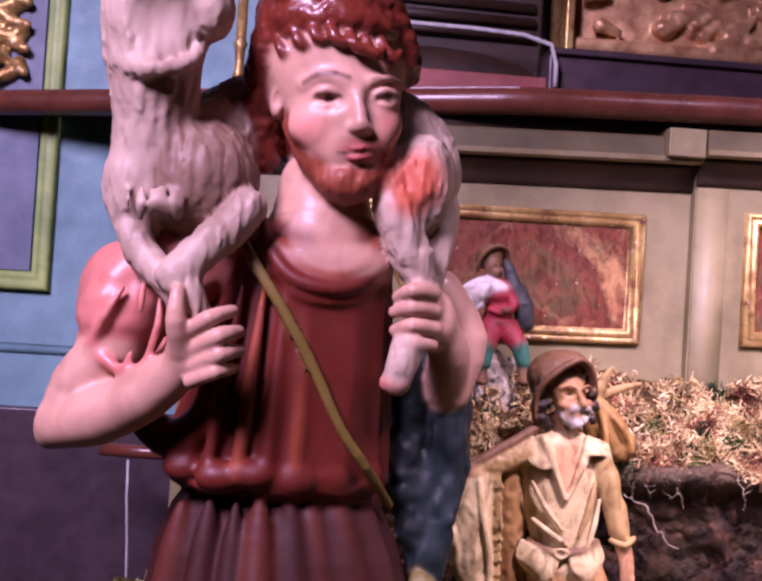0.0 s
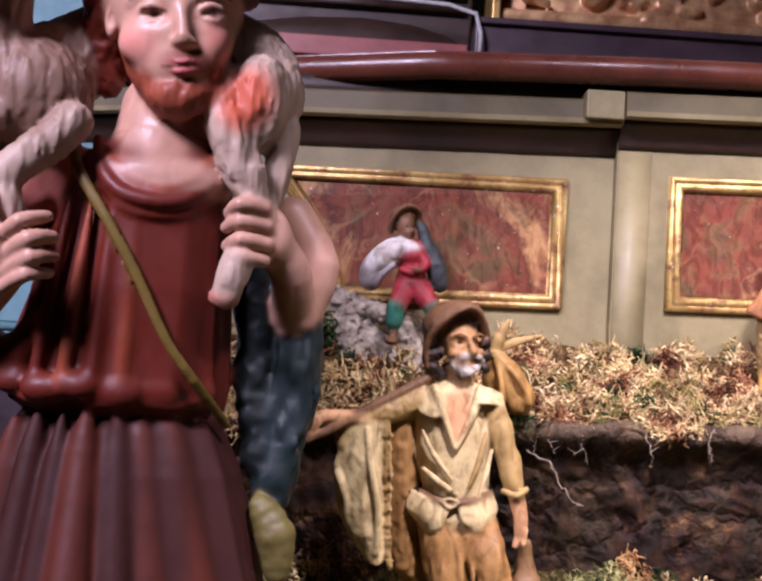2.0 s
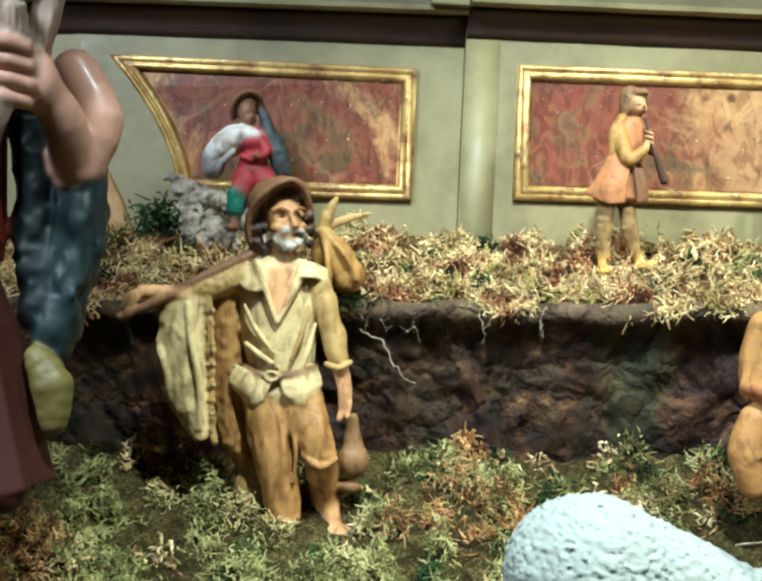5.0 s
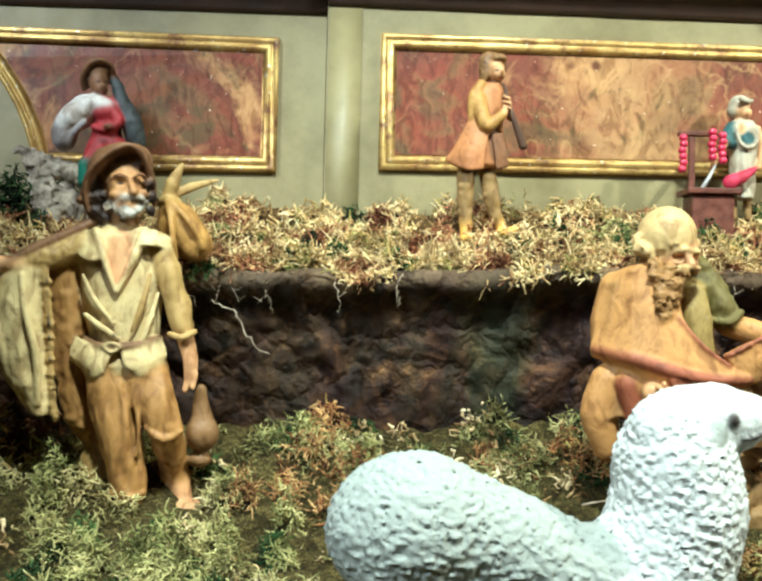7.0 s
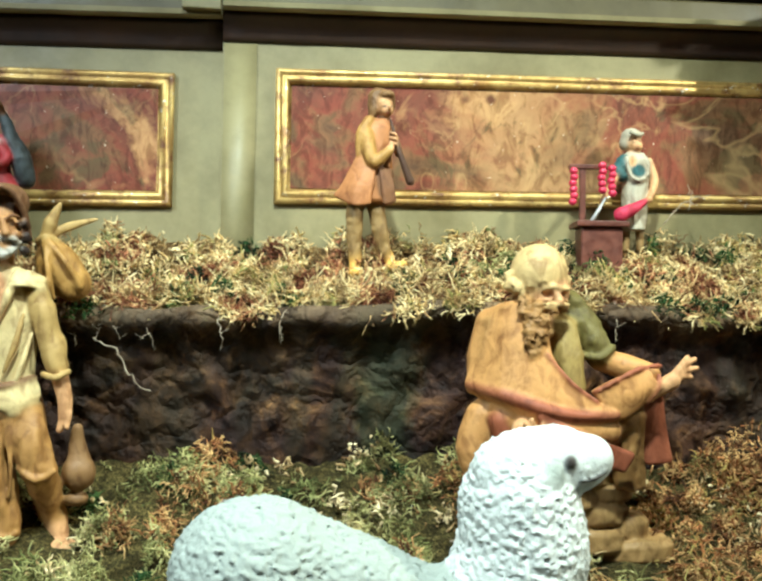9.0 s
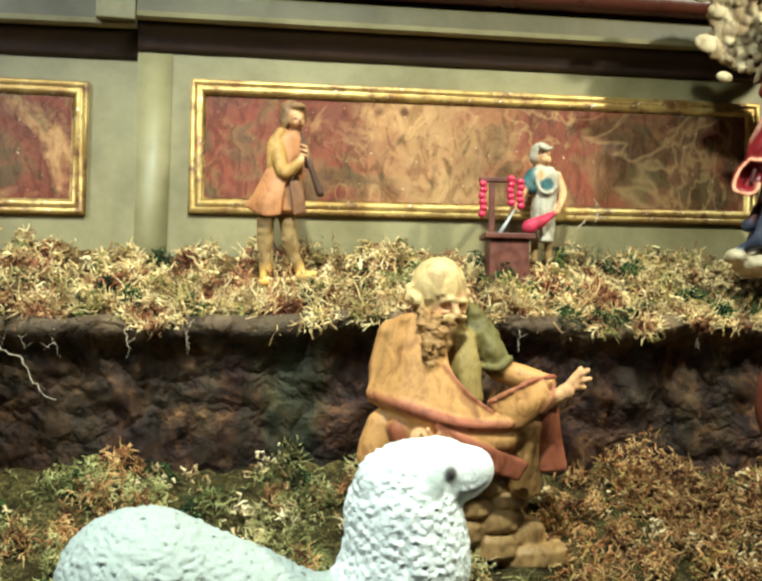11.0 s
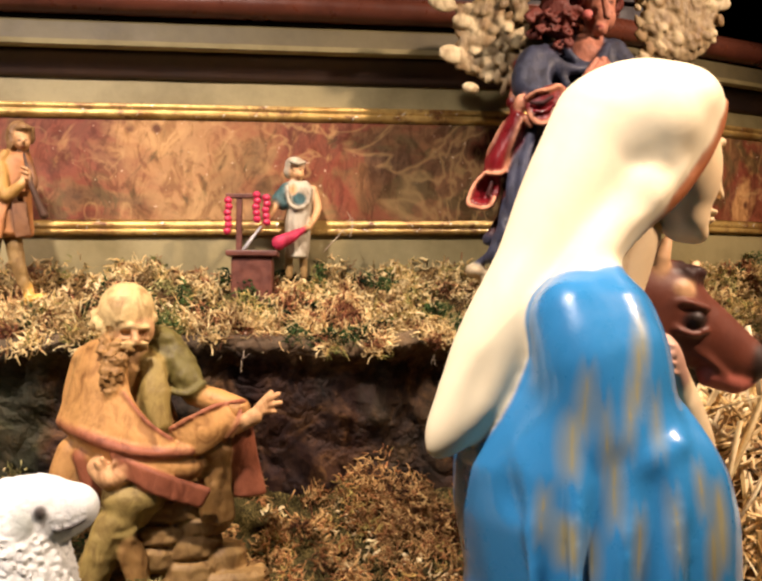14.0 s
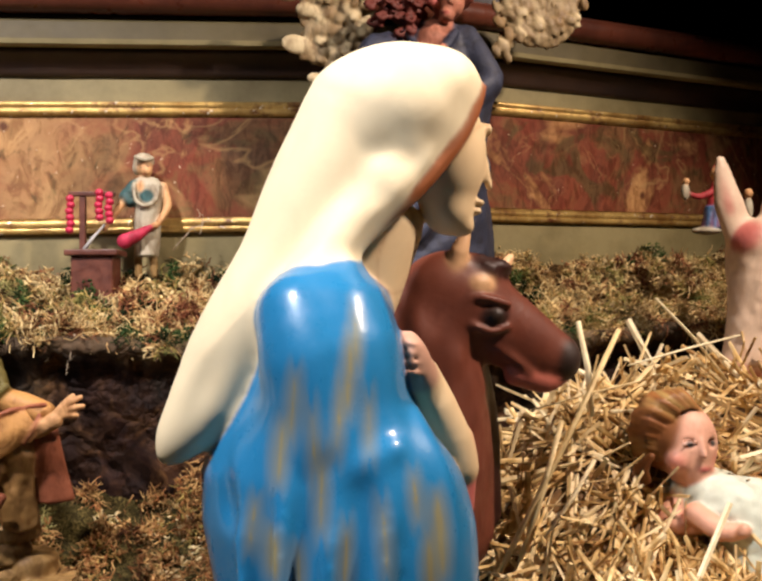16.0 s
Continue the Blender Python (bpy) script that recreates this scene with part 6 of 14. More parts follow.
shepherd.tube([(-0.1136, -0.0678, 0.6129), (-0.1134, -0.0718, 0.6024), (-0.1136, -0.0668, 0.5928)], [0.0011, 0.0021, 0.0009], FLEECE, soft=0.005)
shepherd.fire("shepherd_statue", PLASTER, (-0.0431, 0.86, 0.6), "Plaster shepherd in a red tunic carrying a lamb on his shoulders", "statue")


wanderer = Clay(0.0018)
wanderer.ell((-0.0123, -0.002, 0.342), (0.0191, 0.0201, 0.0254), FACE_TAN, soft=0.004)
wanderer.ell((-0.0099, -0.01, 0.322), (0.0138, 0.0148, 0.0138), FACE_TAN, soft=0.005)
wanderer.ell((-0.0216, -0.018, 0.3294), (0.0069, 0.0058, 0.0053), FACE_TAN, soft=0.004)
wanderer.ell((0.0054, -0.016, 0.3319), (0.0058, 0.0058, 0.0053), FACE_TAN, soft=0.004)
wanderer.tube([(-0.0059, -0.021, 0.3461), (-0.0014, -0.027, 0.3324)], [0.0027, 0.0042], FACE_TAN, soft=0.002)
wanderer.ell((-0.0021, -0.024, 0.3327), (0.0058, 0.0037, 0.0032), FACE_TAN, soft=0.002)
wanderer.ell((-0.0162, -0.022, 0.3419), (0.0058, 0.0042, 0.0037), FACE_TAN, soft=0.003, cut=True)
wanderer.ell((0.0028, -0.021, 0.344), (0.0053, 0.0042, 0.0037), FACE_TAN, soft=0.003, cut=True)
wanderer.tube([(-0.0243, -0.018, 0.3477), (-0.016, -0.022, 0.3501), (-0.0084, -0.021, 0.347)], [0.0021, 0.0021, 0.0016], FACE_TAN, soft=0.002)
wanderer.tube([(-0.0034, -0.021, 0.3473), (0.0034, -0.02, 0.3519), (0.0093, -0.016, 0.3496)], [0.0016, 0.0021, 0.0016], FACE_TAN, soft=0.002)
wanderer.dab((-0.0163, -0.021, 0.3415), (0.0037, 0.0085, 0.0016), SOOT, edge=0.0008)
wanderer.dab((0.0028, -0.021, 0.3425), (0.0037, 0.0085, 0.0016), SOOT, edge=0.0008)
wanderer.line([(-0.0231, -0.021, 0.3483), (-0.0159, -0.024, 0.3509), (-0.0088, -0.023, 0.3478)], 0.0012, BROW)
wanderer.line([(-0.0028, -0.023, 0.3481), (0.0035, -0.022, 0.3526), (0.0089, -0.018, 0.3503)], 0.0012, BROW)
wanderer.tube([(-0.0192, -0.019, 0.3222), (-0.011, -0.023, 0.3268), (-0.0019, -0.024, 0.3276), (0.0065, -0.021, 0.3263), (0.0109, -0.016, 0.3219)], [0.0021, 0.0032, 0.0027, 0.0032, 0.0021], GREY_BEARD, soft=0.002, bump=0.0014, grain=300)
wanderer.line([(-0.0136, -0.026, 0.3217), (-0.0025, -0.027, 0.3232), (0.0063, -0.024, 0.3229)], 0.0017, SOOT)
wanderer.tube([(-0.0241, -0.012, 0.3263), (-0.0192, -0.016, 0.3159), (-0.0096, -0.02, 0.3093), (0.0002, -0.018, 0.313), (0.0077, -0.014, 0.3219)], [0.0027, 0.0048, 0.0058, 0.0048, 0.0027], GREY_BEARD, soft=0.004, bump=0.0022, grain=300)
wanderer.dab((-0.0102, -0.026, 0.3127), (0.0074, 0.0085, 0.0064), GREY_BEARD, edge=0.0012)
wanderer.ell((-0.0402, -0.004, 0.3539), (0.008, 0.008, 0.0087), SOOT, soft=0.002, bump=0.003, grain=220)
wanderer.ell((-0.0437, -0.004, 0.3402), (0.009, 0.009, 0.0099), SOOT, soft=0.002, bump=0.003, grain=220)
wanderer.ell((-0.0447, -0.004, 0.3267), (0.009, 0.009, 0.0099), SOOT, soft=0.002, bump=0.003, grain=220)
wanderer.ell((-0.0421, -0.004, 0.3134), (0.008, 0.008, 0.0087), SOOT, soft=0.002, bump=0.003, grain=220)
wanderer.ell((-0.0342, -0.004, 0.3055), (0.0064, 0.0064, 0.007), SOOT, soft=0.002, bump=0.003, grain=220)
wanderer.ell((-0.0328, -0.004, 0.347), (0.0058, 0.0058, 0.0064), SOOT, soft=0.002, bump=0.003, grain=220)
wanderer.ell((-0.0362, -0.004, 0.3292), (0.0058, 0.0058, 0.0064), SOOT, soft=0.002, bump=0.003, grain=220)
wanderer.ell((-0.0255, -0.01, 0.3579), (0.0058, 0.0058, 0.0064), SOOT, soft=0.002, bump=0.003, grain=220)
wanderer.ell((-0.0135, -0.01, 0.3616), (0.0058, 0.0058, 0.0064), SOOT, soft=0.002, bump=0.003, grain=220)
wanderer.ell((-0.0012, -0.01, 0.3602), (0.0053, 0.0053, 0.0058), SOOT, soft=0.002, bump=0.003, grain=220)
wanderer.ell((0.0128, -0.01, 0.3433), (0.0053, 0.0053, 0.0058), SOOT, soft=0.002, bump=0.003, grain=220)
wanderer.ell((0.0154, -0.01, 0.3289), (0.0058, 0.0058, 0.0064), SOOT, soft=0.002, bump=0.003, grain=220)
wanderer.ell((0.0138, -0.01, 0.3154), (0.0048, 0.0048, 0.0052), SOOT, soft=0.002, bump=0.003, grain=220)
wanderer.ell((-0.0226, 0.014, 0.3572), (0.0329, 0.0307, 0.0307), HAT, soft=0.004, bump=0.001, grain=90)
wanderer.ell((-0.0113, 0.01, 0.3688), (0.0244, 0.0265, 0.0201), HAT, soft=0.006, bump=0.001, grain=90)
wanderer.cloth([[(-0.0456, -0.002, 0.3051), (-0.0527, -0.012, 0.3234), (-0.0499, -0.022, 0.3459), (-0.0368, -0.029, 0.3628), (-0.0202, -0.031, 0.3755), (-0.0057, -0.028, 0.3803), (0.0073, -0.02, 0.3695), (0.0151, -0.01, 0.3496), (0.017, 0.0, 0.3249)], [(-0.0422, 0.012, 0.3097), (-0.0479, 0.006, 0.3271), (-0.0452, -0.002, 0.3466), (-0.0341, -0.007, 0.361), (-0.02, -0.009, 0.3718), (-0.0082, -0.006, 0.376), (0.0018, 0.002, 0.3673), (0.0087, 0.01, 0.3498), (0.0108, 0.014, 0.3292)]], 0.0027, HAT, soft=0.002)
wanderer.tube([(-0.0456, -0.002, 0.3051), (-0.0527, -0.012, 0.3234), (-0.0499, -0.022, 0.3459), (-0.0368, -0.029, 0.3628), (-0.0202, -0.031, 0.3755), (-0.0057, -0.028, 0.3803), (0.0073, -0.02, 0.3695), (0.0151, -0.01, 0.3496), (0.017, 0.0, 0.3249)], [0.0027, 0.0027, 0.0027, 0.0027, 0.0027, 0.0027, 0.0027, 0.0027, 0.0027], HAT, soft=0.0016)
wanderer.cap((-0.0126, 0.004, 0.3103), (-0.0136, 0.004, 0.2841), 0.0135, 0.0175, FACE_TAN, soft=0.004)
wanderer.robe([(0.2986, -0.013, 0.002, 0.0205, 0.013), (0.2865, -0.0165, 0.002, 0.041, 0.02), (0.2475, -0.0145, 0.002, 0.0436, 0.025), (0.2059, -0.013, 0.001, 0.0397, 0.025), (0.18, -0.0103, 0.0, 0.036, 0.023), (0.1723, -0.0103, 0.0, 0.0353, 0.022), (0.1515, -0.012, 0.0, 0.0419, 0.027), (0.1458, -0.0119, 0.0, 0.0358, 0.024)], OCHRE_PALE, soft=0.0032, pleats=9, depth=0.05)
wanderer.dab((-0.0138, -0.022, 0.2671), (0.0138, 0.0138, 0.0329), SKIN_TAN, edge=0.0025)
wanderer.tube([(-0.0407, -0.014, 0.292), (-0.0305, -0.025, 0.2662), (-0.0168, -0.028, 0.2303)], [0.0042, 0.0042, 0.0027], OCHRE_PALE, soft=0.0018)
wanderer.tube([(0.0098, -0.014, 0.2932), (0.0015, -0.025, 0.2676), (-0.0148, -0.028, 0.2293)], [0.0048, 0.0053, 0.0027], OCHRE_PALE, soft=0.0018)
wanderer.cloth([[(0.0076, -0.012, 0.2943), (0.021, -0.012, 0.2928), (0.0342, -0.006, 0.2866)], [(0.0052, -0.026, 0.2779), (0.0201, -0.024, 0.2786), (0.0339, -0.012, 0.2758)]], 0.0021, OCHRE_PALE, soft=0.0016)
wanderer.cloth([[(-0.0527, -0.006, 0.29), (-0.0439, -0.012, 0.291), (-0.0358, -0.013, 0.2923)], [(-0.0542, -0.018, 0.2656), (-0.0421, -0.026, 0.2606), (-0.0312, -0.027, 0.2641)]], 0.0021, OCHRE_PALE, soft=0.0016)
wanderer.tube([(-0.0512, -0.02, 0.2453), (-0.0374, -0.027, 0.2204), (-0.0174, -0.028, 0.1959)], [0.0021, 0.0032, 0.0021], OCHRE_PALE, soft=0.004)
wanderer.tube([(-0.0478, -0.018, 0.2048), (-0.0313, -0.027, 0.1928), (-0.0119, -0.028, 0.1809)], [0.0027, 0.0037, 0.0027], OCHRE_PALE, soft=0.003)
wanderer.tube([(0.0172, -0.022, 0.248), (0.0106, -0.027, 0.2171), (0.0007, -0.027, 0.1884)], [0.0021, 0.0037, 0.0021], OCHRE, soft=0.004)
wanderer.tube([(0.0247, -0.016, 0.2279), (0.019, -0.023, 0.2022), (0.0129, -0.025, 0.1817)], [0.0021, 0.0032, 0.0021], OCHRE_PALE, soft=0.004)
wanderer.line([(-0.0157, -0.028, 0.2293), (-0.0128, -0.028, 0.1789)], 0.0013, SOOT)
wanderer.dab((-0.0184, -0.028, 0.2201), (0.0024, 0.0042, 0.0024), SOOT, edge=0.0012)
wanderer.dab((-0.0177, -0.028, 0.2019), (0.0024, 0.0042, 0.0024), SOOT, edge=0.0012)
wanderer.dab((-0.0169, -0.028, 0.1838), (0.0024, 0.0042, 0.0024), SOOT, edge=0.0012)
wanderer.tube([(-0.048, -0.008, 0.1801), (-0.0329, -0.024, 0.173), (-0.0115, -0.028, 0.1729), (0.0091, -0.025, 0.1754), (0.0271, -0.008, 0.1816)], [0.0037, 0.0042, 0.0042, 0.0042, 0.0037], HAT, soft=0.0016)
wanderer.tube([(-0.0272, -0.03, 0.1724), (-0.0193, -0.032, 0.1768), (-0.0102, -0.032, 0.1721), (-0.0189, -0.032, 0.1667), (-0.0272, -0.03, 0.1724)], [0.0019, 0.0019, 0.0019, 0.0019, 0.0019], OCHRE_PALE, soft=0.001)
wanderer.cloth([[(-0.0568, -0.01, 0.1798), (-0.0398, -0.024, 0.1718), (-0.0183, -0.028, 0.1676)], [(-0.0619, -0.012, 0.1624), (-0.0406, -0.028, 0.1548), (-0.0235, -0.031, 0.1565)], [(-0.0504, -0.012, 0.1495), (-0.0363, -0.027, 0.1428), (-0.0262, -0.03, 0.1473)]], 0.0021, OCHRE_PALE, soft=0.002)
wanderer.cloth([[(-0.0084, -0.028, 0.1679), (0.0113, -0.026, 0.1725), (0.0283, -0.01, 0.1796)], [(-0.0036, -0.031, 0.1541), (0.0152, -0.029, 0.1556), (0.0341, -0.012, 0.1654)], [(0.0055, -0.029, 0.1472), (0.0164, -0.027, 0.1454), (0.0283, -0.012, 0.155)]], 0.0021, OCHRE_PALE, soft=0.002)
wanderer.tube([(-0.0284, -0.002, 0.1537), (-0.0177, -0.008, 0.103), (-0.0056, -0.01, 0.0574), (-0.0001, -0.01, 0.0217)], [0.0244, 0.0233, 0.0201, 0.0175], TAN, soft=0.005, bump=0.004, grain=(60, 60, 26))
wanderer.tube([(-0.042, -0.004, 0.1431), (-0.0282, -0.01, 0.0927), (-0.0109, -0.012, 0.0423)], [0.0064, 0.0085, 0.0053], TAN, soft=0.006)
wanderer.tube([(0.0083, -0.002, 0.1548), (0.0237, -0.014, 0.1201), (0.0364, -0.02, 0.0894)], [0.0233, 0.0223, 0.018], TAN, soft=0.005, bump=0.004, grain=(60, 60, 26))
wanderer.tube([(0.0374, -0.016, 0.0848), (0.0417, 0.004, 0.0563), (0.0474, 0.018, 0.0305)], [0.0164, 0.0159, 0.0138], TAN, soft=0.005, bump=0.004, grain=(60, 60, 26))
wanderer.tube([(0.0188, -0.03, 0.0902), (0.0365, -0.036, 0.0793), (0.0529, -0.026, 0.0864)], [0.0032, 0.0042, 0.0032], TAN, soft=0.002)
wanderer.tube([(-0.0157, -0.016, 0.0205), (0.0004, -0.026, 0.0176), (0.0146, -0.018, 0.0214)], [0.0037, 0.0037, 0.0037], TAN, soft=0.002)
wanderer.tube([(-0.0102, -0.026, 0.1354), (-0.0024, -0.03, 0.0957), (-0.0031, -0.028, 0.0602)], [0.0016, 0.0027, 0.0016], TAN, soft=0.004)
wanderer.tube([(0.0027, -0.026, 0.1358), (0.0106, -0.03, 0.096), (0.0098, -0.028, 0.0604)], [0.0016, 0.0027, 0.0016], TAN, soft=0.004)
wanderer.cap((-0.0003, -0.006, 0.0183), (0.0027, -0.008, -0.0043), 0.0125, 0.0108, SKIN_TAN, soft=0.0032)
wanderer.ell((0.0027, -0.018, -0.0083), (0.0138, 0.0233, 0.0085), SKIN_TAN, soft=0.0032)
wanderer.cap((0.0473, 0.016, 0.0335), (0.0547, 0.014, 0.0076), 0.0120, 0.0105, SKIN_TAN, soft=0.0032)
wanderer.ell((0.0603, 0.004, 0.0034), (0.018, 0.0191, 0.0074), SKIN_TAN, soft=0.0032)
wanderer.ell((-0.0382, 0.02, 0.0416), (0.018, 0.018, 0.0276), OCHRE, soft=0.005)
wanderer.tube([(-0.0564, -0.004, 0.2766), (-0.0853, -0.01, 0.2637), (-0.1122, -0.014, 0.2552)], [0.0138, 0.0132, 0.0117], OCHRE, soft=0.004, bump=0.0016, grain=80)
wanderer.tube([(-0.1146, -0.017, 0.255), (-0.1382, -0.022, 0.2548), (-0.1578, -0.026, 0.2548)], [0.009, 0.008, 0.0074], SKIN_TAN, soft=0.003)
wanderer.tube([(-0.1564, -0.028, 0.2558), (-0.1669, -0.032, 0.2523), (-0.1758, -0.026, 0.2451)], [0.004, 0.0037, 0.0027], SKIN_TAN, soft=0.0015)
wanderer.tube([(-0.1564, -0.028, 0.2558), (-0.1679, -0.032, 0.2495), (-0.1774, -0.026, 0.2371)], [0.004, 0.0037, 0.0027], SKIN_TAN, soft=0.0015)
wanderer.tube([(-0.1564, -0.028, 0.2558), (-0.1661, -0.032, 0.2479), (-0.1743, -0.026, 0.2322)], [0.004, 0.0037, 0.0027], SKIN_TAN, soft=0.0015)
wanderer.tube([(-0.1564, -0.028, 0.2558), (-0.1632, -0.032, 0.2469), (-0.1693, -0.026, 0.2294)], [0.004, 0.0037, 0.0027], SKIN_TAN, soft=0.0015)
wanderer.tube([(-0.1793, -0.032, 0.2274), (-0.1464, -0.027, 0.2433), (-0.1049, -0.019, 0.2685), (-0.0579, -0.006, 0.2949), (0.0059, 0.024, 0.3322)], [0.0042, 0.005, 0.0053, 0.0053, 0.0053], HAT, soft=0.0016)
wanderer.tube([(-0.1327, -0.01, 0.2424), (-0.131, -0.008, 0.2272), (-0.1284, -0.008, 0.212)], [0.0117, 0.0127, 0.0106], OCHRE, soft=0.004, bump=0.002, grain=60)
wanderer.cloth([[(-0.13, -0.018, 0.2523), (-0.111, -0.022, 0.2504), (-0.0922, -0.016, 0.2489)], [(-0.1385, -0.012, 0.2116), (-0.1137, -0.024, 0.2175), (-0.0912, -0.01, 0.2108)], [(-0.1389, -0.01, 0.1872), (-0.1109, -0.026, 0.1825), (-0.0885, -0.006, 0.1776)], [(-0.1305, -0.01, 0.15), (-0.1069, -0.02, 0.1397), (-0.0844, -0.006, 0.1266)], [(-0.1012, -0.008, 0.1049), (-0.0934, -0.012, 0.1014), (-0.0858, -0.004, 0.1033)]], 0.0037, OCHRE_PALE, soft=0.003, bump=0.002, grain=60)
wanderer.tube([(-0.1383, -0.014, 0.1939), (-0.1305, -0.02, 0.1767), (-0.1257, -0.014, 0.1488)], [0.0048, 0.0048, 0.0032], OCHRE_PALE, soft=0.003)
wanderer.tube([(-0.11, -0.026, 0.2428), (-0.1042, -0.03, 0.2029), (-0.0945, -0.026, 0.163), (-0.0931, -0.016, 0.112)], [0.0032, 0.0042, 0.0042, 0.0032], OCHRE_PALE, soft=0.003)
wanderer.tube([(-0.0895, -0.018, 0.2514), (-0.085, -0.014, 0.1983), (-0.0826, -0.01, 0.1474), (-0.0772, -0.006, 0.0961)], [0.0042, 0.0048, 0.0042, 0.0032], OCHRE, soft=0.0016, bump=0.0026, grain=(60, 60, 160))
wanderer.cloth([[(-0.0867, 0.0, 0.26), (-0.0722, -0.003, 0.263), (-0.0596, 0.008, 0.2657)], [(-0.0828, 0.004, 0.1982), (-0.0665, -0.004, 0.1989), (-0.053, 0.01, 0.1966)], [(-0.0774, 0.005, 0.1362), (-0.0601, -0.002, 0.1347), (-0.0446, 0.014, 0.1287)], [(-0.067, 0.008, 0.0948), (-0.0528, 0.003, 0.0864), (-0.0367, 0.016, 0.0789)]], 0.0037, TAN, soft=0.004, bump=0.0026, grain=60)
wanderer.tube([(-0.0656, 0.018, 0.1514), (-0.0557, 0.02, 0.1042), (-0.0387, 0.02, 0.0679)], [0.018, 0.0201, 0.0117], TAN, soft=0.006, flat=0.6, bump=0.002, grain=50)
wanderer.line([(-0.0865, -0.024, 0.2498), (-0.0841, -0.02, 0.1985), (-0.0817, -0.016, 0.1478)], 0.0019, SOOT)
wanderer.tube([(0.0231, -0.002, 0.2775), (0.0405, -0.008, 0.2338), (0.0513, -0.011, 0.1938)], [0.0138, 0.0143, 0.0127], OCHRE, soft=0.003, bump=0.004, grain=(60, 60, 26))
wanderer.tube([(0.0388, -0.022, 0.1865), (0.0522, -0.028, 0.1831), (0.064, -0.02, 0.1894)], [0.0032, 0.0037, 0.0032], OCHRE, soft=0.002)
wanderer.tube([(0.0526, -0.011, 0.1867), (0.0598, -0.014, 0.1622), (0.0606, -0.015, 0.1428)], [0.0095, 0.008, 0.0069], SKIN_TAN, soft=0.003)
wanderer.tube([(0.061, -0.016, 0.1459), (0.056, -0.016, 0.1283)], [0.0053, 0.0037], SKIN_TAN, soft=0.0016)
wanderer.tube([(0.0651, -0.018, 0.1452), (0.0637, -0.02, 0.1309)], [0.0037, 0.0027], SKIN_TAN, soft=0.0016)
wanderer.ell((0.073, 0.006, 0.0802), (0.018, 0.017, 0.0201), BROWN_HAIR, soft=0.003)
wanderer.tube([(0.0723, 0.006, 0.0986), (0.0706, 0.004, 0.1155), (0.0712, 0.002, 0.1272)], [0.0117, 0.008, 0.0058], BROWN_HAIR, soft=0.004)
wanderer.ell((0.0698, 0.01, 0.0518), (0.0138, 0.0138, 0.0085), BROWN_HAIR, soft=0.004)
wanderer.ell((0.0418, 0.032, 0.2992), (0.0244, 0.018, 0.0307), OCHRE_DEEP, soft=0.006, turn=(0, -24, 0))
wanderer.tube([(0.0278, 0.032, 0.3298), (0.0383, 0.03, 0.3096), (0.0585, 0.032, 0.2837)], [0.0085, 0.017, 0.0201], OCHRE_DEEP, soft=0.006, bump=0.002, grain=50)
wanderer.tube([(0.0287, 0.016, 0.3266), (0.0354, 0.006, 0.2969), (0.0405, 0.014, 0.2659)], [0.0021, 0.0032, 0.0021], OCHRE_DEEP, soft=0.008)
wanderer.tube([(0.0338, 0.016, 0.3284), (0.0539, 0.006, 0.3051), (0.0685, 0.014, 0.2788)], [0.0021, 0.0032, 0.0021], OCHRE_DEEP, soft=0.008)
wanderer.tube([(0.0268, 0.03, 0.3317), (0.0326, 0.028, 0.349), (0.0425, 0.026, 0.3696)], [0.0058, 0.008, 0.0027], OCHRE, soft=0.0027, flat=0.6)
wanderer.tube([(0.0287, 0.032, 0.3342), (0.0518, 0.032, 0.3461), (0.0815, 0.032, 0.3551)], [0.0048, 0.0053, 0.0021], OCHRE, soft=0.0027, flat=0.6)
wanderer.tube([(0.0207, 0.026, 0.3288), (0.0293, 0.02, 0.3318), (0.0387, 0.026, 0.3297)], [0.0042, 0.0042, 0.0042], OCHRE, soft=0.002)
wanderer.fire("wanderer_figurine", RESIN, (0.2449, 1.13, 0.7152), "Ochre resin figurine of a bearded wanderer with stick and bundle", "figurine")


carrier = Clay(0.0014)
carrier.ell((-0.0029, -0.004, 0.1516), (0.0114, 0.012, 0.0156), FACE_DARK, soft=0.0025)
carrier.ell((0.0017, -0.01, 0.142), (0.0078, 0.0084, 0.0078), FACE_DARK, soft=0.0025)
carrier.ell((0.0049, -0.018, 0.144), (0.0024, 0.0036, 0.0036), FACE_DARK, soft=0.0016)
carrier.dab((-0.0012, -0.018, 0.1497), (0.0024, 0.006, 0.0015), SOOT, edge=0.001)
carrier.dab((0.0068, -0.016, 0.1506), (0.0024, 0.006, 0.0015), SOOT, edge=0.001)
carrier.dab((0.0043, -0.02, 0.1364), (0.003, 0.006, 0.0012), LIP, edge=0.001)
carrier.ell((-0.0077, 0.004, 0.1592), (0.0162, 0.0156, 0.0144), SOOT, soft=0.0025, bump=0.0016, grain=200)
carrier.ell((-0.0048, 0.002, 0.1668), (0.018, 0.0168, 0.012), HAT, soft=0.003)
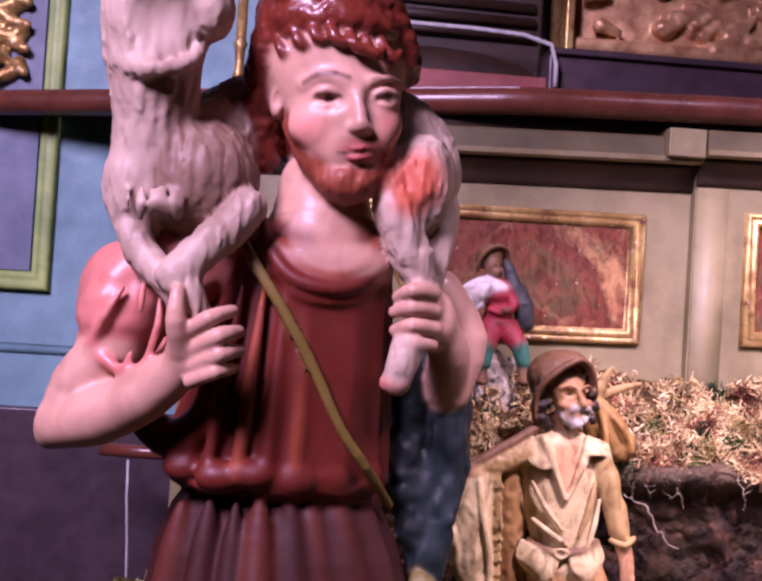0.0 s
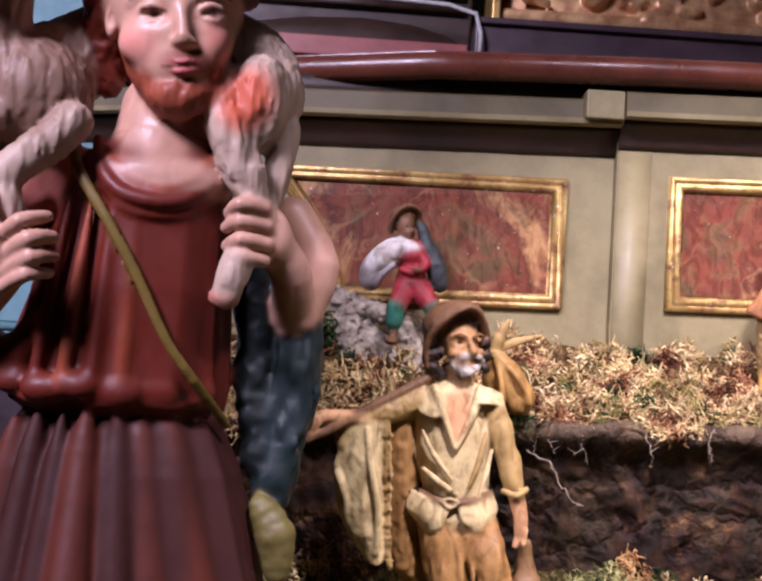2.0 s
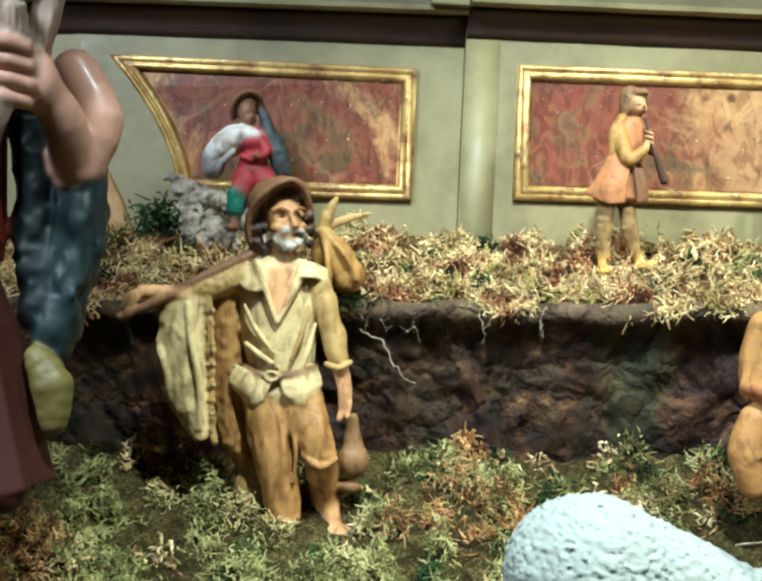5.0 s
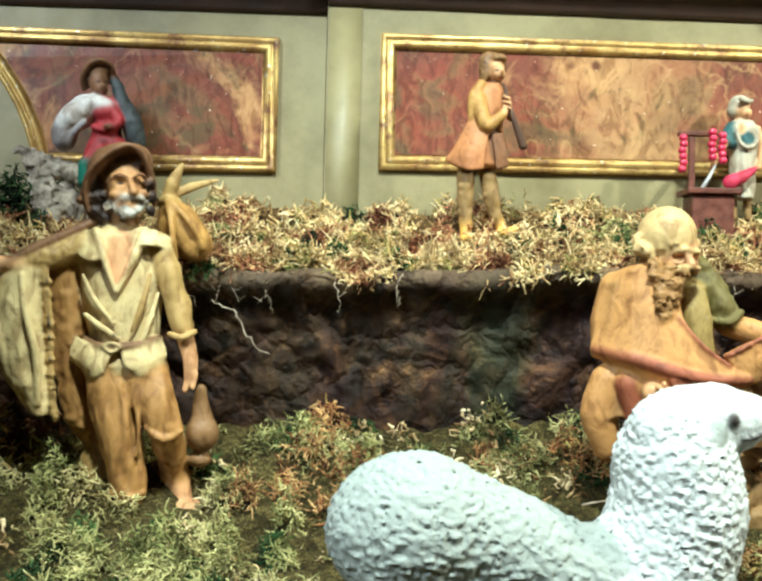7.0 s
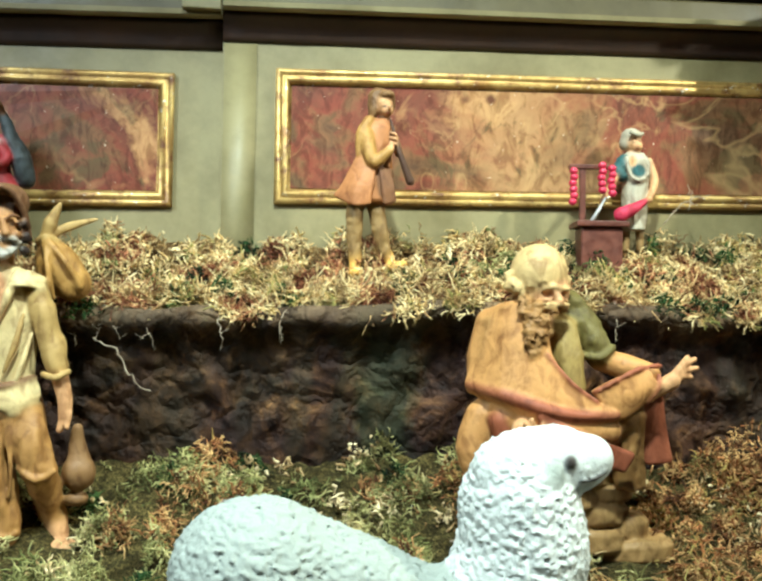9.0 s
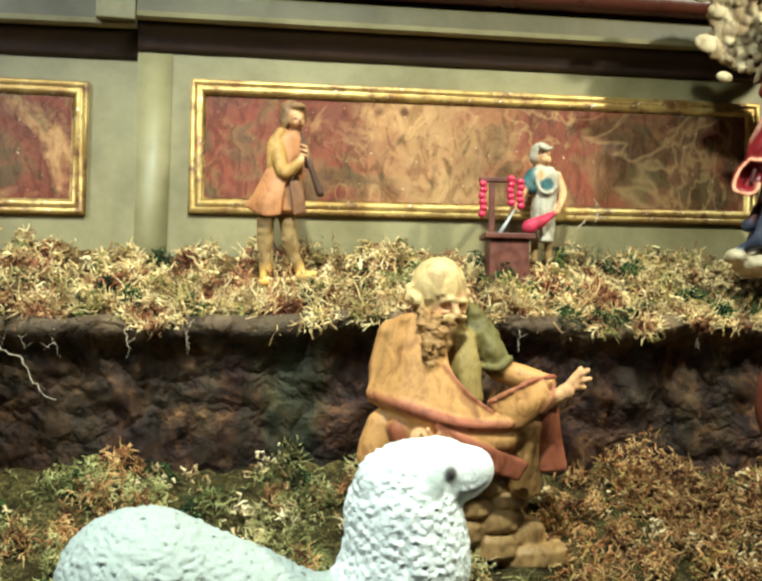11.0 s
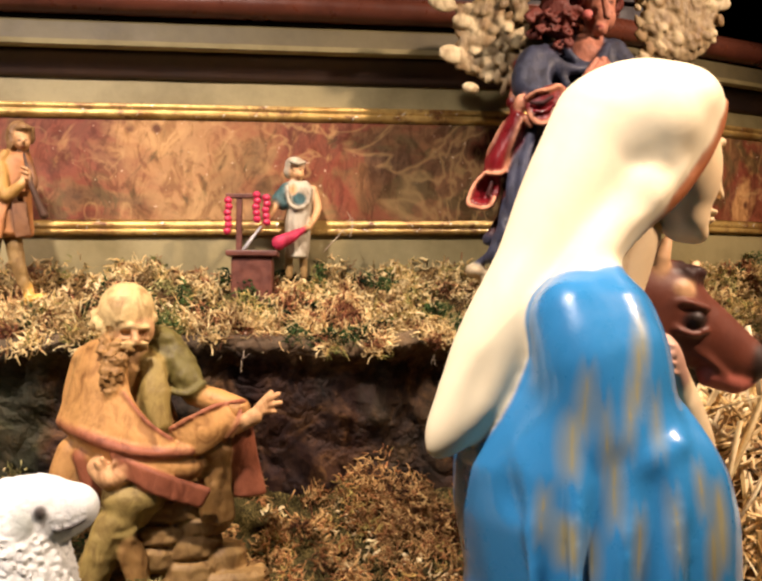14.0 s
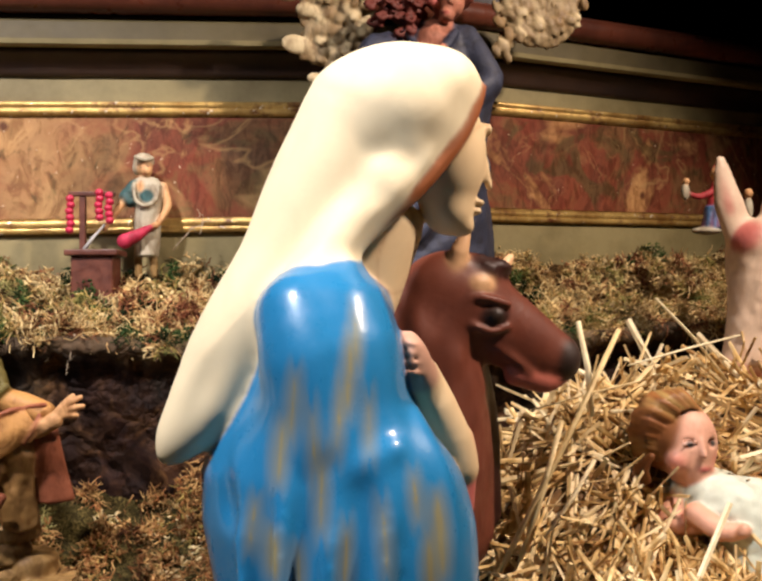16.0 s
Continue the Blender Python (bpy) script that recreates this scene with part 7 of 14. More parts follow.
carrier.cloth([[(-0.0211, 0.002, 0.1433), (-0.0224, -0.01, 0.155), (-0.0137, -0.018, 0.1693), (0.0004, -0.02, 0.1756), (0.0126, -0.012, 0.1712), (0.0144, -0.002, 0.1616)], [(-0.0187, 0.01, 0.1477), (-0.0193, 0.002, 0.158), (-0.0118, -0.004, 0.168), (-0.0011, -0.006, 0.173), (0.0078, 0.0, 0.1701), (0.0097, 0.008, 0.1636)]], 0.0024, HAT, soft=0.0019)
carrier.tube([(-0.0211, 0.002, 0.1433), (-0.0224, -0.01, 0.155), (-0.0137, -0.018, 0.1693), (0.0004, -0.02, 0.1756), (0.0126, -0.012, 0.1712), (0.0144, -0.002, 0.1616)], [0.0024, 0.0024, 0.0024, 0.0024, 0.0024, 0.0024], HAT, soft=0.0016)
carrier.tube([(0.0141, 0.002, 0.1588), (0.0251, -0.002, 0.1312), (0.0383, -0.004, 0.1042), (0.0438, -0.002, 0.0805)], [0.0054, 0.009, 0.0132, 0.012], SLATE_BLUE, soft=0.004, bump=0.0015, grain=80)
carrier.robe([(0.1333, 0.0034, 0, 0.0131, 0.011), (0.1244, 0.0055, 0, 0.0196, 0.016), (0.1033, 0.0081, 0, 0.0155, 0.018), (0.082, 0.0078, 0, 0.0191, 0.018), (0.0729, 0.0088, 0, 0.0209, 0.018)], RED_COAT, soft=0.004, pleats=6, depth=0.05)
carrier.ell((0.0054, -0.012, 0.1141), (0.0156, 0.0108, 0.0108), RED_COAT, soft=0.003)
carrier.tube([(-0.0051, -0.016, 0.0947), (0.0084, -0.02, 0.0912), (0.0231, -0.016, 0.0963)], [0.0042, 0.0048, 0.0042], RED_COAT, soft=0.003)
carrier.robe([(0.0802, 0.0084, 0, 0.0185, 0.0185), (0.0754, 0.0086, 0, 0.0197, 0.0185)], SOOT, soft=0.0015)
carrier.tube([(0.0145, -0.01, 0.1186), (0.0239, -0.016, 0.1042), (0.0178, -0.022, 0.0949)], [0.0072, 0.0066, 0.0048], RED_COAT, soft=0.003)
carrier.ell((0.0134, -0.024, 0.0943), (0.0054, 0.0042, 0.0042), FACE_DARK, soft=0.0018)
carrier.ell((-0.0244, 0.0, 0.1124), (0.0336, 0.0252, 0.018), SACK, soft=0.004, turn=(0, -38, 0))
carrier.ell((-0.0435, 0.004, 0.0878), (0.0156, 0.0192, 0.0216), SACK_SHADE, soft=0.006)
carrier.ell((-0.0058, -0.01, 0.1235), (0.024, 0.0144, 0.0096), SACK, soft=0.005, turn=(0, 8, 0))
carrier.tube([(-0.0156, -0.018, 0.0986), (-0.0288, -0.012, 0.087), (-0.0376, -0.004, 0.0722)], [0.0024, 0.0036, 0.0024], SACK_SHADE, soft=0.004)
carrier.tube([(-0.0002, -0.004, 0.0688), (-0.0069, -0.016, 0.0516)], [0.0156, 0.012], RED_COAT, soft=0.0037)
carrier.tube([(0.0194, -0.004, 0.0698), (0.0328, -0.014, 0.0539)], [0.0156, 0.012], RED_COAT, soft=0.0037)
carrier.tube([(-0.01, -0.018, 0.0463), (-0.0113, -0.02, 0.0269)], [0.012, 0.0102], BREECHES, soft=0.003)
carrier.tube([(0.0355, -0.016, 0.0489), (0.04, -0.018, 0.0309)], [0.0114, 0.0096], BREECHES, soft=0.003)
carrier.tube([(-0.0115, -0.018, 0.026), (-0.0126, -0.022, 0.0076)], [0.0072, 0.006], FACE_DARK, soft=0.0025)
carrier.tube([(0.0398, -0.016, 0.03), (0.0398, -0.02, 0.0103)], [0.0072, 0.006], FACE_DARK, soft=0.0025)
carrier.ell((-0.0131, -0.026, 0.0036), (0.009, 0.0132, 0.0054), HAT, soft=0.0025)
carrier.ell((0.0405, -0.026, 0.0061), (0.009, 0.0132, 0.0054), HAT, soft=0.0025)
carrier.fire("carrier_figurine", RESIN, (0.175, 1.305, 1.0509), "Small painted figurine in a red coat carrying a white sack", "figurine")


piper = Clay(0.0014)
piper.ell((0.0201, -0.004, 0.2361), (0.0108, 0.012, 0.0144), SKIN_TAN, soft=0.0025)
piper.ell((0.0236, -0.01, 0.2276), (0.0078, 0.0084, 0.0078), SKIN_TAN, soft=0.0025)
piper.ell((0.0249, -0.02, 0.2297), (0.0018, 0.003, 0.003), SKIN_TAN, soft=0.0015)
piper.ell((0.0151, 0.004, 0.2438), (0.0144, 0.015, 0.015), BROWN_HAIR, soft=0.0024, bump=0.0014, grain=200)
piper.ell((0.0075, 0.002, 0.2337), (0.0072, 0.012, 0.018), BROWN_HAIR, soft=0.0024, bump=0.0014, grain=200)
piper.ell((0.0226, -0.01, 0.2471), (0.0102, 0.0096, 0.0054), BROWN_HAIR, soft=0.0024, bump=0.0014, grain=200)
piper.ell((0.0316, 0.002, 0.2405), (0.0036, 0.0072, 0.012), BROWN_HAIR, soft=0.0024, bump=0.0014, grain=200)
piper.dab((0.0194, -0.016, 0.2309), (0.0021, 0.006, 0.0013), SOOT, edge=0.001)
piper.dab((0.0271, -0.014, 0.2318), (0.0018, 0.006, 0.0013), SOOT, edge=0.001)
piper.dab((0.0235, -0.018, 0.2228), (0.0024, 0.006, 0.001), LIP, edge=0.001)
piper.tube([(0.0222, 0.0, 0.2235), (0.02, 0.0, 0.2123)], [0.0066, 0.0078], SOOT, soft=0.0025)
piper.robe([(0.2171, 0.0168, 0, 0.013, 0.01), (0.2059, 0.0139, 0, 0.0198, 0.015), (0.1811, 0.0119, 0, 0.0198, 0.018), (0.1626, 0.0104, 0, 0.0217, 0.02), (0.1379, 0.0053, 0, 0.0284, 0.023), (0.1144, 0.0021, 0, 0.0333, 0.025), (0.1102, 0.004, 0, 0.0278, 0.022)], COAT_ORANGE, soft=0.0035, pleats=7, depth=0.05)
piper.tube([(0.0007, -0.008, 0.2146), (-0.0087, -0.012, 0.1963), (-0.011, -0.014, 0.1715)], [0.006, 0.0072, 0.0048], OCHRE_DEEP, soft=0.004)
piper.cloth([[(-0.011, -0.014, 0.1715), (-0.0033, -0.022, 0.1524), (0.0056, -0.024, 0.1494)], [(-0.0286, -0.01, 0.1351), (-0.0155, -0.026, 0.1285), (0.0035, -0.028, 0.1301)], [(-0.0394, -0.006, 0.1194), (-0.0181, -0.026, 0.1068), (0.0003, -0.028, 0.1085)]], 0.0024, COAT_ORANGE, soft=0.003)
piper.cloth([[(0.0147, -0.024, 0.1498), (0.0279, -0.018, 0.1513)], [(0.017, -0.027, 0.1284), (0.0304, -0.02, 0.1299)], [(0.02, -0.026, 0.1094), (0.0335, -0.018, 0.1133)]], 0.0024, COAT_BROWN, soft=0.002)
piper.dab((0.016, -0.024, 0.1438), (0.006, 0.0084, 0.0276), COAT_BROWN, edge=0.0015)
piper.tube([(-0.0026, -0.012, 0.1954), (-0.0, -0.022, 0.173), (0.0069, -0.026, 0.1594), (0.0229, -0.03, 0.1726)], [0.009, 0.009, 0.0084, 0.006], OCHRE_DEEP, soft=0.003)
piper.tube([(0.0282, -0.004, 0.2026), (0.0358, -0.012, 0.1831), (0.0369, -0.02, 0.1726)], [0.006, 0.006, 0.0054], COAT_BROWN, soft=0.003)
piper.ell((0.0253, -0.03, 0.1764), (0.0048, 0.0048, 0.0054), SKIN_TAN, soft=0.0018)
piper.ell((0.0307, -0.026, 0.1882), (0.0054, 0.0048, 0.0066), SKIN_TAN, soft=0.0018)
piper.tube([(0.025, -0.03, 0.1956), (0.0319, -0.032, 0.1931)], [0.0021, 0.0018], SKIN_TAN, soft=0.001)
piper.tube([(0.0251, -0.03, 0.1896), (0.032, -0.032, 0.1871)], [0.0021, 0.0018], SKIN_TAN, soft=0.001)
piper.tube([(0.0252, -0.03, 0.1836), (0.0321, -0.032, 0.1811)], [0.0021, 0.0018], SKIN_TAN, soft=0.001)
piper.tube([(0.026, -0.022, 0.2129), (0.0354, -0.028, 0.1772), (0.0431, -0.028, 0.1564), (0.0512, -0.026, 0.1371)], [0.0018, 0.003, 0.0042, 0.0054], HAT_DARK, soft=0.0012)
piper.tube([(-0.013, -0.002, 0.1124), (-0.0151, -0.004, 0.0786), (-0.0129, -0.002, 0.0423)], [0.0114, 0.0102, 0.0072], HOSE, soft=0.0025, bump=0.002, grain=80)
piper.tube([(0.0103, -0.002, 0.1133), (0.0165, -0.006, 0.0794), (0.0265, -0.002, 0.0453)], [0.0114, 0.0102, 0.0072], HOSE, soft=0.0025, bump=0.002, grain=80)
piper.tube([(-0.0127, 0.0, 0.0443), (-0.0129, -0.004, 0.027)], [0.0078, 0.0072], SHOE, soft=0.0025)
piper.ell((-0.0133, -0.012, 0.0217), (0.009, 0.0156, 0.006), SHOE, soft=0.0025)
piper.tube([(0.028, 0.0, 0.0467), (0.0316, -0.002, 0.0356)], [0.0078, 0.0072], SHOE, soft=0.0025)
piper.ell((0.0392, -0.008, 0.0325), (0.0156, 0.0108, 0.006), SHOE, soft=0.0025, turn=(0, -16, 0))
piper.fire("piper_figurine", RESIN, (0.639, 1.262, 0.9996), "Small painted figurine playing a pipe in an orange coat", "figurine")


butcher = Clay(0.0014)
butcher.ell((0.0047, -0.002, 0.1462), (0.0107, 0.012, 0.0139), SKIN_TAN, soft=0.0025)
butcher.ell((0.0077, -0.008, 0.14), (0.0076, 0.0082, 0.0076), SKIN_TAN, soft=0.0025)
butcher.ell((0.0108, -0.012, 0.142), (0.0022, 0.0032, 0.0025), SKIN_TAN, soft=0.0015)
butcher.ell((0.0036, 0.002, 0.155), (0.0139, 0.0145, 0.0113), APRON, soft=0.002)
butcher.ell((-0.0038, 0.004, 0.1456), (0.0082, 0.0113, 0.0101), APRON, soft=0.003)
butcher.tube([(-0.0052, -0.018, 0.1573), (0.0054, -0.016, 0.1543), (0.0159, -0.008, 0.1576)], [0.0032, 0.0032, 0.0025], APRON, soft=0.002)
butcher.dab((0.0005, -0.018, 0.1444), (0.0022, 0.0063, 0.0013), SOOT, edge=0.001)
butcher.dab((0.0098, -0.014, 0.1463), (0.0019, 0.0063, 0.0013), SOOT, edge=0.001)
butcher.dab((0.0054, -0.018, 0.1354), (0.0025, 0.0063, 0.001), LIP, edge=0.001)
butcher.tube([(0.005, 0.0, 0.1346), (0.0031, 0.0, 0.1252)], [0.0063, 0.0082], SKIN_TAN, soft=0.0025)
butcher.robe([(0.1321, 0.0079, 0, 0.0133, 0.009), (0.1214, 0.0081, 0, 0.0216, 0.014), (0.1002, 0.0104, 0, 0.0181, 0.016), (0.0735, 0.0079, 0, 0.0181, 0.016), (0.0402, 0.0076, 0, 0.0174, 0.018), (0.0255, 0.007, 0, 0.0153, 0.018)], APRON, soft=0.0032, pleats=7, depth=0.06)
butcher.dab((0.0082, -0.014, 0.1059), (0.0095, 0.0113, 0.0088), TEAL_SHIRT, edge=0.002)
butcher.dab((0.0167, -0.01, 0.1241), (0.0063, 0.0113, 0.005), APRON, edge=0.001)
butcher.dab((-0.0, -0.012, 0.1191), (0.005, 0.0101, 0.0076), SKIN_TAN, edge=0.002)
butcher.tube([(-0.0077, -0.012, 0.1227), (-0.0059, -0.018, 0.1001), (0.0075, -0.019, 0.092), (0.0207, -0.014, 0.1018), (0.0232, -0.008, 0.1207)], [0.0025, 0.0025, 0.0025, 0.0025, 0.0025], APRON, soft=0.0016)
butcher.tube([(-0.0089, -0.002, 0.1204), (-0.0173, -0.006, 0.1048), (-0.0126, -0.008, 0.0981)], [0.0088, 0.0107, 0.0076], TEAL_SHIRT, soft=0.003, bump=0.0015, grain=120)
butcher.tube([(-0.0209, -0.008, 0.1004), (-0.0328, -0.014, 0.0819), (-0.0459, -0.02, 0.061)], [0.0057, 0.0044, 0.0032], SKIN_TAN, soft=0.002)
butcher.tube([(0.0292, 0.002, 0.1213), (0.0352, -0.004, 0.0939), (0.023, -0.016, 0.068)], [0.0057, 0.0057, 0.0038], SKIN_TAN, soft=0.002)
butcher.ell((0.0198, -0.02, 0.0661), (0.0057, 0.0044, 0.0044), SKIN_TAN, soft=0.0016)
butcher.tube([(-0.0193, -0.022, 0.0448), (-0.0052, -0.024, 0.0516), (0.0134, -0.022, 0.063)], [0.0101, 0.0082, 0.0038], HAM, soft=0.002)
butcher.tube([(-0.0042, 0.0, 0.0298), (-0.0038, 0.0, -0.0)], [0.0057, 0.005], HOSE, soft=0.002)
butcher.tube([(0.0153, 0.0, 0.0305), (0.0171, 0.0, 0.0006)], [0.0057, 0.005], HOSE, soft=0.002)
butcher.fire("butcher_figurine", RESIN, (1.0069, 1.315, 1.0664), "Small painted figurine in a white apron holding a ham", "figurine")


oldman = Clay(0.002)
oldman.ell((-0.0282, -0.0227, 0.305), (0.0306, 0.0329, 0.0318), BALD, soft=0.0045)
oldman.ell((-0.0204, -0.0329, 0.285), (0.0227, 0.0204, 0.0216), SKIN_TAN, soft=0.0045)
oldman.tube([(-0.0181, -0.0522, 0.2854), (-0.0158, -0.0567, 0.2741)], [0.0034, 0.0051], SKIN_TAN, soft=0.0023)
oldman.tube([(-0.0314, -0.0488, 0.2873), (-0.0201, -0.0545, 0.2895), (-0.015, -0.0545, 0.2875), (-0.0038, -0.0477, 0.2874)], [0.0028, 0.0028, 0.0028, 0.0028], BALD, soft=0.0017)
oldman.ell((-0.0262, -0.0499, 0.2811), (0.0068, 0.0045, 0.004), SOOT, soft=0.0023, cut=True)
oldman.ell((-0.0099, -0.0488, 0.2811), (0.0062, 0.0045, 0.004), SOOT, soft=0.0023, cut=True)
oldman.ell((-0.0572, -0.0227, 0.2995), (0.0085, 0.0085, 0.0085), BALD, soft=0.0028, bump=0.0034, grain=240)
oldman.ell((-0.0589, -0.0272, 0.2911), (0.0079, 0.0079, 0.0079), BALD, soft=0.0028, bump=0.0034, grain=240)
oldman.ell((-0.0523, -0.0352, 0.2881), (0.0079, 0.0079, 0.0079), BALD, soft=0.0028, bump=0.0034, grain=240)
oldman.ell((-0.0428, -0.0431, 0.2919), (0.0068, 0.0068, 0.0068), BALD, soft=0.0028, bump=0.0034, grain=240)
oldman.ell((-0.0325, -0.0499, 0.2957), (0.0051, 0.0051, 0.0051), BALD, soft=0.0028, bump=0.0034, grain=240)
oldman.ell((-0.0008, -0.0284, 0.2972), (0.0068, 0.0068, 0.0068), BALD, soft=0.0028, bump=0.0034, grain=240)
oldman.ell((-0.0458, -0.0409, 0.2735), (0.0079, 0.0064, 0.0091), ROBE_OLD, soft=0.0023, bump=0.0045, grain=240)
oldman.ell((-0.0362, -0.0499, 0.2645), (0.0085, 0.0068, 0.0098), ROBE_OLD, soft=0.0023, bump=0.0045, grain=240)
oldman.ell((-0.0431, -0.0522, 0.2542), (0.0085, 0.0068, 0.0098), ROBE_OLD, soft=0.0023, bump=0.0045, grain=240)
oldman.ell((-0.0309, -0.0545, 0.2533), (0.0079, 0.0064, 0.0091), ROBE_OLD, soft=0.0023, bump=0.0045, grain=240)
oldman.ell((-0.0459, -0.0545, 0.242), (0.0079, 0.0064, 0.0091), ROBE_OLD, soft=0.0023, bump=0.0045, grain=240)
oldman.ell((-0.0347, -0.0556, 0.2389), (0.0074, 0.0059, 0.0085), ROBE_OLD, soft=0.0023, bump=0.0045, grain=240)
oldman.ell((-0.0229, -0.0556, 0.2678), (0.0062, 0.005, 0.0072), ROBE_OLD, soft=0.0023, bump=0.0045, grain=240)
oldman.ell((-0.0098, -0.0488, 0.2686), (0.0051, 0.0041, 0.0059), ROBE_OLD, soft=0.0023, bump=0.0045, grain=240)
oldman.ell((-0.0467, -0.0556, 0.2302), (0.0062, 0.005, 0.0072), ROBE_OLD, soft=0.0023, bump=0.0045, grain=240)
oldman.ell((-0.0068, -0.0409, 0.2768), (0.0057, 0.0045, 0.0065), ROBE_OLD, soft=0.0023, bump=0.0045, grain=240)
oldman.ell((-0.0396, -0.0556, 0.2266), (0.0051, 0.0041, 0.0059), ROBE_OLD, soft=0.0023, bump=0.0045, grain=240)
oldman.ell((-0.0505, -0.0454, 0.2622), (0.0062, 0.005, 0.0072), ROBE_OLD, soft=0.0023, bump=0.0045, grain=240)
oldman.ell((-0.0436, -0.0556, 0.2194), (0.004, 0.0032, 0.0046), ROBE_OLD, soft=0.0023, bump=0.0045, grain=240)
oldman.tube([(-0.029, -0.0567, 0.2709), (-0.0168, -0.059, 0.27), (-0.0046, -0.0522, 0.2708)], [0.0023, 0.0023, 0.0023], BALD, soft=0.0011)
oldman.cap((-0.0318, -0.0113, 0.2727), (-0.0343, -0.0057, 0.2455), 0.0227, 0.0318, ROBE_OLD, soft=0.0057)
oldman.robe([(0.2669, -0.0321, 0, 0.0329, 0.0227), (0.2533, -0.0356, 0, 0.0477, 0.0284), (0.2126, -0.0368, 0, 0.0533, 0.0318), (0.1745, -0.0284, 0, 0.059, 0.0352), (0.1364, -0.0217, 0, 0.0635, 0.0397), (0.1119, -0.0193, 0, 0.0692, 0.0443)], ROBE_OLD, soft=0.0057, pleats=11, depth=0.08)
oldman.tube([(-0.0733, 0.0113, 0.2512), (-0.0845, 0.0113, 0.2121), (-0.0883, 0.0102, 0.1851)], [0.0148, 0.0136, 0.0079], CLOAK, soft=0.0102)
oldman.cloth([[(-0.0762, 0.0068, 0.2579), (-0.0622, -0.0193, 0.2676), (-0.045, -0.034, 0.267), (-0.0308, -0.042, 0.26)], [(-0.0841, 0.0034, 0.2343), (-0.0664, -0.0295, 0.2353), (-0.0472, -0.0443, 0.231), (-0.0275, -0.0511, 0.2168)], [(-0.0908, 0, 0.2045), (-0.0686, -0.0374, 0.2035), (-0.0383, -0.0545, 0.1945), (-0.0058, -0.059, 0.1853)], [(-0.0966, -0.0034, 0.1866), (-0.0711, -0.042, 0.1791), (-0.0298, -0.0613, 0.1664), (0.0188, -0.0647, 0.1649)], [(-0.0952, 0, 0.1787), (-0.0681, -0.0397, 0.1694), (-0.0267, -0.0601, 0.1539), (0.0382, -0.0658, 0.1575)]], 0.0062, CLOAK, soft=0.0068)
oldman.tube([(-0.0973, -0.0068, 0.1828), (-0.0718, -0.0454, 0.1754), (-0.0366, -0.0658, 0.1631), (-0.0014, -0.0704, 0.1559), (0.0422, -0.0692, 0.1564)], [0.0051, 0.0062, 0.0062, 0.0057, 0.004], CLOAK_RIM, soft=0.0051)
oldman.tube([(-0.0274, -0.0567, 0.2173), (-0.0038, -0.0647, 0.189), (0.0217, -0.0692, 0.1706)], [0.0017, 0.0023, 0.0023], CLOAK_RIM, soft=0.0028)
oldman.tube([(0.0002, -0.0227, 0.2463), (0.0032, -0.0284, 0.2146), (0.0087, -0.0329, 0.1831)], [0.0136, 0.017, 0.0148], OLIVE_LEG, soft=0.0068, bump=0.0034, grain=(60, 60, 20))
oldman.tube([(0.0102, -0.0034, 0.2692), (0.0276, -0.0091, 0.2427), (0.0426, -0.017, 0.2187)], [0.0204, 0.0204, 0.0153], GREEN_SLEEVE, soft=0.0057, bump=0.0034, grain=60)
oldman.tube([(0.0189, -0.0261, 0.2186), (0.0378, -0.0318, 0.2146), (0.055, -0.0261, 0.2258)], [0.004, 0.004, 0.004], GREEN_SLEEVE, soft=0.0023)
oldman.tube([(0.046, -0.0148, 0.212), (0.07, -0.0204, 0.2052), (0.0936, -0.0306, 0.1967)], [0.0125, 0.0142, 0.0136], CLOAK, soft=0.0045)
oldman.cloth([[(0.0218, -0.0613, 0.1799), (0.0471, -0.067, 0.1937), (0.0806, -0.0601, 0.1998)], [(0.0341, -0.0647, 0.1667), (0.0554, -0.0692, 0.1731), (0.0868, -0.0624, 0.1864)], [(0.0445, -0.0635, 0.154), (0.0557, -0.0647, 0.157), (0.0767, -0.0601, 0.1716)]], 0.0034, CLOAK, soft=0.0028)
oldman.tube([(0.0207, -0.0647, 0.1804), (0.0459, -0.0704, 0.1946), (0.0725, -0.0635, 0.2055), (0.0985, -0.0477, 0.2074)], [0.0026, 0.0026, 0.0026, 0.0026], CLOAK_RIM, soft=0.0023, bump=0.0017, grain=150)
oldman.tube([(0.0797, -0.0613, 0.1696), (0.0899, -0.0635, 0.1844), (0.0945, -0.0567, 0.1972)], [0.0028, 0.0028, 0.0028], CLOAK_RIM, soft=0.0023)
oldman.tube([(0.0909, -0.0522, 0.1799), (0.1095, -0.0556, 0.1916)], [0.0079, 0.0091], SKIN_TAN, soft=0.0023)
oldman.tube([(0.1084, -0.0556, 0.1938), (0.1187, -0.0573, 0.2073), (0.1277, -0.0533, 0.2172)], [0.0045, 0.004, 0.0028], SKIN_TAN, soft=0.0011)
oldman.tube([(0.1084, -0.0556, 0.1938), (0.1188, -0.0573, 0.2065), (0.1363, -0.0533, 0.2155)], [0.0045, 0.004, 0.0028], SKIN_TAN, soft=0.0011)
oldman.tube([(0.1084, -0.0556, 0.1938), (0.1188, -0.0573, 0.2017), (0.1385, -0.0533, 0.2059)], [0.0045, 0.004, 0.0028], SKIN_TAN, soft=0.0011)
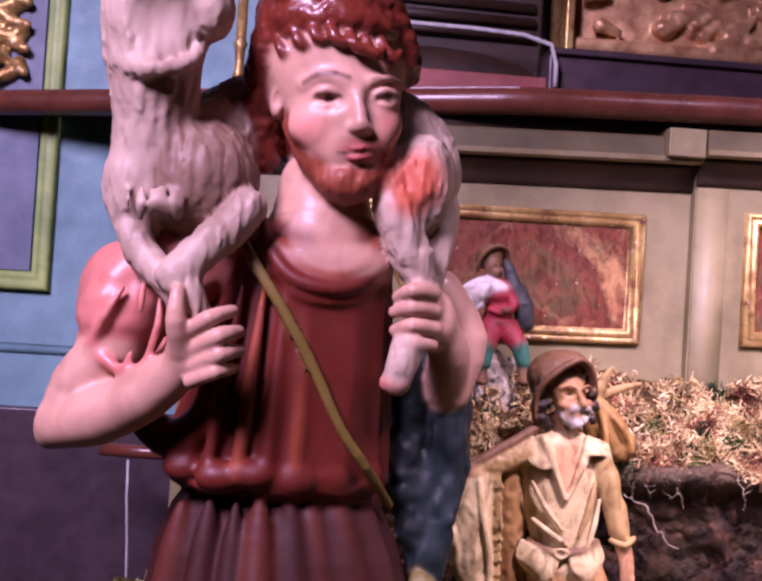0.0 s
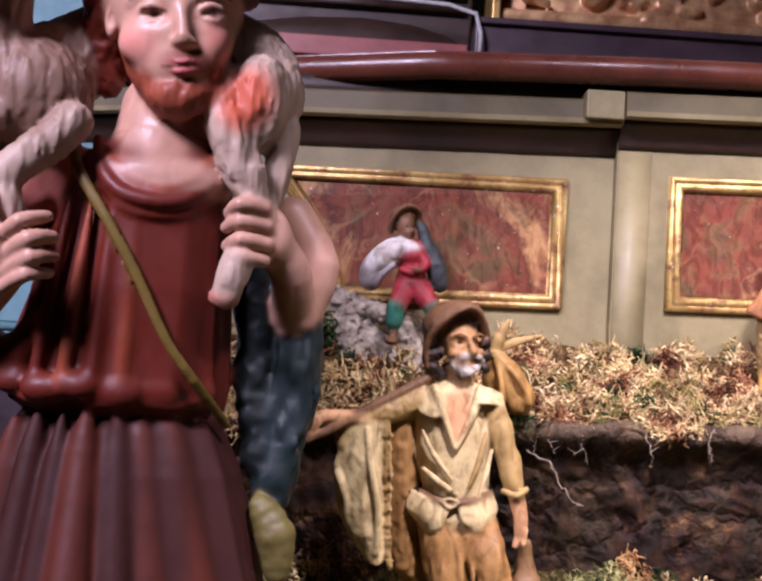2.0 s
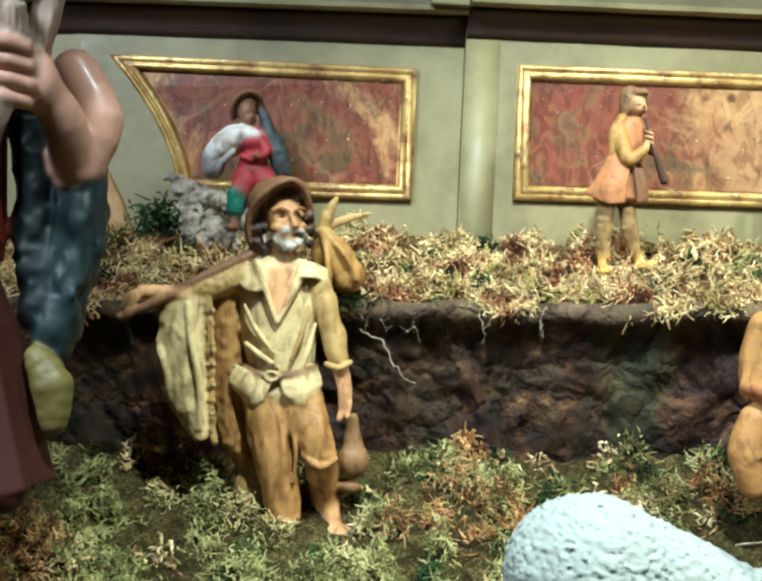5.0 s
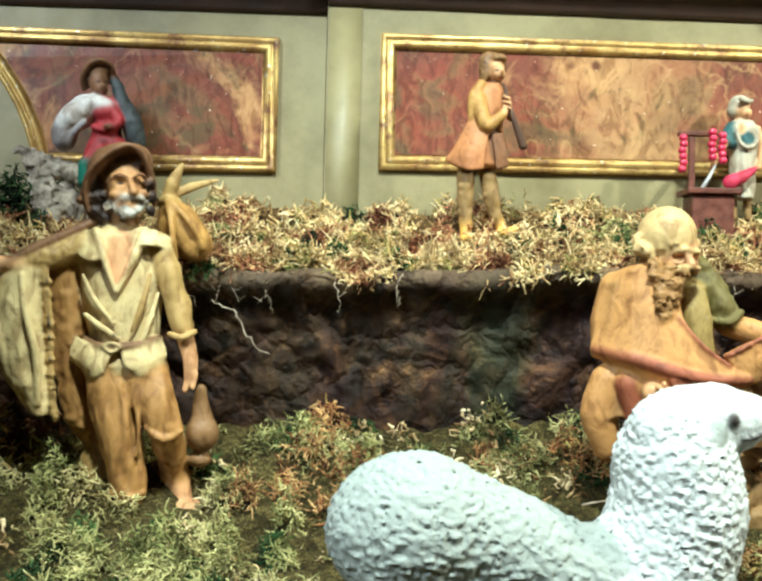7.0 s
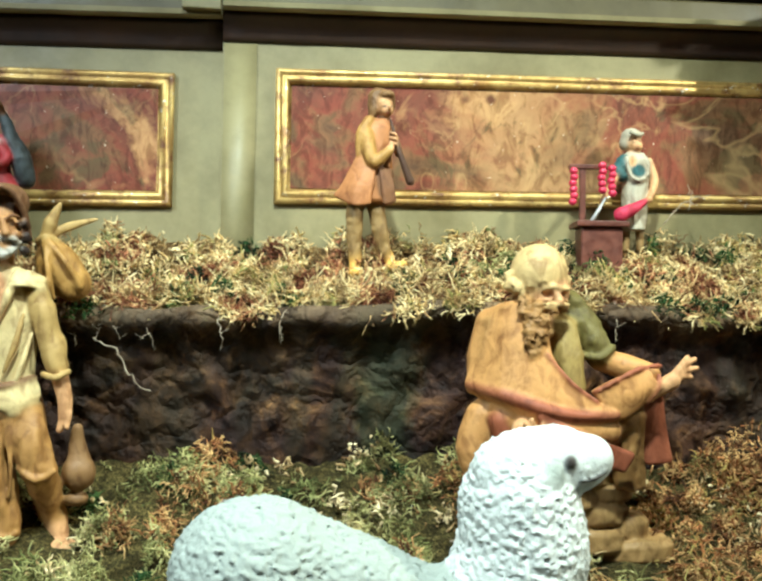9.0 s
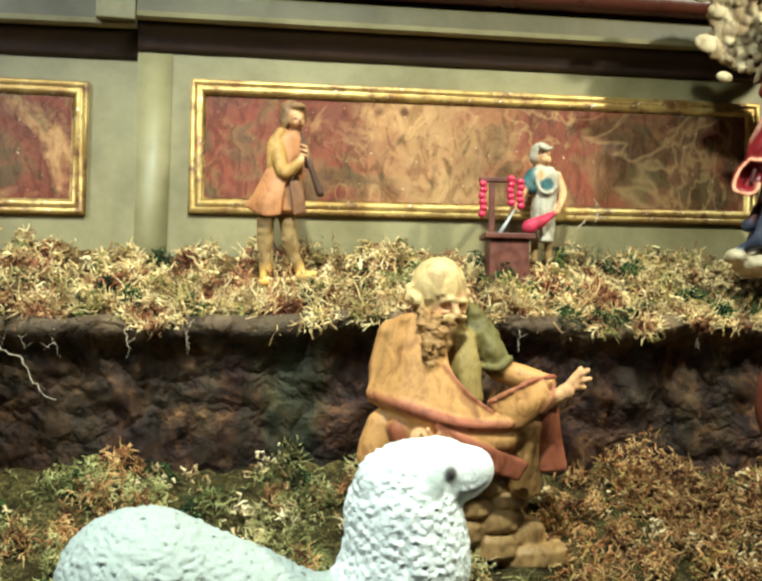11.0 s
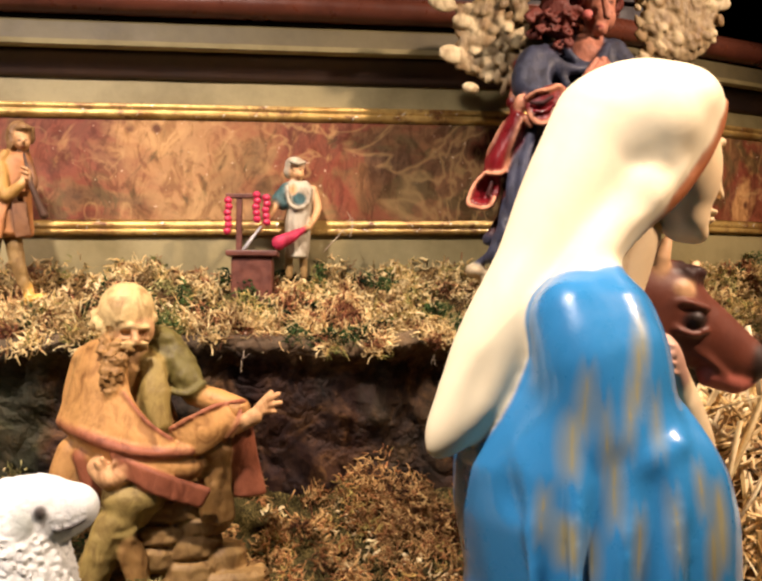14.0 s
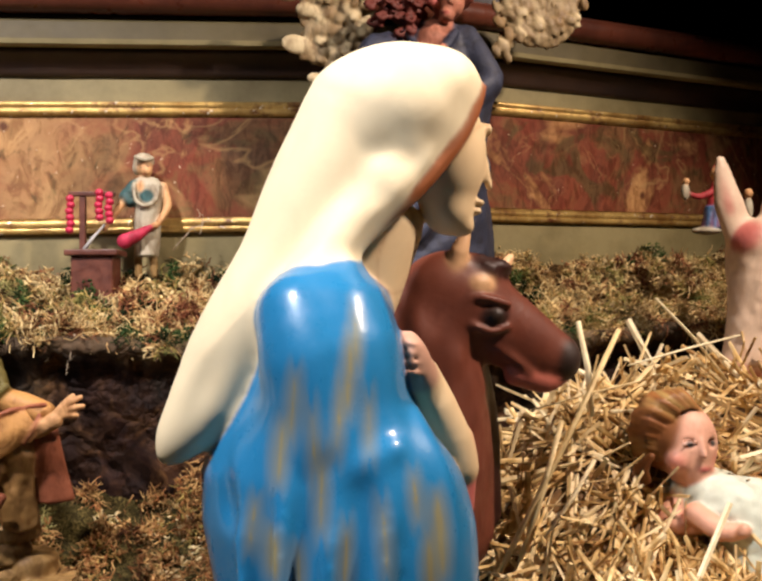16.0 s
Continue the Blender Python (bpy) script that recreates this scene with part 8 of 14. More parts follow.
oldman.tube([(0.1084, -0.0556, 0.1938), (0.1188, -0.0573, 0.197), (0.1321, -0.0533, 0.1964)], [0.0045, 0.004, 0.0028], SKIN_TAN, soft=0.0011)
oldman.tube([(0.0976, -0.059, 0.189), (0.0881, -0.0601, 0.1798), (0.0852, -0.0579, 0.1712)], [0.0045, 0.004, 0.0028], SKIN_TAN, soft=0.0011)
oldman.cloth([[(0.0763, -0.0352, 0.1717), (0.0942, -0.0386, 0.1761), (0.1065, -0.0329, 0.1785)], [(0.0813, -0.0295, 0.1386), (0.0992, -0.034, 0.14), (0.1128, -0.0272, 0.143)], [(0.0851, -0.0261, 0.103), (0.1043, -0.0295, 0.1025), (0.1223, -0.0238, 0.1042)]], 0.0034, CLOAK_RIM, soft=0.0028)
oldman.cloth([[(0.0504, -0.0454, 0.1602), (0.066, -0.0477, 0.1628), (0.0801, -0.042, 0.165)], [(0.0551, -0.0431, 0.1201), (0.0697, -0.0454, 0.1202), (0.083, -0.0374, 0.1211)], [(0.0578, -0.0397, 0.0813), (0.0724, -0.042, 0.0771), (0.0858, -0.034, 0.0803)]], 0.0051, ROBE_OLD, soft=0.0034, bump=0.0023, grain=60)
oldman.tube([(-0.0639, -0.0227, 0.154), (-0.0167, -0.0488, 0.1437), (0.0399, -0.0533, 0.138)], [0.017, 0.0204, 0.0148], CLOAK, soft=0.0068)
oldman.cloth([[(-0.0365, -0.0658, 0.1539), (0.0089, -0.0726, 0.1335), (0.0601, -0.067, 0.1148)], [(-0.0283, -0.0658, 0.1364), (0.0091, -0.0715, 0.115), (0.0521, -0.0658, 0.1003)]], 0.004, CLOAK_RIM, soft=0.0028)
oldman.tube([(-0.0538, -0.0545, 0.1403), (-0.0424, -0.0613, 0.1298), (-0.0289, -0.0635, 0.1319)], [0.0113, 0.0125, 0.0091], SKIN_TAN, soft=0.0034)
oldman.tube([(-0.0423, -0.0635, 0.1323), (-0.0551, -0.0692, 0.1477)], [0.0045, 0.0028], SKIN_TAN, soft=0.0017)
oldman.tube([(-0.0423, -0.0635, 0.1323), (-0.0483, -0.0692, 0.1516)], [0.0045, 0.0028], SKIN_TAN, soft=0.0017)
oldman.tube([(-0.0423, -0.0635, 0.1323), (-0.0353, -0.0692, 0.1472)], [0.0045, 0.0028], SKIN_TAN, soft=0.0017)
oldman.tube([(-0.0423, -0.0635, 0.1323), (-0.0253, -0.0692, 0.1419)], [0.0045, 0.0028], SKIN_TAN, soft=0.0017)
oldman.ell((-0.0174, -0.0454, 0.1047), (0.034, 0.0284, 0.0216), OLIVE_LEG, soft=0.0068)
oldman.tube([(-0.0187, -0.0477, 0.0917), (-0.0363, -0.0488, 0.0759), (-0.0513, -0.0454, 0.0457), (-0.0586, -0.0431, 0.0145)], [0.0204, 0.0204, 0.0193, 0.017], OLIVE_LEG, soft=0.0057, bump=0.0028, grain=60)
oldman.tube([(-0.0447, -0.0635, 0.0723), (-0.0306, -0.0658, 0.0692), (-0.0147, -0.0613, 0.0738)], [0.0034, 0.0034, 0.0034], OLIVE_LEG, soft=0.0028)
oldman.tube([(-0.0228, -0.0545, 0.0623), (-0.0145, -0.0522, 0.0356), (-0.0102, -0.0511, 0.0145)], [0.0125, 0.0136, 0.0125], ROBE_OLD, soft=0.0045, bump=0.0028, grain=60)
oldman.tube([(-0.0856, -0.0057, 0.1493), (-0.0928, -0.0023, 0.1142), (-0.0801, 0, 0.0786)], [0.017, 0.0193, 0.017], CLOAK, soft=0.0079)
oldman.tube([(-0.0686, -0.0284, 0.147), (-0.0605, -0.0284, 0.1153), (-0.0579, -0.0261, 0.0938)], [0.0136, 0.0113, 0.0057], CLOAK_RIM, soft=0.0045)
oldman.robe([(0.0966, 0.0204, -0.0113, 0.0361, 0.0284), (0.0912, 0.0204, -0.0113, 0.042, 0.0329), (0.0793, 0.0205, -0.0113, 0.042, 0.0329), (0.075, 0.0206, -0.0113, 0.0369, 0.0284)], STONE_TAN, soft=0.0011, bump=0.0023, grain=60)
oldman.robe([(0.08, 0.0476, -0.0057, 0.0322, 0.0284), (0.0746, 0.0477, -0.0057, 0.0374, 0.0329), (0.0626, 0.0478, -0.0057, 0.0374, 0.0329), (0.0582, 0.0478, -0.0057, 0.033, 0.0284)], STONE_TAN, soft=0.0011, bump=0.0023, grain=60)
oldman.robe([(0.073, 0.0046, -0.017, 0.0342, 0.0284), (0.0676, 0.0046, -0.017, 0.0397, 0.0329), (0.0558, 0.0048, -0.017, 0.0397, 0.0329), (0.0515, 0.0048, -0.017, 0.035, 0.0284)], STONE_TAN, soft=0.0011, bump=0.0023, grain=60)
oldman.robe([(0.0588, 0.0368, -0.0113, 0.0351, 0.0284), (0.0523, 0.0369, -0.0113, 0.0409, 0.0329), (0.038, 0.037, -0.0113, 0.0409, 0.0329), (0.0328, 0.037, -0.0113, 0.0359, 0.0284)], STONE_TAN, soft=0.0011, bump=0.0023, grain=60)
oldman.robe([(0.0435, 0.0699, -0.0023, 0.0303, 0.0284), (0.0364, 0.07, -0.0023, 0.0352, 0.0329), (0.0207, 0.0701, -0.0023, 0.0352, 0.0329), (0.015, 0.0702, -0.0023, 0.031, 0.0284)], STONE_TAN, soft=0.0011, bump=0.0023, grain=60)
oldman.robe([(0.0507, -0.0005, -0.017, 0.0322, 0.0284), (0.0437, -0.0004, -0.017, 0.0374, 0.0329), (0.0284, -0.0002, -0.017, 0.0374, 0.0329), (0.0229, -0.0002, -0.017, 0.033, 0.0284)], STONE_TAN, soft=0.0011, bump=0.0023, grain=60)
oldman.robe([(0.0326, 0.0369, -0.0148, 0.0342, 0.0284), (0.0256, 0.037, -0.0148, 0.0397, 0.0329), (0.0101, 0.0372, -0.0148, 0.0397, 0.0329), (0.0045, 0.0372, -0.0148, 0.035, 0.0284)], STONE_TAN, soft=0.0011, bump=0.0023, grain=60)
oldman.robe([(0.0195, 0.0857, -0.0136, 0.039, 0.0284), (0.0129, 0.0858, -0.0136, 0.0454, 0.0329), (-0.0014, 0.0859, -0.0136, 0.0454, 0.0329), (-0.0067, 0.086, -0.0136, 0.0399, 0.0284)], STONE_TAN, soft=0.0011, bump=0.0023, grain=60)
oldman.robe([(0.0218, -0.0108, -0.0113, 0.039, 0.0284), (0.0154, -0.0107, -0.0113, 0.0454, 0.0329), (0.0012, -0.0106, -0.0113, 0.0454, 0.0329), (-0.0039, -0.0105, -0.0113, 0.0399, 0.0284)], STONE_TAN, soft=0.0011, bump=0.0023, grain=60)
oldman.fire("old_shepherd_figurine", RESIN, (0.8319, 1.09, 0.7129), "Resin figurine of a bald bearded old shepherd seated on stones", "figurine")


sheep = Clay(0.0019)
# body wool painted greyer than the neck: shade put into the colour
sheep.tube([(-0.0765, 0.03, 0.0739), (-0.0202, 0.03, 0.0569), (0.0456, 0.03, 0.0293), (0.104, 0.03, 0.0257)], [0.0538, 0.0481, 0.0457, 0.051], WOOL_SHADE_GREY, soft=0.0102, bump=0.0032, grain=(240, 240, 300))
sheep.ell((-0.0922, 0.0259, 0.0713), (0.0673, 0.0571, 0.0612), WOOL_SHADE_GREY, soft=0.0102, bump=0.0032, grain=(240, 240, 300))
sheep.tube([(0.1180, 0.03, 0.0300), (0.1330, 0.0259, 0.0860), (0.1290, 0.0218, 0.1280), (0.1340, 0.0178, 0.1560)], [0.0600, 0.0560, 0.0500, 0.0340], WOOL, soft=0.0102, bump=0.0032, grain=(240, 240, 300))
sheep.ell((0.1590, 0.0137, 0.1640), (0.0400, 0.0280, 0.0290), WOOL, soft=0.0073, bump=0.0012, grain=140, turn=(0, 12, 0))
sheep.ell((0.1861, 0.0112, 0.1653), (0.0204, 0.0188, 0.0204), WOOL, soft=0.0065)
sheep.ell((0.1176, 0.0096, 0.1573), (0.0326, 0.0245, 0.0269), WOOL, soft=0.0073, bump=0.0032, grain=(240, 240, 300))
sheep.ell((0.1400, -0.0140, 0.1460), (0.0130, 0.0080, 0.0230), WOOL_SHADE_GREY, soft=0.0018, turn=(0, 28, 0))
sheep.ell((0.1610, -0.0130, 0.1660), (0.0050, 0.0050, 0.0056), SOOT, soft=0.0010)
sheep.tube([(0.1730, -0.0110, 0.1500), (0.1850, -0.0090, 0.1520), (0.1960, -0.0040, 0.1570)], [0.0014, 0.0017, 0.0012], SOOT, soft=0.0006)
sheep.tube([(0.1855, 0.0055, 0.1496), (0.1957, 0.0047, 0.1549)], [0.0012, 0.0012], SLATE_BLUE, soft=0.0012)
sheep.tube([(-0.1108, 0.0055, 0.0389), (-0.0459, -0.0026, 0.0207)], [0.0245, 0.0163], WOOL, soft=0.0082, bump=0.0032, grain=(240, 240, 300))
sheep.tube([(0.0765, 0.0015, 0.0274), (0.1447, -0.0026, 0.0111)], [0.0224, 0.0147], WOOL, soft=0.0082, bump=0.0032, grain=(240, 240, 300))
sheep.fire("sheep_statue", WHITE, (0.5928, 0.83, 0.6853), "White plaster sheep with modelled wool lying on the moss", "statue")


angel = Clay(0.0026)
angel.ell((0.0656, -0.035, 0.3804), (0.0267, 0.0285, 0.0347), SKIN, soft=0.005)
angel.ell((0.0656, -0.045, 0.3506), (0.0211, 0.0223, 0.0211), SKIN, soft=0.006)
angel.ell((0.0599, -0.06, 0.3299), (0.0105, 0.0093, 0.0087), SKIN, soft=0.006)
angel.tube([(0.0588, -0.072, 0.3678), (0.0597, -0.08, 0.3498), (0.06, -0.082, 0.3415)], [0.0037, 0.005, 0.0056], SKIN, soft=0.004)
angel.ell((0.0407, -0.064, 0.347), (0.0081, 0.0056, 0.0074), ROSE, soft=0.006)
angel.dab((0.0431, -0.066, 0.3634), (0.0074, 0.0087, 0.0028), BROW, edge=0.001)
angel.dab((0.076, -0.062, 0.3671), (0.0056, 0.0087, 0.0025), BROW, edge=0.001)
angel.dab((0.0396, -0.066, 0.3748), (0.0093, 0.0087, 0.0019), BROW, edge=0.001)
angel.dab((0.076, -0.062, 0.3789), (0.0062, 0.0087, 0.0019), BROW, edge=0.001)
angel.dab((0.0547, -0.074, 0.3319), (0.0081, 0.0099, 0.0025), LIP, edge=0.0015)
angel.tube([(0.0568, -0.035, 0.3251), (0.0437, -0.048, 0.3008)], [0.0149, 0.0186], SKIN, soft=0.006)
angel.dab((0.036, -0.062, 0.2927), (0.0161, 0.0186, 0.0099), SKIN, edge=0.004)
angel.robe([(0.3277, 0.0525, -0.02, 0.031, 0.02), (0.3111, 0.0433, -0.022, 0.0544, 0.03), (0.2875, 0.0392, -0.022, 0.0702, 0.04), (0.2536, 0.0389, -0.024, 0.0751, 0.046), (0.2232, 0.0385, -0.026, 0.0595, 0.046), (0.1953, 0.029, -0.03, 0.0519, 0.048), (0.1649, 0.0281, -0.034, 0.065, 0.055), (0.1253, 0.0305, -0.036, 0.0795, 0.062), (0.0859, 0.0317, -0.036, 0.0891, 0.066), (0.0465, 0.0275, -0.036, 0.0975, 0.068), (0.0204, 0.023, -0.034, 0.1031, 0.068), (0.006, 0.0254, -0.034, 0.0889, 0.06)], NAVY, soft=0.008, pleats=6, depth=0.03)
angel.ell((-0.0232, -0.052, 0.2696), (0.0273, 0.0248, 0.0335), NAVY, soft=0.012, bump=0.002, grain=40)
angel.tube([(-0.0317, -0.058, 0.2805), (-0.0412, -0.066, 0.2491), (-0.0168, -0.08, 0.225), (0.0244, -0.09, 0.2174)], [0.0211, 0.0223, 0.0186, 0.0149], NAVY, soft=0.01)
angel.tube([(0.0202, -0.094, 0.215), (0.0385, -0.098, 0.2189)], [0.0149, 0.0124], NAVY, soft=0.004, bump=0.002, grain=70)
angel.tube([(0.093, -0.03, 0.3114), (0.1087, -0.05, 0.2712), (0.1128, -0.062, 0.2423), (0.0605, -0.085, 0.2139)], [0.0161, 0.0174, 0.0186, 0.0136], NAVY, soft=0.01)
angel.cloth([[(0.0269, -0.088, 0.2097), (0.0633, -0.085, 0.2121), (0.114, -0.06, 0.2362)], [(0.0209, -0.08, 0.1875), (0.058, -0.082, 0.1837), (0.1066, -0.06, 0.1952)], [(0.039, -0.066, 0.1717), (0.0649, -0.07, 0.1637), (0.1054, -0.05, 0.172)]], 0.0087, NAVY, soft=0.01)
angel.tube([(-0.0147, -0.06, 0.3017), (-0.0067, -0.074, 0.2804), (0.0121, -0.08, 0.2698), (0.0361, -0.078, 0.2705)], [0.0041, 0.0068, 0.0068, 0.0048], NAVY, soft=0.012)
angel.tube([(0.0087, -0.058, 0.3102), (0.0148, -0.07, 0.2905), (0.0293, -0.074, 0.2788)], [0.0033, 0.0056, 0.0039], NAVY, soft=0.012)
angel.tube([(0.0735, -0.056, 0.311), (0.0571, -0.072, 0.2887), (0.0396, -0.078, 0.272)], [0.0037, 0.0062, 0.0043], NAVY, soft=0.012)
angel.tube([(-0.016, -0.076, 0.2768), (-0.0242, -0.084, 0.2553), (-0.0199, -0.086, 0.2387)], [0.003, 0.005, 0.0035], NAVY, soft=0.012)
angel.tube([(-0.0356, -0.066, 0.2936), (-0.0486, -0.07, 0.27), (-0.0513, -0.07, 0.2476)], [0.003, 0.005, 0.0035], NAVY, soft=0.012)
angel.tube([(-0.0006, -0.078, 0.2645), (0.0072, -0.084, 0.2457), (0.0242, -0.088, 0.2343)], [0.0033, 0.0056, 0.0039], NAVY, soft=0.012)
angel.tube([(-0.0432, -0.07, 0.1941), (-0.062, -0.078, 0.1477), (-0.0699, -0.086, 0.0964), (-0.0544, -0.098, 0.0399), (-0.0359, -0.098, 0.0095)], [0.0045, 0.0074, 0.0074, 0.0074, 0.0052], NAVY, soft=0.012)
angel.tube([(-0.0363, -0.078, 0.1916), (-0.0531, -0.09, 0.1461), (-0.0597, -0.098, 0.0952), (-0.0468, -0.104, 0.0519)], [0.0037, 0.0062, 0.0062, 0.0043], NAVY, soft=0.012)
angel.tube([(-0.0344, -0.098, 0.101), (-0.0249, -0.108, 0.0705), (-0.0233, -0.11, 0.0335), (-0.0376, -0.104, 0.0091)], [0.0045, 0.0074, 0.0074, 0.0052], NAVY, soft=0.012)
angel.tube([(-0.0126, -0.1, 0.0977), (-0.0075, -0.108, 0.0648), (-0.014, -0.11, 0.0307), (-0.0286, -0.102, 0.0045)], [0.0037, 0.0062, 0.0062, 0.0043], NAVY, soft=0.012)
angel.tube([(-0.0731, -0.07, 0.0982), (-0.0801, -0.085, 0.0652), (-0.0664, -0.098, 0.0274), (-0.0455, -0.096, 0.0063)], [0.0041, 0.0068, 0.0068, 0.0048], NAVY, soft=0.012)
angel.tube([(0.0741, -0.09, 0.1448), (0.0301, -0.106, 0.1033), (0.0053, -0.108, 0.0775), (-0.0035, -0.108, 0.0526)], [0.0041, 0.0068, 0.0068, 0.0048], NAVY, soft=0.012)
angel.tube([(0.0809, -0.09, 0.1133), (0.0368, -0.106, 0.0724), (0.0099, -0.108, 0.0406)], [0.0041, 0.0068, 0.0048], NAVY, soft=0.012)
angel.tube([(0.0908, -0.085, 0.0696), (0.047, -0.1, 0.0357), (0.0139, -0.098, 0.0103)], [0.0041, 0.0068, 0.0048], NAVY, soft=0.012)
angel.tube([(-0.0691, -0.07, 0.0732), (-0.0862, -0.078, 0.0482), (-0.092, -0.076, 0.0253)], [0.0045, 0.0074, 0.0052], NAVY, soft=0.012)
angel.tube([(-0.1023, -0.06, 0.0204), (-0.0849, -0.078, 0.0271), (-0.0694, -0.096, 0.009), (-0.0356, -0.1, 0.002), (0.0218, -0.096, 0.0068), (0.0866, -0.08, 0.0227)], [0.0068, 0.0087, 0.0087, 0.0087, 0.0081, 0.0074], NAVY, soft=0.01, bump=0.003, grain=50)
angel.ell((-0.0871, -0.05, 0.0506), (0.0099, 0.0112, 0.0087), NAVY, soft=0.008, bump=0.003, grain=60)
angel.tube([(-0.0762, -0.05, 0.075), (-0.0866, -0.055, 0.0552)], [0.005, 0.0062], TUNIC_DARK, soft=0.004)
angel.ell((0.0803, -0.07, 0.134), (0.0322, 0.0285, 0.0273), NAVY, soft=0.016)
angel.ell((0.0646, -0.07, 0.0896), (0.0372, 0.0322, 0.0496), NAVY, soft=0.02)
angel.tube([(0.0339, -0.1, 0.2182), (0.0292, -0.106, 0.2392), (0.0352, -0.11, 0.2598), (0.0434, -0.11, 0.2753)], [0.0136, 0.0155, 0.0118, 0.0056], SKIN, soft=0.004)
angel.tube([(0.0089, -0.118, 0.2328), (0.0137, -0.124, 0.2501), (0.0295, -0.12, 0.2731)], [0.0043, 0.005, 0.0037], SKIN, soft=0.0012)
angel.tube([(0.0129, -0.117, 0.2345), (0.0202, -0.122, 0.2498), (0.0359, -0.117, 0.2687)], [0.0043, 0.005, 0.0037], SKIN, soft=0.0012)
angel.tube([(0.0168, -0.116, 0.2362), (0.0267, -0.12, 0.2494), (0.0424, -0.114, 0.2642)], [0.0043, 0.005, 0.0037], SKIN, soft=0.0012)
angel.tube([(0.0207, -0.115, 0.2379), (0.0332, -0.118, 0.249), (0.0489, -0.111, 0.2598)], [0.0043, 0.005, 0.0037], SKIN, soft=0.0012)
angel.tube([(0.0476, -0.112, 0.2326), (0.0517, -0.112, 0.2528), (0.0489, -0.11, 0.2719)], [0.0062, 0.0056, 0.0037], SKIN, soft=0.002)
angel.cloth([[(-0.0495, -0.094, 0.2277), (-0.0358, -0.104, 0.2324), (-0.0192, -0.108, 0.2385), (-0.0076, -0.104, 0.2351)], [(-0.0502, -0.098, 0.2119), (-0.0356, -0.106, 0.2121), (-0.0203, -0.11, 0.2145), (-0.0074, -0.106, 0.221)], [(-0.0459, -0.1, 0.1993), (-0.0373, -0.112, 0.1935), (-0.0264, -0.114, 0.1974), (-0.0112, -0.108, 0.2105)]], 0.0056, WINE, soft=0.003)
# dark stroke inside the sash roll, shade of the hollow put into colour
angel.tube([(-0.0538, -0.108, 0.2182), (-0.0407, -0.116, 0.2159), (-0.0282, -0.12, 0.2242)], [0.0025, 0.0037, 0.0025], TUNIC_DARK, soft=0.002)
angel.tube([(-0.0505, -0.112, 0.2064), (-0.0377, -0.118, 0.2058), (-0.0242, -0.12, 0.2158)], [0.0025, 0.0031, 0.0025], WINE, soft=0.002)
angel.tube([(-0.0561, -0.102, 0.2243), (-0.0455, -0.11, 0.2317), (-0.0303, -0.114, 0.2341), (-0.0183, -0.114, 0.2396), (-0.0106, -0.112, 0.2331), (-0.0117, -0.114, 0.2178), (-0.0219, -0.118, 0.2004), (-0.0378, -0.118, 0.1899), (-0.0482, -0.11, 0.1947), (-0.0522, -0.102, 0.206)], [0.0031, 0.0031, 0.0031, 0.0031, 0.0031, 0.0031, 0.0031, 0.0031, 0.0031, 0.0031], RIM, soft=0.0022)
angel.ell((-0.0567, -0.084, 0.2221), (0.0093, 0.0081, 0.0118), RIM, soft=0.004)
angel.ell((-0.049, -0.09, 0.1974), (0.0043, 0.0043, 0.0099), RIM, soft=0.003, turn=(0, -25, 0))
angel.ell((-0.061, -0.076, 0.216), (0.0087, 0.0074, 0.0087), WINE, soft=0.003)
angel.cloth([[(-0.0632, -0.072, 0.2105), (-0.0618, -0.086, 0.2051), (-0.0518, -0.082, 0.2039)], [(-0.0807, -0.066, 0.1817), (-0.0719, -0.082, 0.1767), (-0.0603, -0.08, 0.1763)], [(-0.0924, -0.062, 0.1541), (-0.0862, -0.078, 0.1493), (-0.0709, -0.074, 0.1493)], [(-0.0942, -0.06, 0.1379), (-0.0884, -0.074, 0.1335), (-0.0758, -0.07, 0.1333)]], 0.005, WINE, soft=0.003)
angel.cloth([[(-0.0924, -0.062, 0.1377), (-0.0888, -0.066, 0.1353), (-0.0839, -0.07, 0.133)], [(-0.109, -0.06, 0.121), (-0.088, -0.052, 0.1177), (-0.0821, -0.066, 0.1148)], [(-0.1187, -0.064, 0.1), (-0.0975, -0.052, 0.0996), (-0.0884, -0.068, 0.0992)], [(-0.1169, -0.066, 0.0936), (-0.1013, -0.064, 0.0918), (-0.0919, -0.07, 0.0926)]], 0.0043, WINE, soft=0.003)
angel.tube([(-0.058, -0.092, 0.2003), (-0.0654, -0.088, 0.1796), (-0.072, -0.082, 0.1592), (-0.0768, -0.078, 0.1359), (-0.0911, -0.08, 0.1313), (-0.0999, -0.07, 0.1337)], [0.0025, 0.0031, 0.0031, 0.0031, 0.0025, 0.0025], RIM, soft=0.002)
angel.tube([(-0.0999, -0.07, 0.1337), (-0.1124, -0.068, 0.121), (-0.1212, -0.07, 0.1042), (-0.1221, -0.072, 0.0915), (-0.107, -0.074, 0.0879), (-0.0946, -0.076, 0.0906), (-0.089, -0.074, 0.1022)], [0.0025, 0.0025, 0.0025, 0.0031, 0.0031, 0.0031, 0.0025], RIM, soft=0.002)
angel.tube([(-0.0758, -0.07, 0.1989), (-0.0897, -0.068, 0.1734), (-0.096, -0.064, 0.16)], [0.0019, 0.0025, 0.0019], RIM, soft=0.002)
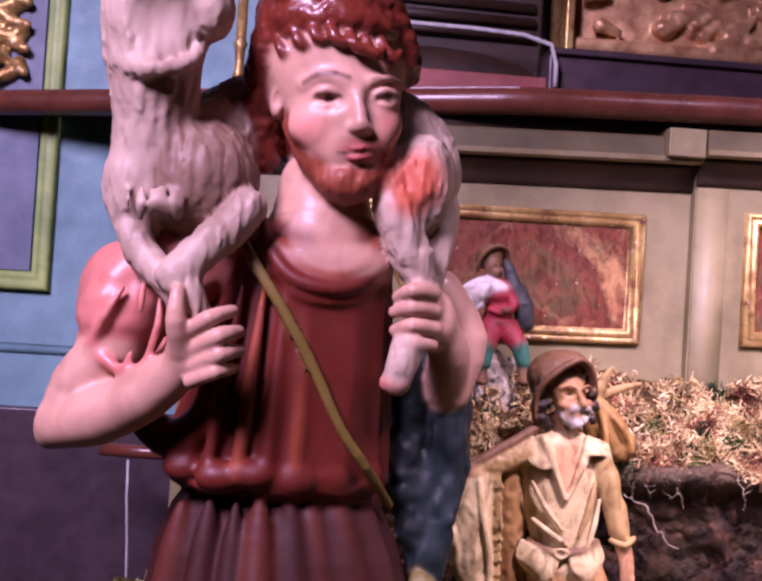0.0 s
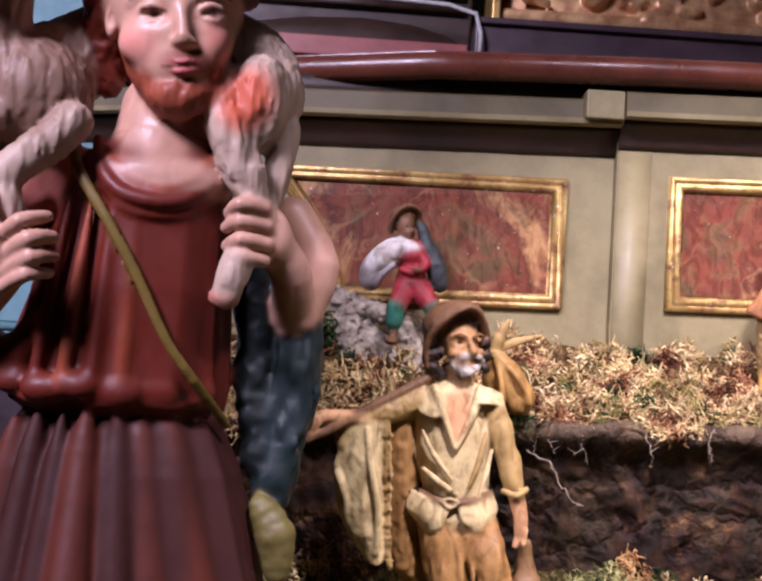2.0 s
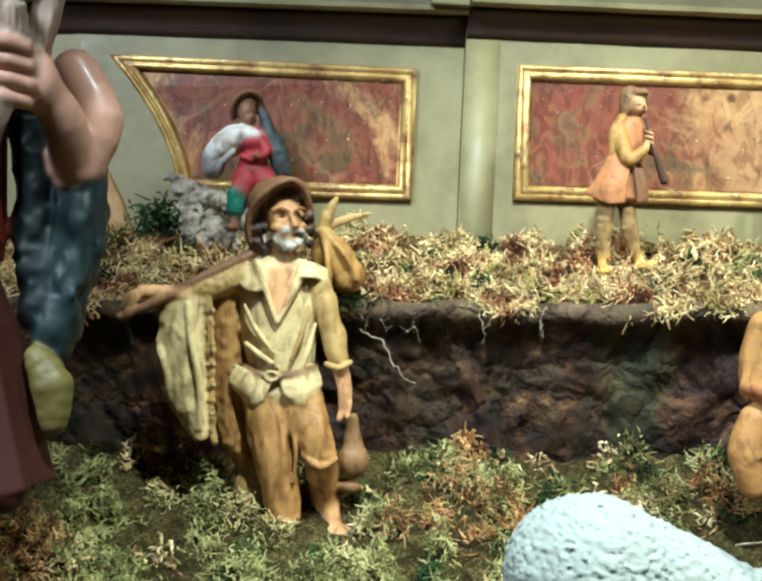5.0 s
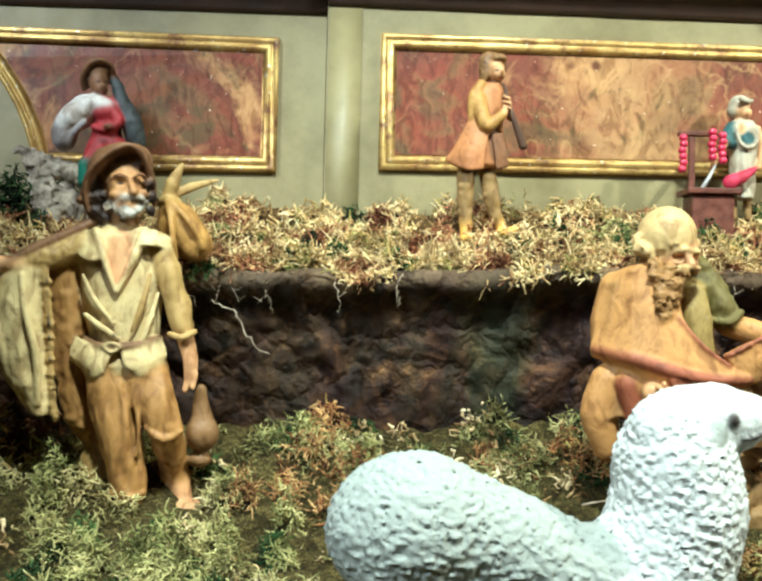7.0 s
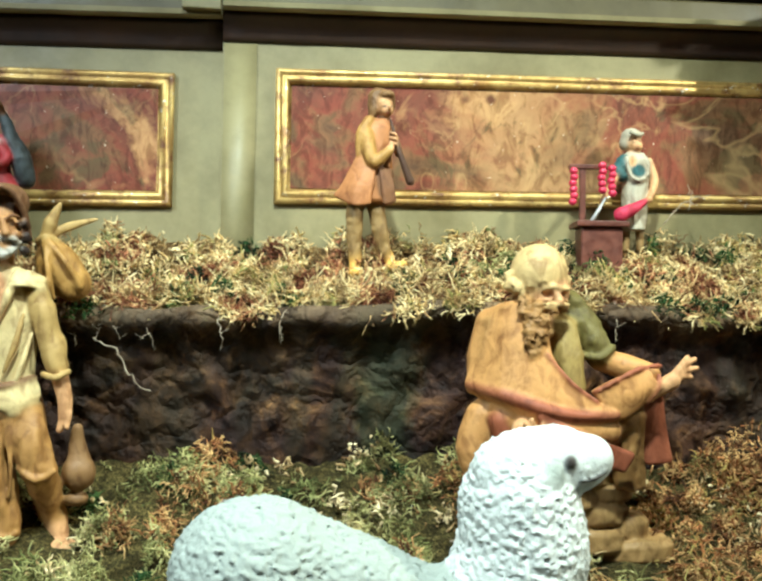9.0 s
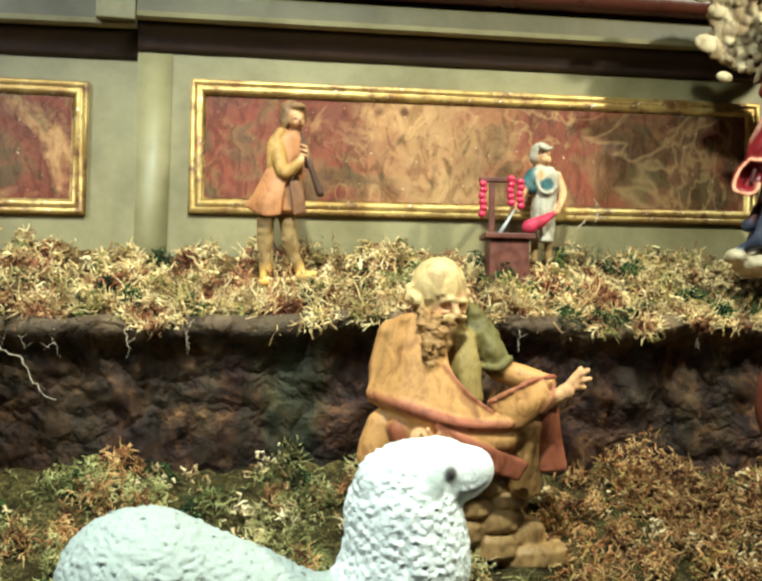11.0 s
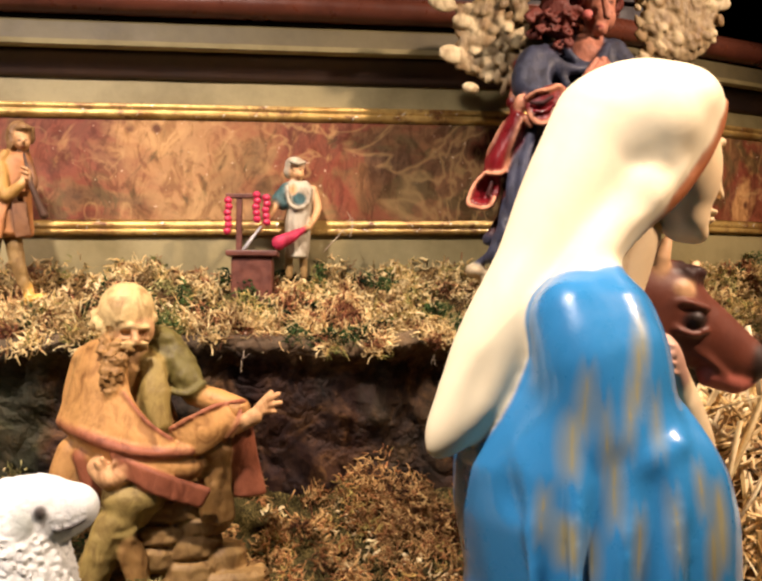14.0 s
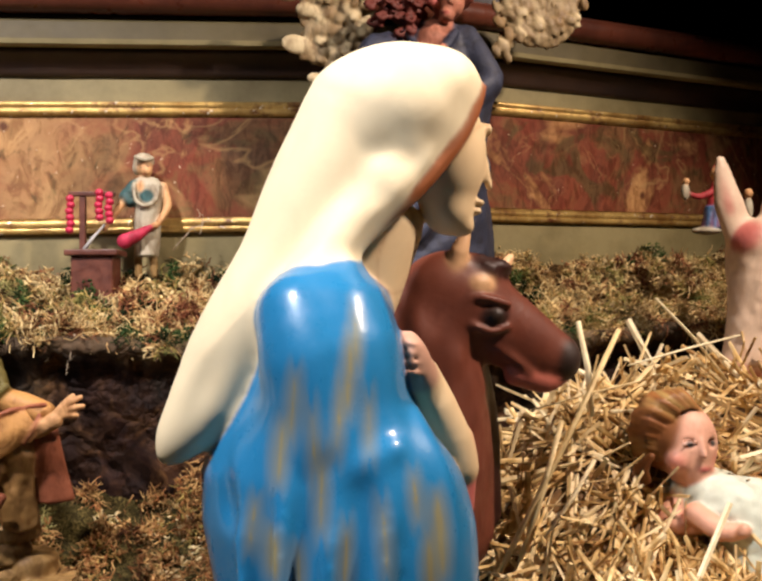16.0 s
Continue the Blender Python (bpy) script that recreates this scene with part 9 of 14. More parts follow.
# inside of the flared end painted dark for its shade
angel.tube([(-0.091, -0.068, 0.1218), (-0.0955, -0.066, 0.1055)], [0.0031, 0.0037], TUNIC_DARK, soft=0.002)
angel.cloth([[(-0.0685, -0.06, 0.1338), (-0.0582, -0.07, 0.1491)], [(-0.0712, -0.06, 0.1058), (-0.061, -0.07, 0.1112)], [(-0.0744, -0.055, 0.0822), (-0.0644, -0.06, 0.0807)]], 0.0043, TUNIC_DARK, soft=0.004)
angel.cloth([[(-0.0533, -0.112, 0.123), (-0.0434, -0.116, 0.1374), (-0.0244, -0.12, 0.1473), (-0.005, -0.116, 0.1426)], [(-0.054, -0.116, 0.1102), (-0.0357, -0.106, 0.1245), (-0.016, -0.104, 0.1305), (-0.001, -0.116, 0.1293)], [(-0.0471, -0.118, 0.1053), (-0.0337, -0.12, 0.1092), (-0.0215, -0.122, 0.1081), (-0.0064, -0.116, 0.1168)]], 0.0056, WINE, soft=0.003)
angel.tube([(-0.0392, -0.118, 0.1239), (-0.0291, -0.124, 0.1343), (-0.0159, -0.124, 0.1324), (-0.0173, -0.124, 0.1214), (-0.0292, -0.124, 0.1185)], [0.0031, 0.0031, 0.0031, 0.0031, 0.0025], WINE, soft=0.002)
# dark dab for the shade inside the lower loop
angel.dab((-0.0255, -0.122, 0.1268), (0.0062, 0.0087, 0.0043), TUNIC_DARK, edge=0.0015)
angel.tube([(-0.0094, -0.112, 0.1566), (-0.031, -0.12, 0.1434), (-0.0478, -0.122, 0.1388), (-0.0573, -0.12, 0.1254), (-0.0586, -0.12, 0.112), (-0.0518, -0.122, 0.1047), (-0.0397, -0.124, 0.1097), (-0.0316, -0.126, 0.106), (-0.0136, -0.122, 0.112), (-0.0032, -0.12, 0.1249), (-0.0058, -0.12, 0.1395), (-0.0188, -0.122, 0.1448)], [0.0025, 0.0031, 0.0031, 0.0031, 0.0031, 0.0031, 0.0031, 0.0031, 0.0031, 0.0031, 0.0031, 0.0025], RIM, soft=0.0022)
angel.tube([(-0.0295, -0.112, 0.1484), (-0.011, -0.11, 0.1594), (0.0097, -0.104, 0.17)], [0.0068, 0.0062, 0.005], WINE, soft=0.004, flat=0.6)
angel.tube([(-0.0273, -0.118, 0.1537), (-0.0102, -0.116, 0.1621), (0.0103, -0.108, 0.173)], [0.0019, 0.0025, 0.0019], RIM, soft=0.002)
angel.tube([(-0.0012, -0.114, 0.132), (0.0201, -0.112, 0.1442), (0.04, -0.108, 0.1544), (0.0653, -0.1, 0.1542)], [0.0062, 0.0062, 0.005, 0.0031], WINE, soft=0.004, flat=0.6)
angel.tube([(0.0046, -0.118, 0.1427), (0.0273, -0.116, 0.155), (0.0446, -0.112, 0.1589), (0.0604, -0.106, 0.1531)], [0.0019, 0.0025, 0.0025, 0.0019], RIM, soft=0.002)
angel.cloth([[(-0.0461, -0.108, 0.1079), (-0.0229, -0.112, 0.1082), (0.0047, -0.108, 0.1232)], [(-0.0401, -0.104, 0.0976), (-0.0182, -0.108, 0.0928), (0.0082, -0.104, 0.1065)]], 0.0056, TUNIC_DARK, soft=0.005)
angel.ell((-0.04, -0.02, 0.2872), (0.0068, 0.0062, 0.0074), WINE, soft=0.003)
angel.ell((-0.0362, -0.024, 0.2746), (0.0068, 0.0062, 0.0074), RIM, soft=0.003)
angel.ell((-0.0442, -0.02, 0.2645), (0.0068, 0.0062, 0.0074), RIM, soft=0.003)
angel.ell((-0.0377, -0.024, 0.2547), (0.0068, 0.0062, 0.0074), WINE, soft=0.003)
angel.ell((-0.0457, -0.02, 0.2446), (0.0068, 0.0062, 0.0074), RIM, soft=0.003)
angel.ell((-0.0391, -0.024, 0.2362), (0.0068, 0.0062, 0.0074), RIM, soft=0.003)
angel.ell((-0.0499, -0.02, 0.2365), (0.0068, 0.0062, 0.0074), WINE, soft=0.003)
angel.tube([(-0.0338, -0.01, 0.2982), (-0.0391, -0.012, 0.2654), (-0.0457, -0.02, 0.2334)], [0.0074, 0.0087, 0.0074], WINE, soft=0.004)
angel.tube([(-0.0227, -0.0579, 0.3518), (-0.031, -0.0619, 0.3455), (-0.0239, -0.0629, 0.3411), (-0.0194, -0.0609, 0.3472)], [0.0025, 0.0031, 0.0031, 0.0019], LOCKS, soft=0.0016)
angel.tube([(-0.0277, -0.058, 0.3534), (-0.0359, -0.062, 0.347), (-0.0288, -0.063, 0.3427), (-0.0244, -0.061, 0.3488)], [0.0025, 0.0031, 0.0031, 0.0019], LOCKS, soft=0.0016)
angel.tube([(0.0152, -0.0653, 0.3153), (0.0067, -0.0693, 0.3091), (0.0138, -0.0703, 0.3047), (0.0184, -0.0683, 0.3108)], [0.0025, 0.0031, 0.0031, 0.0019], LOCKS, soft=0.0016)
angel.tube([(-0.0224, -0.0555, 0.3296), (-0.0307, -0.0595, 0.3233), (-0.0236, -0.0605, 0.319), (-0.0191, -0.0585, 0.325)], [0.0025, 0.0031, 0.0031, 0.0019], LOCKS, soft=0.0016)
angel.tube([(-0.0248, -0.0543, 0.3526), (-0.033, -0.0583, 0.3463), (-0.0259, -0.0593, 0.342), (-0.0214, -0.0573, 0.3481)], [0.0025, 0.0031, 0.0031, 0.0019], LOCKS, soft=0.0016)
angel.tube([(0.0153, -0.0661, 0.3135), (0.0069, -0.0701, 0.3073), (0.014, -0.0711, 0.303), (0.0185, -0.0691, 0.309)], [0.0025, 0.0031, 0.0031, 0.0019], LOCKS, soft=0.0016)
angel.tube([(0.0128, -0.0562, 0.3501), (0.0044, -0.0602, 0.3437), (0.0116, -0.0612, 0.3394), (0.0162, -0.0592, 0.3455)], [0.0025, 0.0031, 0.0031, 0.0019], LOCKS, soft=0.0016)
angel.tube([(-0.0036, -0.0671, 0.3429), (-0.0119, -0.0711, 0.3366), (-0.0048, -0.0721, 0.3323), (-0.0003, -0.0701, 0.3383)], [0.0025, 0.0031, 0.0031, 0.0019], LOCKS, soft=0.0016)
angel.tube([(0.0146, -0.0621, 0.3541), (0.0062, -0.0661, 0.3477), (0.0133, -0.0671, 0.3433), (0.0179, -0.0651, 0.3495)], [0.0025, 0.0031, 0.0031, 0.0019], LOCKS, soft=0.0016)
angel.tube([(0.0062, -0.0536, 0.3337), (-0.0022, -0.0576, 0.3274), (0.005, -0.0586, 0.3231), (0.0096, -0.0566, 0.3292)], [0.0025, 0.0031, 0.0031, 0.0019], LOCKS, soft=0.0016)
angel.tube([(-0.0137, -0.0687, 0.3498), (-0.022, -0.0727, 0.3435), (-0.0149, -0.0737, 0.3392), (-0.0104, -0.0717, 0.3452)], [0.0025, 0.0031, 0.0031, 0.0019], LOCKS, soft=0.0016)
angel.tube([(0.0169, -0.056, 0.3315), (0.0085, -0.06, 0.3252), (0.0156, -0.061, 0.3209), (0.0202, -0.059, 0.327)], [0.0025, 0.0031, 0.0031, 0.0019], LOCKS, soft=0.0016)
angel.tube([(0.0134, -0.0676, 0.3265), (0.005, -0.0716, 0.3203), (0.0121, -0.0726, 0.316), (0.0166, -0.0706, 0.322)], [0.0025, 0.0031, 0.0031, 0.0019], LOCKS, soft=0.0016)
angel.tube([(0.0146, -0.0583, 0.3328), (0.0062, -0.0623, 0.3265), (0.0134, -0.0633, 0.3222), (0.0179, -0.0613, 0.3282)], [0.0025, 0.0031, 0.0031, 0.0019], LOCKS, soft=0.0016)
angel.tube([(0.0019, -0.0532, 0.3375), (-0.0065, -0.0572, 0.3312), (0.0007, -0.0582, 0.3269), (0.0053, -0.0562, 0.333)], [0.0025, 0.0031, 0.0031, 0.0019], LOCKS, soft=0.0016)
angel.tube([(-0.015, -0.0509, 0.3428), (-0.0233, -0.0549, 0.3364), (-0.0161, -0.0559, 0.3321), (-0.0116, -0.0539, 0.3382)], [0.0025, 0.0031, 0.0031, 0.0019], LOCKS, soft=0.0016)
angel.tube([(-0.0332, -0.0556, 0.3241), (-0.0414, -0.0596, 0.3178), (-0.0343, -0.0606, 0.3135), (-0.0298, -0.0586, 0.3195)], [0.0025, 0.0031, 0.0031, 0.0019], LOCKS, soft=0.0016)
angel.tube([(-0.0039, -0.0569, 0.3339), (-0.0123, -0.0609, 0.3276), (-0.0051, -0.0619, 0.3233), (-0.0006, -0.0599, 0.3294)], [0.0025, 0.0031, 0.0031, 0.0019], LOCKS, soft=0.0016)
angel.tube([(0.0239, -0.0583, 0.3501), (0.0154, -0.0623, 0.3437), (0.0226, -0.0633, 0.3394), (0.0272, -0.0613, 0.3455)], [0.0025, 0.0031, 0.0031, 0.0019], LOCKS, soft=0.0016)
angel.tube([(-0.0236, -0.0555, 0.3244), (-0.0318, -0.0595, 0.3182), (-0.0247, -0.0605, 0.3138), (-0.0203, -0.0585, 0.3199)], [0.0025, 0.0031, 0.0031, 0.0019], LOCKS, soft=0.0016)
angel.tube([(-0.0147, -0.0564, 0.3446), (-0.0229, -0.0604, 0.3382), (-0.0158, -0.0614, 0.3339), (-0.0113, -0.0594, 0.34)], [0.0025, 0.0031, 0.0031, 0.0019], LOCKS, soft=0.0016)
angel.tube([(0.0001, -0.052, 0.3386), (-0.0083, -0.056, 0.3322), (-0.0012, -0.057, 0.3279), (0.0034, -0.055, 0.334)], [0.0025, 0.0031, 0.0031, 0.0019], LOCKS, soft=0.0016)
angel.tube([(-0.037, -0.0653, 0.3419), (-0.0451, -0.0693, 0.3356), (-0.0381, -0.0703, 0.3313), (-0.0337, -0.0683, 0.3373)], [0.0025, 0.0031, 0.0031, 0.0019], LOCKS, soft=0.0016)
angel.tube([(0.0012, -0.0566, 0.3468), (-0.0072, -0.0606, 0.3404), (-0.0, -0.0616, 0.3361), (0.0045, -0.0596, 0.3422)], [0.0025, 0.0031, 0.0031, 0.0019], LOCKS, soft=0.0016)
angel.tube([(-0.0228, -0.0509, 0.3351), (-0.0311, -0.0549, 0.3288), (-0.0239, -0.0559, 0.3244), (-0.0194, -0.0539, 0.3305)], [0.0025, 0.0031, 0.0031, 0.0019], LOCKS, soft=0.0016)
angel.tube([(-0.0004, -0.0691, 0.3081), (-0.0087, -0.0731, 0.302), (-0.0016, -0.0741, 0.2977), (0.0029, -0.0721, 0.3036)], [0.0025, 0.0031, 0.0031, 0.0019], LOCKS, soft=0.0016)
angel.tube([(0.0118, -0.0504, 0.3108), (0.0033, -0.0544, 0.3046), (0.0105, -0.0554, 0.3002), (0.0151, -0.0534, 0.3062)], [0.0025, 0.0031, 0.0031, 0.0019], LOCKS, soft=0.0016)
angel.tube([(-0.0233, -0.0655, 0.3296), (-0.0315, -0.0695, 0.3234), (-0.0245, -0.0705, 0.3191), (-0.02, -0.0685, 0.3251)], [0.0025, 0.0031, 0.0031, 0.0019], LOCKS, soft=0.0016)
angel.tube([(-0.0144, -0.0624, 0.3324), (-0.0226, -0.0664, 0.3261), (-0.0156, -0.0674, 0.3218), (-0.0111, -0.0654, 0.3278)], [0.0025, 0.0031, 0.0031, 0.0019], LOCKS, soft=0.0016)
angel.tube([(0.0152, -0.0538, 0.3456), (0.0067, -0.0578, 0.3393), (0.0139, -0.0588, 0.3349), (0.0185, -0.0568, 0.3411)], [0.0025, 0.0031, 0.0031, 0.0019], LOCKS, soft=0.0016)
angel.tube([(-0.0098, -0.0576, 0.3511), (-0.0181, -0.0616, 0.3447), (-0.011, -0.0626, 0.3404), (-0.0065, -0.0606, 0.3465)], [0.0025, 0.0031, 0.0031, 0.0019], LOCKS, soft=0.0016)
angel.tube([(0.0261, -0.0502, 0.3455), (0.0175, -0.0542, 0.3391), (0.0248, -0.0552, 0.3347), (0.0294, -0.0532, 0.3409)], [0.0025, 0.0031, 0.0031, 0.0019], LOCKS, soft=0.0016)
angel.tube([(-0.0382, -0.0657, 0.3448), (-0.0463, -0.0697, 0.3385), (-0.0393, -0.0707, 0.3342), (-0.0349, -0.0687, 0.3402)], [0.0025, 0.0031, 0.0031, 0.0019], LOCKS, soft=0.0016)
angel.tube([(-0.012, -0.0519, 0.3445), (-0.0203, -0.0559, 0.3381), (-0.0131, -0.0569, 0.3338), (-0.0086, -0.0549, 0.3399)], [0.0025, 0.0031, 0.0031, 0.0019], LOCKS, soft=0.0016)
angel.ell((0.0102, -0.035, 0.3551), (0.0273, 0.0186, 0.0322), LOCKS, soft=0.006, bump=0.004, grain=150)
angel.ell((-0.0742, -0.05, -0.0013), (0.0298, 0.0372, 0.0161), FEATHER, soft=0.01, bump=0.004, grain=60)
angel.ell((-0.106, -0.05, 0.0083), (0.0136, 0.0211, 0.0099), FEATHER, soft=0.006, bump=0.003, grain=60)
angel.ell((-0.0018, -0.05, -0.0119), (0.0558, 0.0496, 0.0149), FEATHER, soft=0.01, bump=0.004, grain=60)
angel.ell((0.083, -0.05, -0.0056), (0.0434, 0.0496, 0.0161), FEATHER, soft=0.01, bump=0.004, grain=60)
angel.ell((0.0734, -0.0138, 0.3856), (0.0377, 0.0327, 0.039), LOCKS, soft=0.005, bump=0.0044, grain=160)
angel.tube([(0.0302, -0.0425, 0.3831), (0.0198, -0.0463, 0.3736), (0.0302, -0.045, 0.3675), (0.0258, -0.04, 0.3619)], [0.0038, 0.005, 0.0044, 0.0025], LOCKS, soft=0.0019)
angel.tube([(0.0111, -0.0378, 0.4054), (0.0009, -0.0416, 0.3958), (0.0112, -0.0404, 0.3897), (0.0068, -0.0353, 0.3842)], [0.0038, 0.005, 0.0044, 0.0025], LOCKS, soft=0.0019)
angel.tube([(0.0252, -0.0406, 0.3429), (0.0149, -0.0444, 0.3336), (0.0253, -0.0431, 0.3274), (0.0209, -0.0381, 0.3217)], [0.0038, 0.005, 0.0044, 0.0025], LOCKS, soft=0.0019)
angel.tube([(0.0184, -0.0261, 0.3561), (0.008, -0.0299, 0.3466), (0.0185, -0.0286, 0.3404), (0.014, -0.0236, 0.3347)], [0.0038, 0.005, 0.0044, 0.0025], LOCKS, soft=0.0019)
angel.tube([(0.026, -0.0366, 0.3673), (0.0157, -0.0404, 0.3579), (0.0261, -0.0391, 0.3517), (0.0217, -0.0341, 0.3461)], [0.0038, 0.005, 0.0044, 0.0025], LOCKS, soft=0.0019)
angel.tube([(0.012, -0.0342, 0.3475), (0.0017, -0.038, 0.3382), (0.012, -0.0367, 0.332), (0.0076, -0.0317, 0.3263)], [0.0038, 0.005, 0.0044, 0.0025], LOCKS, soft=0.0019)
angel.tube([(0.0206, -0.0398, 0.3498), (0.0103, -0.0436, 0.3404), (0.0207, -0.0423, 0.3342), (0.0163, -0.0373, 0.3286)], [0.0038, 0.005, 0.0044, 0.0025], LOCKS, soft=0.0019)
angel.tube([(0.0231, -0.037, 0.3499), (0.0128, -0.0408, 0.3405), (0.0232, -0.0395, 0.3343), (0.0188, -0.0345, 0.3286)], [0.0038, 0.005, 0.0044, 0.0025], LOCKS, soft=0.0019)
angel.tube([(0.0289, -0.0433, 0.3755), (0.0186, -0.0471, 0.366), (0.0289, -0.0458, 0.3599), (0.0246, -0.0408, 0.3543)], [0.0038, 0.005, 0.0044, 0.0025], LOCKS, soft=0.0019)
angel.tube([(0.01, -0.0261, 0.3984), (-0.0003, -0.0298, 0.3888), (0.0101, -0.0286, 0.3826), (0.0056, -0.0235, 0.377)], [0.0038, 0.005, 0.0044, 0.0025], LOCKS, soft=0.0019)
angel.tube([(0.0137, -0.0254, 0.354), (0.0034, -0.0291, 0.3446), (0.0138, -0.0279, 0.3383), (0.0093, -0.0229, 0.3326)], [0.0038, 0.005, 0.0044, 0.0025], LOCKS, soft=0.0019)
angel.tube([(0.0213, -0.0372, 0.3818), (0.011, -0.041, 0.3723), (0.0214, -0.0397, 0.3661), (0.017, -0.0347, 0.3606)], [0.0038, 0.005, 0.0044, 0.0025], LOCKS, soft=0.0019)
angel.tube([(0.0266, -0.0397, 0.3553), (0.0162, -0.0434, 0.3459), (0.0266, -0.0422, 0.3398), (0.0222, -0.0371, 0.3341)], [0.0038, 0.005, 0.0044, 0.0025], LOCKS, soft=0.0019)
angel.tube([(0.0271, -0.0259, 0.3536), (0.0167, -0.0296, 0.3442), (0.0271, -0.0284, 0.3379), (0.0227, -0.0234, 0.3322)], [0.0038, 0.005, 0.0044, 0.0025], LOCKS, soft=0.0019)
angel.tube([(0.0239, -0.0304, 0.3317), (0.0135, -0.0341, 0.3224), (0.0239, -0.0329, 0.3161), (0.0195, -0.0279, 0.3103)], [0.0038, 0.005, 0.0044, 0.0025], LOCKS, soft=0.0019)
angel.tube([(0.0137, -0.0332, 0.3409), (0.0034, -0.037, 0.3315), (0.0138, -0.0357, 0.3253), (0.0094, -0.0307, 0.3196)], [0.0038, 0.005, 0.0044, 0.0025], LOCKS, soft=0.0019)
angel.tube([(0.0181, -0.046, 0.349), (0.0078, -0.0498, 0.3397), (0.0181, -0.0485, 0.3335), (0.0138, -0.0435, 0.3279)], [0.0038, 0.005, 0.0044, 0.0025], LOCKS, soft=0.0019)
angel.tube([(0.0413, -0.0402, 0.3845), (0.0308, -0.044, 0.375), (0.0413, -0.0427, 0.3688), (0.0369, -0.0377, 0.3632)], [0.0038, 0.005, 0.0044, 0.0025], LOCKS, soft=0.0019)
angel.tube([(0.0369, -0.0351, 0.3523), (0.0264, -0.0389, 0.3429), (0.0369, -0.0376, 0.3366), (0.0325, -0.0326, 0.3309)], [0.0038, 0.005, 0.0044, 0.0025], LOCKS, soft=0.0019)
angel.tube([(0.0146, -0.0323, 0.353), (0.0043, -0.0361, 0.3436), (0.0147, -0.0348, 0.3374), (0.0103, -0.0298, 0.3317)], [0.0038, 0.005, 0.0044, 0.0025], LOCKS, soft=0.0019)
angel.tube([(0.0207, -0.0349, 0.3642), (0.0103, -0.0386, 0.3548), (0.0207, -0.0374, 0.3486), (0.0163, -0.0323, 0.343)], [0.0038, 0.005, 0.0044, 0.0025], LOCKS, soft=0.0019)
angel.tube([(0.0242, -0.0347, 0.3689), (0.0138, -0.0385, 0.3594), (0.0242, -0.0372, 0.3533), (0.0198, -0.0322, 0.3476)], [0.0038, 0.005, 0.0044, 0.0025], LOCKS, soft=0.0019)
angel.tube([(0.0318, -0.0382, 0.3703), (0.0214, -0.042, 0.3608), (0.0318, -0.0407, 0.3546), (0.0274, -0.0357, 0.349)], [0.0038, 0.005, 0.0044, 0.0025], LOCKS, soft=0.0019)
angel.tube([(0.0379, -0.0502, 0.3871), (0.0275, -0.054, 0.3776), (0.0378, -0.0527, 0.3715), (0.0336, -0.0477, 0.366)], [0.0038, 0.005, 0.0044, 0.0025], LOCKS, soft=0.0019)
angel.tube([(0.0127, -0.0291, 0.369), (0.0024, -0.0329, 0.3595), (0.0128, -0.0317, 0.3533), (0.0083, -0.0266, 0.3477)], [0.0038, 0.005, 0.0044, 0.0025], LOCKS, soft=0.0019)
angel.tube([(0.0218, -0.035, 0.3644), (0.0114, -0.0388, 0.355), (0.0218, -0.0376, 0.3488), (0.0174, -0.0325, 0.3432)], [0.0038, 0.005, 0.0044, 0.0025], LOCKS, soft=0.0019)
angel.tube([(0.0127, -0.0306, 0.3704), (0.0024, -0.0344, 0.3609), (0.0128, -0.0331, 0.3547), (0.0083, -0.0281, 0.3491)], [0.0038, 0.005, 0.0044, 0.0025], LOCKS, soft=0.0019)
angel.tube([(0.0266, -0.0416, 0.3446), (0.0162, -0.0454, 0.3353), (0.0266, -0.0441, 0.3291), (0.0222, -0.0391, 0.3235)], [0.0038, 0.005, 0.0044, 0.0025], LOCKS, soft=0.0019)
angel.tube([(0.0138, -0.0364, 0.3761), (0.0035, -0.0402, 0.3666), (0.0139, -0.0389, 0.3604), (0.0094, -0.0339, 0.3548)], [0.0038, 0.005, 0.0044, 0.0025], LOCKS, soft=0.0019)
angel.tube([(0.0402, -0.0405, 0.373), (0.0297, -0.0442, 0.3635), (0.0402, -0.043, 0.3574), (0.0358, -0.038, 0.3518)], [0.0038, 0.005, 0.0044, 0.0025], LOCKS, soft=0.0019)
angel.tube([(0.0217, -0.0323, 0.3563), (0.0113, -0.0361, 0.3468), (0.0217, -0.0348, 0.3406), (0.0173, -0.0298, 0.3349)], [0.0038, 0.005, 0.0044, 0.0025], LOCKS, soft=0.0019)
angel.tube([(0.0265, -0.0275, 0.4095), (0.0161, -0.0313, 0.3998), (0.0265, -0.03, 0.3937), (0.0221, -0.025, 0.3881)], [0.0038, 0.005, 0.0044, 0.0025], LOCKS, soft=0.0019)
angel.tube([(0.0286, -0.0326, 0.3897), (0.0182, -0.0364, 0.3801), (0.0287, -0.0351, 0.374), (0.0242, -0.0301, 0.3684)], [0.0038, 0.005, 0.0044, 0.0025], LOCKS, soft=0.0019)
angel.tube([(0.02, -0.0325, 0.3811), (0.0097, -0.0363, 0.3716), (0.0201, -0.035, 0.3654), (0.0157, -0.03, 0.3598)], [0.0038, 0.005, 0.0044, 0.0025], LOCKS, soft=0.0019)
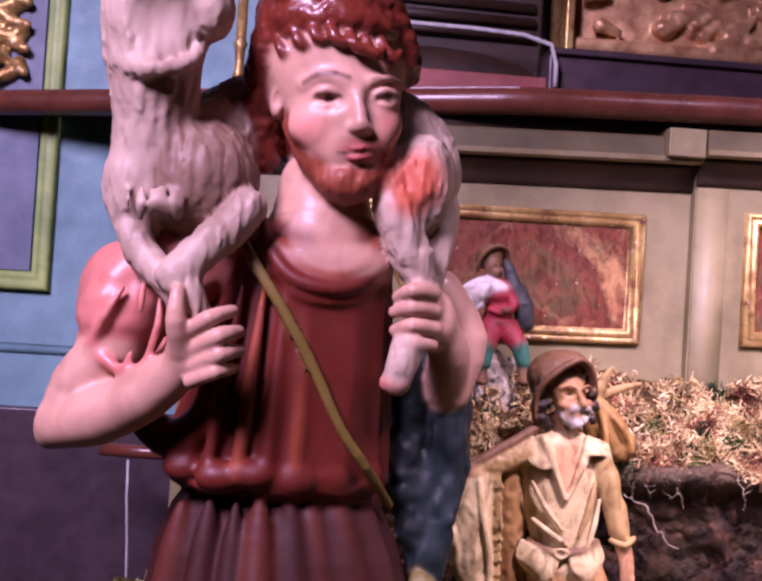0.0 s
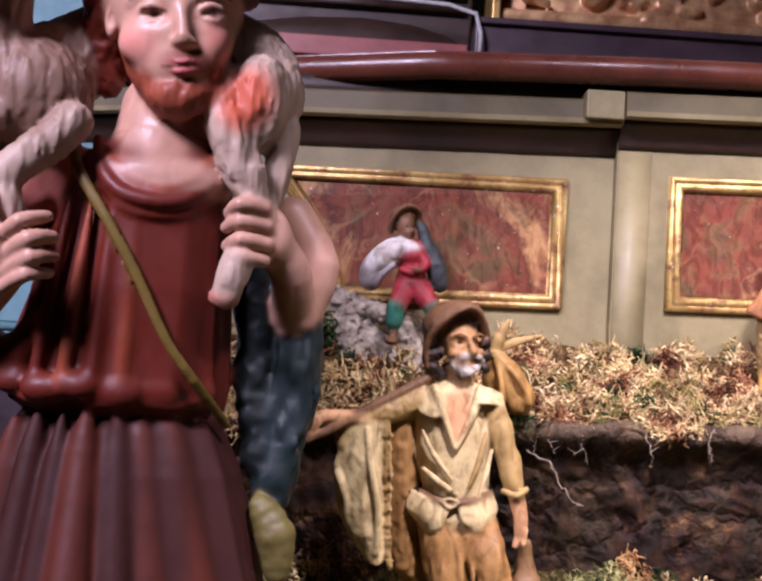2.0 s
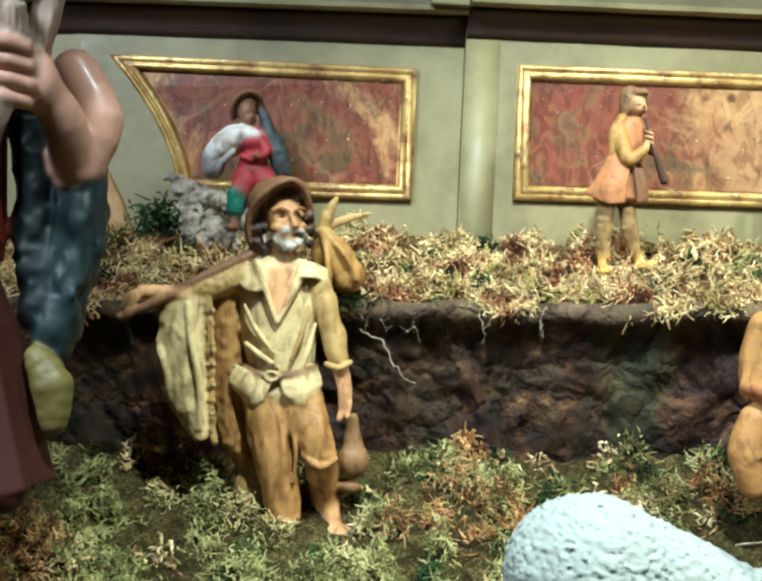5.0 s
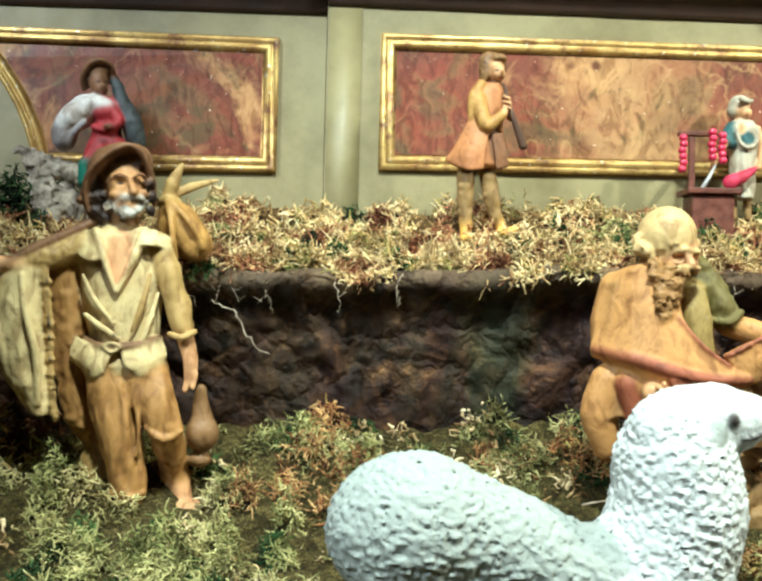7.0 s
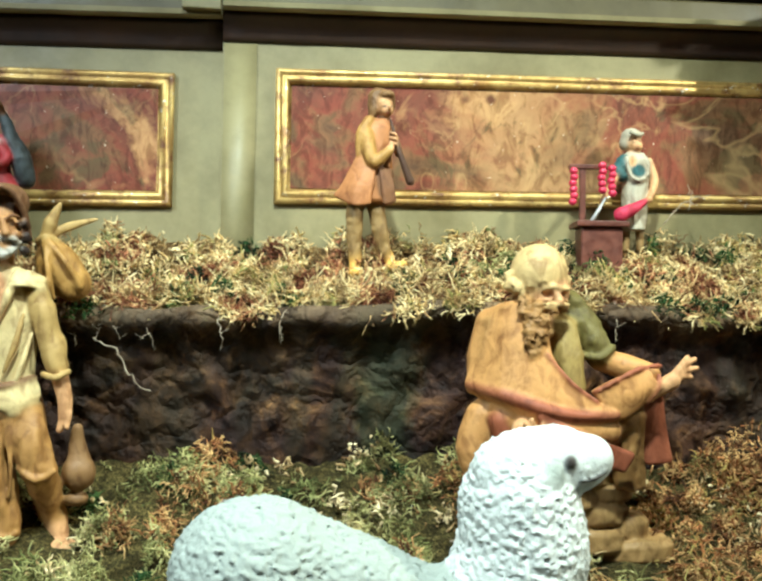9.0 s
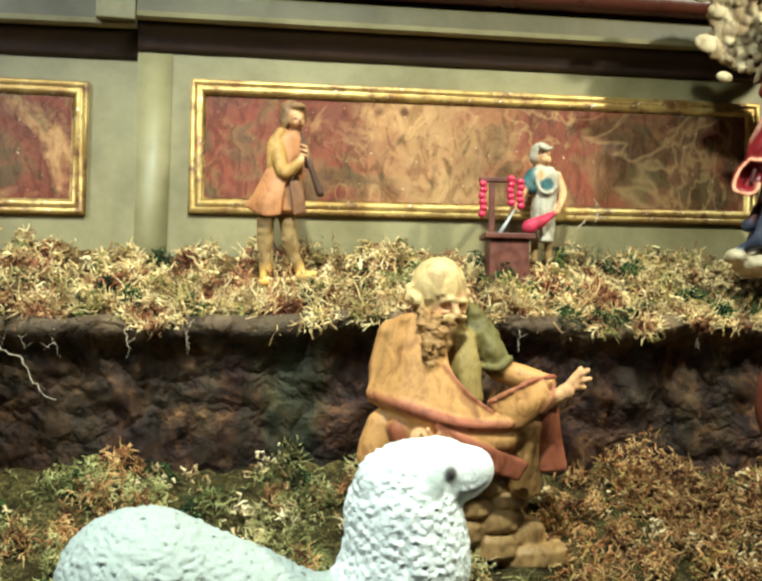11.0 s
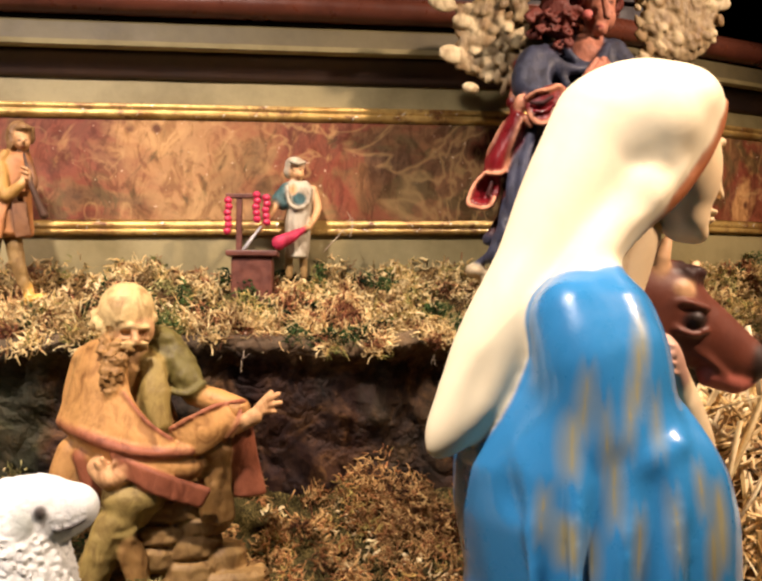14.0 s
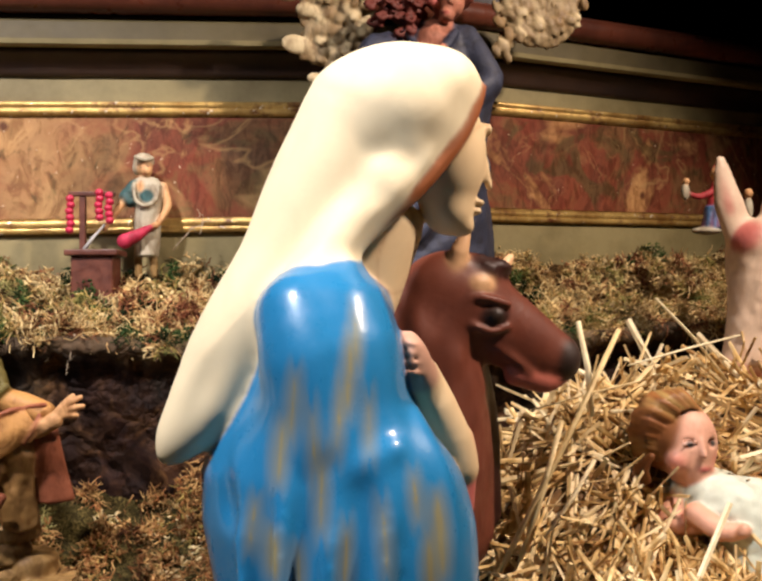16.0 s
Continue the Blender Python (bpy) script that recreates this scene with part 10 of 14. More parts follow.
angel.tube([(0.0321, -0.049, 0.3871), (0.0318, -0.059, 0.3731), (0.04, -0.0553, 0.379)], [0.0044, 0.005, 0.0031], LOCKS, soft=0.0019)
angel.tube([(0.038, -0.049, 0.3898), (0.0377, -0.059, 0.3762), (0.0459, -0.0553, 0.3822)], [0.0044, 0.005, 0.0031], LOCKS, soft=0.0019)
angel.tube([(0.0439, -0.049, 0.3924), (0.0436, -0.059, 0.3791), (0.0519, -0.0553, 0.3851)], [0.0044, 0.005, 0.0031], LOCKS, soft=0.0019)
angel.tube([(0.0498, -0.049, 0.3947), (0.0495, -0.059, 0.3816), (0.0578, -0.0553, 0.3876)], [0.0044, 0.005, 0.0031], LOCKS, soft=0.0019)
angel.tube([(0.0558, -0.049, 0.3965), (0.0554, -0.059, 0.3836), (0.0637, -0.0553, 0.3896)], [0.0044, 0.005, 0.0031], LOCKS, soft=0.0019)
angel.tube([(0.0617, -0.049, 0.3977), (0.0613, -0.059, 0.3849), (0.0697, -0.0553, 0.3909)], [0.0044, 0.005, 0.0031], LOCKS, soft=0.0019)
angel.tube([(0.0677, -0.049, 0.3983), (0.0673, -0.059, 0.3855), (0.0756, -0.0553, 0.3915)], [0.0044, 0.005, 0.0031], LOCKS, soft=0.0019)
angel.tube([(0.0737, -0.049, 0.3983), (0.0732, -0.059, 0.3854), (0.0816, -0.0553, 0.3914)], [0.0044, 0.005, 0.0031], LOCKS, soft=0.0019)
angel.tube([(0.0797, -0.049, 0.3976), (0.0792, -0.059, 0.3845), (0.0876, -0.0553, 0.3905)], [0.0044, 0.005, 0.0031], LOCKS, soft=0.0019)
angel.tube([(0.0857, -0.049, 0.3965), (0.0852, -0.059, 0.3831), (0.0936, -0.0553, 0.3891)], [0.0044, 0.005, 0.0031], LOCKS, soft=0.0019)
angel.tube([(0.0918, -0.049, 0.395), (0.0911, -0.059, 0.3813), (0.0997, -0.0553, 0.3873)], [0.0044, 0.005, 0.0031], LOCKS, soft=0.0019)
angel.tube([(0.0978, -0.049, 0.3933), (0.0972, -0.059, 0.3792), (0.1057, -0.0553, 0.3852)], [0.0044, 0.005, 0.0031], LOCKS, soft=0.0019)
angel.ell((-0.0986, -0.0053, 0.3595), (0.0049, 0.0038, 0.0066), PLUME_LIGHT, soft=0.0013, turn=(-6.265, 24.4688, 0))
angel.ell((-0.0283, -0.0188, 0.3779), (0.0055, 0.0038, 0.0102), PLUME, soft=0.0013, turn=(-13.457, 57.148, 0))
angel.ell((-0.1173, -0.0005, 0.3155), (0.0053, 0.0038, 0.0071), FEATHER_TAN, soft=0.0013, turn=(-4.3256, 46.5947, 0))
angel.ell((-0.0382, -0.0123, 0.2724), (0.0063, 0.0038, 0.0097), PLUME, soft=0.0013, turn=(-15.5552, 33.6794, 0))
angel.ell((-0.114, -0.0076, 0.2893), (0.0061, 0.0038, 0.0078), FEATHER_TAN, soft=0.0013, turn=(-5.6908, 54.1159, 0))
angel.ell((-0.0408, -0.0155, 0.3186), (0.0063, 0.0038, 0.0085), PLUME, soft=0.0013, turn=(-14.1694, 22.9828, 0))
angel.ell((-0.0462, -0.0151, 0.3716), (0.0075, 0.0038, 0.0089), PLUME_LIGHT, soft=0.0013, turn=(-2.478, 17.2531, 0))
angel.ell((-0.0602, -0.0176, 0.3694), (0.0064, 0.0038, 0.0085), PLUME, soft=0.0013, turn=(-11.1042, 47.3471, 0))
angel.ell((-0.0928, -0.0118, 0.3165), (0.0047, 0.0038, 0.0066), PLUME, soft=0.0013, turn=(-13.063, 39.11, 0))
angel.ell((-0.0426, -0.0209, 0.3658), (0.0053, 0.0038, 0.0064), FEATHER_TAN, soft=0.0013, turn=(-2.5677, 54.7964, 0))
angel.ell((-0.0627, -0.0227, 0.284), (0.0045, 0.0038, 0.0077), PLUME, soft=0.0013, turn=(-0.619, 30.5214, 0))
angel.ell((-0.0339, -0.0211, 0.3018), (0.0053, 0.0038, 0.0072), PLUME_LIGHT, soft=0.0013, turn=(-12.7001, 22.5024, 0))
angel.ell((-0.0654, -0.013, 0.3589), (0.0055, 0.0038, 0.0086), FEATHER_TAN, soft=0.0013, turn=(-0.4064, 28.1362, 0))
angel.ell((-0.0963, -0.012, 0.359), (0.0057, 0.0038, 0.0073), PLUME, soft=0.0013, turn=(-18.4448, 46.8561, 0))
angel.ell((-0.0653, -0.0133, 0.2689), (0.0061, 0.0038, 0.0092), FEATHER_TAN, soft=0.0013, turn=(4.9409, 16.1137, 0))
angel.ell((-0.0706, -0.0102, 0.2928), (0.0075, 0.0038, 0.0087), PLUME, soft=0.0013, turn=(-9.0296, 34.5969, 0))
angel.ell((-0.1012, -0.0075, 0.3285), (0.0057, 0.0038, 0.0074), PLUME, soft=0.0013, turn=(-19.2087, 22.7197, 0))
angel.ell((-0.0971, -0.0037, 0.3508), (0.0071, 0.0038, 0.007), PLUME, soft=0.0013, turn=(2.2756, 25.7258, 0))
angel.ell((-0.1121, -0.009, 0.3177), (0.0065, 0.0038, 0.0107), PLUME, soft=0.0013, turn=(-7.6428, 14.6454, 0))
angel.ell((-0.1029, -0.0099, 0.2904), (0.0073, 0.0038, 0.008), PLUME_LIGHT, soft=0.0013, turn=(-0.0124, 42.1247, 0))
angel.ell((-0.0452, -0.0173, 0.3157), (0.0066, 0.0038, 0.0076), PLUME_LIGHT, soft=0.0013, turn=(3.907, 13.719, 0))
angel.ell((-0.0595, -0.02, 0.2544), (0.0045, 0.0038, 0.0108), PLUME, soft=0.0013, turn=(-0.8295, 23.4721, 0))
angel.ell((-0.0412, -0.0183, 0.272), (0.0059, 0.0038, 0.0087), PLUME_LIGHT, soft=0.0013, turn=(3.187, 20.9271, 0))
angel.ell((-0.1181, 0.0024, 0.2956), (0.0072, 0.0038, 0.0069), PLUME_LIGHT, soft=0.0013, turn=(1.9469, 37.5304, 0))
angel.ell((-0.0395, -0.0185, 0.3568), (0.0054, 0.0038, 0.0108), PLUME_LIGHT, soft=0.0013, turn=(2.8809, 31.9821, 0))
angel.ell((-0.1116, 0.0001, 0.3108), (0.0062, 0.0038, 0.0076), PLUME, soft=0.0013, turn=(-18.9656, 13.9845, 0))
angel.ell((-0.037, -0.0148, 0.2679), (0.0055, 0.0038, 0.0067), PLUME_LIGHT, soft=0.0013, turn=(-10.471, 49.3694, 0))
angel.ell((-0.0919, -0.0074, 0.3483), (0.0074, 0.0038, 0.0068), PLUME, soft=0.0013, turn=(2.8939, 49.9177, 0))
angel.ell((-0.0859, -0.0076, 0.275), (0.0066, 0.0038, 0.0085), PLUME, soft=0.0013, turn=(-4.0766, 56.4875, 0))
angel.ell((-0.0766, -0.0109, 0.3615), (0.0056, 0.0038, 0.0071), PLUME, soft=0.0013, turn=(-11.8361, 52.9911, 0))
angel.ell((-0.094, -0.0017, 0.2825), (0.0049, 0.0038, 0.0095), PLUME, soft=0.0013, turn=(-6.3763, 34.3253, 0))
angel.ell((-0.0515, -0.0099, 0.3236), (0.0052, 0.0038, 0.0105), FEATHER_TAN, soft=0.0013, turn=(-14.2698, 19.0207, 0))
angel.ell((-0.0377, -0.0121, 0.3844), (0.0073, 0.0038, 0.009), PLUME_LIGHT, soft=0.0013, turn=(-0.4387, 38.417, 0))
angel.ell((-0.0326, -0.0172, 0.3181), (0.0063, 0.0038, 0.0083), FEATHER_TAN, soft=0.0013, turn=(-0.7239, 28.109, 0))
angel.ell((-0.0569, -0.0091, 0.3644), (0.0049, 0.0038, 0.0104), PLUME, soft=0.0013, turn=(-12.8658, 56.9762, 0))
angel.ell((-0.1031, -0.0074, 0.2983), (0.0072, 0.0038, 0.0067), PLUME, soft=0.0013, turn=(-11.7588, 28.5947, 0))
angel.ell((-0.1048, -0.0064, 0.2915), (0.006, 0.0038, 0.0101), PLUME, soft=0.0013, turn=(0.0276, 50.3625, 0))
angel.ell((-0.0321, -0.0189, 0.3637), (0.006, 0.0038, 0.0092), PLUME, soft=0.0013, turn=(-0.9937, 58.4237, 0))
angel.ell((-0.1107, -0.0061, 0.3119), (0.0067, 0.0038, 0.0094), FEATHER_TAN, soft=0.0013, turn=(1.3194, 44.388, 0))
angel.ell((-0.0383, -0.0168, 0.3529), (0.0051, 0.0038, 0.0081), FEATHER_TAN, soft=0.0013, turn=(-6.5693, 36.488, 0))
angel.ell((-0.0784, -0.0099, 0.2915), (0.0074, 0.0038, 0.0079), PLUME_LIGHT, soft=0.0013, turn=(-9.7109, 10.6592, 0))
angel.ell((-0.1046, -0.0074, 0.3203), (0.0063, 0.0038, 0.0081), PLUME_LIGHT, soft=0.0013, turn=(-4.4193, 17.8026, 0))
angel.ell((-0.1166, -0.0085, 0.2866), (0.0073, 0.0038, 0.0093), FEATHER_TAN, soft=0.0013, turn=(2.7564, 47.7782, 0))
angel.ell((-0.0754, -0.0101, 0.3076), (0.0063, 0.0038, 0.0066), PLUME, soft=0.0013, turn=(-18.273, 16.6321, 0))
angel.ell((-0.117, -0.004, 0.3329), (0.0063, 0.0038, 0.0099), FEATHER_TAN, soft=0.0013, turn=(-19.5368, 22.2693, 0))
angel.ell((-0.053, -0.0193, 0.354), (0.0047, 0.0038, 0.0076), FEATHER_TAN, soft=0.0013, turn=(-4.7566, 41.575, 0))
angel.ell((-0.1046, -0.0044, 0.3545), (0.0048, 0.0038, 0.0099), PLUME, soft=0.0013, turn=(-6.0011, 44.6881, 0))
angel.ell((-0.053, -0.0143, 0.3141), (0.0049, 0.0038, 0.0105), PLUME_LIGHT, soft=0.0013, turn=(-7.3102, 28.7985, 0))
angel.ell((-0.1055, -0.0053, 0.2916), (0.0061, 0.0038, 0.0078), PLUME_LIGHT, soft=0.0013, turn=(-11.7894, 29.3403, 0))
angel.ell((-0.0835, -0.0132, 0.3685), (0.0045, 0.0038, 0.0111), PLUME, soft=0.0013, turn=(-17.8545, 15.7983, 0))
angel.ell((-0.0627, -0.0097, 0.3763), (0.0044, 0.0038, 0.0109), PLUME, soft=0.0013, turn=(2.1367, 32.6154, 0))
angel.ell((-0.0529, -0.0163, 0.2758), (0.0066, 0.0038, 0.008), PLUME, soft=0.0013, turn=(0.844, 39.3614, 0))
angel.ell((-0.1128, -0.0083, 0.314), (0.0054, 0.0038, 0.0095), PLUME_LIGHT, soft=0.0013, turn=(-4.9975, 11.8613, 0))
angel.ell((-0.0637, -0.0164, 0.3474), (0.0065, 0.0038, 0.0078), PLUME_LIGHT, soft=0.0013, turn=(-4.3736, 26.9573, 0))
angel.ell((-0.0444, -0.02, 0.2694), (0.0072, 0.0038, 0.0096), PLUME, soft=0.0013, turn=(-4.883, 36.3546, 0))
angel.ell((-0.026, -0.0144, 0.3396), (0.0066, 0.0038, 0.0088), PLUME, soft=0.0013, turn=(-19.0258, 43.798, 0))
angel.ell((-0.0875, -0.0043, 0.3147), (0.0054, 0.0038, 0.0088), PLUME, soft=0.0013, turn=(-18.2127, 21.3064, 0))
angel.ell((-0.0968, -0.0109, 0.2812), (0.0075, 0.0038, 0.0063), PLUME, soft=0.0013, turn=(-14.6714, 22.4606, 0))
angel.ell((-0.0543, -0.0194, 0.3372), (0.0071, 0.0038, 0.0095), PLUME_LIGHT, soft=0.0013, turn=(-19.149, 30.6148, 0))
angel.ell((-0.0603, -0.022, 0.2813), (0.0053, 0.0038, 0.0098), PLUME, soft=0.0013, turn=(-2.3859, 31.8701, 0))
angel.ell((-0.1067, -0.0092, 0.364), (0.0073, 0.0038, 0.0077), PLUME_LIGHT, soft=0.0013, turn=(3.7476, 56.3845, 0))
angel.ell((-0.0809, -0.0062, 0.2987), (0.0053, 0.0038, 0.0067), PLUME_LIGHT, soft=0.0013, turn=(-13.4107, 24.3573, 0))
angel.ell((-0.0367, -0.02, 0.366), (0.0047, 0.0038, 0.0112), PLUME, soft=0.0013, turn=(-4.4949, 45.0511, 0))
angel.ell((-0.0318, -0.0149, 0.3522), (0.0064, 0.0038, 0.0101), FEATHER_TAN, soft=0.0013, turn=(-19.8011, 38.5038, 0))
angel.ell((-0.1022, -0.006, 0.3594), (0.0047, 0.0038, 0.0103), FEATHER_TAN, soft=0.0013, turn=(-12.5849, 38.3626, 0))
angel.ell((-0.0564, -0.009, 0.2753), (0.0071, 0.0038, 0.0072), PLUME, soft=0.0013, turn=(-1.1018, 50.0617, 0))
angel.ell((-0.0581, -0.0145, 0.3478), (0.0064, 0.0038, 0.01), FEATHER_TAN, soft=0.0013, turn=(4.6572, 18.1178, 0))
angel.ell((-0.048, -0.0103, 0.3761), (0.0049, 0.0038, 0.011), PLUME, soft=0.0013, turn=(-3.1699, 23.095, 0))
angel.ell((-0.0635, -0.0174, 0.2945), (0.0071, 0.0038, 0.0103), PLUME_LIGHT, soft=0.0013, turn=(-8.0307, 37.3079, 0))
angel.ell((-0.0716, -0.0137, 0.3357), (0.007, 0.0038, 0.0101), PLUME, soft=0.0013, turn=(-15.4692, 27.9086, 0))
angel.ell((-0.095, -0.011, 0.3349), (0.0074, 0.0038, 0.0097), PLUME_LIGHT, soft=0.0013, turn=(-10.908, 45.404, 0))
angel.ell((-0.0316, -0.0164, 0.3601), (0.0075, 0.0038, 0.0074), PLUME, soft=0.0013, turn=(-17.0556, 24.8436, 0))
angel.ell((-0.0565, -0.0141, 0.3412), (0.0074, 0.0038, 0.0111), PLUME_LIGHT, soft=0.0013, turn=(-15.9066, 59.7624, 0))
angel.ell((-0.0606, -0.0076, 0.3395), (0.0066, 0.0038, 0.0085), PLUME_LIGHT, soft=0.0013, turn=(-14.7132, 26.5253, 0))
angel.ell((-0.063, -0.008, 0.3722), (0.0049, 0.0038, 0.0097), PLUME, soft=0.0013, turn=(-15.4725, 40.7535, 0))
angel.ell((-0.0657, -0.0145, 0.3095), (0.0045, 0.0038, 0.0085), PLUME, soft=0.0013, turn=(-4.459, 16.6987, 0))
angel.ell((-0.0656, -0.0148, 0.3501), (0.0061, 0.0038, 0.0082), FEATHER_TAN, soft=0.0013, turn=(3.2077, 51.8382, 0))
angel.ell((-0.0582, -0.0117, 0.313), (0.0063, 0.0038, 0.0111), PLUME, soft=0.0013, turn=(-6.398, 28.291, 0))
angel.ell((-0.04, -0.0163, 0.358), (0.0048, 0.0038, 0.0107), PLUME, soft=0.0013, turn=(4.6938, 17.1631, 0))
angel.ell((-0.0518, -0.0096, 0.3104), (0.007, 0.0038, 0.0107), PLUME, soft=0.0013, turn=(-2.2703, 12.3527, 0))
angel.ell((-0.0409, -0.0129, 0.3647), (0.0064, 0.0038, 0.0078), FEATHER_TAN, soft=0.0013, turn=(-14.7723, 33.6242, 0))
angel.ell((-0.0966, -0.0117, 0.3047), (0.0072, 0.0038, 0.0077), PLUME_LIGHT, soft=0.0013, turn=(-18.8752, 27.3287, 0))
angel.ell((-0.0633, -0.0109, 0.2752), (0.005, 0.0038, 0.0097), PLUME_LIGHT, soft=0.0013, turn=(-0.2774, 11.6226, 0))
angel.ell((-0.1007, -0.0027, 0.3098), (0.0049, 0.0038, 0.0099), PLUME, soft=0.0013, turn=(4.9646, 10.5296, 0))
angel.ell((-0.1208, -0.0027, 0.3411), (0.0057, 0.0038, 0.0067), FEATHER_TAN, soft=0.0013, turn=(-3.3065, 41.5175, 0))
angel.ell((-0.074, -0.0127, 0.3161), (0.0046, 0.0038, 0.0085), PLUME, soft=0.0013, turn=(2.2897, 58.2488, 0))
angel.ell((-0.0733, -0.0126, 0.3199), (0.0048, 0.0038, 0.0092), PLUME, soft=0.0013, turn=(-4.9553, 10.2564, 0))
angel.ell((-0.1177, -0.0046, 0.3424), (0.0068, 0.0038, 0.0093), PLUME, soft=0.0013, turn=(-6.8813, 36.8192, 0))
angel.ell((-0.0961, -0.0032, 0.3137), (0.0059, 0.0038, 0.0096), PLUME, soft=0.0013, turn=(-5.485, 38.5082, 0))
angel.ell((-0.1034, -0.0075, 0.2843), (0.0067, 0.0038, 0.0111), PLUME_LIGHT, soft=0.0013, turn=(3.5889, 18.0976, 0))
angel.ell((-0.1073, -0.0086, 0.285), (0.0066, 0.0038, 0.009), FEATHER_TAN, soft=0.0013, turn=(-13.2731, 53.0191, 0))
angel.ell((-0.1044, -0.0025, 0.3594), (0.0072, 0.0038, 0.0095), PLUME, soft=0.0013, turn=(-15.5877, 14.7914, 0))
angel.ell((-0.0251, -0.0137, 0.3834), (0.0071, 0.0038, 0.0063), PLUME, soft=0.0013, turn=(-14.4287, 22.2755, 0))
angel.ell((-0.0287, -0.0157, 0.3336), (0.0058, 0.0038, 0.01), FEATHER_TAN, soft=0.0013, turn=(-7.3051, 27.1849, 0))
angel.ell((-0.1166, -0.0022, 0.3499), (0.0056, 0.0038, 0.0071), PLUME, soft=0.0013, turn=(-6.057, 58.7426, 0))
angel.ell((-0.0898, -0.0099, 0.3369), (0.0044, 0.0038, 0.0081), PLUME_LIGHT, soft=0.0013, turn=(-5.6797, 34.4963, 0))
angel.ell((-0.0342, -0.0201, 0.3269), (0.0056, 0.0038, 0.0067), PLUME_LIGHT, soft=0.0013, turn=(-6.8757, 47.5613, 0))
angel.ell((-0.1108, -0.0002, 0.3582), (0.0058, 0.0038, 0.008), PLUME_LIGHT, soft=0.0013, turn=(-12.057, 43.4757, 0))
angel.ell((-0.0397, -0.0211, 0.3312), (0.0047, 0.0038, 0.0109), PLUME_LIGHT, soft=0.0013, turn=(4.4999, 51.5393, 0))
angel.ell((-0.0554, -0.0163, 0.3274), (0.0072, 0.0038, 0.0092), PLUME, soft=0.0013, turn=(3.1084, 24.2334, 0))
angel.ell((-0.0917, -0.0117, 0.3659), (0.0064, 0.0038, 0.0097), PLUME, soft=0.0013, turn=(-4.6459, 48.7686, 0))
angel.ell((-0.1013, -0.0105, 0.321), (0.0058, 0.0038, 0.009), PLUME, soft=0.0013, turn=(-7.6365, 57.106, 0))
angel.ell((-0.0414, -0.0147, 0.3286), (0.0072, 0.0038, 0.0101), PLUME, soft=0.0013, turn=(-16.4727, 27.9949, 0))
angel.ell((-0.0963, -0.0074, 0.3039), (0.0065, 0.0038, 0.0112), PLUME, soft=0.0013, turn=(4.2498, 56.4384, 0))
angel.ell((-0.0515, -0.0147, 0.3384), (0.0068, 0.0038, 0.0102), PLUME, soft=0.0013, turn=(-1.441, 43.4426, 0))
angel.ell((-0.0955, -0.0035, 0.3138), (0.0064, 0.0038, 0.0072), PLUME, soft=0.0013, turn=(-8.5123, 44.3168, 0))
angel.ell((-0.065, -0.0068, 0.3634), (0.0051, 0.0038, 0.008), FEATHER_TAN, soft=0.0013, turn=(0.4275, 51.9232, 0))
angel.ell((-0.0649, -0.0074, 0.3477), (0.0046, 0.0038, 0.0085), PLUME, soft=0.0013, turn=(-14.3802, 49.9056, 0))
angel.ell((-0.1134, -0.0002, 0.3173), (0.0044, 0.0038, 0.0073), PLUME, soft=0.0013, turn=(-14.5055, 10.7025, 0))
angel.ell((-0.0761, -0.0111, 0.3375), (0.0062, 0.0038, 0.0098), FEATHER_TAN, soft=0.0013, turn=(-3.4966, 44.9645, 0))
angel.ell((-0.061, -0.0081, 0.3491), (0.0075, 0.0038, 0.0108), PLUME, soft=0.0013, turn=(1.9319, 29.2327, 0))
angel.ell((-0.1017, -0.0057, 0.3461), (0.0056, 0.0038, 0.0066), PLUME, soft=0.0013, turn=(1.1337, 46.274, 0))
angel.ell((-0.043, -0.0152, 0.2944), (0.007, 0.0038, 0.0109), PLUME, soft=0.0013, turn=(-15.7291, 11.7301, 0))
angel.ell((-0.0639, -0.017, 0.316), (0.0059, 0.0038, 0.0085), PLUME_LIGHT, soft=0.0013, turn=(-13.8248, 42.0054, 0))
angel.ell((-0.0954, -0.0058, 0.3688), (0.0062, 0.0038, 0.0107), FEATHER_TAN, soft=0.0013, turn=(-0.3603, 45.2363, 0))
angel.ell((-0.1083, -0.0013, 0.3247), (0.0073, 0.0038, 0.0071), PLUME_LIGHT, soft=0.0013, turn=(-3.4582, 16.4579, 0))
angel.ell((-0.1038, -0.0061, 0.2979), (0.0046, 0.0038, 0.01), FEATHER_TAN, soft=0.0013, turn=(-19.2221, 35.2716, 0))
angel.ell((-0.055, -0.0085, 0.3052), (0.0052, 0.0038, 0.0073), PLUME, soft=0.0013, turn=(-17.0836, 22.775, 0))
angel.ell((-0.0824, -0.0067, 0.3207), (0.0047, 0.0038, 0.0081), PLUME, soft=0.0013, turn=(-1.5981, 40.0553, 0))
angel.ell((-0.054, -0.0168, 0.2662), (0.0071, 0.0038, 0.0088), PLUME, soft=0.0013, turn=(-15.8766, 48.2288, 0))
angel.ell((-0.0885, -0.005, 0.3686), (0.0067, 0.0038, 0.0086), FEATHER_TAN, soft=0.0013, turn=(-16.8026, 18.585, 0))
angel.ell((-0.0883, -0.0116, 0.3206), (0.0058, 0.0038, 0.0079), PLUME, soft=0.0013, turn=(0.1392, 34.2308, 0))
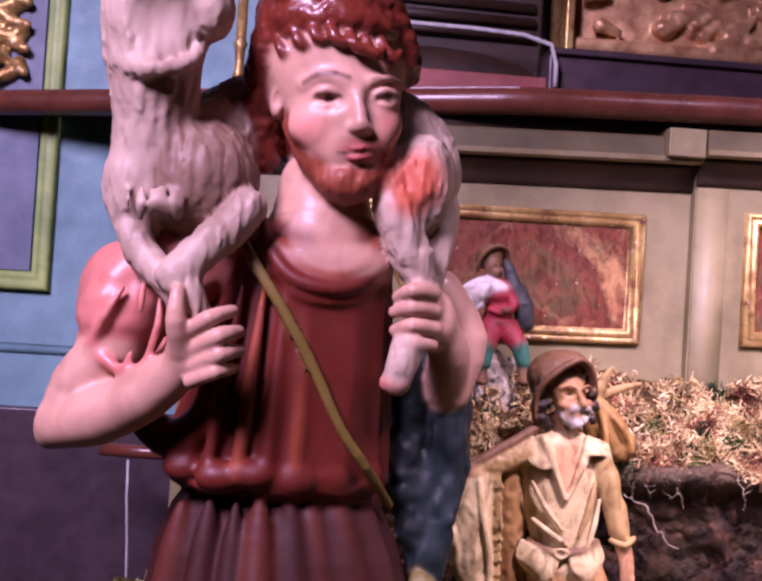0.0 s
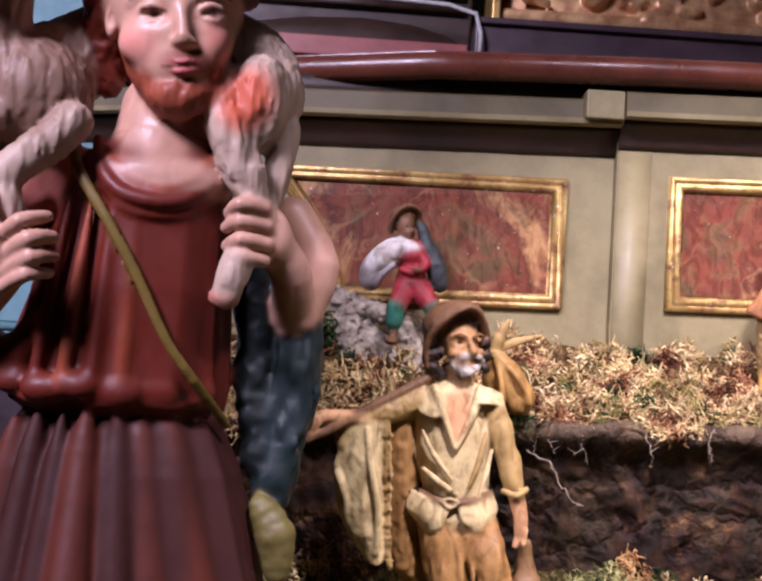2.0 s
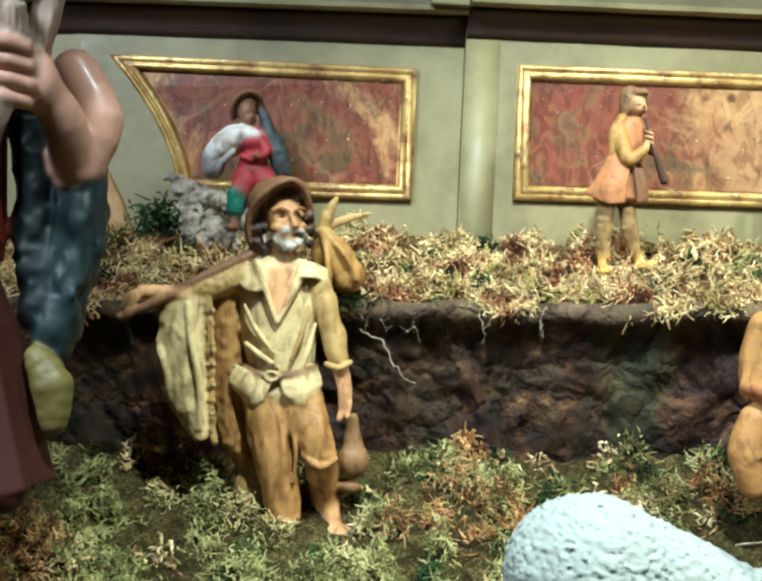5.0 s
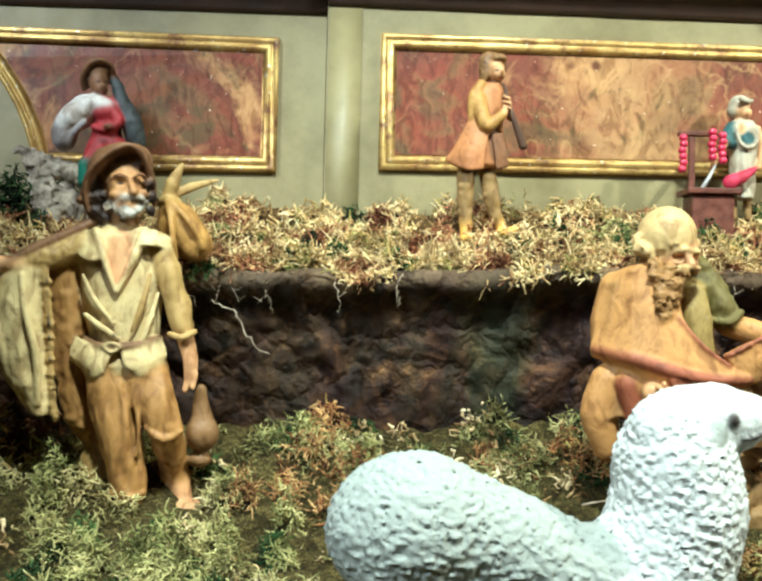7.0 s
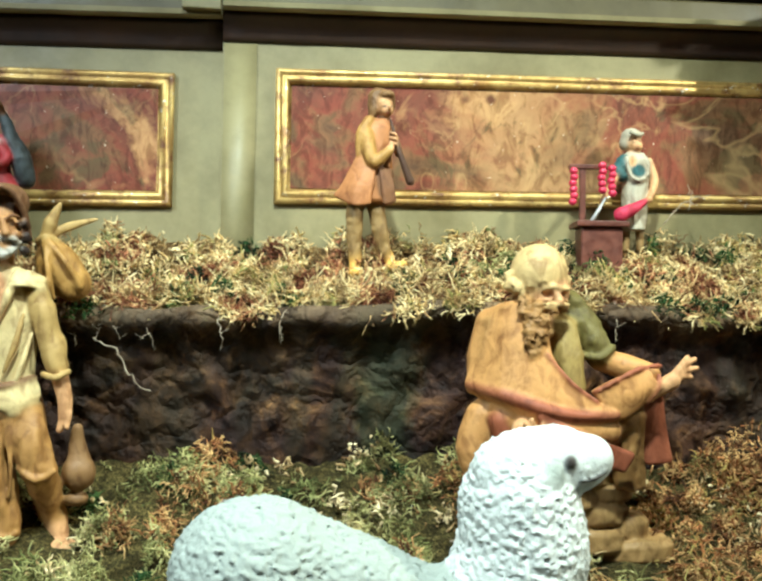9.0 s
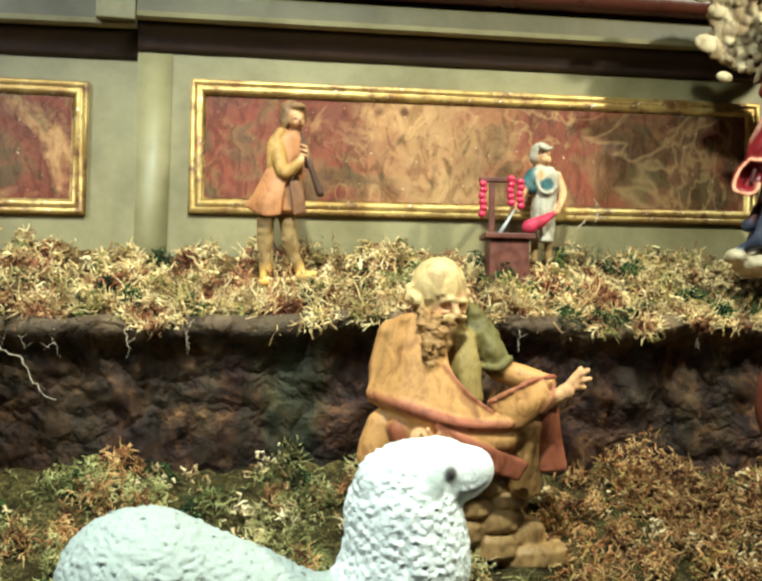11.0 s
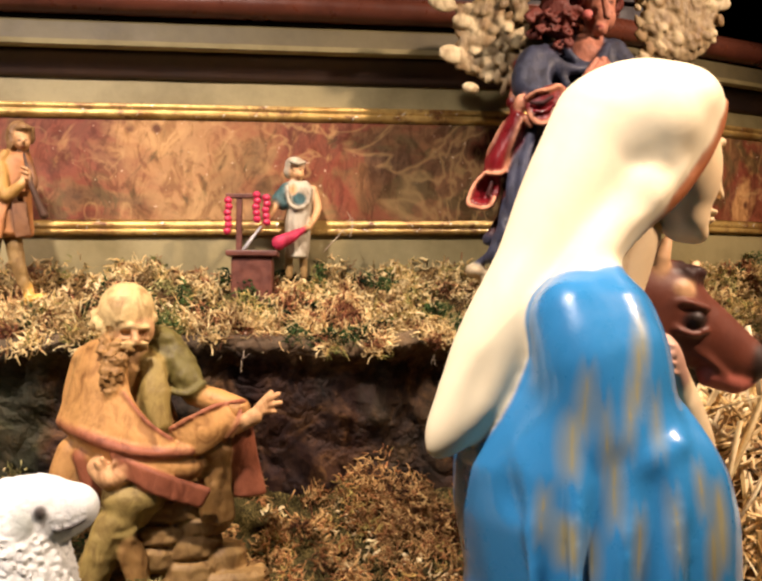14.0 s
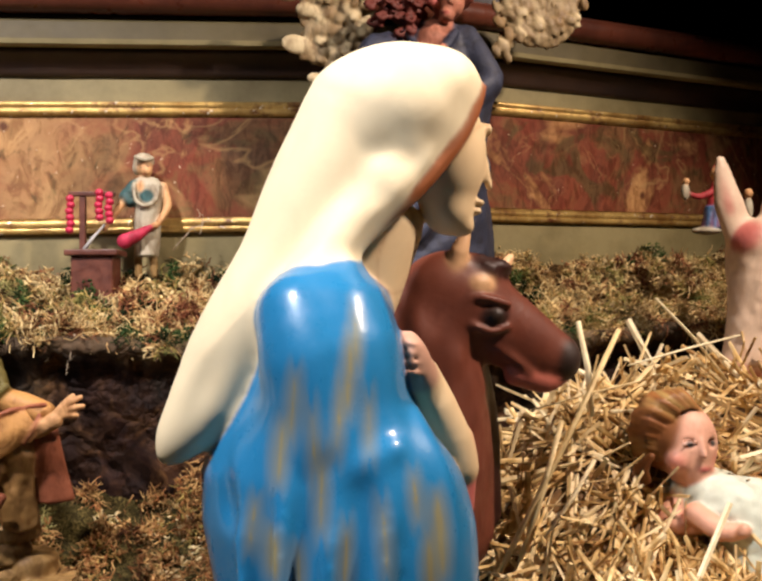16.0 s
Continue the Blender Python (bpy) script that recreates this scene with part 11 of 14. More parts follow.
angel.ell((-0.0976, -0.0083, 0.3582), (0.0068, 0.0038, 0.0108), PLUME_LIGHT, soft=0.0013, turn=(-2.5762, 32.8653, 0))
angel.ell((-0.0936, -0.0028, 0.3025), (0.0053, 0.0038, 0.0063), PLUME_LIGHT, soft=0.0013, turn=(-7.2946, 18.7956, 0))
angel.ell((-0.0843, -0.0069, 0.3549), (0.0064, 0.0038, 0.0083), PLUME, soft=0.0013, turn=(-15.2197, 45.7466, 0))
angel.ell((-0.0772, -0.0083, 0.3343), (0.005, 0.0038, 0.0095), PLUME, soft=0.0013, turn=(-0.5387, 37.5934, 0))
angel.ell((-0.0508, -0.015, 0.2797), (0.0054, 0.0038, 0.0101), PLUME, soft=0.0013, turn=(-16.8313, 12.577, 0))
angel.ell((-0.0518, -0.0131, 0.3303), (0.0055, 0.0038, 0.0081), PLUME, soft=0.0013, turn=(-10.2946, 16.4433, 0))
angel.ell((-0.0777, -0.0128, 0.2711), (0.0067, 0.0038, 0.0109), PLUME_LIGHT, soft=0.0013, turn=(-6.7596, 28.3775, 0))
angel.ell((-0.0662, -0.0085, 0.2904), (0.0054, 0.0038, 0.0109), PLUME, soft=0.0013, turn=(-18.4286, 43.5776, 0))
angel.ell((-0.0446, -0.0178, 0.3766), (0.0053, 0.0038, 0.01), PLUME, soft=0.0013, turn=(-9.2204, 23.5112, 0))
angel.ell((-0.1072, -0.0096, 0.2951), (0.0047, 0.0038, 0.0109), FEATHER_TAN, soft=0.0013, turn=(-6.1072, 56.0686, 0))
angel.ell((-0.0443, -0.0172, 0.2723), (0.0052, 0.0038, 0.01), PLUME_LIGHT, soft=0.0013, turn=(-15.7241, 11.1072, 0))
angel.ell((-0.0886, -0.0069, 0.3468), (0.0046, 0.0038, 0.0094), PLUME_LIGHT, soft=0.0013, turn=(1.4149, 38.1689, 0))
angel.ell((-0.0989, -0.0063, 0.3592), (0.0063, 0.0038, 0.0083), PLUME, soft=0.0013, turn=(4.3117, 31.8716, 0))
angel.ell((-0.0774, -0.0109, 0.3086), (0.0074, 0.0038, 0.0097), PLUME_LIGHT, soft=0.0013, turn=(-7.1318, 24.2789, 0))
angel.ell((-0.0889, -0.0095, 0.3438), (0.0058, 0.0038, 0.0089), PLUME, soft=0.0013, turn=(-12.6065, 43.2837, 0))
angel.ell((-0.0551, -0.0126, 0.2733), (0.0061, 0.0038, 0.0101), FEATHER_TAN, soft=0.0013, turn=(-18.4629, 49.1977, 0))
angel.ell((-0.0794, -0.0135, 0.3163), (0.0048, 0.0038, 0.0075), FEATHER_TAN, soft=0.0013, turn=(-5.0403, 59.5183, 0))
angel.ell((-0.0322, -0.0173, 0.3293), (0.0064, 0.0038, 0.0088), PLUME_LIGHT, soft=0.0013, turn=(-14.4523, 29.5299, 0))
angel.ell((-0.0928, -0.0035, 0.3419), (0.007, 0.0038, 0.0085), PLUME, soft=0.0013, turn=(-14.9561, 15.0604, 0))
angel.ell((-0.0735, -0.0081, 0.3586), (0.0063, 0.0038, 0.007), PLUME_LIGHT, soft=0.0013, turn=(-11.7811, 47.4539, 0))
angel.ell((-0.1057, -0.0003, 0.3181), (0.0056, 0.0038, 0.0099), FEATHER_TAN, soft=0.0013, turn=(-17.8458, 35.4194, 0))
angel.ell((-0.1112, -0.006, 0.2903), (0.006, 0.0038, 0.0098), PLUME, soft=0.0013, turn=(-16.8635, 42.8086, 0))
angel.ell((-0.0805, -0.0054, 0.2887), (0.0061, 0.0038, 0.0078), PLUME, soft=0.0013, turn=(3.2874, 21.3083, 0))
angel.ell((-0.0281, -0.0201, 0.3262), (0.0048, 0.0038, 0.0064), PLUME, soft=0.0013, turn=(3.0846, 49.8213, 0))
angel.ell((-0.0648, -0.0123, 0.3395), (0.0051, 0.0038, 0.0079), PLUME_LIGHT, soft=0.0013, turn=(3.0699, 51.189, 0))
angel.ell((-0.0408, -0.0166, 0.3777), (0.0053, 0.0038, 0.0085), FEATHER_TAN, soft=0.0013, turn=(-1.724, 20.2068, 0))
angel.ell((-0.1063, -0.0077, 0.36), (0.007, 0.0038, 0.0067), PLUME, soft=0.0013, turn=(3.3904, 40.8302, 0))
angel.ell((-0.0395, -0.0141, 0.3612), (0.0072, 0.0038, 0.0065), FEATHER_TAN, soft=0.0013, turn=(-12.1037, 23.6643, 0))
angel.ell((-0.0744, -0.0063, 0.2984), (0.0054, 0.0038, 0.0077), FEATHER_TAN, soft=0.0013, turn=(3.9875, 42.7329, 0))
angel.ell((-0.1181, -0.0083, 0.3621), (0.0065, 0.0038, 0.0103), FEATHER_TAN, soft=0.0013, turn=(-18.3423, 23.0204, 0))
angel.ell((-0.0664, -0.0149, 0.2946), (0.0069, 0.0038, 0.0085), PLUME, soft=0.0013, turn=(-7.9125, 33.3485, 0))
angel.ell((-0.0774, -0.0127, 0.2841), (0.0054, 0.0038, 0.0065), PLUME, soft=0.0013, turn=(-3.1429, 38.985, 0))
angel.ell((-0.0858, -0.0126, 0.3427), (0.0055, 0.0038, 0.0099), FEATHER_TAN, soft=0.0013, turn=(-16.2985, 30.9203, 0))
angel.ell((-0.0682, -0.0073, 0.2848), (0.0051, 0.0038, 0.0084), PLUME, soft=0.0013, turn=(-5.5444, 39.2934, 0))
angel.ell((-0.1105, -0.0061, 0.2946), (0.0066, 0.0038, 0.0097), PLUME, soft=0.0013, turn=(-1.7708, 54.3349, 0))
angel.ell((-0.0856, -0.0137, 0.3608), (0.0062, 0.0038, 0.0113), PLUME, soft=0.0013, turn=(-15.8332, 23.3356, 0))
angel.ell((-0.0492, -0.0128, 0.3493), (0.0069, 0.0038, 0.0091), PLUME, soft=0.0013, turn=(-9.3789, 59.2396, 0))
angel.ell((-0.0428, -0.0206, 0.3154), (0.0075, 0.0038, 0.0074), PLUME_LIGHT, soft=0.0013, turn=(-8.8947, 41.4138, 0))
angel.ell((-0.0492, -0.0193, 0.3207), (0.0053, 0.0038, 0.0081), PLUME, soft=0.0013, turn=(-13.1816, 50.9101, 0))
angel.ell((-0.1019, -0.0097, 0.3182), (0.0054, 0.0038, 0.007), FEATHER_TAN, soft=0.0013, turn=(-7.6821, 50.4537, 0))
angel.ell((-0.0964, -0.0015, 0.2903), (0.0049, 0.0038, 0.0095), PLUME, soft=0.0013, turn=(-4.4393, 27.3931, 0))
angel.ell((-0.0593, -0.0141, 0.3324), (0.0066, 0.0038, 0.0078), PLUME, soft=0.0013, turn=(4.7209, 13.1267, 0))
angel.ell((-0.0795, -0.0061, 0.3574), (0.0059, 0.0038, 0.0102), PLUME, soft=0.0013, turn=(-19.208, 52.3603, 0))
angel.ell((-0.1071, -0.0049, 0.2937), (0.0055, 0.0038, 0.0096), PLUME_LIGHT, soft=0.0013, turn=(-13.1696, 49.5623, 0))
angel.ell((-0.0915, -0.0117, 0.29), (0.0056, 0.0038, 0.007), PLUME, soft=0.0013, turn=(-12.4409, 53.3015, 0))
angel.ell((-0.1106, -0.0032, 0.3579), (0.0068, 0.0038, 0.0077), PLUME, soft=0.0013, turn=(-12.0962, 13.3445, 0))
angel.ell((-0.0974, -0.0081, 0.3012), (0.0063, 0.0038, 0.0108), PLUME, soft=0.0013, turn=(0.6848, 32.8448, 0))
angel.ell((-0.0796, -0.0125, 0.3202), (0.0067, 0.0038, 0.0083), FEATHER_TAN, soft=0.0013, turn=(3.5395, 31.6838, 0))
angel.ell((-0.1284, -0.0113, 0.2992), (0.0204, 0.005, 0.0131), PLUME_LIGHT, soft=0.0019, turn=(0, 12, 0))
angel.ell((-0.1029, -0.0113, 0.2554), (0.0126, 0.005, 0.008), PLUME_LIGHT, soft=0.0019, turn=(0, 12, 0))
angel.ell((-0.1433, -0.0113, 0.3683), (0.0204, 0.005, 0.0131), PLUME_LIGHT, soft=0.0019, turn=(0, 12, 0))
angel.ell((-0.1144, -0.0113, 0.3439), (0.0157, 0.005, 0.0101), PLUME_LIGHT, soft=0.0019, turn=(0, 12, 0))
angel.ell((-0.0699, -0.0025, 0.3249), (0.0465, 0.0088, 0.0603), PLUME, soft=0.005, bump=0.0038, grain=130)
angel.ell((0.1837, 0.0002, 0.3705), (0.007, 0.0038, 0.0095), PLUME, soft=0.0013, turn=(-0.5591, -53.5911, 0))
angel.ell((0.2505, 0.0043, 0.38), (0.0048, 0.0038, 0.0093), PLUME, soft=0.0013, turn=(-12.7621, -35.9691, 0))
angel.ell((0.2543, 0.0037, 0.3568), (0.0048, 0.0038, 0.0073), PLUME, soft=0.0013, turn=(-1.9062, -55.297, 0))
angel.ell((0.1769, 0.0028, 0.3709), (0.0047, 0.0038, 0.0096), PLUME, soft=0.0013, turn=(-17.0751, -55.298, 0))
angel.ell((0.2418, 0.0002, 0.4191), (0.0051, 0.0038, 0.0078), PLUME, soft=0.0013, turn=(-2.7476, -53.5336, 0))
angel.ell((0.226, 0.0004, 0.4098), (0.0071, 0.0038, 0.0064), PLUME_LIGHT, soft=0.0013, turn=(-5.4998, -11.5272, 0))
angel.ell((0.1669, -0.0024, 0.3972), (0.0066, 0.0038, 0.0095), PLUME_LIGHT, soft=0.0013, turn=(-6.9113, -23.2847, 0))
angel.ell((0.2622, 0.0001, 0.407), (0.0074, 0.0038, 0.0091), PLUME, soft=0.0013, turn=(-18.5965, -56.7166, 0))
angel.ell((0.2338, 0.0025, 0.4036), (0.0062, 0.0038, 0.0101), PLUME, soft=0.0013, turn=(3.8597, -11.9206, 0))
angel.ell((0.211, 0.0031, 0.4098), (0.0065, 0.0038, 0.0083), FEATHER_TAN, soft=0.0013, turn=(-17.4725, -53.5173, 0))
angel.ell((0.2282, 0.0031, 0.3584), (0.0066, 0.0038, 0.0074), PLUME_LIGHT, soft=0.0013, turn=(-14.4073, -22.3641, 0))
angel.ell((0.1733, 0, 0.3198), (0.0046, 0.0038, 0.0085), PLUME, soft=0.0013, turn=(-18.5637, -43.1887, 0))
angel.ell((0.2028, 0.0019, 0.3255), (0.0057, 0.0038, 0.0112), PLUME, soft=0.0013, turn=(2.442, -19.5021, 0))
angel.ell((0.2671, -0.0003, 0.372), (0.006, 0.0038, 0.0097), FEATHER_TAN, soft=0.0013, turn=(3.6984, -14.9779, 0))
angel.ell((0.2297, 0.0034, 0.3776), (0.0056, 0.0038, 0.0111), PLUME_LIGHT, soft=0.0013, turn=(-0.0309, -26.6643, 0))
angel.ell((0.1562, 0.0041, 0.3623), (0.0074, 0.0038, 0.0097), FEATHER_TAN, soft=0.0013, turn=(-18.77, -37.058, 0))
angel.ell((0.1412, -0.0011, 0.3021), (0.0061, 0.0038, 0.01), PLUME, soft=0.0013, turn=(-1.0424, -29.1581, 0))
angel.ell((0.2628, 0.0045, 0.3972), (0.0048, 0.0038, 0.0111), PLUME, soft=0.0013, turn=(1.7285, -33.7138, 0))
angel.ell((0.1621, 0.0066, 0.3157), (0.0066, 0.0038, 0.0078), PLUME_LIGHT, soft=0.0013, turn=(-3.9648, -34.4549, 0))
angel.ell((0.2, -0.0024, 0.3894), (0.0061, 0.0038, 0.0111), PLUME, soft=0.0013, turn=(-2.1458, -19.0066, 0))
angel.ell((0.1748, 0.0055, 0.3508), (0.0059, 0.0038, 0.0103), PLUME, soft=0.0013, turn=(-12.3903, -45.4401, 0))
angel.ell((0.1688, 0.0017, 0.414), (0.0062, 0.0038, 0.0074), PLUME, soft=0.0013, turn=(-7.4539, -25.262, 0))
angel.ell((0.1708, -0.0012, 0.3923), (0.0066, 0.0038, 0.0101), FEATHER_TAN, soft=0.0013, turn=(-16.8044, -51.8329, 0))
angel.ell((0.188, 0.0071, 0.3909), (0.0072, 0.0038, 0.0076), PLUME, soft=0.0013, turn=(-7.5982, -41.629, 0))
angel.ell((0.1453, 0.0025, 0.3096), (0.0071, 0.0038, 0.008), PLUME, soft=0.0013, turn=(-19.3828, -55.937, 0))
angel.ell((0.2494, 0.0061, 0.3622), (0.0058, 0.0038, 0.011), PLUME, soft=0.0013, turn=(-4.1155, -32.67, 0))
angel.ell((0.2664, 0.0072, 0.4192), (0.0069, 0.0038, 0.0073), FEATHER_TAN, soft=0.0013, turn=(-13.6328, -12.8717, 0))
angel.ell((0.1472, -0.0007, 0.4015), (0.007, 0.0038, 0.0106), PLUME, soft=0.0013, turn=(-6.7185, -44.0917, 0))
angel.ell((0.2536, 0.0057, 0.4125), (0.0062, 0.0038, 0.0087), PLUME, soft=0.0013, turn=(-12.1094, -39.831, 0))
angel.ell((0.1957, 0.0032, 0.3512), (0.0067, 0.0038, 0.0066), FEATHER_TAN, soft=0.0013, turn=(-15.2146, -53.6054, 0))
angel.ell((0.2538, 0.0026, 0.3461), (0.006, 0.0038, 0.0107), PLUME_LIGHT, soft=0.0013, turn=(-2.796, -52.938, 0))
angel.ell((0.2128, 0.0068, 0.4045), (0.0065, 0.0038, 0.0105), PLUME, soft=0.0013, turn=(-0.5062, -16.4483, 0))
angel.ell((0.1559, -0.0012, 0.372), (0.0074, 0.0038, 0.0079), PLUME, soft=0.0013, turn=(-3.4727, -22.5203, 0))
angel.ell((0.2252, 0.005, 0.3999), (0.0062, 0.0038, 0.0064), PLUME, soft=0.0013, turn=(-3.0683, -49.4432, 0))
angel.ell((0.169, -0.0014, 0.3894), (0.0048, 0.0038, 0.0076), PLUME, soft=0.0013, turn=(-9.4876, -56.7329, 0))
angel.ell((0.1614, 0.0061, 0.3456), (0.0048, 0.0038, 0.0104), PLUME, soft=0.0013, turn=(1.2745, -13.2822, 0))
angel.ell((0.2397, 0.0007, 0.3468), (0.0044, 0.0038, 0.0079), FEATHER_TAN, soft=0.0013, turn=(3.8437, -41.6289, 0))
angel.ell((0.1554, -0.0006, 0.2942), (0.0046, 0.0038, 0.0104), FEATHER_TAN, soft=0.0013, turn=(-18.2254, -19.116, 0))
angel.ell((0.2, -0.0016, 0.3454), (0.0061, 0.0038, 0.0098), PLUME_LIGHT, soft=0.0013, turn=(-13.4966, -51.1702, 0))
angel.ell((0.1733, 0.0029, 0.3516), (0.0056, 0.0038, 0.0069), PLUME, soft=0.0013, turn=(-9.4875, -40.0427, 0))
angel.ell((0.1472, 0.0028, 0.3626), (0.0059, 0.0038, 0.0113), PLUME, soft=0.0013, turn=(-6.5625, -52.3743, 0))
angel.ell((0.2011, -0.0009, 0.3937), (0.0068, 0.0038, 0.0067), PLUME, soft=0.0013, turn=(-2.1038, -53.4113, 0))
angel.ell((0.2369, 0.0045, 0.3512), (0.0061, 0.0038, 0.0079), PLUME, soft=0.0013, turn=(3.3671, -29.3785, 0))
angel.ell((0.2161, 0.0025, 0.4212), (0.0062, 0.0038, 0.0096), FEATHER_TAN, soft=0.0013, turn=(-15.9208, -13.22, 0))
angel.ell((0.245, -0.0023, 0.3483), (0.0067, 0.0038, 0.0091), PLUME, soft=0.0013, turn=(-4.8988, -58.9529, 0))
angel.ell((0.1519, 0.0039, 0.3154), (0.0075, 0.0038, 0.011), PLUME, soft=0.0013, turn=(-6.5239, -19.4365, 0))
angel.ell((0.2703, 0.0034, 0.4025), (0.0056, 0.0038, 0.0067), PLUME, soft=0.0013, turn=(-1.3036, -57.0959, 0))
angel.ell((0.264, 0.0042, 0.3755), (0.007, 0.0038, 0.0063), FEATHER_TAN, soft=0.0013, turn=(3.8337, -32.1428, 0))
angel.ell((0.1842, 0.0066, 0.3487), (0.0048, 0.0038, 0.0104), PLUME, soft=0.0013, turn=(-4.8372, -59.2775, 0))
angel.ell((0.2427, 0.0049, 0.349), (0.0049, 0.0038, 0.01), FEATHER_TAN, soft=0.0013, turn=(-18.8929, -19.4626, 0))
angel.ell((0.1551, 0.0071, 0.3236), (0.0071, 0.0038, 0.0087), FEATHER_TAN, soft=0.0013, turn=(-3.0921, -32.2649, 0))
angel.ell((0.1979, 0.0022, 0.3466), (0.0045, 0.0038, 0.0089), FEATHER_TAN, soft=0.0013, turn=(0.2417, -56.8835, 0))
angel.ell((0.2425, 0.0046, 0.3751), (0.0047, 0.0038, 0.0086), FEATHER_TAN, soft=0.0013, turn=(-5.5219, -57.4075, 0))
angel.ell((0.2443, 0.0054, 0.3868), (0.0059, 0.0038, 0.0073), FEATHER_TAN, soft=0.0013, turn=(-3.0557, -48.187, 0))
angel.ell((0.1866, 0.0065, 0.3915), (0.0064, 0.0038, 0.0074), PLUME_LIGHT, soft=0.0013, turn=(-17.5071, -45.2394, 0))
angel.ell((0.1852, -0.0011, 0.3653), (0.0058, 0.0038, 0.0083), FEATHER_TAN, soft=0.0013, turn=(-7.7552, -44.7108, 0))
angel.ell((0.2465, 0.0044, 0.387), (0.0048, 0.0038, 0.008), PLUME_LIGHT, soft=0.0013, turn=(-8.7242, -23.5201, 0))
angel.ell((0.1787, -0.0007, 0.3984), (0.0061, 0.0038, 0.0074), FEATHER_TAN, soft=0.0013, turn=(-2.915, -46.4859, 0))
angel.ell((0.155, 0.0076, 0.413), (0.0055, 0.0038, 0.0091), PLUME, soft=0.0013, turn=(-13.1149, -40.311, 0))
angel.ell((0.2171, -0.0009, 0.3427), (0.0051, 0.0038, 0.0092), PLUME, soft=0.0013, turn=(-12.3479, -24.0347, 0))
angel.ell((0.168, 0.0061, 0.4164), (0.0066, 0.0038, 0.0112), FEATHER_TAN, soft=0.0013, turn=(-13.4896, -11.7555, 0))
angel.ell((0.225, 0.0053, 0.3348), (0.0054, 0.0038, 0.0092), PLUME_LIGHT, soft=0.0013, turn=(-7.2291, -56.2539, 0))
angel.ell((0.1964, -0.0013, 0.3366), (0.0047, 0.0038, 0.0083), PLUME, soft=0.0013, turn=(-15.8371, -35.2792, 0))
angel.ell((0.1958, 0.0026, 0.3667), (0.0047, 0.0038, 0.0104), PLUME_LIGHT, soft=0.0013, turn=(-2.6589, -44.7341, 0))
angel.ell((0.2346, 0.002, 0.3575), (0.0069, 0.0038, 0.0098), FEATHER_TAN, soft=0.0013, turn=(-12.4492, -42.1643, 0))
angel.ell((0.1474, 0.0016, 0.4005), (0.0072, 0.0038, 0.0081), PLUME, soft=0.0013, turn=(3.8466, -19.1094, 0))
angel.ell((0.1679, 0.0066, 0.3531), (0.0066, 0.0038, 0.0084), PLUME, soft=0.0013, turn=(-5.0528, -40.09, 0))
angel.ell((0.2352, -0.0021, 0.423), (0.0069, 0.0038, 0.01), PLUME, soft=0.0013, turn=(-18.3317, -50.1825, 0))
angel.ell((0.2234, 0.0071, 0.3945), (0.0065, 0.0038, 0.0071), PLUME_LIGHT, soft=0.0013, turn=(-10.7434, -28.576, 0))
angel.ell((0.1581, -0.0022, 0.2949), (0.0044, 0.0038, 0.0095), PLUME, soft=0.0013, turn=(-17.991, -23.5552, 0))
angel.ell((0.2096, 0.007, 0.3888), (0.0051, 0.0038, 0.0104), PLUME_LIGHT, soft=0.0013, turn=(-19.7585, -46.3441, 0))
angel.ell((0.1492, 0.0057, 0.4167), (0.0047, 0.0038, 0.0074), PLUME, soft=0.0013, turn=(-1.7474, -53.0861, 0))
angel.ell((0.146, 0.0063, 0.3942), (0.0054, 0.0038, 0.01), PLUME, soft=0.0013, turn=(-0.8785, -58.0318, 0))
angel.ell((0.1719, -0.0024, 0.3547), (0.0049, 0.0038, 0.0086), PLUME, soft=0.0013, turn=(-5.0774, -22.2961, 0))
angel.ell((0.2299, 0.0046, 0.3647), (0.0047, 0.0038, 0.0103), PLUME, soft=0.0013, turn=(-17.1711, -32.8693, 0))
angel.ell((0.1523, 0.0011, 0.314), (0.0048, 0.0038, 0.0107), PLUME_LIGHT, soft=0.0013, turn=(-3.9001, -56.1426, 0))
angel.ell((0.2496, 0.0037, 0.3645), (0.0046, 0.0038, 0.0102), PLUME, soft=0.0013, turn=(-0.4937, -40.3101, 0))
angel.ell((0.1547, -0.0008, 0.3677), (0.0048, 0.0038, 0.008), PLUME_LIGHT, soft=0.0013, turn=(-5.9108, -40.6143, 0))
angel.ell((0.2335, 0.0057, 0.3314), (0.0062, 0.0038, 0.0108), PLUME, soft=0.0013, turn=(-16.5366, -49.4034, 0))
angel.ell((0.1443, 0.0004, 0.4126), (0.0046, 0.0038, 0.0102), PLUME, soft=0.0013, turn=(-9.0147, -45.3106, 0))
angel.ell((0.1716, -0.0003, 0.3484), (0.0056, 0.0038, 0.0086), PLUME_LIGHT, soft=0.0013, turn=(-10.872, -21.3022, 0))
angel.ell((0.1421, 0.0018, 0.3829), (0.0048, 0.0038, 0.0065), PLUME_LIGHT, soft=0.0013, turn=(1.2175, -43.8951, 0))
angel.ell((0.2557, -0.002, 0.3525), (0.0054, 0.0038, 0.0066), PLUME_LIGHT, soft=0.0013, turn=(-15.2048, -57.1097, 0))
angel.ell((0.234, 0.0009, 0.3587), (0.0047, 0.0038, 0.0099), PLUME, soft=0.0013, turn=(-5.2337, -32.447, 0))
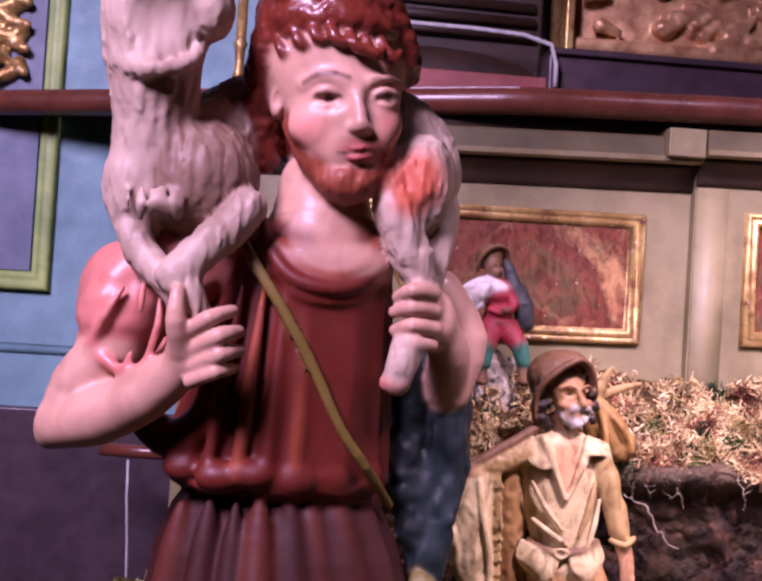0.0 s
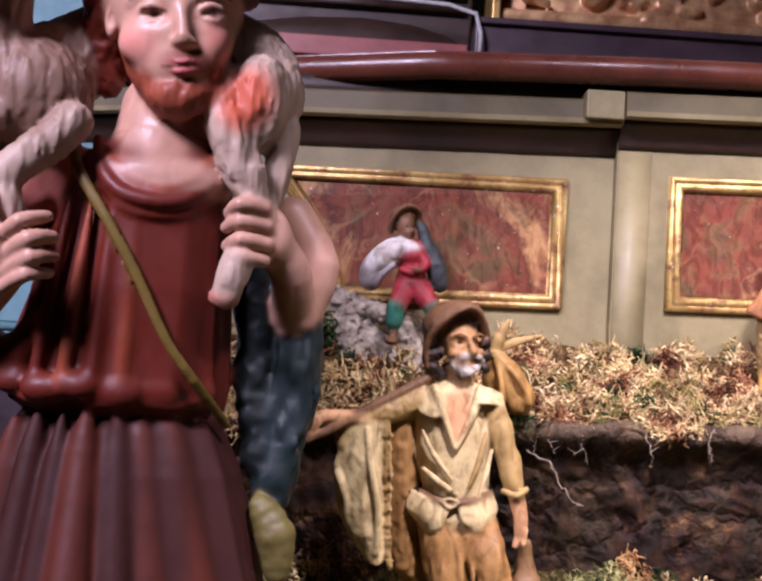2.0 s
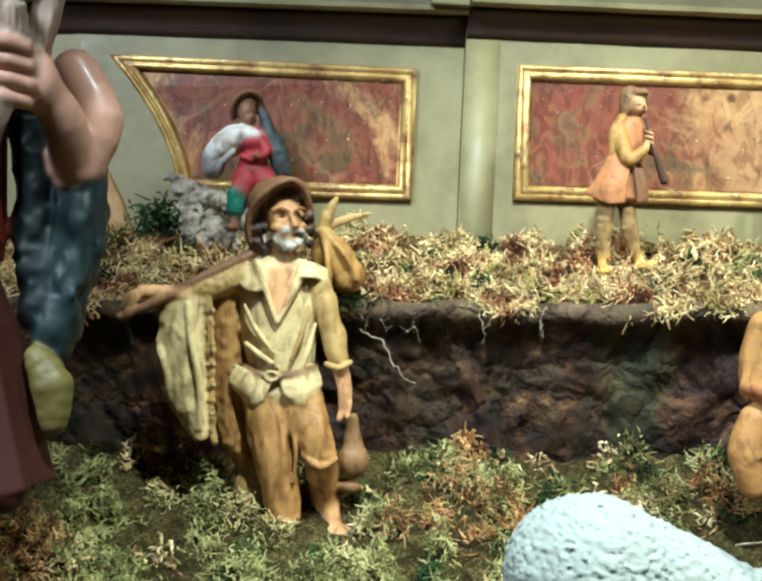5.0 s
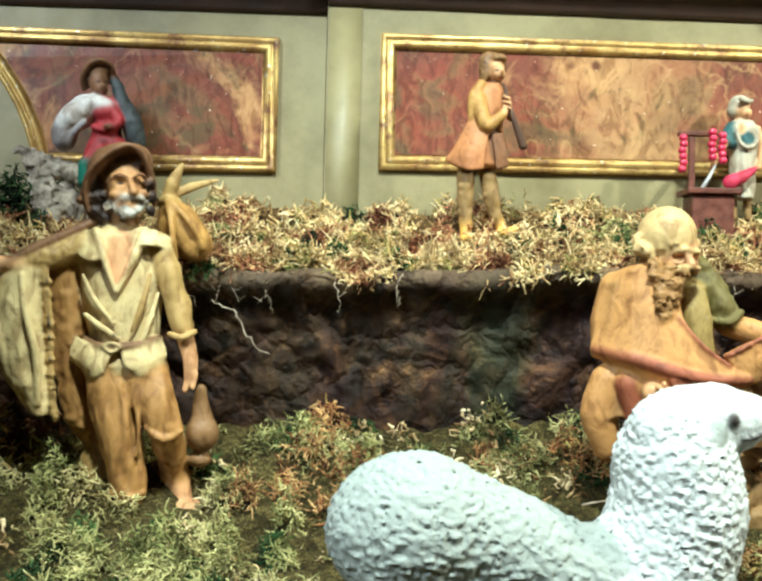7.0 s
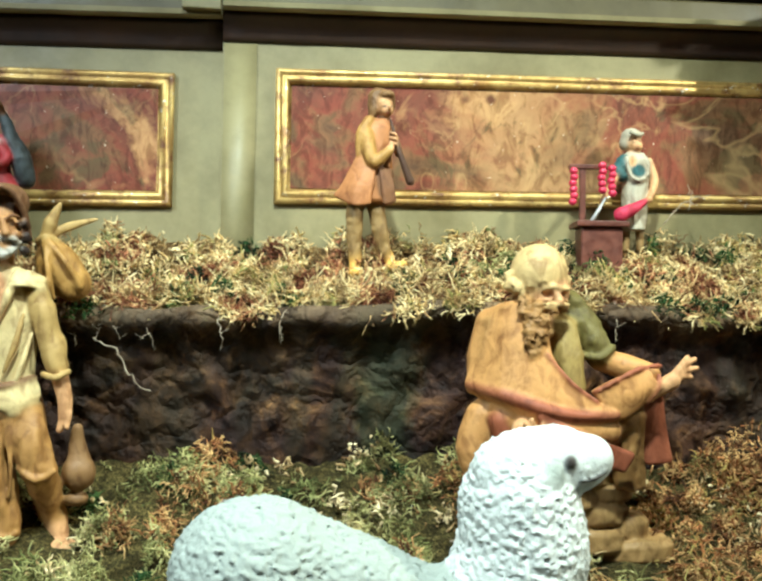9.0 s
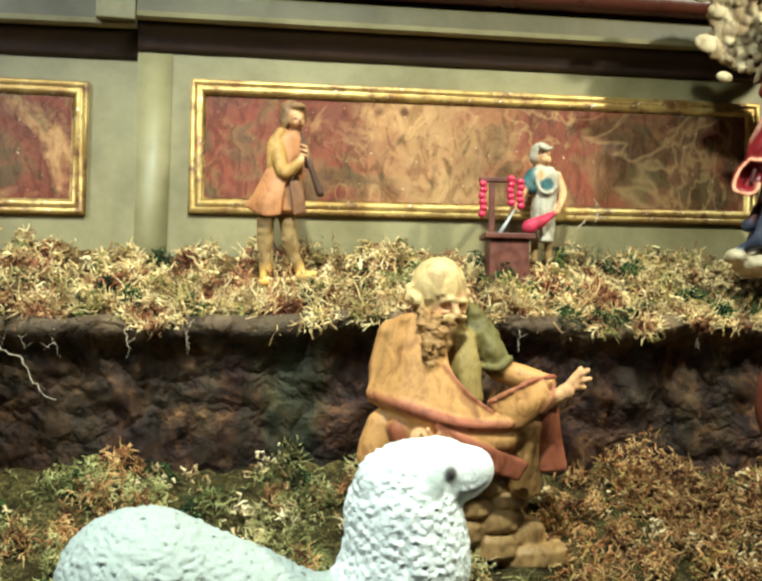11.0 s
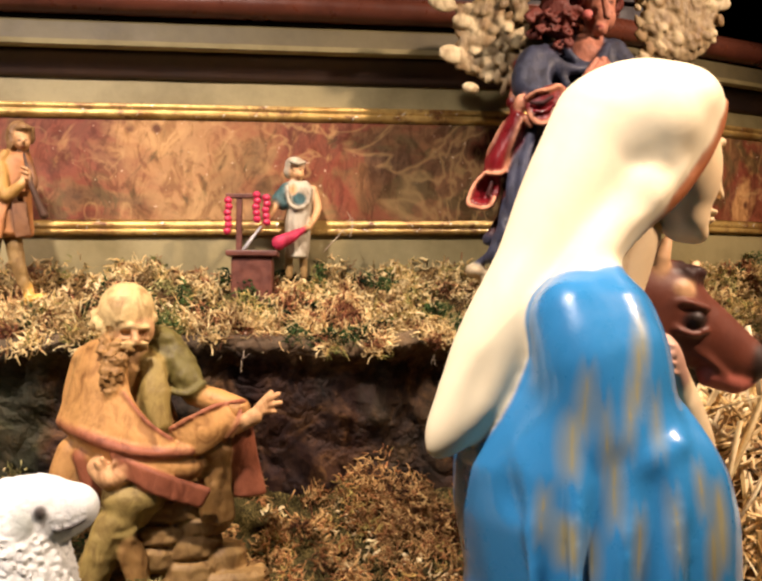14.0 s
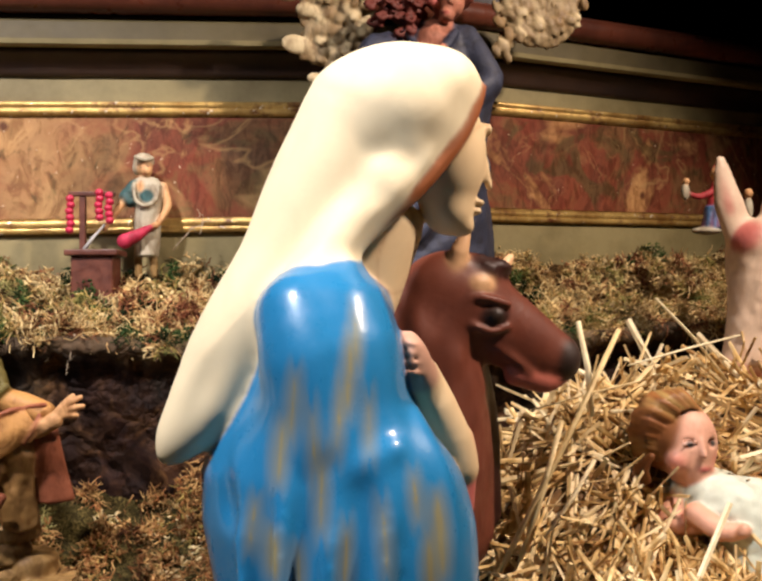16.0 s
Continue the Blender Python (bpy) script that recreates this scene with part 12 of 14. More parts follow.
angel.ell((0.224, -0.0008, 0.3317), (0.0061, 0.0038, 0.0072), PLUME, soft=0.0013, turn=(-2.124, -27.5509, 0))
angel.ell((0.2683, 0.0053, 0.4209), (0.0045, 0.0038, 0.0085), PLUME_LIGHT, soft=0.0013, turn=(-14.684, -41.4398, 0))
angel.ell((0.198, 0.0033, 0.4118), (0.0066, 0.0038, 0.0063), FEATHER_TAN, soft=0.0013, turn=(-13.2462, -15.2109, 0))
angel.ell((0.1521, -0.0006, 0.3078), (0.0072, 0.0038, 0.0107), PLUME, soft=0.0013, turn=(-8.3114, -52.6498, 0))
angel.ell((0.2134, 0.0037, 0.4148), (0.0048, 0.0038, 0.0097), FEATHER_TAN, soft=0.0013, turn=(-4.1774, -49.2784, 0))
angel.ell((0.2316, -0.0005, 0.3358), (0.0045, 0.0038, 0.0088), PLUME, soft=0.0013, turn=(-18.4971, -43.9975, 0))
angel.ell((0.2276, -0.0019, 0.3454), (0.0062, 0.0038, 0.01), FEATHER_TAN, soft=0.0013, turn=(-19.313, -51.8045, 0))
angel.ell((0.1735, 0.0002, 0.3226), (0.0061, 0.0038, 0.0081), FEATHER_TAN, soft=0.0013, turn=(-19.9219, -27.9892, 0))
angel.ell((0.146, 0.0005, 0.3427), (0.0074, 0.0038, 0.0109), FEATHER_TAN, soft=0.0013, turn=(-8.6124, -41.2972, 0))
angel.ell((0.1974, 0.0012, 0.3265), (0.0049, 0.0038, 0.0103), PLUME_LIGHT, soft=0.0013, turn=(2.1636, -25.6132, 0))
angel.ell((0.1601, 0.0028, 0.3854), (0.0071, 0.0038, 0.0078), FEATHER_TAN, soft=0.0013, turn=(-18.1088, -10.4844, 0))
angel.ell((0.1667, 0.0043, 0.348), (0.0046, 0.0038, 0.0075), PLUME_LIGHT, soft=0.0013, turn=(4.516, -57.4769, 0))
angel.ell((0.1591, 0.0002, 0.3251), (0.0068, 0.0038, 0.0112), FEATHER_TAN, soft=0.0013, turn=(3.1428, -16.1606, 0))
angel.ell((0.2599, 0.0053, 0.3879), (0.0064, 0.0038, 0.0074), PLUME, soft=0.0013, turn=(-14.5225, -30.8526, 0))
angel.ell((0.2195, 0.0002, 0.4146), (0.0059, 0.0038, 0.0098), PLUME, soft=0.0013, turn=(1.5748, -17.7966, 0))
angel.ell((0.166, 0.0008, 0.3932), (0.0071, 0.0038, 0.0096), PLUME_LIGHT, soft=0.0013, turn=(-2.4987, -49.7007, 0))
angel.ell((0.1793, -0.001, 0.3597), (0.006, 0.0038, 0.0106), PLUME_LIGHT, soft=0.0013, turn=(-18.396, -17.2445, 0))
angel.ell((0.2015, 0.0019, 0.3817), (0.0055, 0.0038, 0.0094), FEATHER_TAN, soft=0.0013, turn=(-16.8374, -20.3307, 0))
angel.ell((0.2459, 0.0051, 0.3362), (0.0059, 0.0038, 0.0066), PLUME, soft=0.0013, turn=(-10.4954, -42.3776, 0))
angel.ell((0.1847, 0.0044, 0.4009), (0.007, 0.0038, 0.0108), PLUME_LIGHT, soft=0.0013, turn=(-5.6214, -47.648, 0))
angel.ell((0.2651, 0.0025, 0.4278), (0.0061, 0.0038, 0.0088), PLUME, soft=0.0013, turn=(-17.0926, -54.6016, 0))
angel.ell((0.2192, 0.0037, 0.4242), (0.0068, 0.0038, 0.0086), PLUME_LIGHT, soft=0.0013, turn=(-8.2953, -42.9724, 0))
angel.ell((0.1543, 0.0034, 0.3613), (0.0067, 0.0038, 0.0092), PLUME_LIGHT, soft=0.0013, turn=(-2.109, -10.0593, 0))
angel.ell((0.2013, -0.0019, 0.3372), (0.0059, 0.0038, 0.0079), PLUME, soft=0.0013, turn=(-19.5666, -53.2722, 0))
angel.ell((0.261, -0.0002, 0.4151), (0.0052, 0.0038, 0.01), PLUME, soft=0.0013, turn=(-3.3747, -59.6503, 0))
angel.ell((0.1409, -0.0007, 0.3625), (0.0045, 0.0038, 0.0107), PLUME, soft=0.0013, turn=(-6.6923, -16.6477, 0))
angel.ell((0.233, -0.0018, 0.3539), (0.007, 0.0038, 0.007), FEATHER_TAN, soft=0.0013, turn=(1.9462, -50.5724, 0))
angel.ell((0.1753, -0.0013, 0.3287), (0.0046, 0.0038, 0.0102), PLUME_LIGHT, soft=0.0013, turn=(-8.7878, -48.6051, 0))
angel.ell((0.1716, -0.001, 0.3912), (0.0068, 0.0038, 0.0076), FEATHER_TAN, soft=0.0013, turn=(0.8194, -11.7608, 0))
angel.ell((0.2531, 0.0002, 0.3938), (0.0062, 0.0038, 0.0075), PLUME_LIGHT, soft=0.0013, turn=(0.479, -22.2503, 0))
angel.ell((0.1596, 0.005, 0.3271), (0.0064, 0.0038, 0.0095), PLUME, soft=0.0013, turn=(-18.3313, -20.4307, 0))
angel.ell((0.1764, 0.004, 0.3838), (0.0061, 0.0038, 0.0105), PLUME_LIGHT, soft=0.0013, turn=(-14.2811, -24.9936, 0))
angel.ell((0.1897, 0.0015, 0.3267), (0.0049, 0.0038, 0.0083), FEATHER_TAN, soft=0.0013, turn=(-3.8174, -48.7818, 0))
angel.ell((0.1716, 0.0067, 0.3305), (0.006, 0.0038, 0.0102), PLUME, soft=0.0013, turn=(-7.8991, -31.9511, 0))
angel.ell((0.1619, 0.0063, 0.3162), (0.0048, 0.0038, 0.0091), PLUME, soft=0.0013, turn=(-1.6841, -57.3888, 0))
angel.ell((0.1632, -0.0003, 0.3505), (0.0045, 0.0038, 0.0108), PLUME, soft=0.0013, turn=(-12.8148, -52.682, 0))
angel.ell((0.205, 0.0063, 0.3681), (0.0566, 0.0088, 0.0578), PLUME, soft=0.005, bump=0.0038, grain=130)
angel.ell((0.269, 0.0026, 0.3975), (0.0163, 0.005, 0.0113), FEATHER, soft=0.0019)
angel.fire("angel_figurine", RESIN, (1.3398, 1.235, 1.063), "Kneeling angel in a navy robe with red sash and wings", "figurine")


lady = Clay(0.0022)
lady.robe([(0.3927, 0.0118, 0.045, 0.0092, 0.05), (0.3749, 0.0064, 0.045, 0.0364, 0.085), (0.3344, 0.0002, 0.045, 0.0563, 0.102), (0.2941, -0.0056, 0.045, 0.0677, 0.112), (0.2619, -0.0105, 0.045, 0.0814, 0.118), (0.2336, -0.006, 0.045, 0.1027, 0.122), (0.1931, 0.0, 0.045, 0.109, 0.126), (0.1341, 0.0089, 0.045, 0.1072, 0.132), (0.0439, 0.0131, 0.045, 0.1157, 0.14), (-0.0150, 0.0150, 0.045, 0.1190, 0.145)], MANTLE, soft=0.008, pleats=9, depth=0.018, phase=0.9)
lady.tube([(-0.0289, -0.02, 0.3535), (-0.0247, -0.034, 0.3209), (-0.0153, -0.04, 0.276)], [0.0368, 0.0384, 0.0312], MANTLE, soft=0.022)
lady.tube([(-0.0046, -0.02, 0.3738), (0.0094, -0.04, 0.3298), (0.0177, -0.044, 0.2864)], [0.0184, 0.0248, 0.0232], MANTLE, soft=0.02)
lady.tube([(0.0151, 0.0, 0.3894), (0.0247, -0.03, 0.3587), (0.0333, -0.04, 0.3221), (0.0386, -0.04, 0.2892)], [0.0064, 0.0088, 0.0088, 0.0072], MANTLE, soft=0.008)
lady.tube([(-0.0031, -0.04, 0.3735), (0.0048, -0.062, 0.3378), (0.0083, -0.066, 0.3029), (0.0056, -0.066, 0.275)], [0.0032, 0.0056, 0.0056, 0.004], MANTLE, soft=0.01)
lady.tube([(0.0022, -0.05, 0.2553), (0.0308, -0.052, 0.244), (0.0545, -0.046, 0.2314), (0.0648, -0.042, 0.2048), (0.0682, -0.042, 0.1682), (0.0696, -0.048, -0.02)], [0.016, 0.02, 0.0224, 0.024, 0.0264, 0.0264], MANTLE, soft=0.034)
lady.ell((0.0347, -0.026, 0.1953), (0.048, 0.056, 0.076), MANTLE, soft=0.034)
lady.tube([(0.0516, -0.04, 0.2816), (0.0585, -0.06, 0.2551), (0.066, -0.066, 0.2169), (0.0672, -0.07, 0.165), (0.0677, -0.076, -0.02)], [0.0032, 0.0052, 0.006, 0.006, 0.006], MANTLE, soft=0.014)
lady.tube([(0.0467, -0.05, 0.272), (0.0413, -0.07, 0.2466), (0.0421, -0.078, 0.2133), (0.0424, -0.084, 0.1701), (0.0425, -0.09, -0.02)], [0.0028, 0.004, 0.0048, 0.0048, 0.0048], MANTLE, soft=0.012)
lady.tube([(-0.0056, -0.07, 0.2394), (0.0123, -0.08, 0.2508), (0.0308, -0.078, 0.2603)], [0.0032, 0.004, 0.0032], MANTLE, soft=0.014)
lady.tube([(0.0226, -0.08, 0.2402), (0.025, -0.086, 0.2156), (0.0202, -0.092, 0.1734), (0.0183, -0.098, -0.02)], [0.004, 0.0056, 0.0056, 0.0056], MANTLE, soft=0.012)
lady.tube([(-0.0113, -0.074, 0.2352), (-0.013, -0.082, 0.2062), (-0.018, -0.088, 0.1722), (-0.02, -0.094, -0.02)], [0.0032, 0.0048, 0.0052, 0.0052], MANTLE, soft=0.014)
lady.tube([(-0.0409, -0.055, 0.2678), (-0.047, -0.068, 0.2319), (-0.0523, -0.078, 0.1712), (-0.0544, -0.084, -0.02)], [0.0032, 0.0048, 0.0056, 0.0056], MANTLE, soft=0.014)
lady.tube([(-0.0734, -0.02, 0.2532), (-0.0792, -0.04, 0.2208), (-0.0762, -0.055, 0.166), (-0.075, -0.061, -0.02)], [0.0032, 0.0048, 0.0052, 0.0052], MANTLE, soft=0.012)
lady.ell((-0.0925, -0.04, 0.2284), (0.010, 0.020, 0.030), MANTLE, soft=0.010, turn=(0, -14, 0), cut=True)
lady.ell((0.0596, 0.045, 0.5242), (0.0608, 0.066, 0.06), VEIL, soft=0.01)
lady.ell((0.0909, 0.045, 0.544), (0.0352, 0.056, 0.0352), VEIL, soft=0.012)
lady.tube([(0.0355, 0.045, 0.513), (-0.0039, 0.041, 0.4555), (-0.0376, 0.035, 0.3967), (-0.0804, 0.027, 0.334), (-0.1019, 0.023, 0.2901), (-0.1231, 0.021, 0.2609), (-0.1337, 0.021, 0.2459)], [0.0632, 0.0512, 0.0416, 0.0344, 0.0304, 0.02, 0.008], VEIL, soft=0.012, flat=0.85)
lady.tube([(0.0385, 0.01, 0.4524), (0.01, 0.004, 0.4243), (-0.0182, -0.006, 0.3892), (-0.0376, -0.012, 0.3666)], [0.024, 0.0208, 0.0176, 0.012], VEIL, soft=0.012)
lady.ell((0.1019, 0.02, 0.4478), (0.0352, 0.110, 0.0944), VEIL_BAND, soft=0.004, turn=(0, 41, 0), cut=True)
lady.tube([(0.1151, 0.01, 0.5498), (0.1019, 0.004, 0.5227), (0.0818, -0.004, 0.4933), (0.0591, -0.008, 0.4652), (0.0353, -0.01, 0.4424), (0.014, -0.01, 0.4278), (-0.0002, -0.01, 0.4125), (-0.0058, -0.012, 0.3965)], [0.0028, 0.0036, 0.004, 0.004, 0.004, 0.0036, 0.0032, 0.0024], VEIL, soft=0.006)
lady.tube([(0.1223, 0.016, 0.5426), (0.1115, 0.01, 0.519), (0.0934, 0.003, 0.4915), (0.0715, -0.001, 0.4632), (0.0506, -0.002, 0.4419), (0.0286, -0.002, 0.4259)], [0.0044, 0.0068, 0.0076, 0.0072, 0.006, 0.0036], VEIL_BAND, soft=0.003)
lady.ell((-0.1058, -0.014, 0.3009), (0.0070, 0.014, 0.030), VEIL, soft=0.012, turn=(0, 24, 0), cut=True)
lady.ell((0.0599, 0.012, 0.49), (0.0208, 0.024, 0.0264), VEIL, soft=0.01)
lady.ell((0.0423, 0.008, 0.464), (0.0224, 0.022, 0.0224), VEIL, soft=0.01)
lady.ell((0.0968, 0.045, 0.4911), (0.0352, 0.0368, 0.0536), WAX, soft=0.005)
lady.ell((0.0993, 0.045, 0.4422), (0.02, 0.024, 0.02), WAX, soft=0.01)
lady.ell((0.1332, 0.045, 0.5126), (0.0048, 0.012, 0.0056), WAX, soft=0.006)
lady.tube([(0.1321, 0.045, 0.4867), (0.1353, 0.045, 0.4642)], [0.0028, 0.0036], WAX, soft=0.005)
lady.ell((0.1258, 0.045, 0.4499), (0.0056, 0.0096, 0.0032), WAX, soft=0.004)
lady.ell((0.124, 0.045, 0.4424), (0.0048, 0.0088, 0.0028), WAX, soft=0.004)
lady.ell((0.1119, 0.045, 0.4299), (0.0096, 0.012, 0.0088), WAX, soft=0.007)
lady.cap((0.0541, 0.051, 0.4284), (0.0287, 0.051, 0.3748), 0.024, 0.030, WAX, soft=0.007)
lady.tube([(0.0685, 0.01, 0.3072), (0.08, 0.014, 0.283), (0.0953, 0.02, 0.2542), (0.1043, 0.024, 0.2294)], [0.0144, 0.0168, 0.016, 0.0136], WAX, soft=0.007)
lady.tube([(0.0557, -0.004, 0.3353), (0.0619, -0.004, 0.3217), (0.0677, 0.002, 0.3058)], [0.0088, 0.0112, 0.012], SKIN_PALE, soft=0.005)
lady.tube([(0.0504, -0.012, 0.3341), (0.0562, -0.018, 0.3331), (0.0663, -0.01, 0.3308)], [0.0028, 0.0032, 0.0024], SKIN_PALE, soft=0.002)
lady.tube([(0.0503, -0.012, 0.3265), (0.0561, -0.018, 0.3255), (0.0662, -0.01, 0.3231)], [0.0028, 0.0032, 0.0024], SKIN_PALE, soft=0.002)
lady.tube([(0.0503, -0.012, 0.3189), (0.0561, -0.018, 0.318), (0.0661, -0.01, 0.3155)], [0.0028, 0.0032, 0.0024], SKIN_PALE, soft=0.002)
lady.tube([(0.0502, -0.012, 0.3113), (0.056, -0.018, 0.3104), (0.0661, -0.01, 0.3078)], [0.0028, 0.0032, 0.0024], SKIN_PALE, soft=0.002)
lady.tube([(0.1058, 0.026, 0.2531), (0.1073, 0.028, 0.2287), (0.1055, 0.03, 0.1961)], [0.0088, 0.0104, 0.0104], ROSE, soft=0.006)
lady.dab((-0.0009, -0.055, 0.3128), (0.0044, 0.07, 0.0248), MANTLE_WORN, edge=0.0075, turn=(0, 4, 0))
lady.dab((0.005, -0.055, 0.3411), (0.0028, 0.07, 0.016), MANTLE_WORN, edge=0.0075, turn=(0, 2, 0))
lady.dab((-0.0407, -0.055, 0.2924), (0.0032, 0.07, 0.02), MANTLE_WORN, edge=0.0075, turn=(0, 4, 0))
lady.dab((-0.0497, -0.055, 0.2576), (0.0044, 0.07, 0.0208), MANTLE_WORN, edge=0.0075, turn=(0, 6, 0))
lady.dab((-0.0268, -0.055, 0.2675), (0.0024, 0.07, 0.018), MANTLE_WORN, edge=0.0075, turn=(0, -3, 0))
lady.dab((0.0627, -0.055, 0.1987), (0.0076, 0.07, 0.032), MANTLE_WORN, edge=0.0075, turn=(0, -4, 0))
lady.dab((0.0545, -0.055, 0.1758), (0.006, 0.07, 0.024), MANTLE_WORN, edge=0.0075, turn=(0, -3, 0))
lady.dab((0.0209, -0.055, 0.1987), (0.0036, 0.07, 0.024), MANTLE_WORN, edge=0.0075, turn=(0, -3, 0))
lady.dab((-0.0553, -0.055, 0.1879), (0.0056, 0.07, 0.018), MANTLE_WORN, edge=0.0075, turn=(0, 0, 0))
lady.dab((-0.0217, -0.055, 0.2286), (0.0032, 0.07, 0.024), MANTLE_WORN, edge=0.0075, turn=(0, 2, 0))
lady.dab((-0.006, -0.055, 0.1857), (0.0036, 0.07, 0.022), MANTLE_WORN, edge=0.0075, turn=(0, 3, 0))
lady.dab((-0.009, -0.055, 0.2811), (0.0028, 0.07, 0.02), MANTLE_WORN, edge=0.0075, turn=(0, 6, 0))
lady.dab((-0.0691, -0.055, 0.2059), (0.0032, 0.07, 0.016), MANTLE_WORN, edge=0.0075, turn=(0, 8, 0))
lady.dab((0.0447, -0.055, 0.2262), (0.0036, 0.07, 0.016), MANTLE_WORN, edge=0.0075, turn=(0, -4, 0))
lady.dab((0.0125, -0.055, 0.277), (0.0024, 0.07, 0.016), MANTLE_WORN, edge=0.0075, turn=(0, 2, 0))
lady.dab((-0.0378, -0.055, 0.1766), (0.0036, 0.07, 0.016), MANTLE_WORN, edge=0.0075, turn=(0, 0, 0))
lady.fire("lady_statue", GLAZE, (1.2085, 0.73, 0.66), "Glossy plaster lady kneeling in a blue mantle and cream veil", "statue", rub=14)


ox = Clay(0.0028)
ox.ell((-0.055, -0.085, 0.3317), (0.0565, 0.0335, 0.046), OX, soft=0.012)
ox.tube([(-0.0402, -0.085, 0.3219), (0.0092, -0.0869, 0.2922), (0.0468, -0.0879, 0.2698)], [0.046, 0.0355, 0.0259], OX, soft=0.012, flat=0.68)
ox.ell((0.0585, -0.0879, 0.2681), (0.0182, 0.0201, 0.0211), OX_NOSE, soft=0.0067)
ox.tube([(0.0074, -0.0917, 0.2536), (0.0373, -0.0927, 0.2458), (0.0532, -0.0908, 0.2488)], [0.0115, 0.0115, 0.0077], HOOF, soft=0.0058)
ox.line([(0.0173, -0.108, 0.2459), (0.0428, -0.1061, 0.2434), (0.0672, -0.0946, 0.2517)], 0.0014, OX_NOSE)
ox.ell((-0.0206, -0.108, 0.3122), (0.0173, 0.0105, 0.0129), OX_DARK, soft=0.0029)
ox.ell((-0.0187, -0.1118, 0.3122), (0.011, 0.0096, 0.0096), SOOT, soft=0.001)
ox.tube([(-0.0495, -0.1128, 0.3257), (-0.034, -0.1185, 0.3303), (-0.0062, -0.1147, 0.3235)], [0.0043, 0.0043, 0.0043], OX, soft=0.0029)
ox.tube([(-0.0429, -0.1147, 0.304), (-0.0241, -0.1166, 0.2972), (-0.0061, -0.1138, 0.3017)], [0.0038, 0.0038, 0.0038], OX, soft=0.0029)
ox.tube([(-0.0582, -0.0994, 0.3483), (-0.0518, -0.1042, 0.3743), (-0.0433, -0.1042, 0.3972)], [0.0125, 0.0096, 0.0038], HORN, soft=0.0024)
ox.tube([(-0.0032, -0.061, 0.3492), (0.014, -0.0562, 0.372)], [0.0096, 0.0043], HORN, soft=0.0024)
ox.ell((-0.0338, -0.109, 0.3432), (0.0144, 0.0096, 0.0096), HORN, soft=0.0029)
ox.ell((-0.0286, -0.0898, 0.3581), (0.0335, 0.0211, 0.0144), OX_DARK, soft=0.0067, bump=0.0038, grain=110)
ox.ell((-0.0976, -0.0754, 0.3272), (0.046, 0.024, 0.0163), OX, soft=0.0067, turn=(0, 18, 0))
ox.tube([(-0.0812, -0.0658, 0.2878), (-0.0668, -0.0658, 0.1991), (-0.0601, -0.0658, 0.1007)], [0.0575, 0.0537, 0.0498], OX, soft=0.0144, bump=0.0038, grain=(40, 40, 16))
# dark tube behind the jaw, added for the shaded gap there
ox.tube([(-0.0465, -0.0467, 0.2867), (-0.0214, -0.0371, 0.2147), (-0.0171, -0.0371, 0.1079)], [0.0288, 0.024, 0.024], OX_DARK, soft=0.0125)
ox.tube([(-0.0251, -0.1023, 0.2883), (-0.0017, -0.1061, 0.2714), (0.0195, -0.1013, 0.2564)], [0.0029, 0.0038, 0.0029], OX, soft=0.0077)
ox.tube([(-0.1362, 0.06, 0.1881), (-0.1000, 0.06, 0.1935), (-0.0620, 0.0450, 0.1786)], [0.0653, 0.0760, 0.0700], OX, soft=0.0218)
ox.tube([(-0.152, 0.0437, 0.207), (-0.1484, 0.0382, 0.1109), (-0.1353, 0.0382, 0.0087)], [0.0544, 0.05, 0.0435], OX, soft=0.0163)
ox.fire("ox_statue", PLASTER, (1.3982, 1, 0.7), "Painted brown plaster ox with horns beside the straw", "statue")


doll = Clay(0.0021)
doll.ell((-0.0345, 0.0031, 0.1345), (0.0389, 0.0379, 0.042), CURL, soft=0.0051)
doll.ell((-0.0194, -0.0123, 0.1233), (0.0318, 0.0318, 0.043), BISQUE, soft=0.0041)
doll.ell((-0.0177, -0.0195, 0.0969), (0.0205, 0.0205, 0.0174), BISQUE, soft=0.0072)
doll.tube([(-0.0181, -0.043, 0.1306), (-0.0171, -0.0471, 0.1158)], [0.002, 0.0036], BISQUE, soft=0.0041)
doll.ell((-0.0387, -0.0307, 0.1078), (0.0123, 0.0113, 0.0113), BISQUE, soft=0.0082)
doll.dab((-0.0457, -0.043, 0.1089), (0.0113, 0.0154, 0.0102), CHEEK, edge=0.0061)
doll.dab((0.0009, -0.0358, 0.1084), (0.0061, 0.0154, 0.0082), CHEEK, edge=0.0051)
doll.ell((-0.0335, -0.043, 0.1285), (0.0102, 0.0061, 0.0051), BISQUE, soft=0.0031, cut=True)
doll.ell((-0.0038, -0.0369, 0.1278), (0.0077, 0.0061, 0.0051), BISQUE, soft=0.0031, cut=True)
doll.ell((-0.0299, -0.0358, 0.1269), (0.0077, 0.0061, 0.0041), EYE_WHITE, soft=0.001)
doll.ell((-0.0001, -0.0297, 0.1262), (0.0061, 0.0061, 0.0041), EYE_WHITE, soft=0.001)
doll.dab((-0.0302, -0.042, 0.1277), (0.0036, 0.0051, 0.0036), SLATE_BLUE)
doll.dab((-0.0016, -0.0358, 0.1271), (0.0031, 0.0051, 0.0036), SLATE_BLUE)
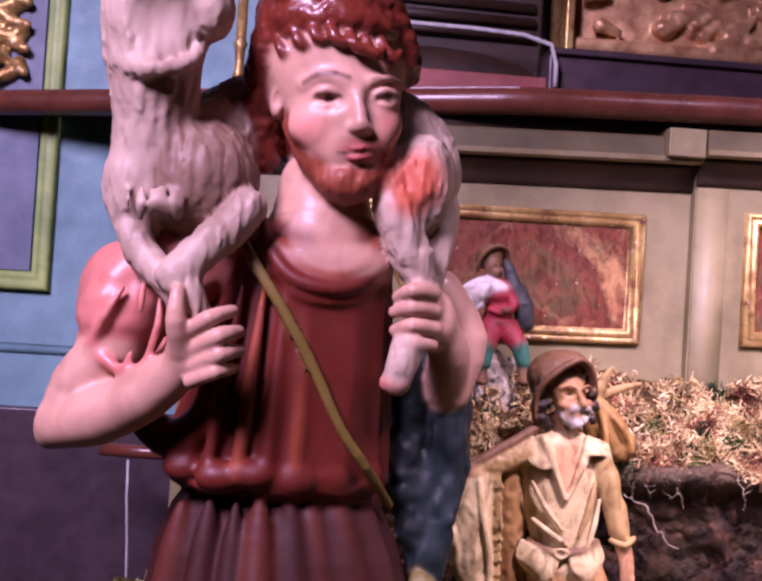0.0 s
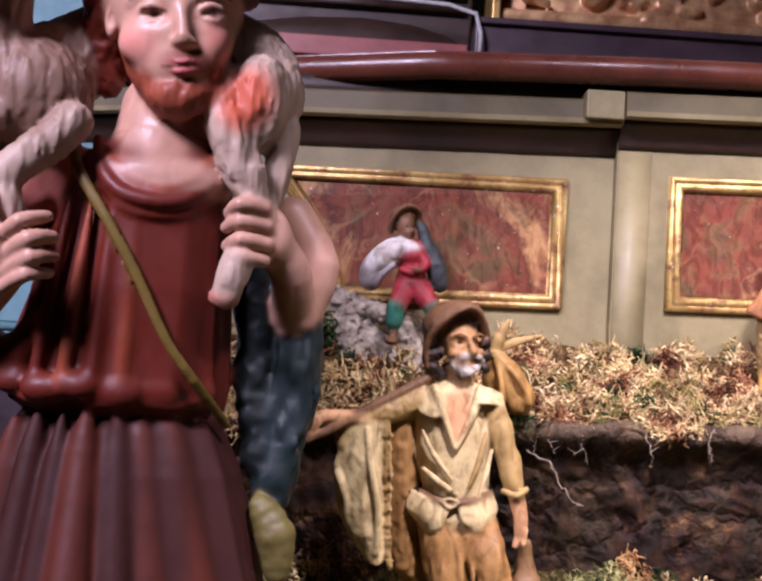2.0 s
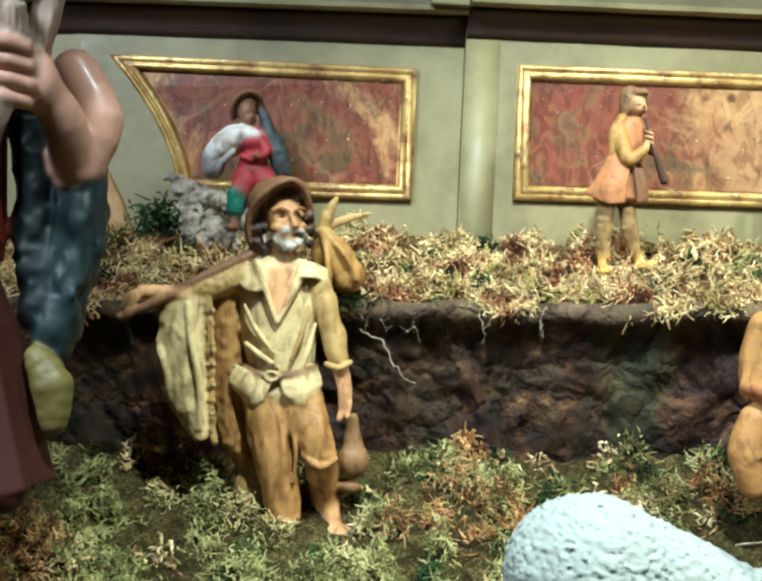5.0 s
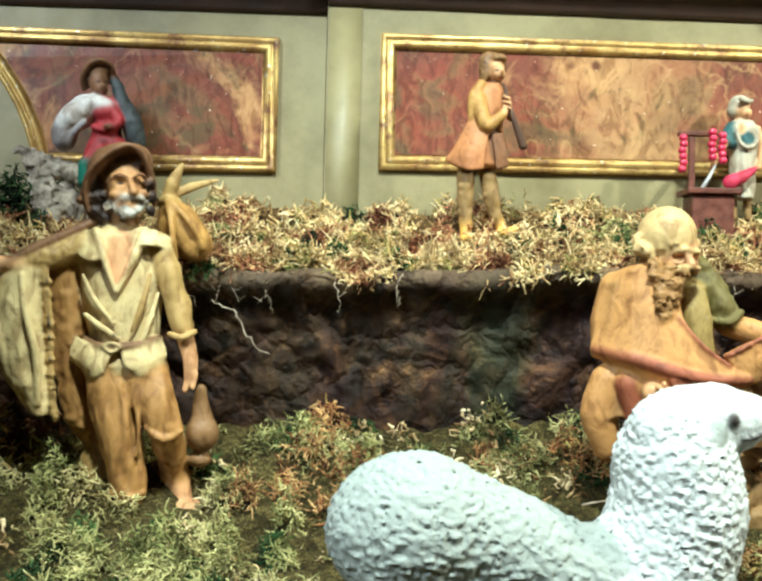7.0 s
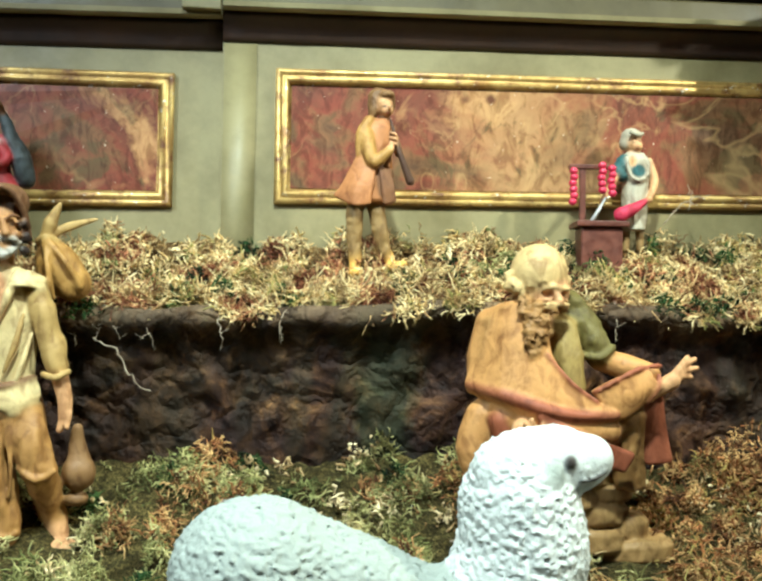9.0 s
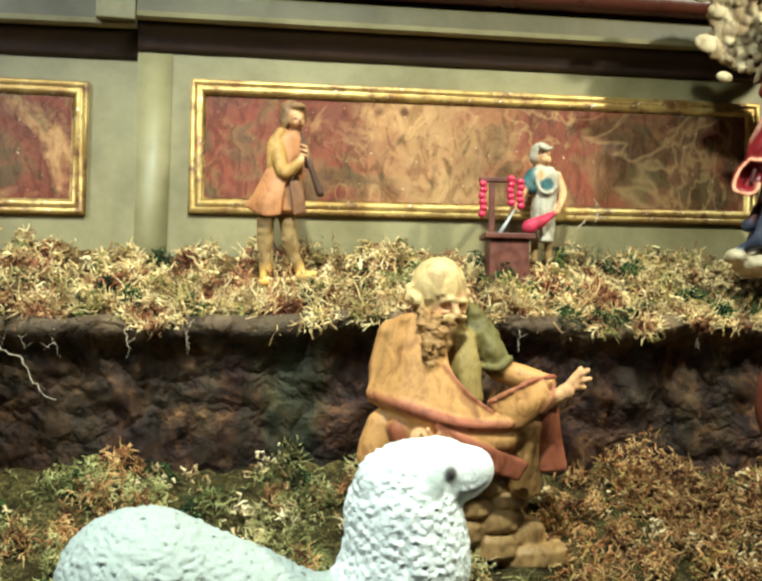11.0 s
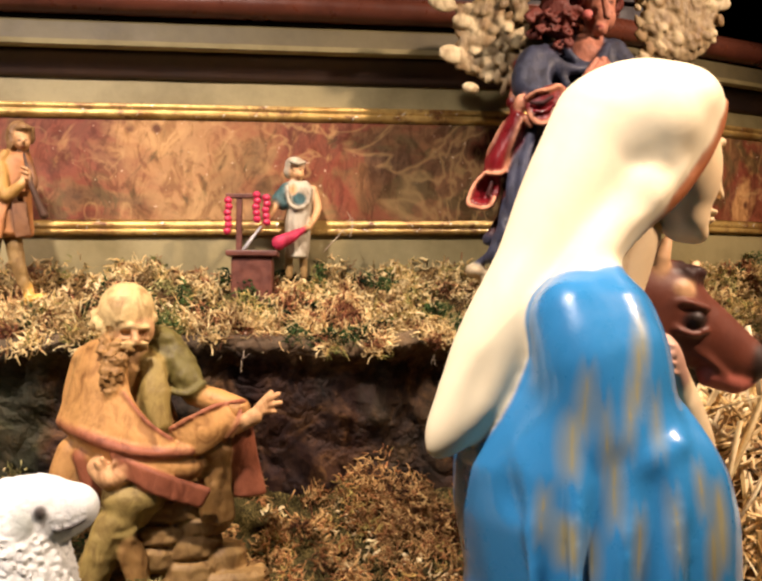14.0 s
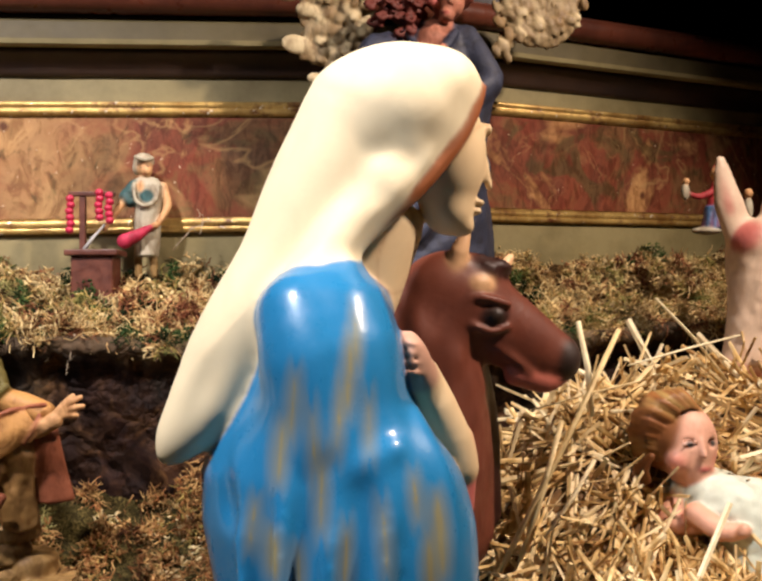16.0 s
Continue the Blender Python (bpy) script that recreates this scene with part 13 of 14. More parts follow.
doll.tube([(-0.0417, -0.042, 0.1301), (-0.0339, -0.0451, 0.1329), (-0.0246, -0.044, 0.1294)], [0.0013, 0.0013, 0.0013], BISQUE, soft=0.001)
doll.line([(-0.0447, -0.044, 0.1397), (-0.0353, -0.0471, 0.1429), (-0.0255, -0.0471, 0.1406)], 0.001, BEARD, edge=0.0015)
doll.line([(-0.0135, -0.0451, 0.1405), (-0.0009, -0.0379, 0.1383)], 0.001, BEARD, edge=0.0015)
doll.tube([(-0.0197, -0.0389, 0.1002), (-0.0141, -0.041, 0.0998), (-0.0053, -0.0369, 0.0999)], [0.0015, 0.002, 0.0015], LIP, soft=0.0015)
doll.tube([(-0.0456, -0.0182, 0.1061), (-0.0644, -0.0147, 0.1105), (-0.0696, 0.0053, 0.1083), (-0.0584, 0.0258, 0.0994)], [0.0015, 0.0029, 0.0031, 0.0026], CURL, soft=0.0015)
doll.tube([(-0.0468, -0.0195, 0.1084), (-0.0655, -0.016, 0.1137), (-0.0705, 0.004, 0.11), (-0.0594, 0.0245, 0.1012)], [0.0015, 0.0032, 0.0031, 0.0026], CURL, soft=0.0015)
doll.tube([(-0.0475, -0.0199, 0.1106), (-0.0666, -0.0163, 0.1159), (-0.072, 0.0037, 0.1127), (-0.0608, 0.0242, 0.1039)], [0.0015, 0.0031, 0.0031, 0.0026], CURL_LIGHT, soft=0.0015)
doll.tube([(-0.048, -0.0199, 0.1128), (-0.0676, -0.0164, 0.1177), (-0.0735, 0.0036, 0.1157), (-0.0624, 0.0241, 0.107)], [0.0015, 0.0029, 0.0031, 0.0026], OCHRE, soft=0.0015)
doll.tube([(-0.0494, -0.0223, 0.1153), (-0.0682, -0.0187, 0.1222), (-0.0734, 0.0013, 0.1166), (-0.0622, 0.0218, 0.1079)], [0.0015, 0.0036, 0.0031, 0.0026], CURL, soft=0.0015)
doll.tube([(-0.0492, -0.0213, 0.1174), (-0.0691, -0.0177, 0.123), (-0.0752, 0.0023, 0.1206), (-0.0642, 0.0227, 0.112)], [0.0015, 0.0031, 0.0031, 0.0026], OCHRE, soft=0.0015)
doll.tube([(-0.0487, -0.0197, 0.1194), (-0.0699, -0.0162, 0.1231), (-0.0774, 0.0038, 0.1252), (-0.0664, 0.0243, 0.1167)], [0.0015, 0.0023, 0.0031, 0.0026], CURL, soft=0.0015)
doll.tube([(-0.0502, -0.0228, 0.1221), (-0.0701, -0.0192, 0.1285), (-0.0764, 0.0008, 0.1256), (-0.0653, 0.0212, 0.1171)], [0.0015, 0.0033, 0.0031, 0.0026], CURL, soft=0.0015)
doll.tube([(-0.05, -0.0225, 0.1242), (-0.0705, -0.0189, 0.1301), (-0.0774, 0.0011, 0.1291), (-0.0664, 0.0216, 0.1206)], [0.0015, 0.003, 0.0031, 0.0026], OCHRE, soft=0.0015)
doll.tube([(-0.0498, -0.0222, 0.1264), (-0.0709, -0.0187, 0.1317), (-0.0783, 0.0013, 0.1325), (-0.0673, 0.0218, 0.1241)], [0.0015, 0.0027, 0.0031, 0.0026], CURL, soft=0.0015)
doll.tube([(-0.0508, -0.0248, 0.129), (-0.0708, -0.0212, 0.1365), (-0.0772, -0.0012, 0.1334), (-0.0662, 0.0193, 0.125)], [0.0015, 0.0034, 0.0031, 0.0026], CURL, soft=0.0015)
doll.tube([(-0.0496, -0.0228, 0.1309), (-0.0711, -0.0192, 0.1361), (-0.079, 0.0008, 0.1385), (-0.0679, 0.0213, 0.1302)], [0.0015, 0.0025, 0.0031, 0.0026], CURL, soft=0.0015)
doll.tube([(-0.0499, -0.0242, 0.1333), (-0.0709, -0.0206, 0.1397), (-0.0783, -0.0007, 0.1403), (-0.0673, 0.0198, 0.1321)], [0.0015, 0.0029, 0.0031, 0.0026], CURL_LIGHT, soft=0.0015)
doll.tube([(-0.0499, -0.0252, 0.1355), (-0.0706, -0.0216, 0.1426), (-0.0778, -0.0016, 0.1426), (-0.0668, 0.0189, 0.1344)], [0.0015, 0.003, 0.0031, 0.0026], CURL, soft=0.0015)
doll.tube([(-0.0504, -0.0274, 0.1379), (-0.0701, -0.0238, 0.147), (-0.0764, -0.0039, 0.1436), (-0.0653, 0.0166, 0.1354)], [0.0015, 0.0037, 0.0031, 0.0026], CURL, soft=0.0015)
doll.tube([(-0.0491, -0.026, 0.1398), (-0.0699, -0.0224, 0.1471), (-0.0772, -0.0024, 0.148), (-0.0661, 0.018, 0.14)], [0.0015, 0.003, 0.0031, 0.0026], CURL_LIGHT, soft=0.0015)
doll.tube([(-0.0496, -0.0287, 0.1422), (-0.0692, -0.0251, 0.1519), (-0.0751, -0.0052, 0.1485), (-0.064, 0.0153, 0.1405)], [0.0015, 0.0038, 0.0031, 0.0026], CURL, soft=0.0015)
doll.tube([(-0.0475, -0.0259, 0.1437), (-0.0689, -0.0223, 0.1505), (-0.0766, -0.0024, 0.1542), (-0.0655, 0.0181, 0.1462)], [0.0015, 0.0025, 0.0031, 0.0026], CURL, soft=0.0015)
doll.tube([(-0.0468, -0.0263, 0.1457), (-0.0681, -0.0227, 0.1525), (-0.0758, -0.0028, 0.1567), (-0.0647, 0.0177, 0.1489)], [0.0015, 0.0025, 0.0031, 0.0026], CURL_LIGHT, soft=0.0015)
doll.tube([(-0.0462, -0.027, 0.1476), (-0.0673, -0.0235, 0.1549), (-0.0747, -0.0035, 0.1589), (-0.0635, 0.017, 0.1511)], [0.0015, 0.0026, 0.0031, 0.0026], CURL, soft=0.0015)
doll.tube([(-0.0459, -0.0288, 0.1495), (-0.0662, -0.0252, 0.1583), (-0.0728, -0.0052, 0.1601), (-0.0616, 0.0153, 0.1523)], [0.0015, 0.003, 0.0031, 0.0026], CURL, soft=0.0015)
doll.tube([(-0.0459, -0.0309, 0.1515), (-0.065, -0.0274, 0.1622), (-0.0705, -0.0074, 0.1608), (-0.0592, 0.0131, 0.153)], [0.0015, 0.0037, 0.0031, 0.0026], CURL_LIGHT, soft=0.0015)
doll.tube([(-0.0445, -0.0306, 0.153), (-0.064, -0.027, 0.1631), (-0.0697, -0.0071, 0.1637), (-0.0584, 0.0134, 0.156)], [0.0015, 0.0034, 0.0031, 0.0026], CURL, soft=0.0015)
doll.tube([(-0.0432, -0.0305, 0.1545), (-0.0628, -0.0269, 0.1642), (-0.0687, -0.0069, 0.1664), (-0.0574, 0.0136, 0.1587)], [0.0015, 0.0031, 0.0031, 0.0026], OCHRE, soft=0.0015)
doll.tube([(-0.0412, -0.0289, 0.1557), (-0.0617, -0.0253, 0.1636), (-0.0684, -0.0054, 0.1703), (-0.0571, 0.0151, 0.1627)], [0.0015, 0.0024, 0.0031, 0.0026], CURL, soft=0.0015)
doll.tube([(-0.0402, -0.0297, 0.1571), (-0.0603, -0.0261, 0.1655), (-0.0666, -0.0061, 0.1719), (-0.0553, 0.0144, 0.1644)], [0.0015, 0.0024, 0.0031, 0.0026], CURL, soft=0.0015)
doll.tube([(-0.0395, -0.0313, 0.1585), (-0.0588, -0.0277, 0.1683), (-0.0642, -0.0078, 0.1726), (-0.0528, 0.0127, 0.1651)], [0.0015, 0.0029, 0.0031, 0.0026], OCHRE, soft=0.0015)
doll.tube([(-0.0381, -0.0313, 0.1596), (-0.0573, -0.0277, 0.1691), (-0.0627, -0.0077, 0.1748), (-0.0513, 0.0127, 0.1673)], [0.0015, 0.0027, 0.0031, 0.0026], CURL_LIGHT, soft=0.0015)
doll.tube([(-0.0375, -0.0332, 0.1609), (-0.0555, -0.0296, 0.172), (-0.0597, -0.0096, 0.1748), (-0.0482, 0.0109, 0.1673)], [0.0015, 0.0033, 0.0031, 0.0026], CURL, soft=0.0015)
doll.tube([(-0.0348, -0.0309, 0.1615), (-0.0536, -0.0273, 0.1711), (-0.0584, -0.0073, 0.1778), (-0.0469, 0.0132, 0.1704)], [0.0015, 0.0026, 0.0031, 0.0026], CURL_LIGHT, soft=0.0015)
doll.tube([(-0.033, -0.0305, 0.1622), (-0.0514, -0.0269, 0.1722), (-0.0558, -0.007, 0.1788), (-0.0443, 0.0135, 0.1714)], [0.0015, 0.0026, 0.0031, 0.0026], CURL, soft=0.0015)
doll.tube([(-0.0321, -0.0319, 0.1631), (-0.0491, -0.0284, 0.1752), (-0.052, -0.0084, 0.178), (-0.0404, 0.0121, 0.1706)], [0.0015, 0.0034, 0.0031, 0.0026], OCHRE, soft=0.0015)
doll.tube([(-0.0298, -0.0306, 0.1634), (-0.0469, -0.027, 0.1749), (-0.0499, -0.007, 0.1798), (-0.0383, 0.0135, 0.1724)], [0.0015, 0.003, 0.0031, 0.0026], OCHRE, soft=0.0015)
doll.tube([(-0.0283, -0.0309, 0.1639), (-0.0446, -0.0273, 0.1764), (-0.0467, -0.0073, 0.1798), (-0.035, 0.0132, 0.1724)], [0.0015, 0.0033, 0.0031, 0.0026], CURL, soft=0.0015)
doll.tube([(-0.0268, -0.0313, 0.1643), (-0.0422, -0.0277, 0.1778), (-0.0434, -0.0077, 0.1795), (-0.0316, 0.0128, 0.1721)], [0.0015, 0.0037, 0.0031, 0.0026], CURL, soft=0.0015)
doll.tube([(-0.0243, -0.0295, 0.1643), (-0.04, -0.026, 0.1768), (-0.0414, -0.006, 0.1812), (-0.0296, 0.0145, 0.1738)], [0.0015, 0.0032, 0.0031, 0.0026], OCHRE, soft=0.0015)
doll.tube([(-0.022, -0.0284, 0.1642), (-0.0377, -0.0248, 0.1762), (-0.0391, -0.0048, 0.1822), (-0.0272, 0.0157, 0.1748)], [0.0015, 0.003, 0.0031, 0.0026], CURL, soft=0.0015)
doll.tube([(-0.0193, -0.0264, 0.1639), (-0.0354, -0.0228, 0.1746), (-0.0371, -0.0028, 0.1839), (-0.0252, 0.0176, 0.1765)], [0.0015, 0.0024, 0.0031, 0.0026], OCHRE, soft=0.0015)
doll.tube([(-0.0191, -0.0293, 0.1641), (-0.0328, -0.0257, 0.1784), (-0.0322, -0.0058, 0.1806), (-0.0201, 0.0147, 0.1732)], [0.0015, 0.0037, 0.0031, 0.0026], CURL, soft=0.0015)
doll.tube([(-0.017, -0.0287, 0.1637), (-0.0304, -0.0251, 0.178), (-0.0294, -0.0051, 0.1807), (-0.0173, 0.0154, 0.1732)], [0.0015, 0.0036, 0.0031, 0.0026], OCHRE, soft=0.0015)
doll.tube([(-0.0147, -0.0273, 0.1632), (-0.0281, -0.0237, 0.1767), (-0.0271, -0.0038, 0.1812), (-0.015, 0.0167, 0.1738)], [0.0015, 0.0033, 0.0031, 0.0026], CURL_LIGHT, soft=0.0015)
doll.tube([(-0.0134, -0.0281, 0.1627), (-0.0257, -0.0245, 0.1776), (-0.0235, -0.0045, 0.1797), (-0.0113, 0.016, 0.1722)], [0.0015, 0.0038, 0.0031, 0.0026], CURL_LIGHT, soft=0.0015)
doll.tube([(-0.0098, -0.0242, 0.1616), (-0.0236, -0.0206, 0.1733), (-0.0227, -0.0007, 0.1824), (-0.0106, 0.0198, 0.175)], [0.0015, 0.0025, 0.0031, 0.0026], OCHRE, soft=0.0015)
doll.tube([(-0.0084, -0.0247, 0.1609), (-0.0212, -0.0211, 0.1736), (-0.0193, -0.0011, 0.1808), (-0.0071, 0.0194, 0.1734)], [0.0015, 0.0029, 0.0031, 0.0026], CURL_LIGHT, soft=0.0015)
doll.tube([(-0.0671, -0.0256, 0.113), (-0.0727, -0.0205, 0.0994), (-0.0659, -0.0174, 0.0856)], [0.0046, 0.0051, 0.0031], CURL, soft=0.002)
doll.tube([(-0.0696, -0.0225, 0.1095), (-0.0741, -0.0174, 0.0964), (-0.0679, -0.0143, 0.0836)], [0.0046, 0.0051, 0.0031], CURL, soft=0.002)
doll.tube([(-0.0721, -0.0195, 0.106), (-0.0756, -0.0143, 0.0933), (-0.0699, -0.0113, 0.0815)], [0.0046, 0.0051, 0.0031], CURL, soft=0.002)
doll.tube([(-0.0747, -0.0164, 0.1025), (-0.077, -0.0113, 0.0902), (-0.0719, -0.0082, 0.0795)], [0.0046, 0.0051, 0.0031], CURL, soft=0.002)
doll.tube([(-0.0773, -0.0133, 0.0989), (-0.0785, -0.0082, 0.0871), (-0.0739, -0.0051, 0.0774)], [0.0046, 0.0051, 0.0031], CURL, soft=0.002)
doll.cap((0.0011, 0, 0.0829), (0.0038, 0, 0.0694), 0.0174, 0.0205, BISQUE, soft=0.0051)
doll.tube([(-0.0107, 0, 0.0593), (0.0351, 0, 0.0414), (0.0424, -0.0051, -0.0649)], [0.0318, 0.041, 0.0563], GOWN, soft=0.0102, bump=0.002, grain=60)
doll.tube([(-0.0295, -0.0154, 0.0682), (0.0187, -0.0205, 0.0727), (0.0387, -0.0154, 0.0763)], [0.0092, 0.0092, 0.0092], VEIL, soft=0.0041, bump=0.0026, grain=160)
doll.tube([(0.0471, -0.0102, 0.0644), (0.0731, -0.0154, 0.0698), (0.105, -0.0205, 0.0803)], [0.0154, 0.0143, 0.0123], BISQUE, soft=0.0041)
doll.tube([(-0.0352, -0.0154, 0.0579), (-0.0483, -0.0307, 0.0434), (-0.0259, -0.041, 0.0396)], [0.0143, 0.0123, 0.0082], BISQUE, soft=0.0041)
doll.ell((-0.0431, -0.0256, 0.0447), (0.0184, 0.0123, 0.0123), HOOF, soft=0.0031)
doll.tube([(0.0020, -0.0300, 0.0600), (0.0450, -0.0460, 0.0360), (0.0620, -0.0680, -0.0300)], [0.0330, 0.0480, 0.0580], GOWN, soft=0.0080, bump=0.0030, grain=45)
doll.tube([(0.0240, -0.0760, 0.0580), (0.0460, -0.0950, 0.0200), (0.0560, -0.1180, -0.0300)], [0.0030, 0.0060, 0.0060], GOWN, soft=0.0060)
doll.tube([(0.0660, -0.0760, 0.0560), (0.0840, -0.0950, 0.0200), (0.0960, -0.1080, -0.0300)], [0.0030, 0.0060, 0.0060], GOWN, soft=0.0060)
doll.tube([(-0.0300, -0.0500, 0.0560), (-0.0120, -0.0720, 0.0420), (0.0060, -0.0820, 0.0440)], [0.0120, 0.0110, 0.0080], BISQUE, soft=0.0040)
doll.fire("infant_doll", PLASTER, (1.6364, 0.98, 0.7462), "Painted infant doll in a pale gown lying on straw", "doll")


donkey = Clay(0.0042)
donkey.tube([(-0.0478, 0, 0.2911), (-0.0366, 0, 0.2354), (-0.0142, 0, 0.1736)], [0.007, 0.0198, 0.0198], DONKEY, soft=0.0047, flat=0.6)
donkey.line([(-0.0554, -0.0175, 0.2761), (-0.043, -0.0175, 0.2274)], 0.0082, ROSE, edge=0.0047)
donkey.tube([(0.0381, 0.0117, 0.2879), (0.0338, 0.0117, 0.231), (0.0194, 0.0058, 0.1739)], [0.007, 0.0198, 0.0198], DONKEY, soft=0.0047, flat=0.6)
donkey.tube([(0.0092, 0, 0.1736), (-0.0053, -0.0117, 0.0992), (-0.0227, -0.0175, 0.0384)], [0.0455, 0.0373, 0.0326], DONKEY, soft=0.0117, bump=0.0023, grain=60)
donkey.ell((-0.0074, -0.0117, 0.1852), (0.0291, 0.0257, 0.0257), ROSE, soft=0.0093)
donkey.tube([(0.0431, 0.0233, 0.1495), (0.1628, 0.0466, 0.0977), (0.3082, 0.0466, 0.0566)], [0.0641, 0.0933, 0.1049], DONKEY, soft=0.0175)
donkey.ell((-0.0262, -0.0175, 0.0262), (0.035, 0.0291, 0.0233), ROSE, soft=0.007)
donkey.cap((0.1187, 0.035, 0.0593), (0.1166, 0.035, -0.0697), 0.0525, 0.0466, DONKEY, soft=0.0117)
donkey.dab((-0.0412, -0.0408, 0.1234), (0.0082, 0.0117, 0.007), SOOT)
donkey.fire("donkey_statue", PLASTER, (1.7895, 1.12, 0.914), "Pale plaster donkey with upright ears beside the straw", "statue")


nurse = Clay(0.0012)
nurse.ell((0.0048, 0, 0.0853), (0.0091, 0.0091, 0.011), SKIN_TAN, soft=0.0019)
nurse.ell((0.0085, 0.0026, 0.0913), (0.0104, 0.0097, 0.0091), RED_COAT, soft=0.0019)
nurse.robe([(0.0743, 0.0069, 0, 0.0091, 0.0078), (0.0599, 0.0067, 0, 0.0143, 0.0104), (0.0358, 0.0041, 0, 0.0156, 0.0117), (0.0096, 0.0001, 0, 0.0195, 0.0143)], RED_COAT, soft=0.0019)
nurse.robe([(0.0392, 0.0034, 0, 0.0169, 0.0123), (0.0082, 0.0001, 0, 0.0201, 0.0156)], MANTLE, soft=0.0019, pleats=7, depth=0.1)
nurse.tube([(-0.0019, -0.0052, 0.0612), (-0.026, -0.0091, 0.0516), (-0.0447, -0.0104, 0.056)], [0.0052, 0.0045, 0.0032], RED_COAT, soft=0.0019)
nurse.ell((-0.0482, -0.0104, 0.058), (0.0065, 0.0058, 0.0117), APRON, soft=0.0013)
nurse.ell((-0.0466, -0.0104, 0.0723), (0.0052, 0.0052, 0.0052), SKIN_TAN, soft=0.0013)
nurse.ell((-0.013, -0.0039, 0.0044), (0.0221, 0.013, 0.0058), APRON, soft=0.0019)
nurse.ell((0.0522, 0, 0.0362), (0.0065, 0.0065, 0.0169), APRON, soft=0.0019)
nurse.ell((0.0525, 0, 0.0583), (0.0065, 0.0065, 0.0071), SKIN_TAN, soft=0.0013)
nurse.fire("nurse_figurine", RESIN, (1.8013, 1.25, 1.121), "Tiny painted figurine in red and blue holding out a child", "figurine")


# ---------------------------------------------------------------- moss and straw
def strands(name, roots, lean, length, radius, curl, rise_up, material, label, category, seed, steps=6):
    """Curled threads, each a thin three-sided tube from its root."""
    rng = np.random.default_rng(seed)
    n = len(roots)
    way = lean + rng.normal(0, 0.75, (n, 3))
    way[:, 2] = np.abs(way[:, 2]) * rise_up + 0.1
    way /= np.linalg.norm(way, axis=1)[:, None]
    long = length * rng.uniform(0.45, 1.35, n)
    pts, p = [], roots.copy()
    bend = rng.normal(0, 1, (n, 3))
    for k in range(steps):
        pts.append(p.copy())
        way = way + curl * bend + rng.normal(0, curl * 0.7, (n, 3)) + np.array((0, 0, -0.10 * k / steps))
        way /= np.linalg.norm(way, axis=1)[:, None]
        p = p + way * (long / (steps - 1))[:, None]
    pts = np.stack(pts, 1)
    tang = np.gradient(pts, axis=1)
    tang /= np.linalg.norm(tang, axis=2)[..., None] + 1e-9
    side = np.cross(tang, np.array((0.3, 0.2, 0.93)))
    side /= np.linalg.norm(side, axis=2)[..., None] + 1e-9
    up = np.cross(side, tang)
    r = (radius * rng.uniform(0.6, 1.5, n))[:, None] * np.linspace(1.0, 0.45, steps)[None]
    ringed = [pts + r[..., None] * (math.cos(a) * side + math.sin(a) * up) for a in (0, 2.094, 4.189)]
    verts = np.stack(ringed, 2).reshape(-1, 3)
    base = (np.arange(n)[:, None, None] * steps + np.arange(steps - 1)[None, :, None]) * 3
    j = np.arange(3)[None, None]
    k = (np.arange(3)[None, None] + 1) % 3
    quads = np.stack([base + j, base + k, base + k + 3, base + j + 3], -1).reshape(-1, 4)
    me = bpy.data.meshes.new(name)
    me.vertices.add(len(verts))
    me.vertices.foreach_set("co", verts.astype(np.float32).ravel())
    me.loops.add(len(quads) * 4)
    me.loops.foreach_set("vertex_index", quads.astype(np.int32).ravel())
    me.polygons.add(len(quads))
    me.polygons.foreach_set("loop_start", np.arange(0, len(quads) * 4, 4, dtype=np.int32))
    me.update(calc_edges=True)
    me.polygons.foreach_set("use_smooth", [True] * len(me.polygons))
    me.materials.append(material)
    return tagged(new(name, me), label, category, kind="stuff")


def tufts(n, per, x0, x1, pick_y, height, spread, seed, keep=None):
    rng = np.random.default_rng(seed)
    x = rng.uniform(x0, x1, n)
    y = pick_y(x, rng.random(n))
    if keep is not None:
        ok = keep(x, y)
        x, y = x[ok], y[ok]
    swell = 0.032 * rng.random(len(x)) ** 1.4
    cx, cy, cs = (np.repeat(v, per) for v in (x, y, swell))
    off = rng.normal(0, spread, (len(cx), 2))
    px, py = cx + off[:, 0], cy + off[:, 1]
    pz = height(px, py) - 0.003 + cs * np.exp(-(off ** 2).sum(1) / (2 * spread ** 2))
    lean = np.stack([off[:, 0], off[:, 1], np.full(len(px), spread)], 1) / spread
    return np.stack([px, py, pz], 1), lean


def terrace_y(x, u):
    return lip(x)[0] - 0.006 + u * np.clip(1.36 - lip(x)[0] + np.clip(x - 1.37, 0, 9) * 0.36, 0.05, 0.4)


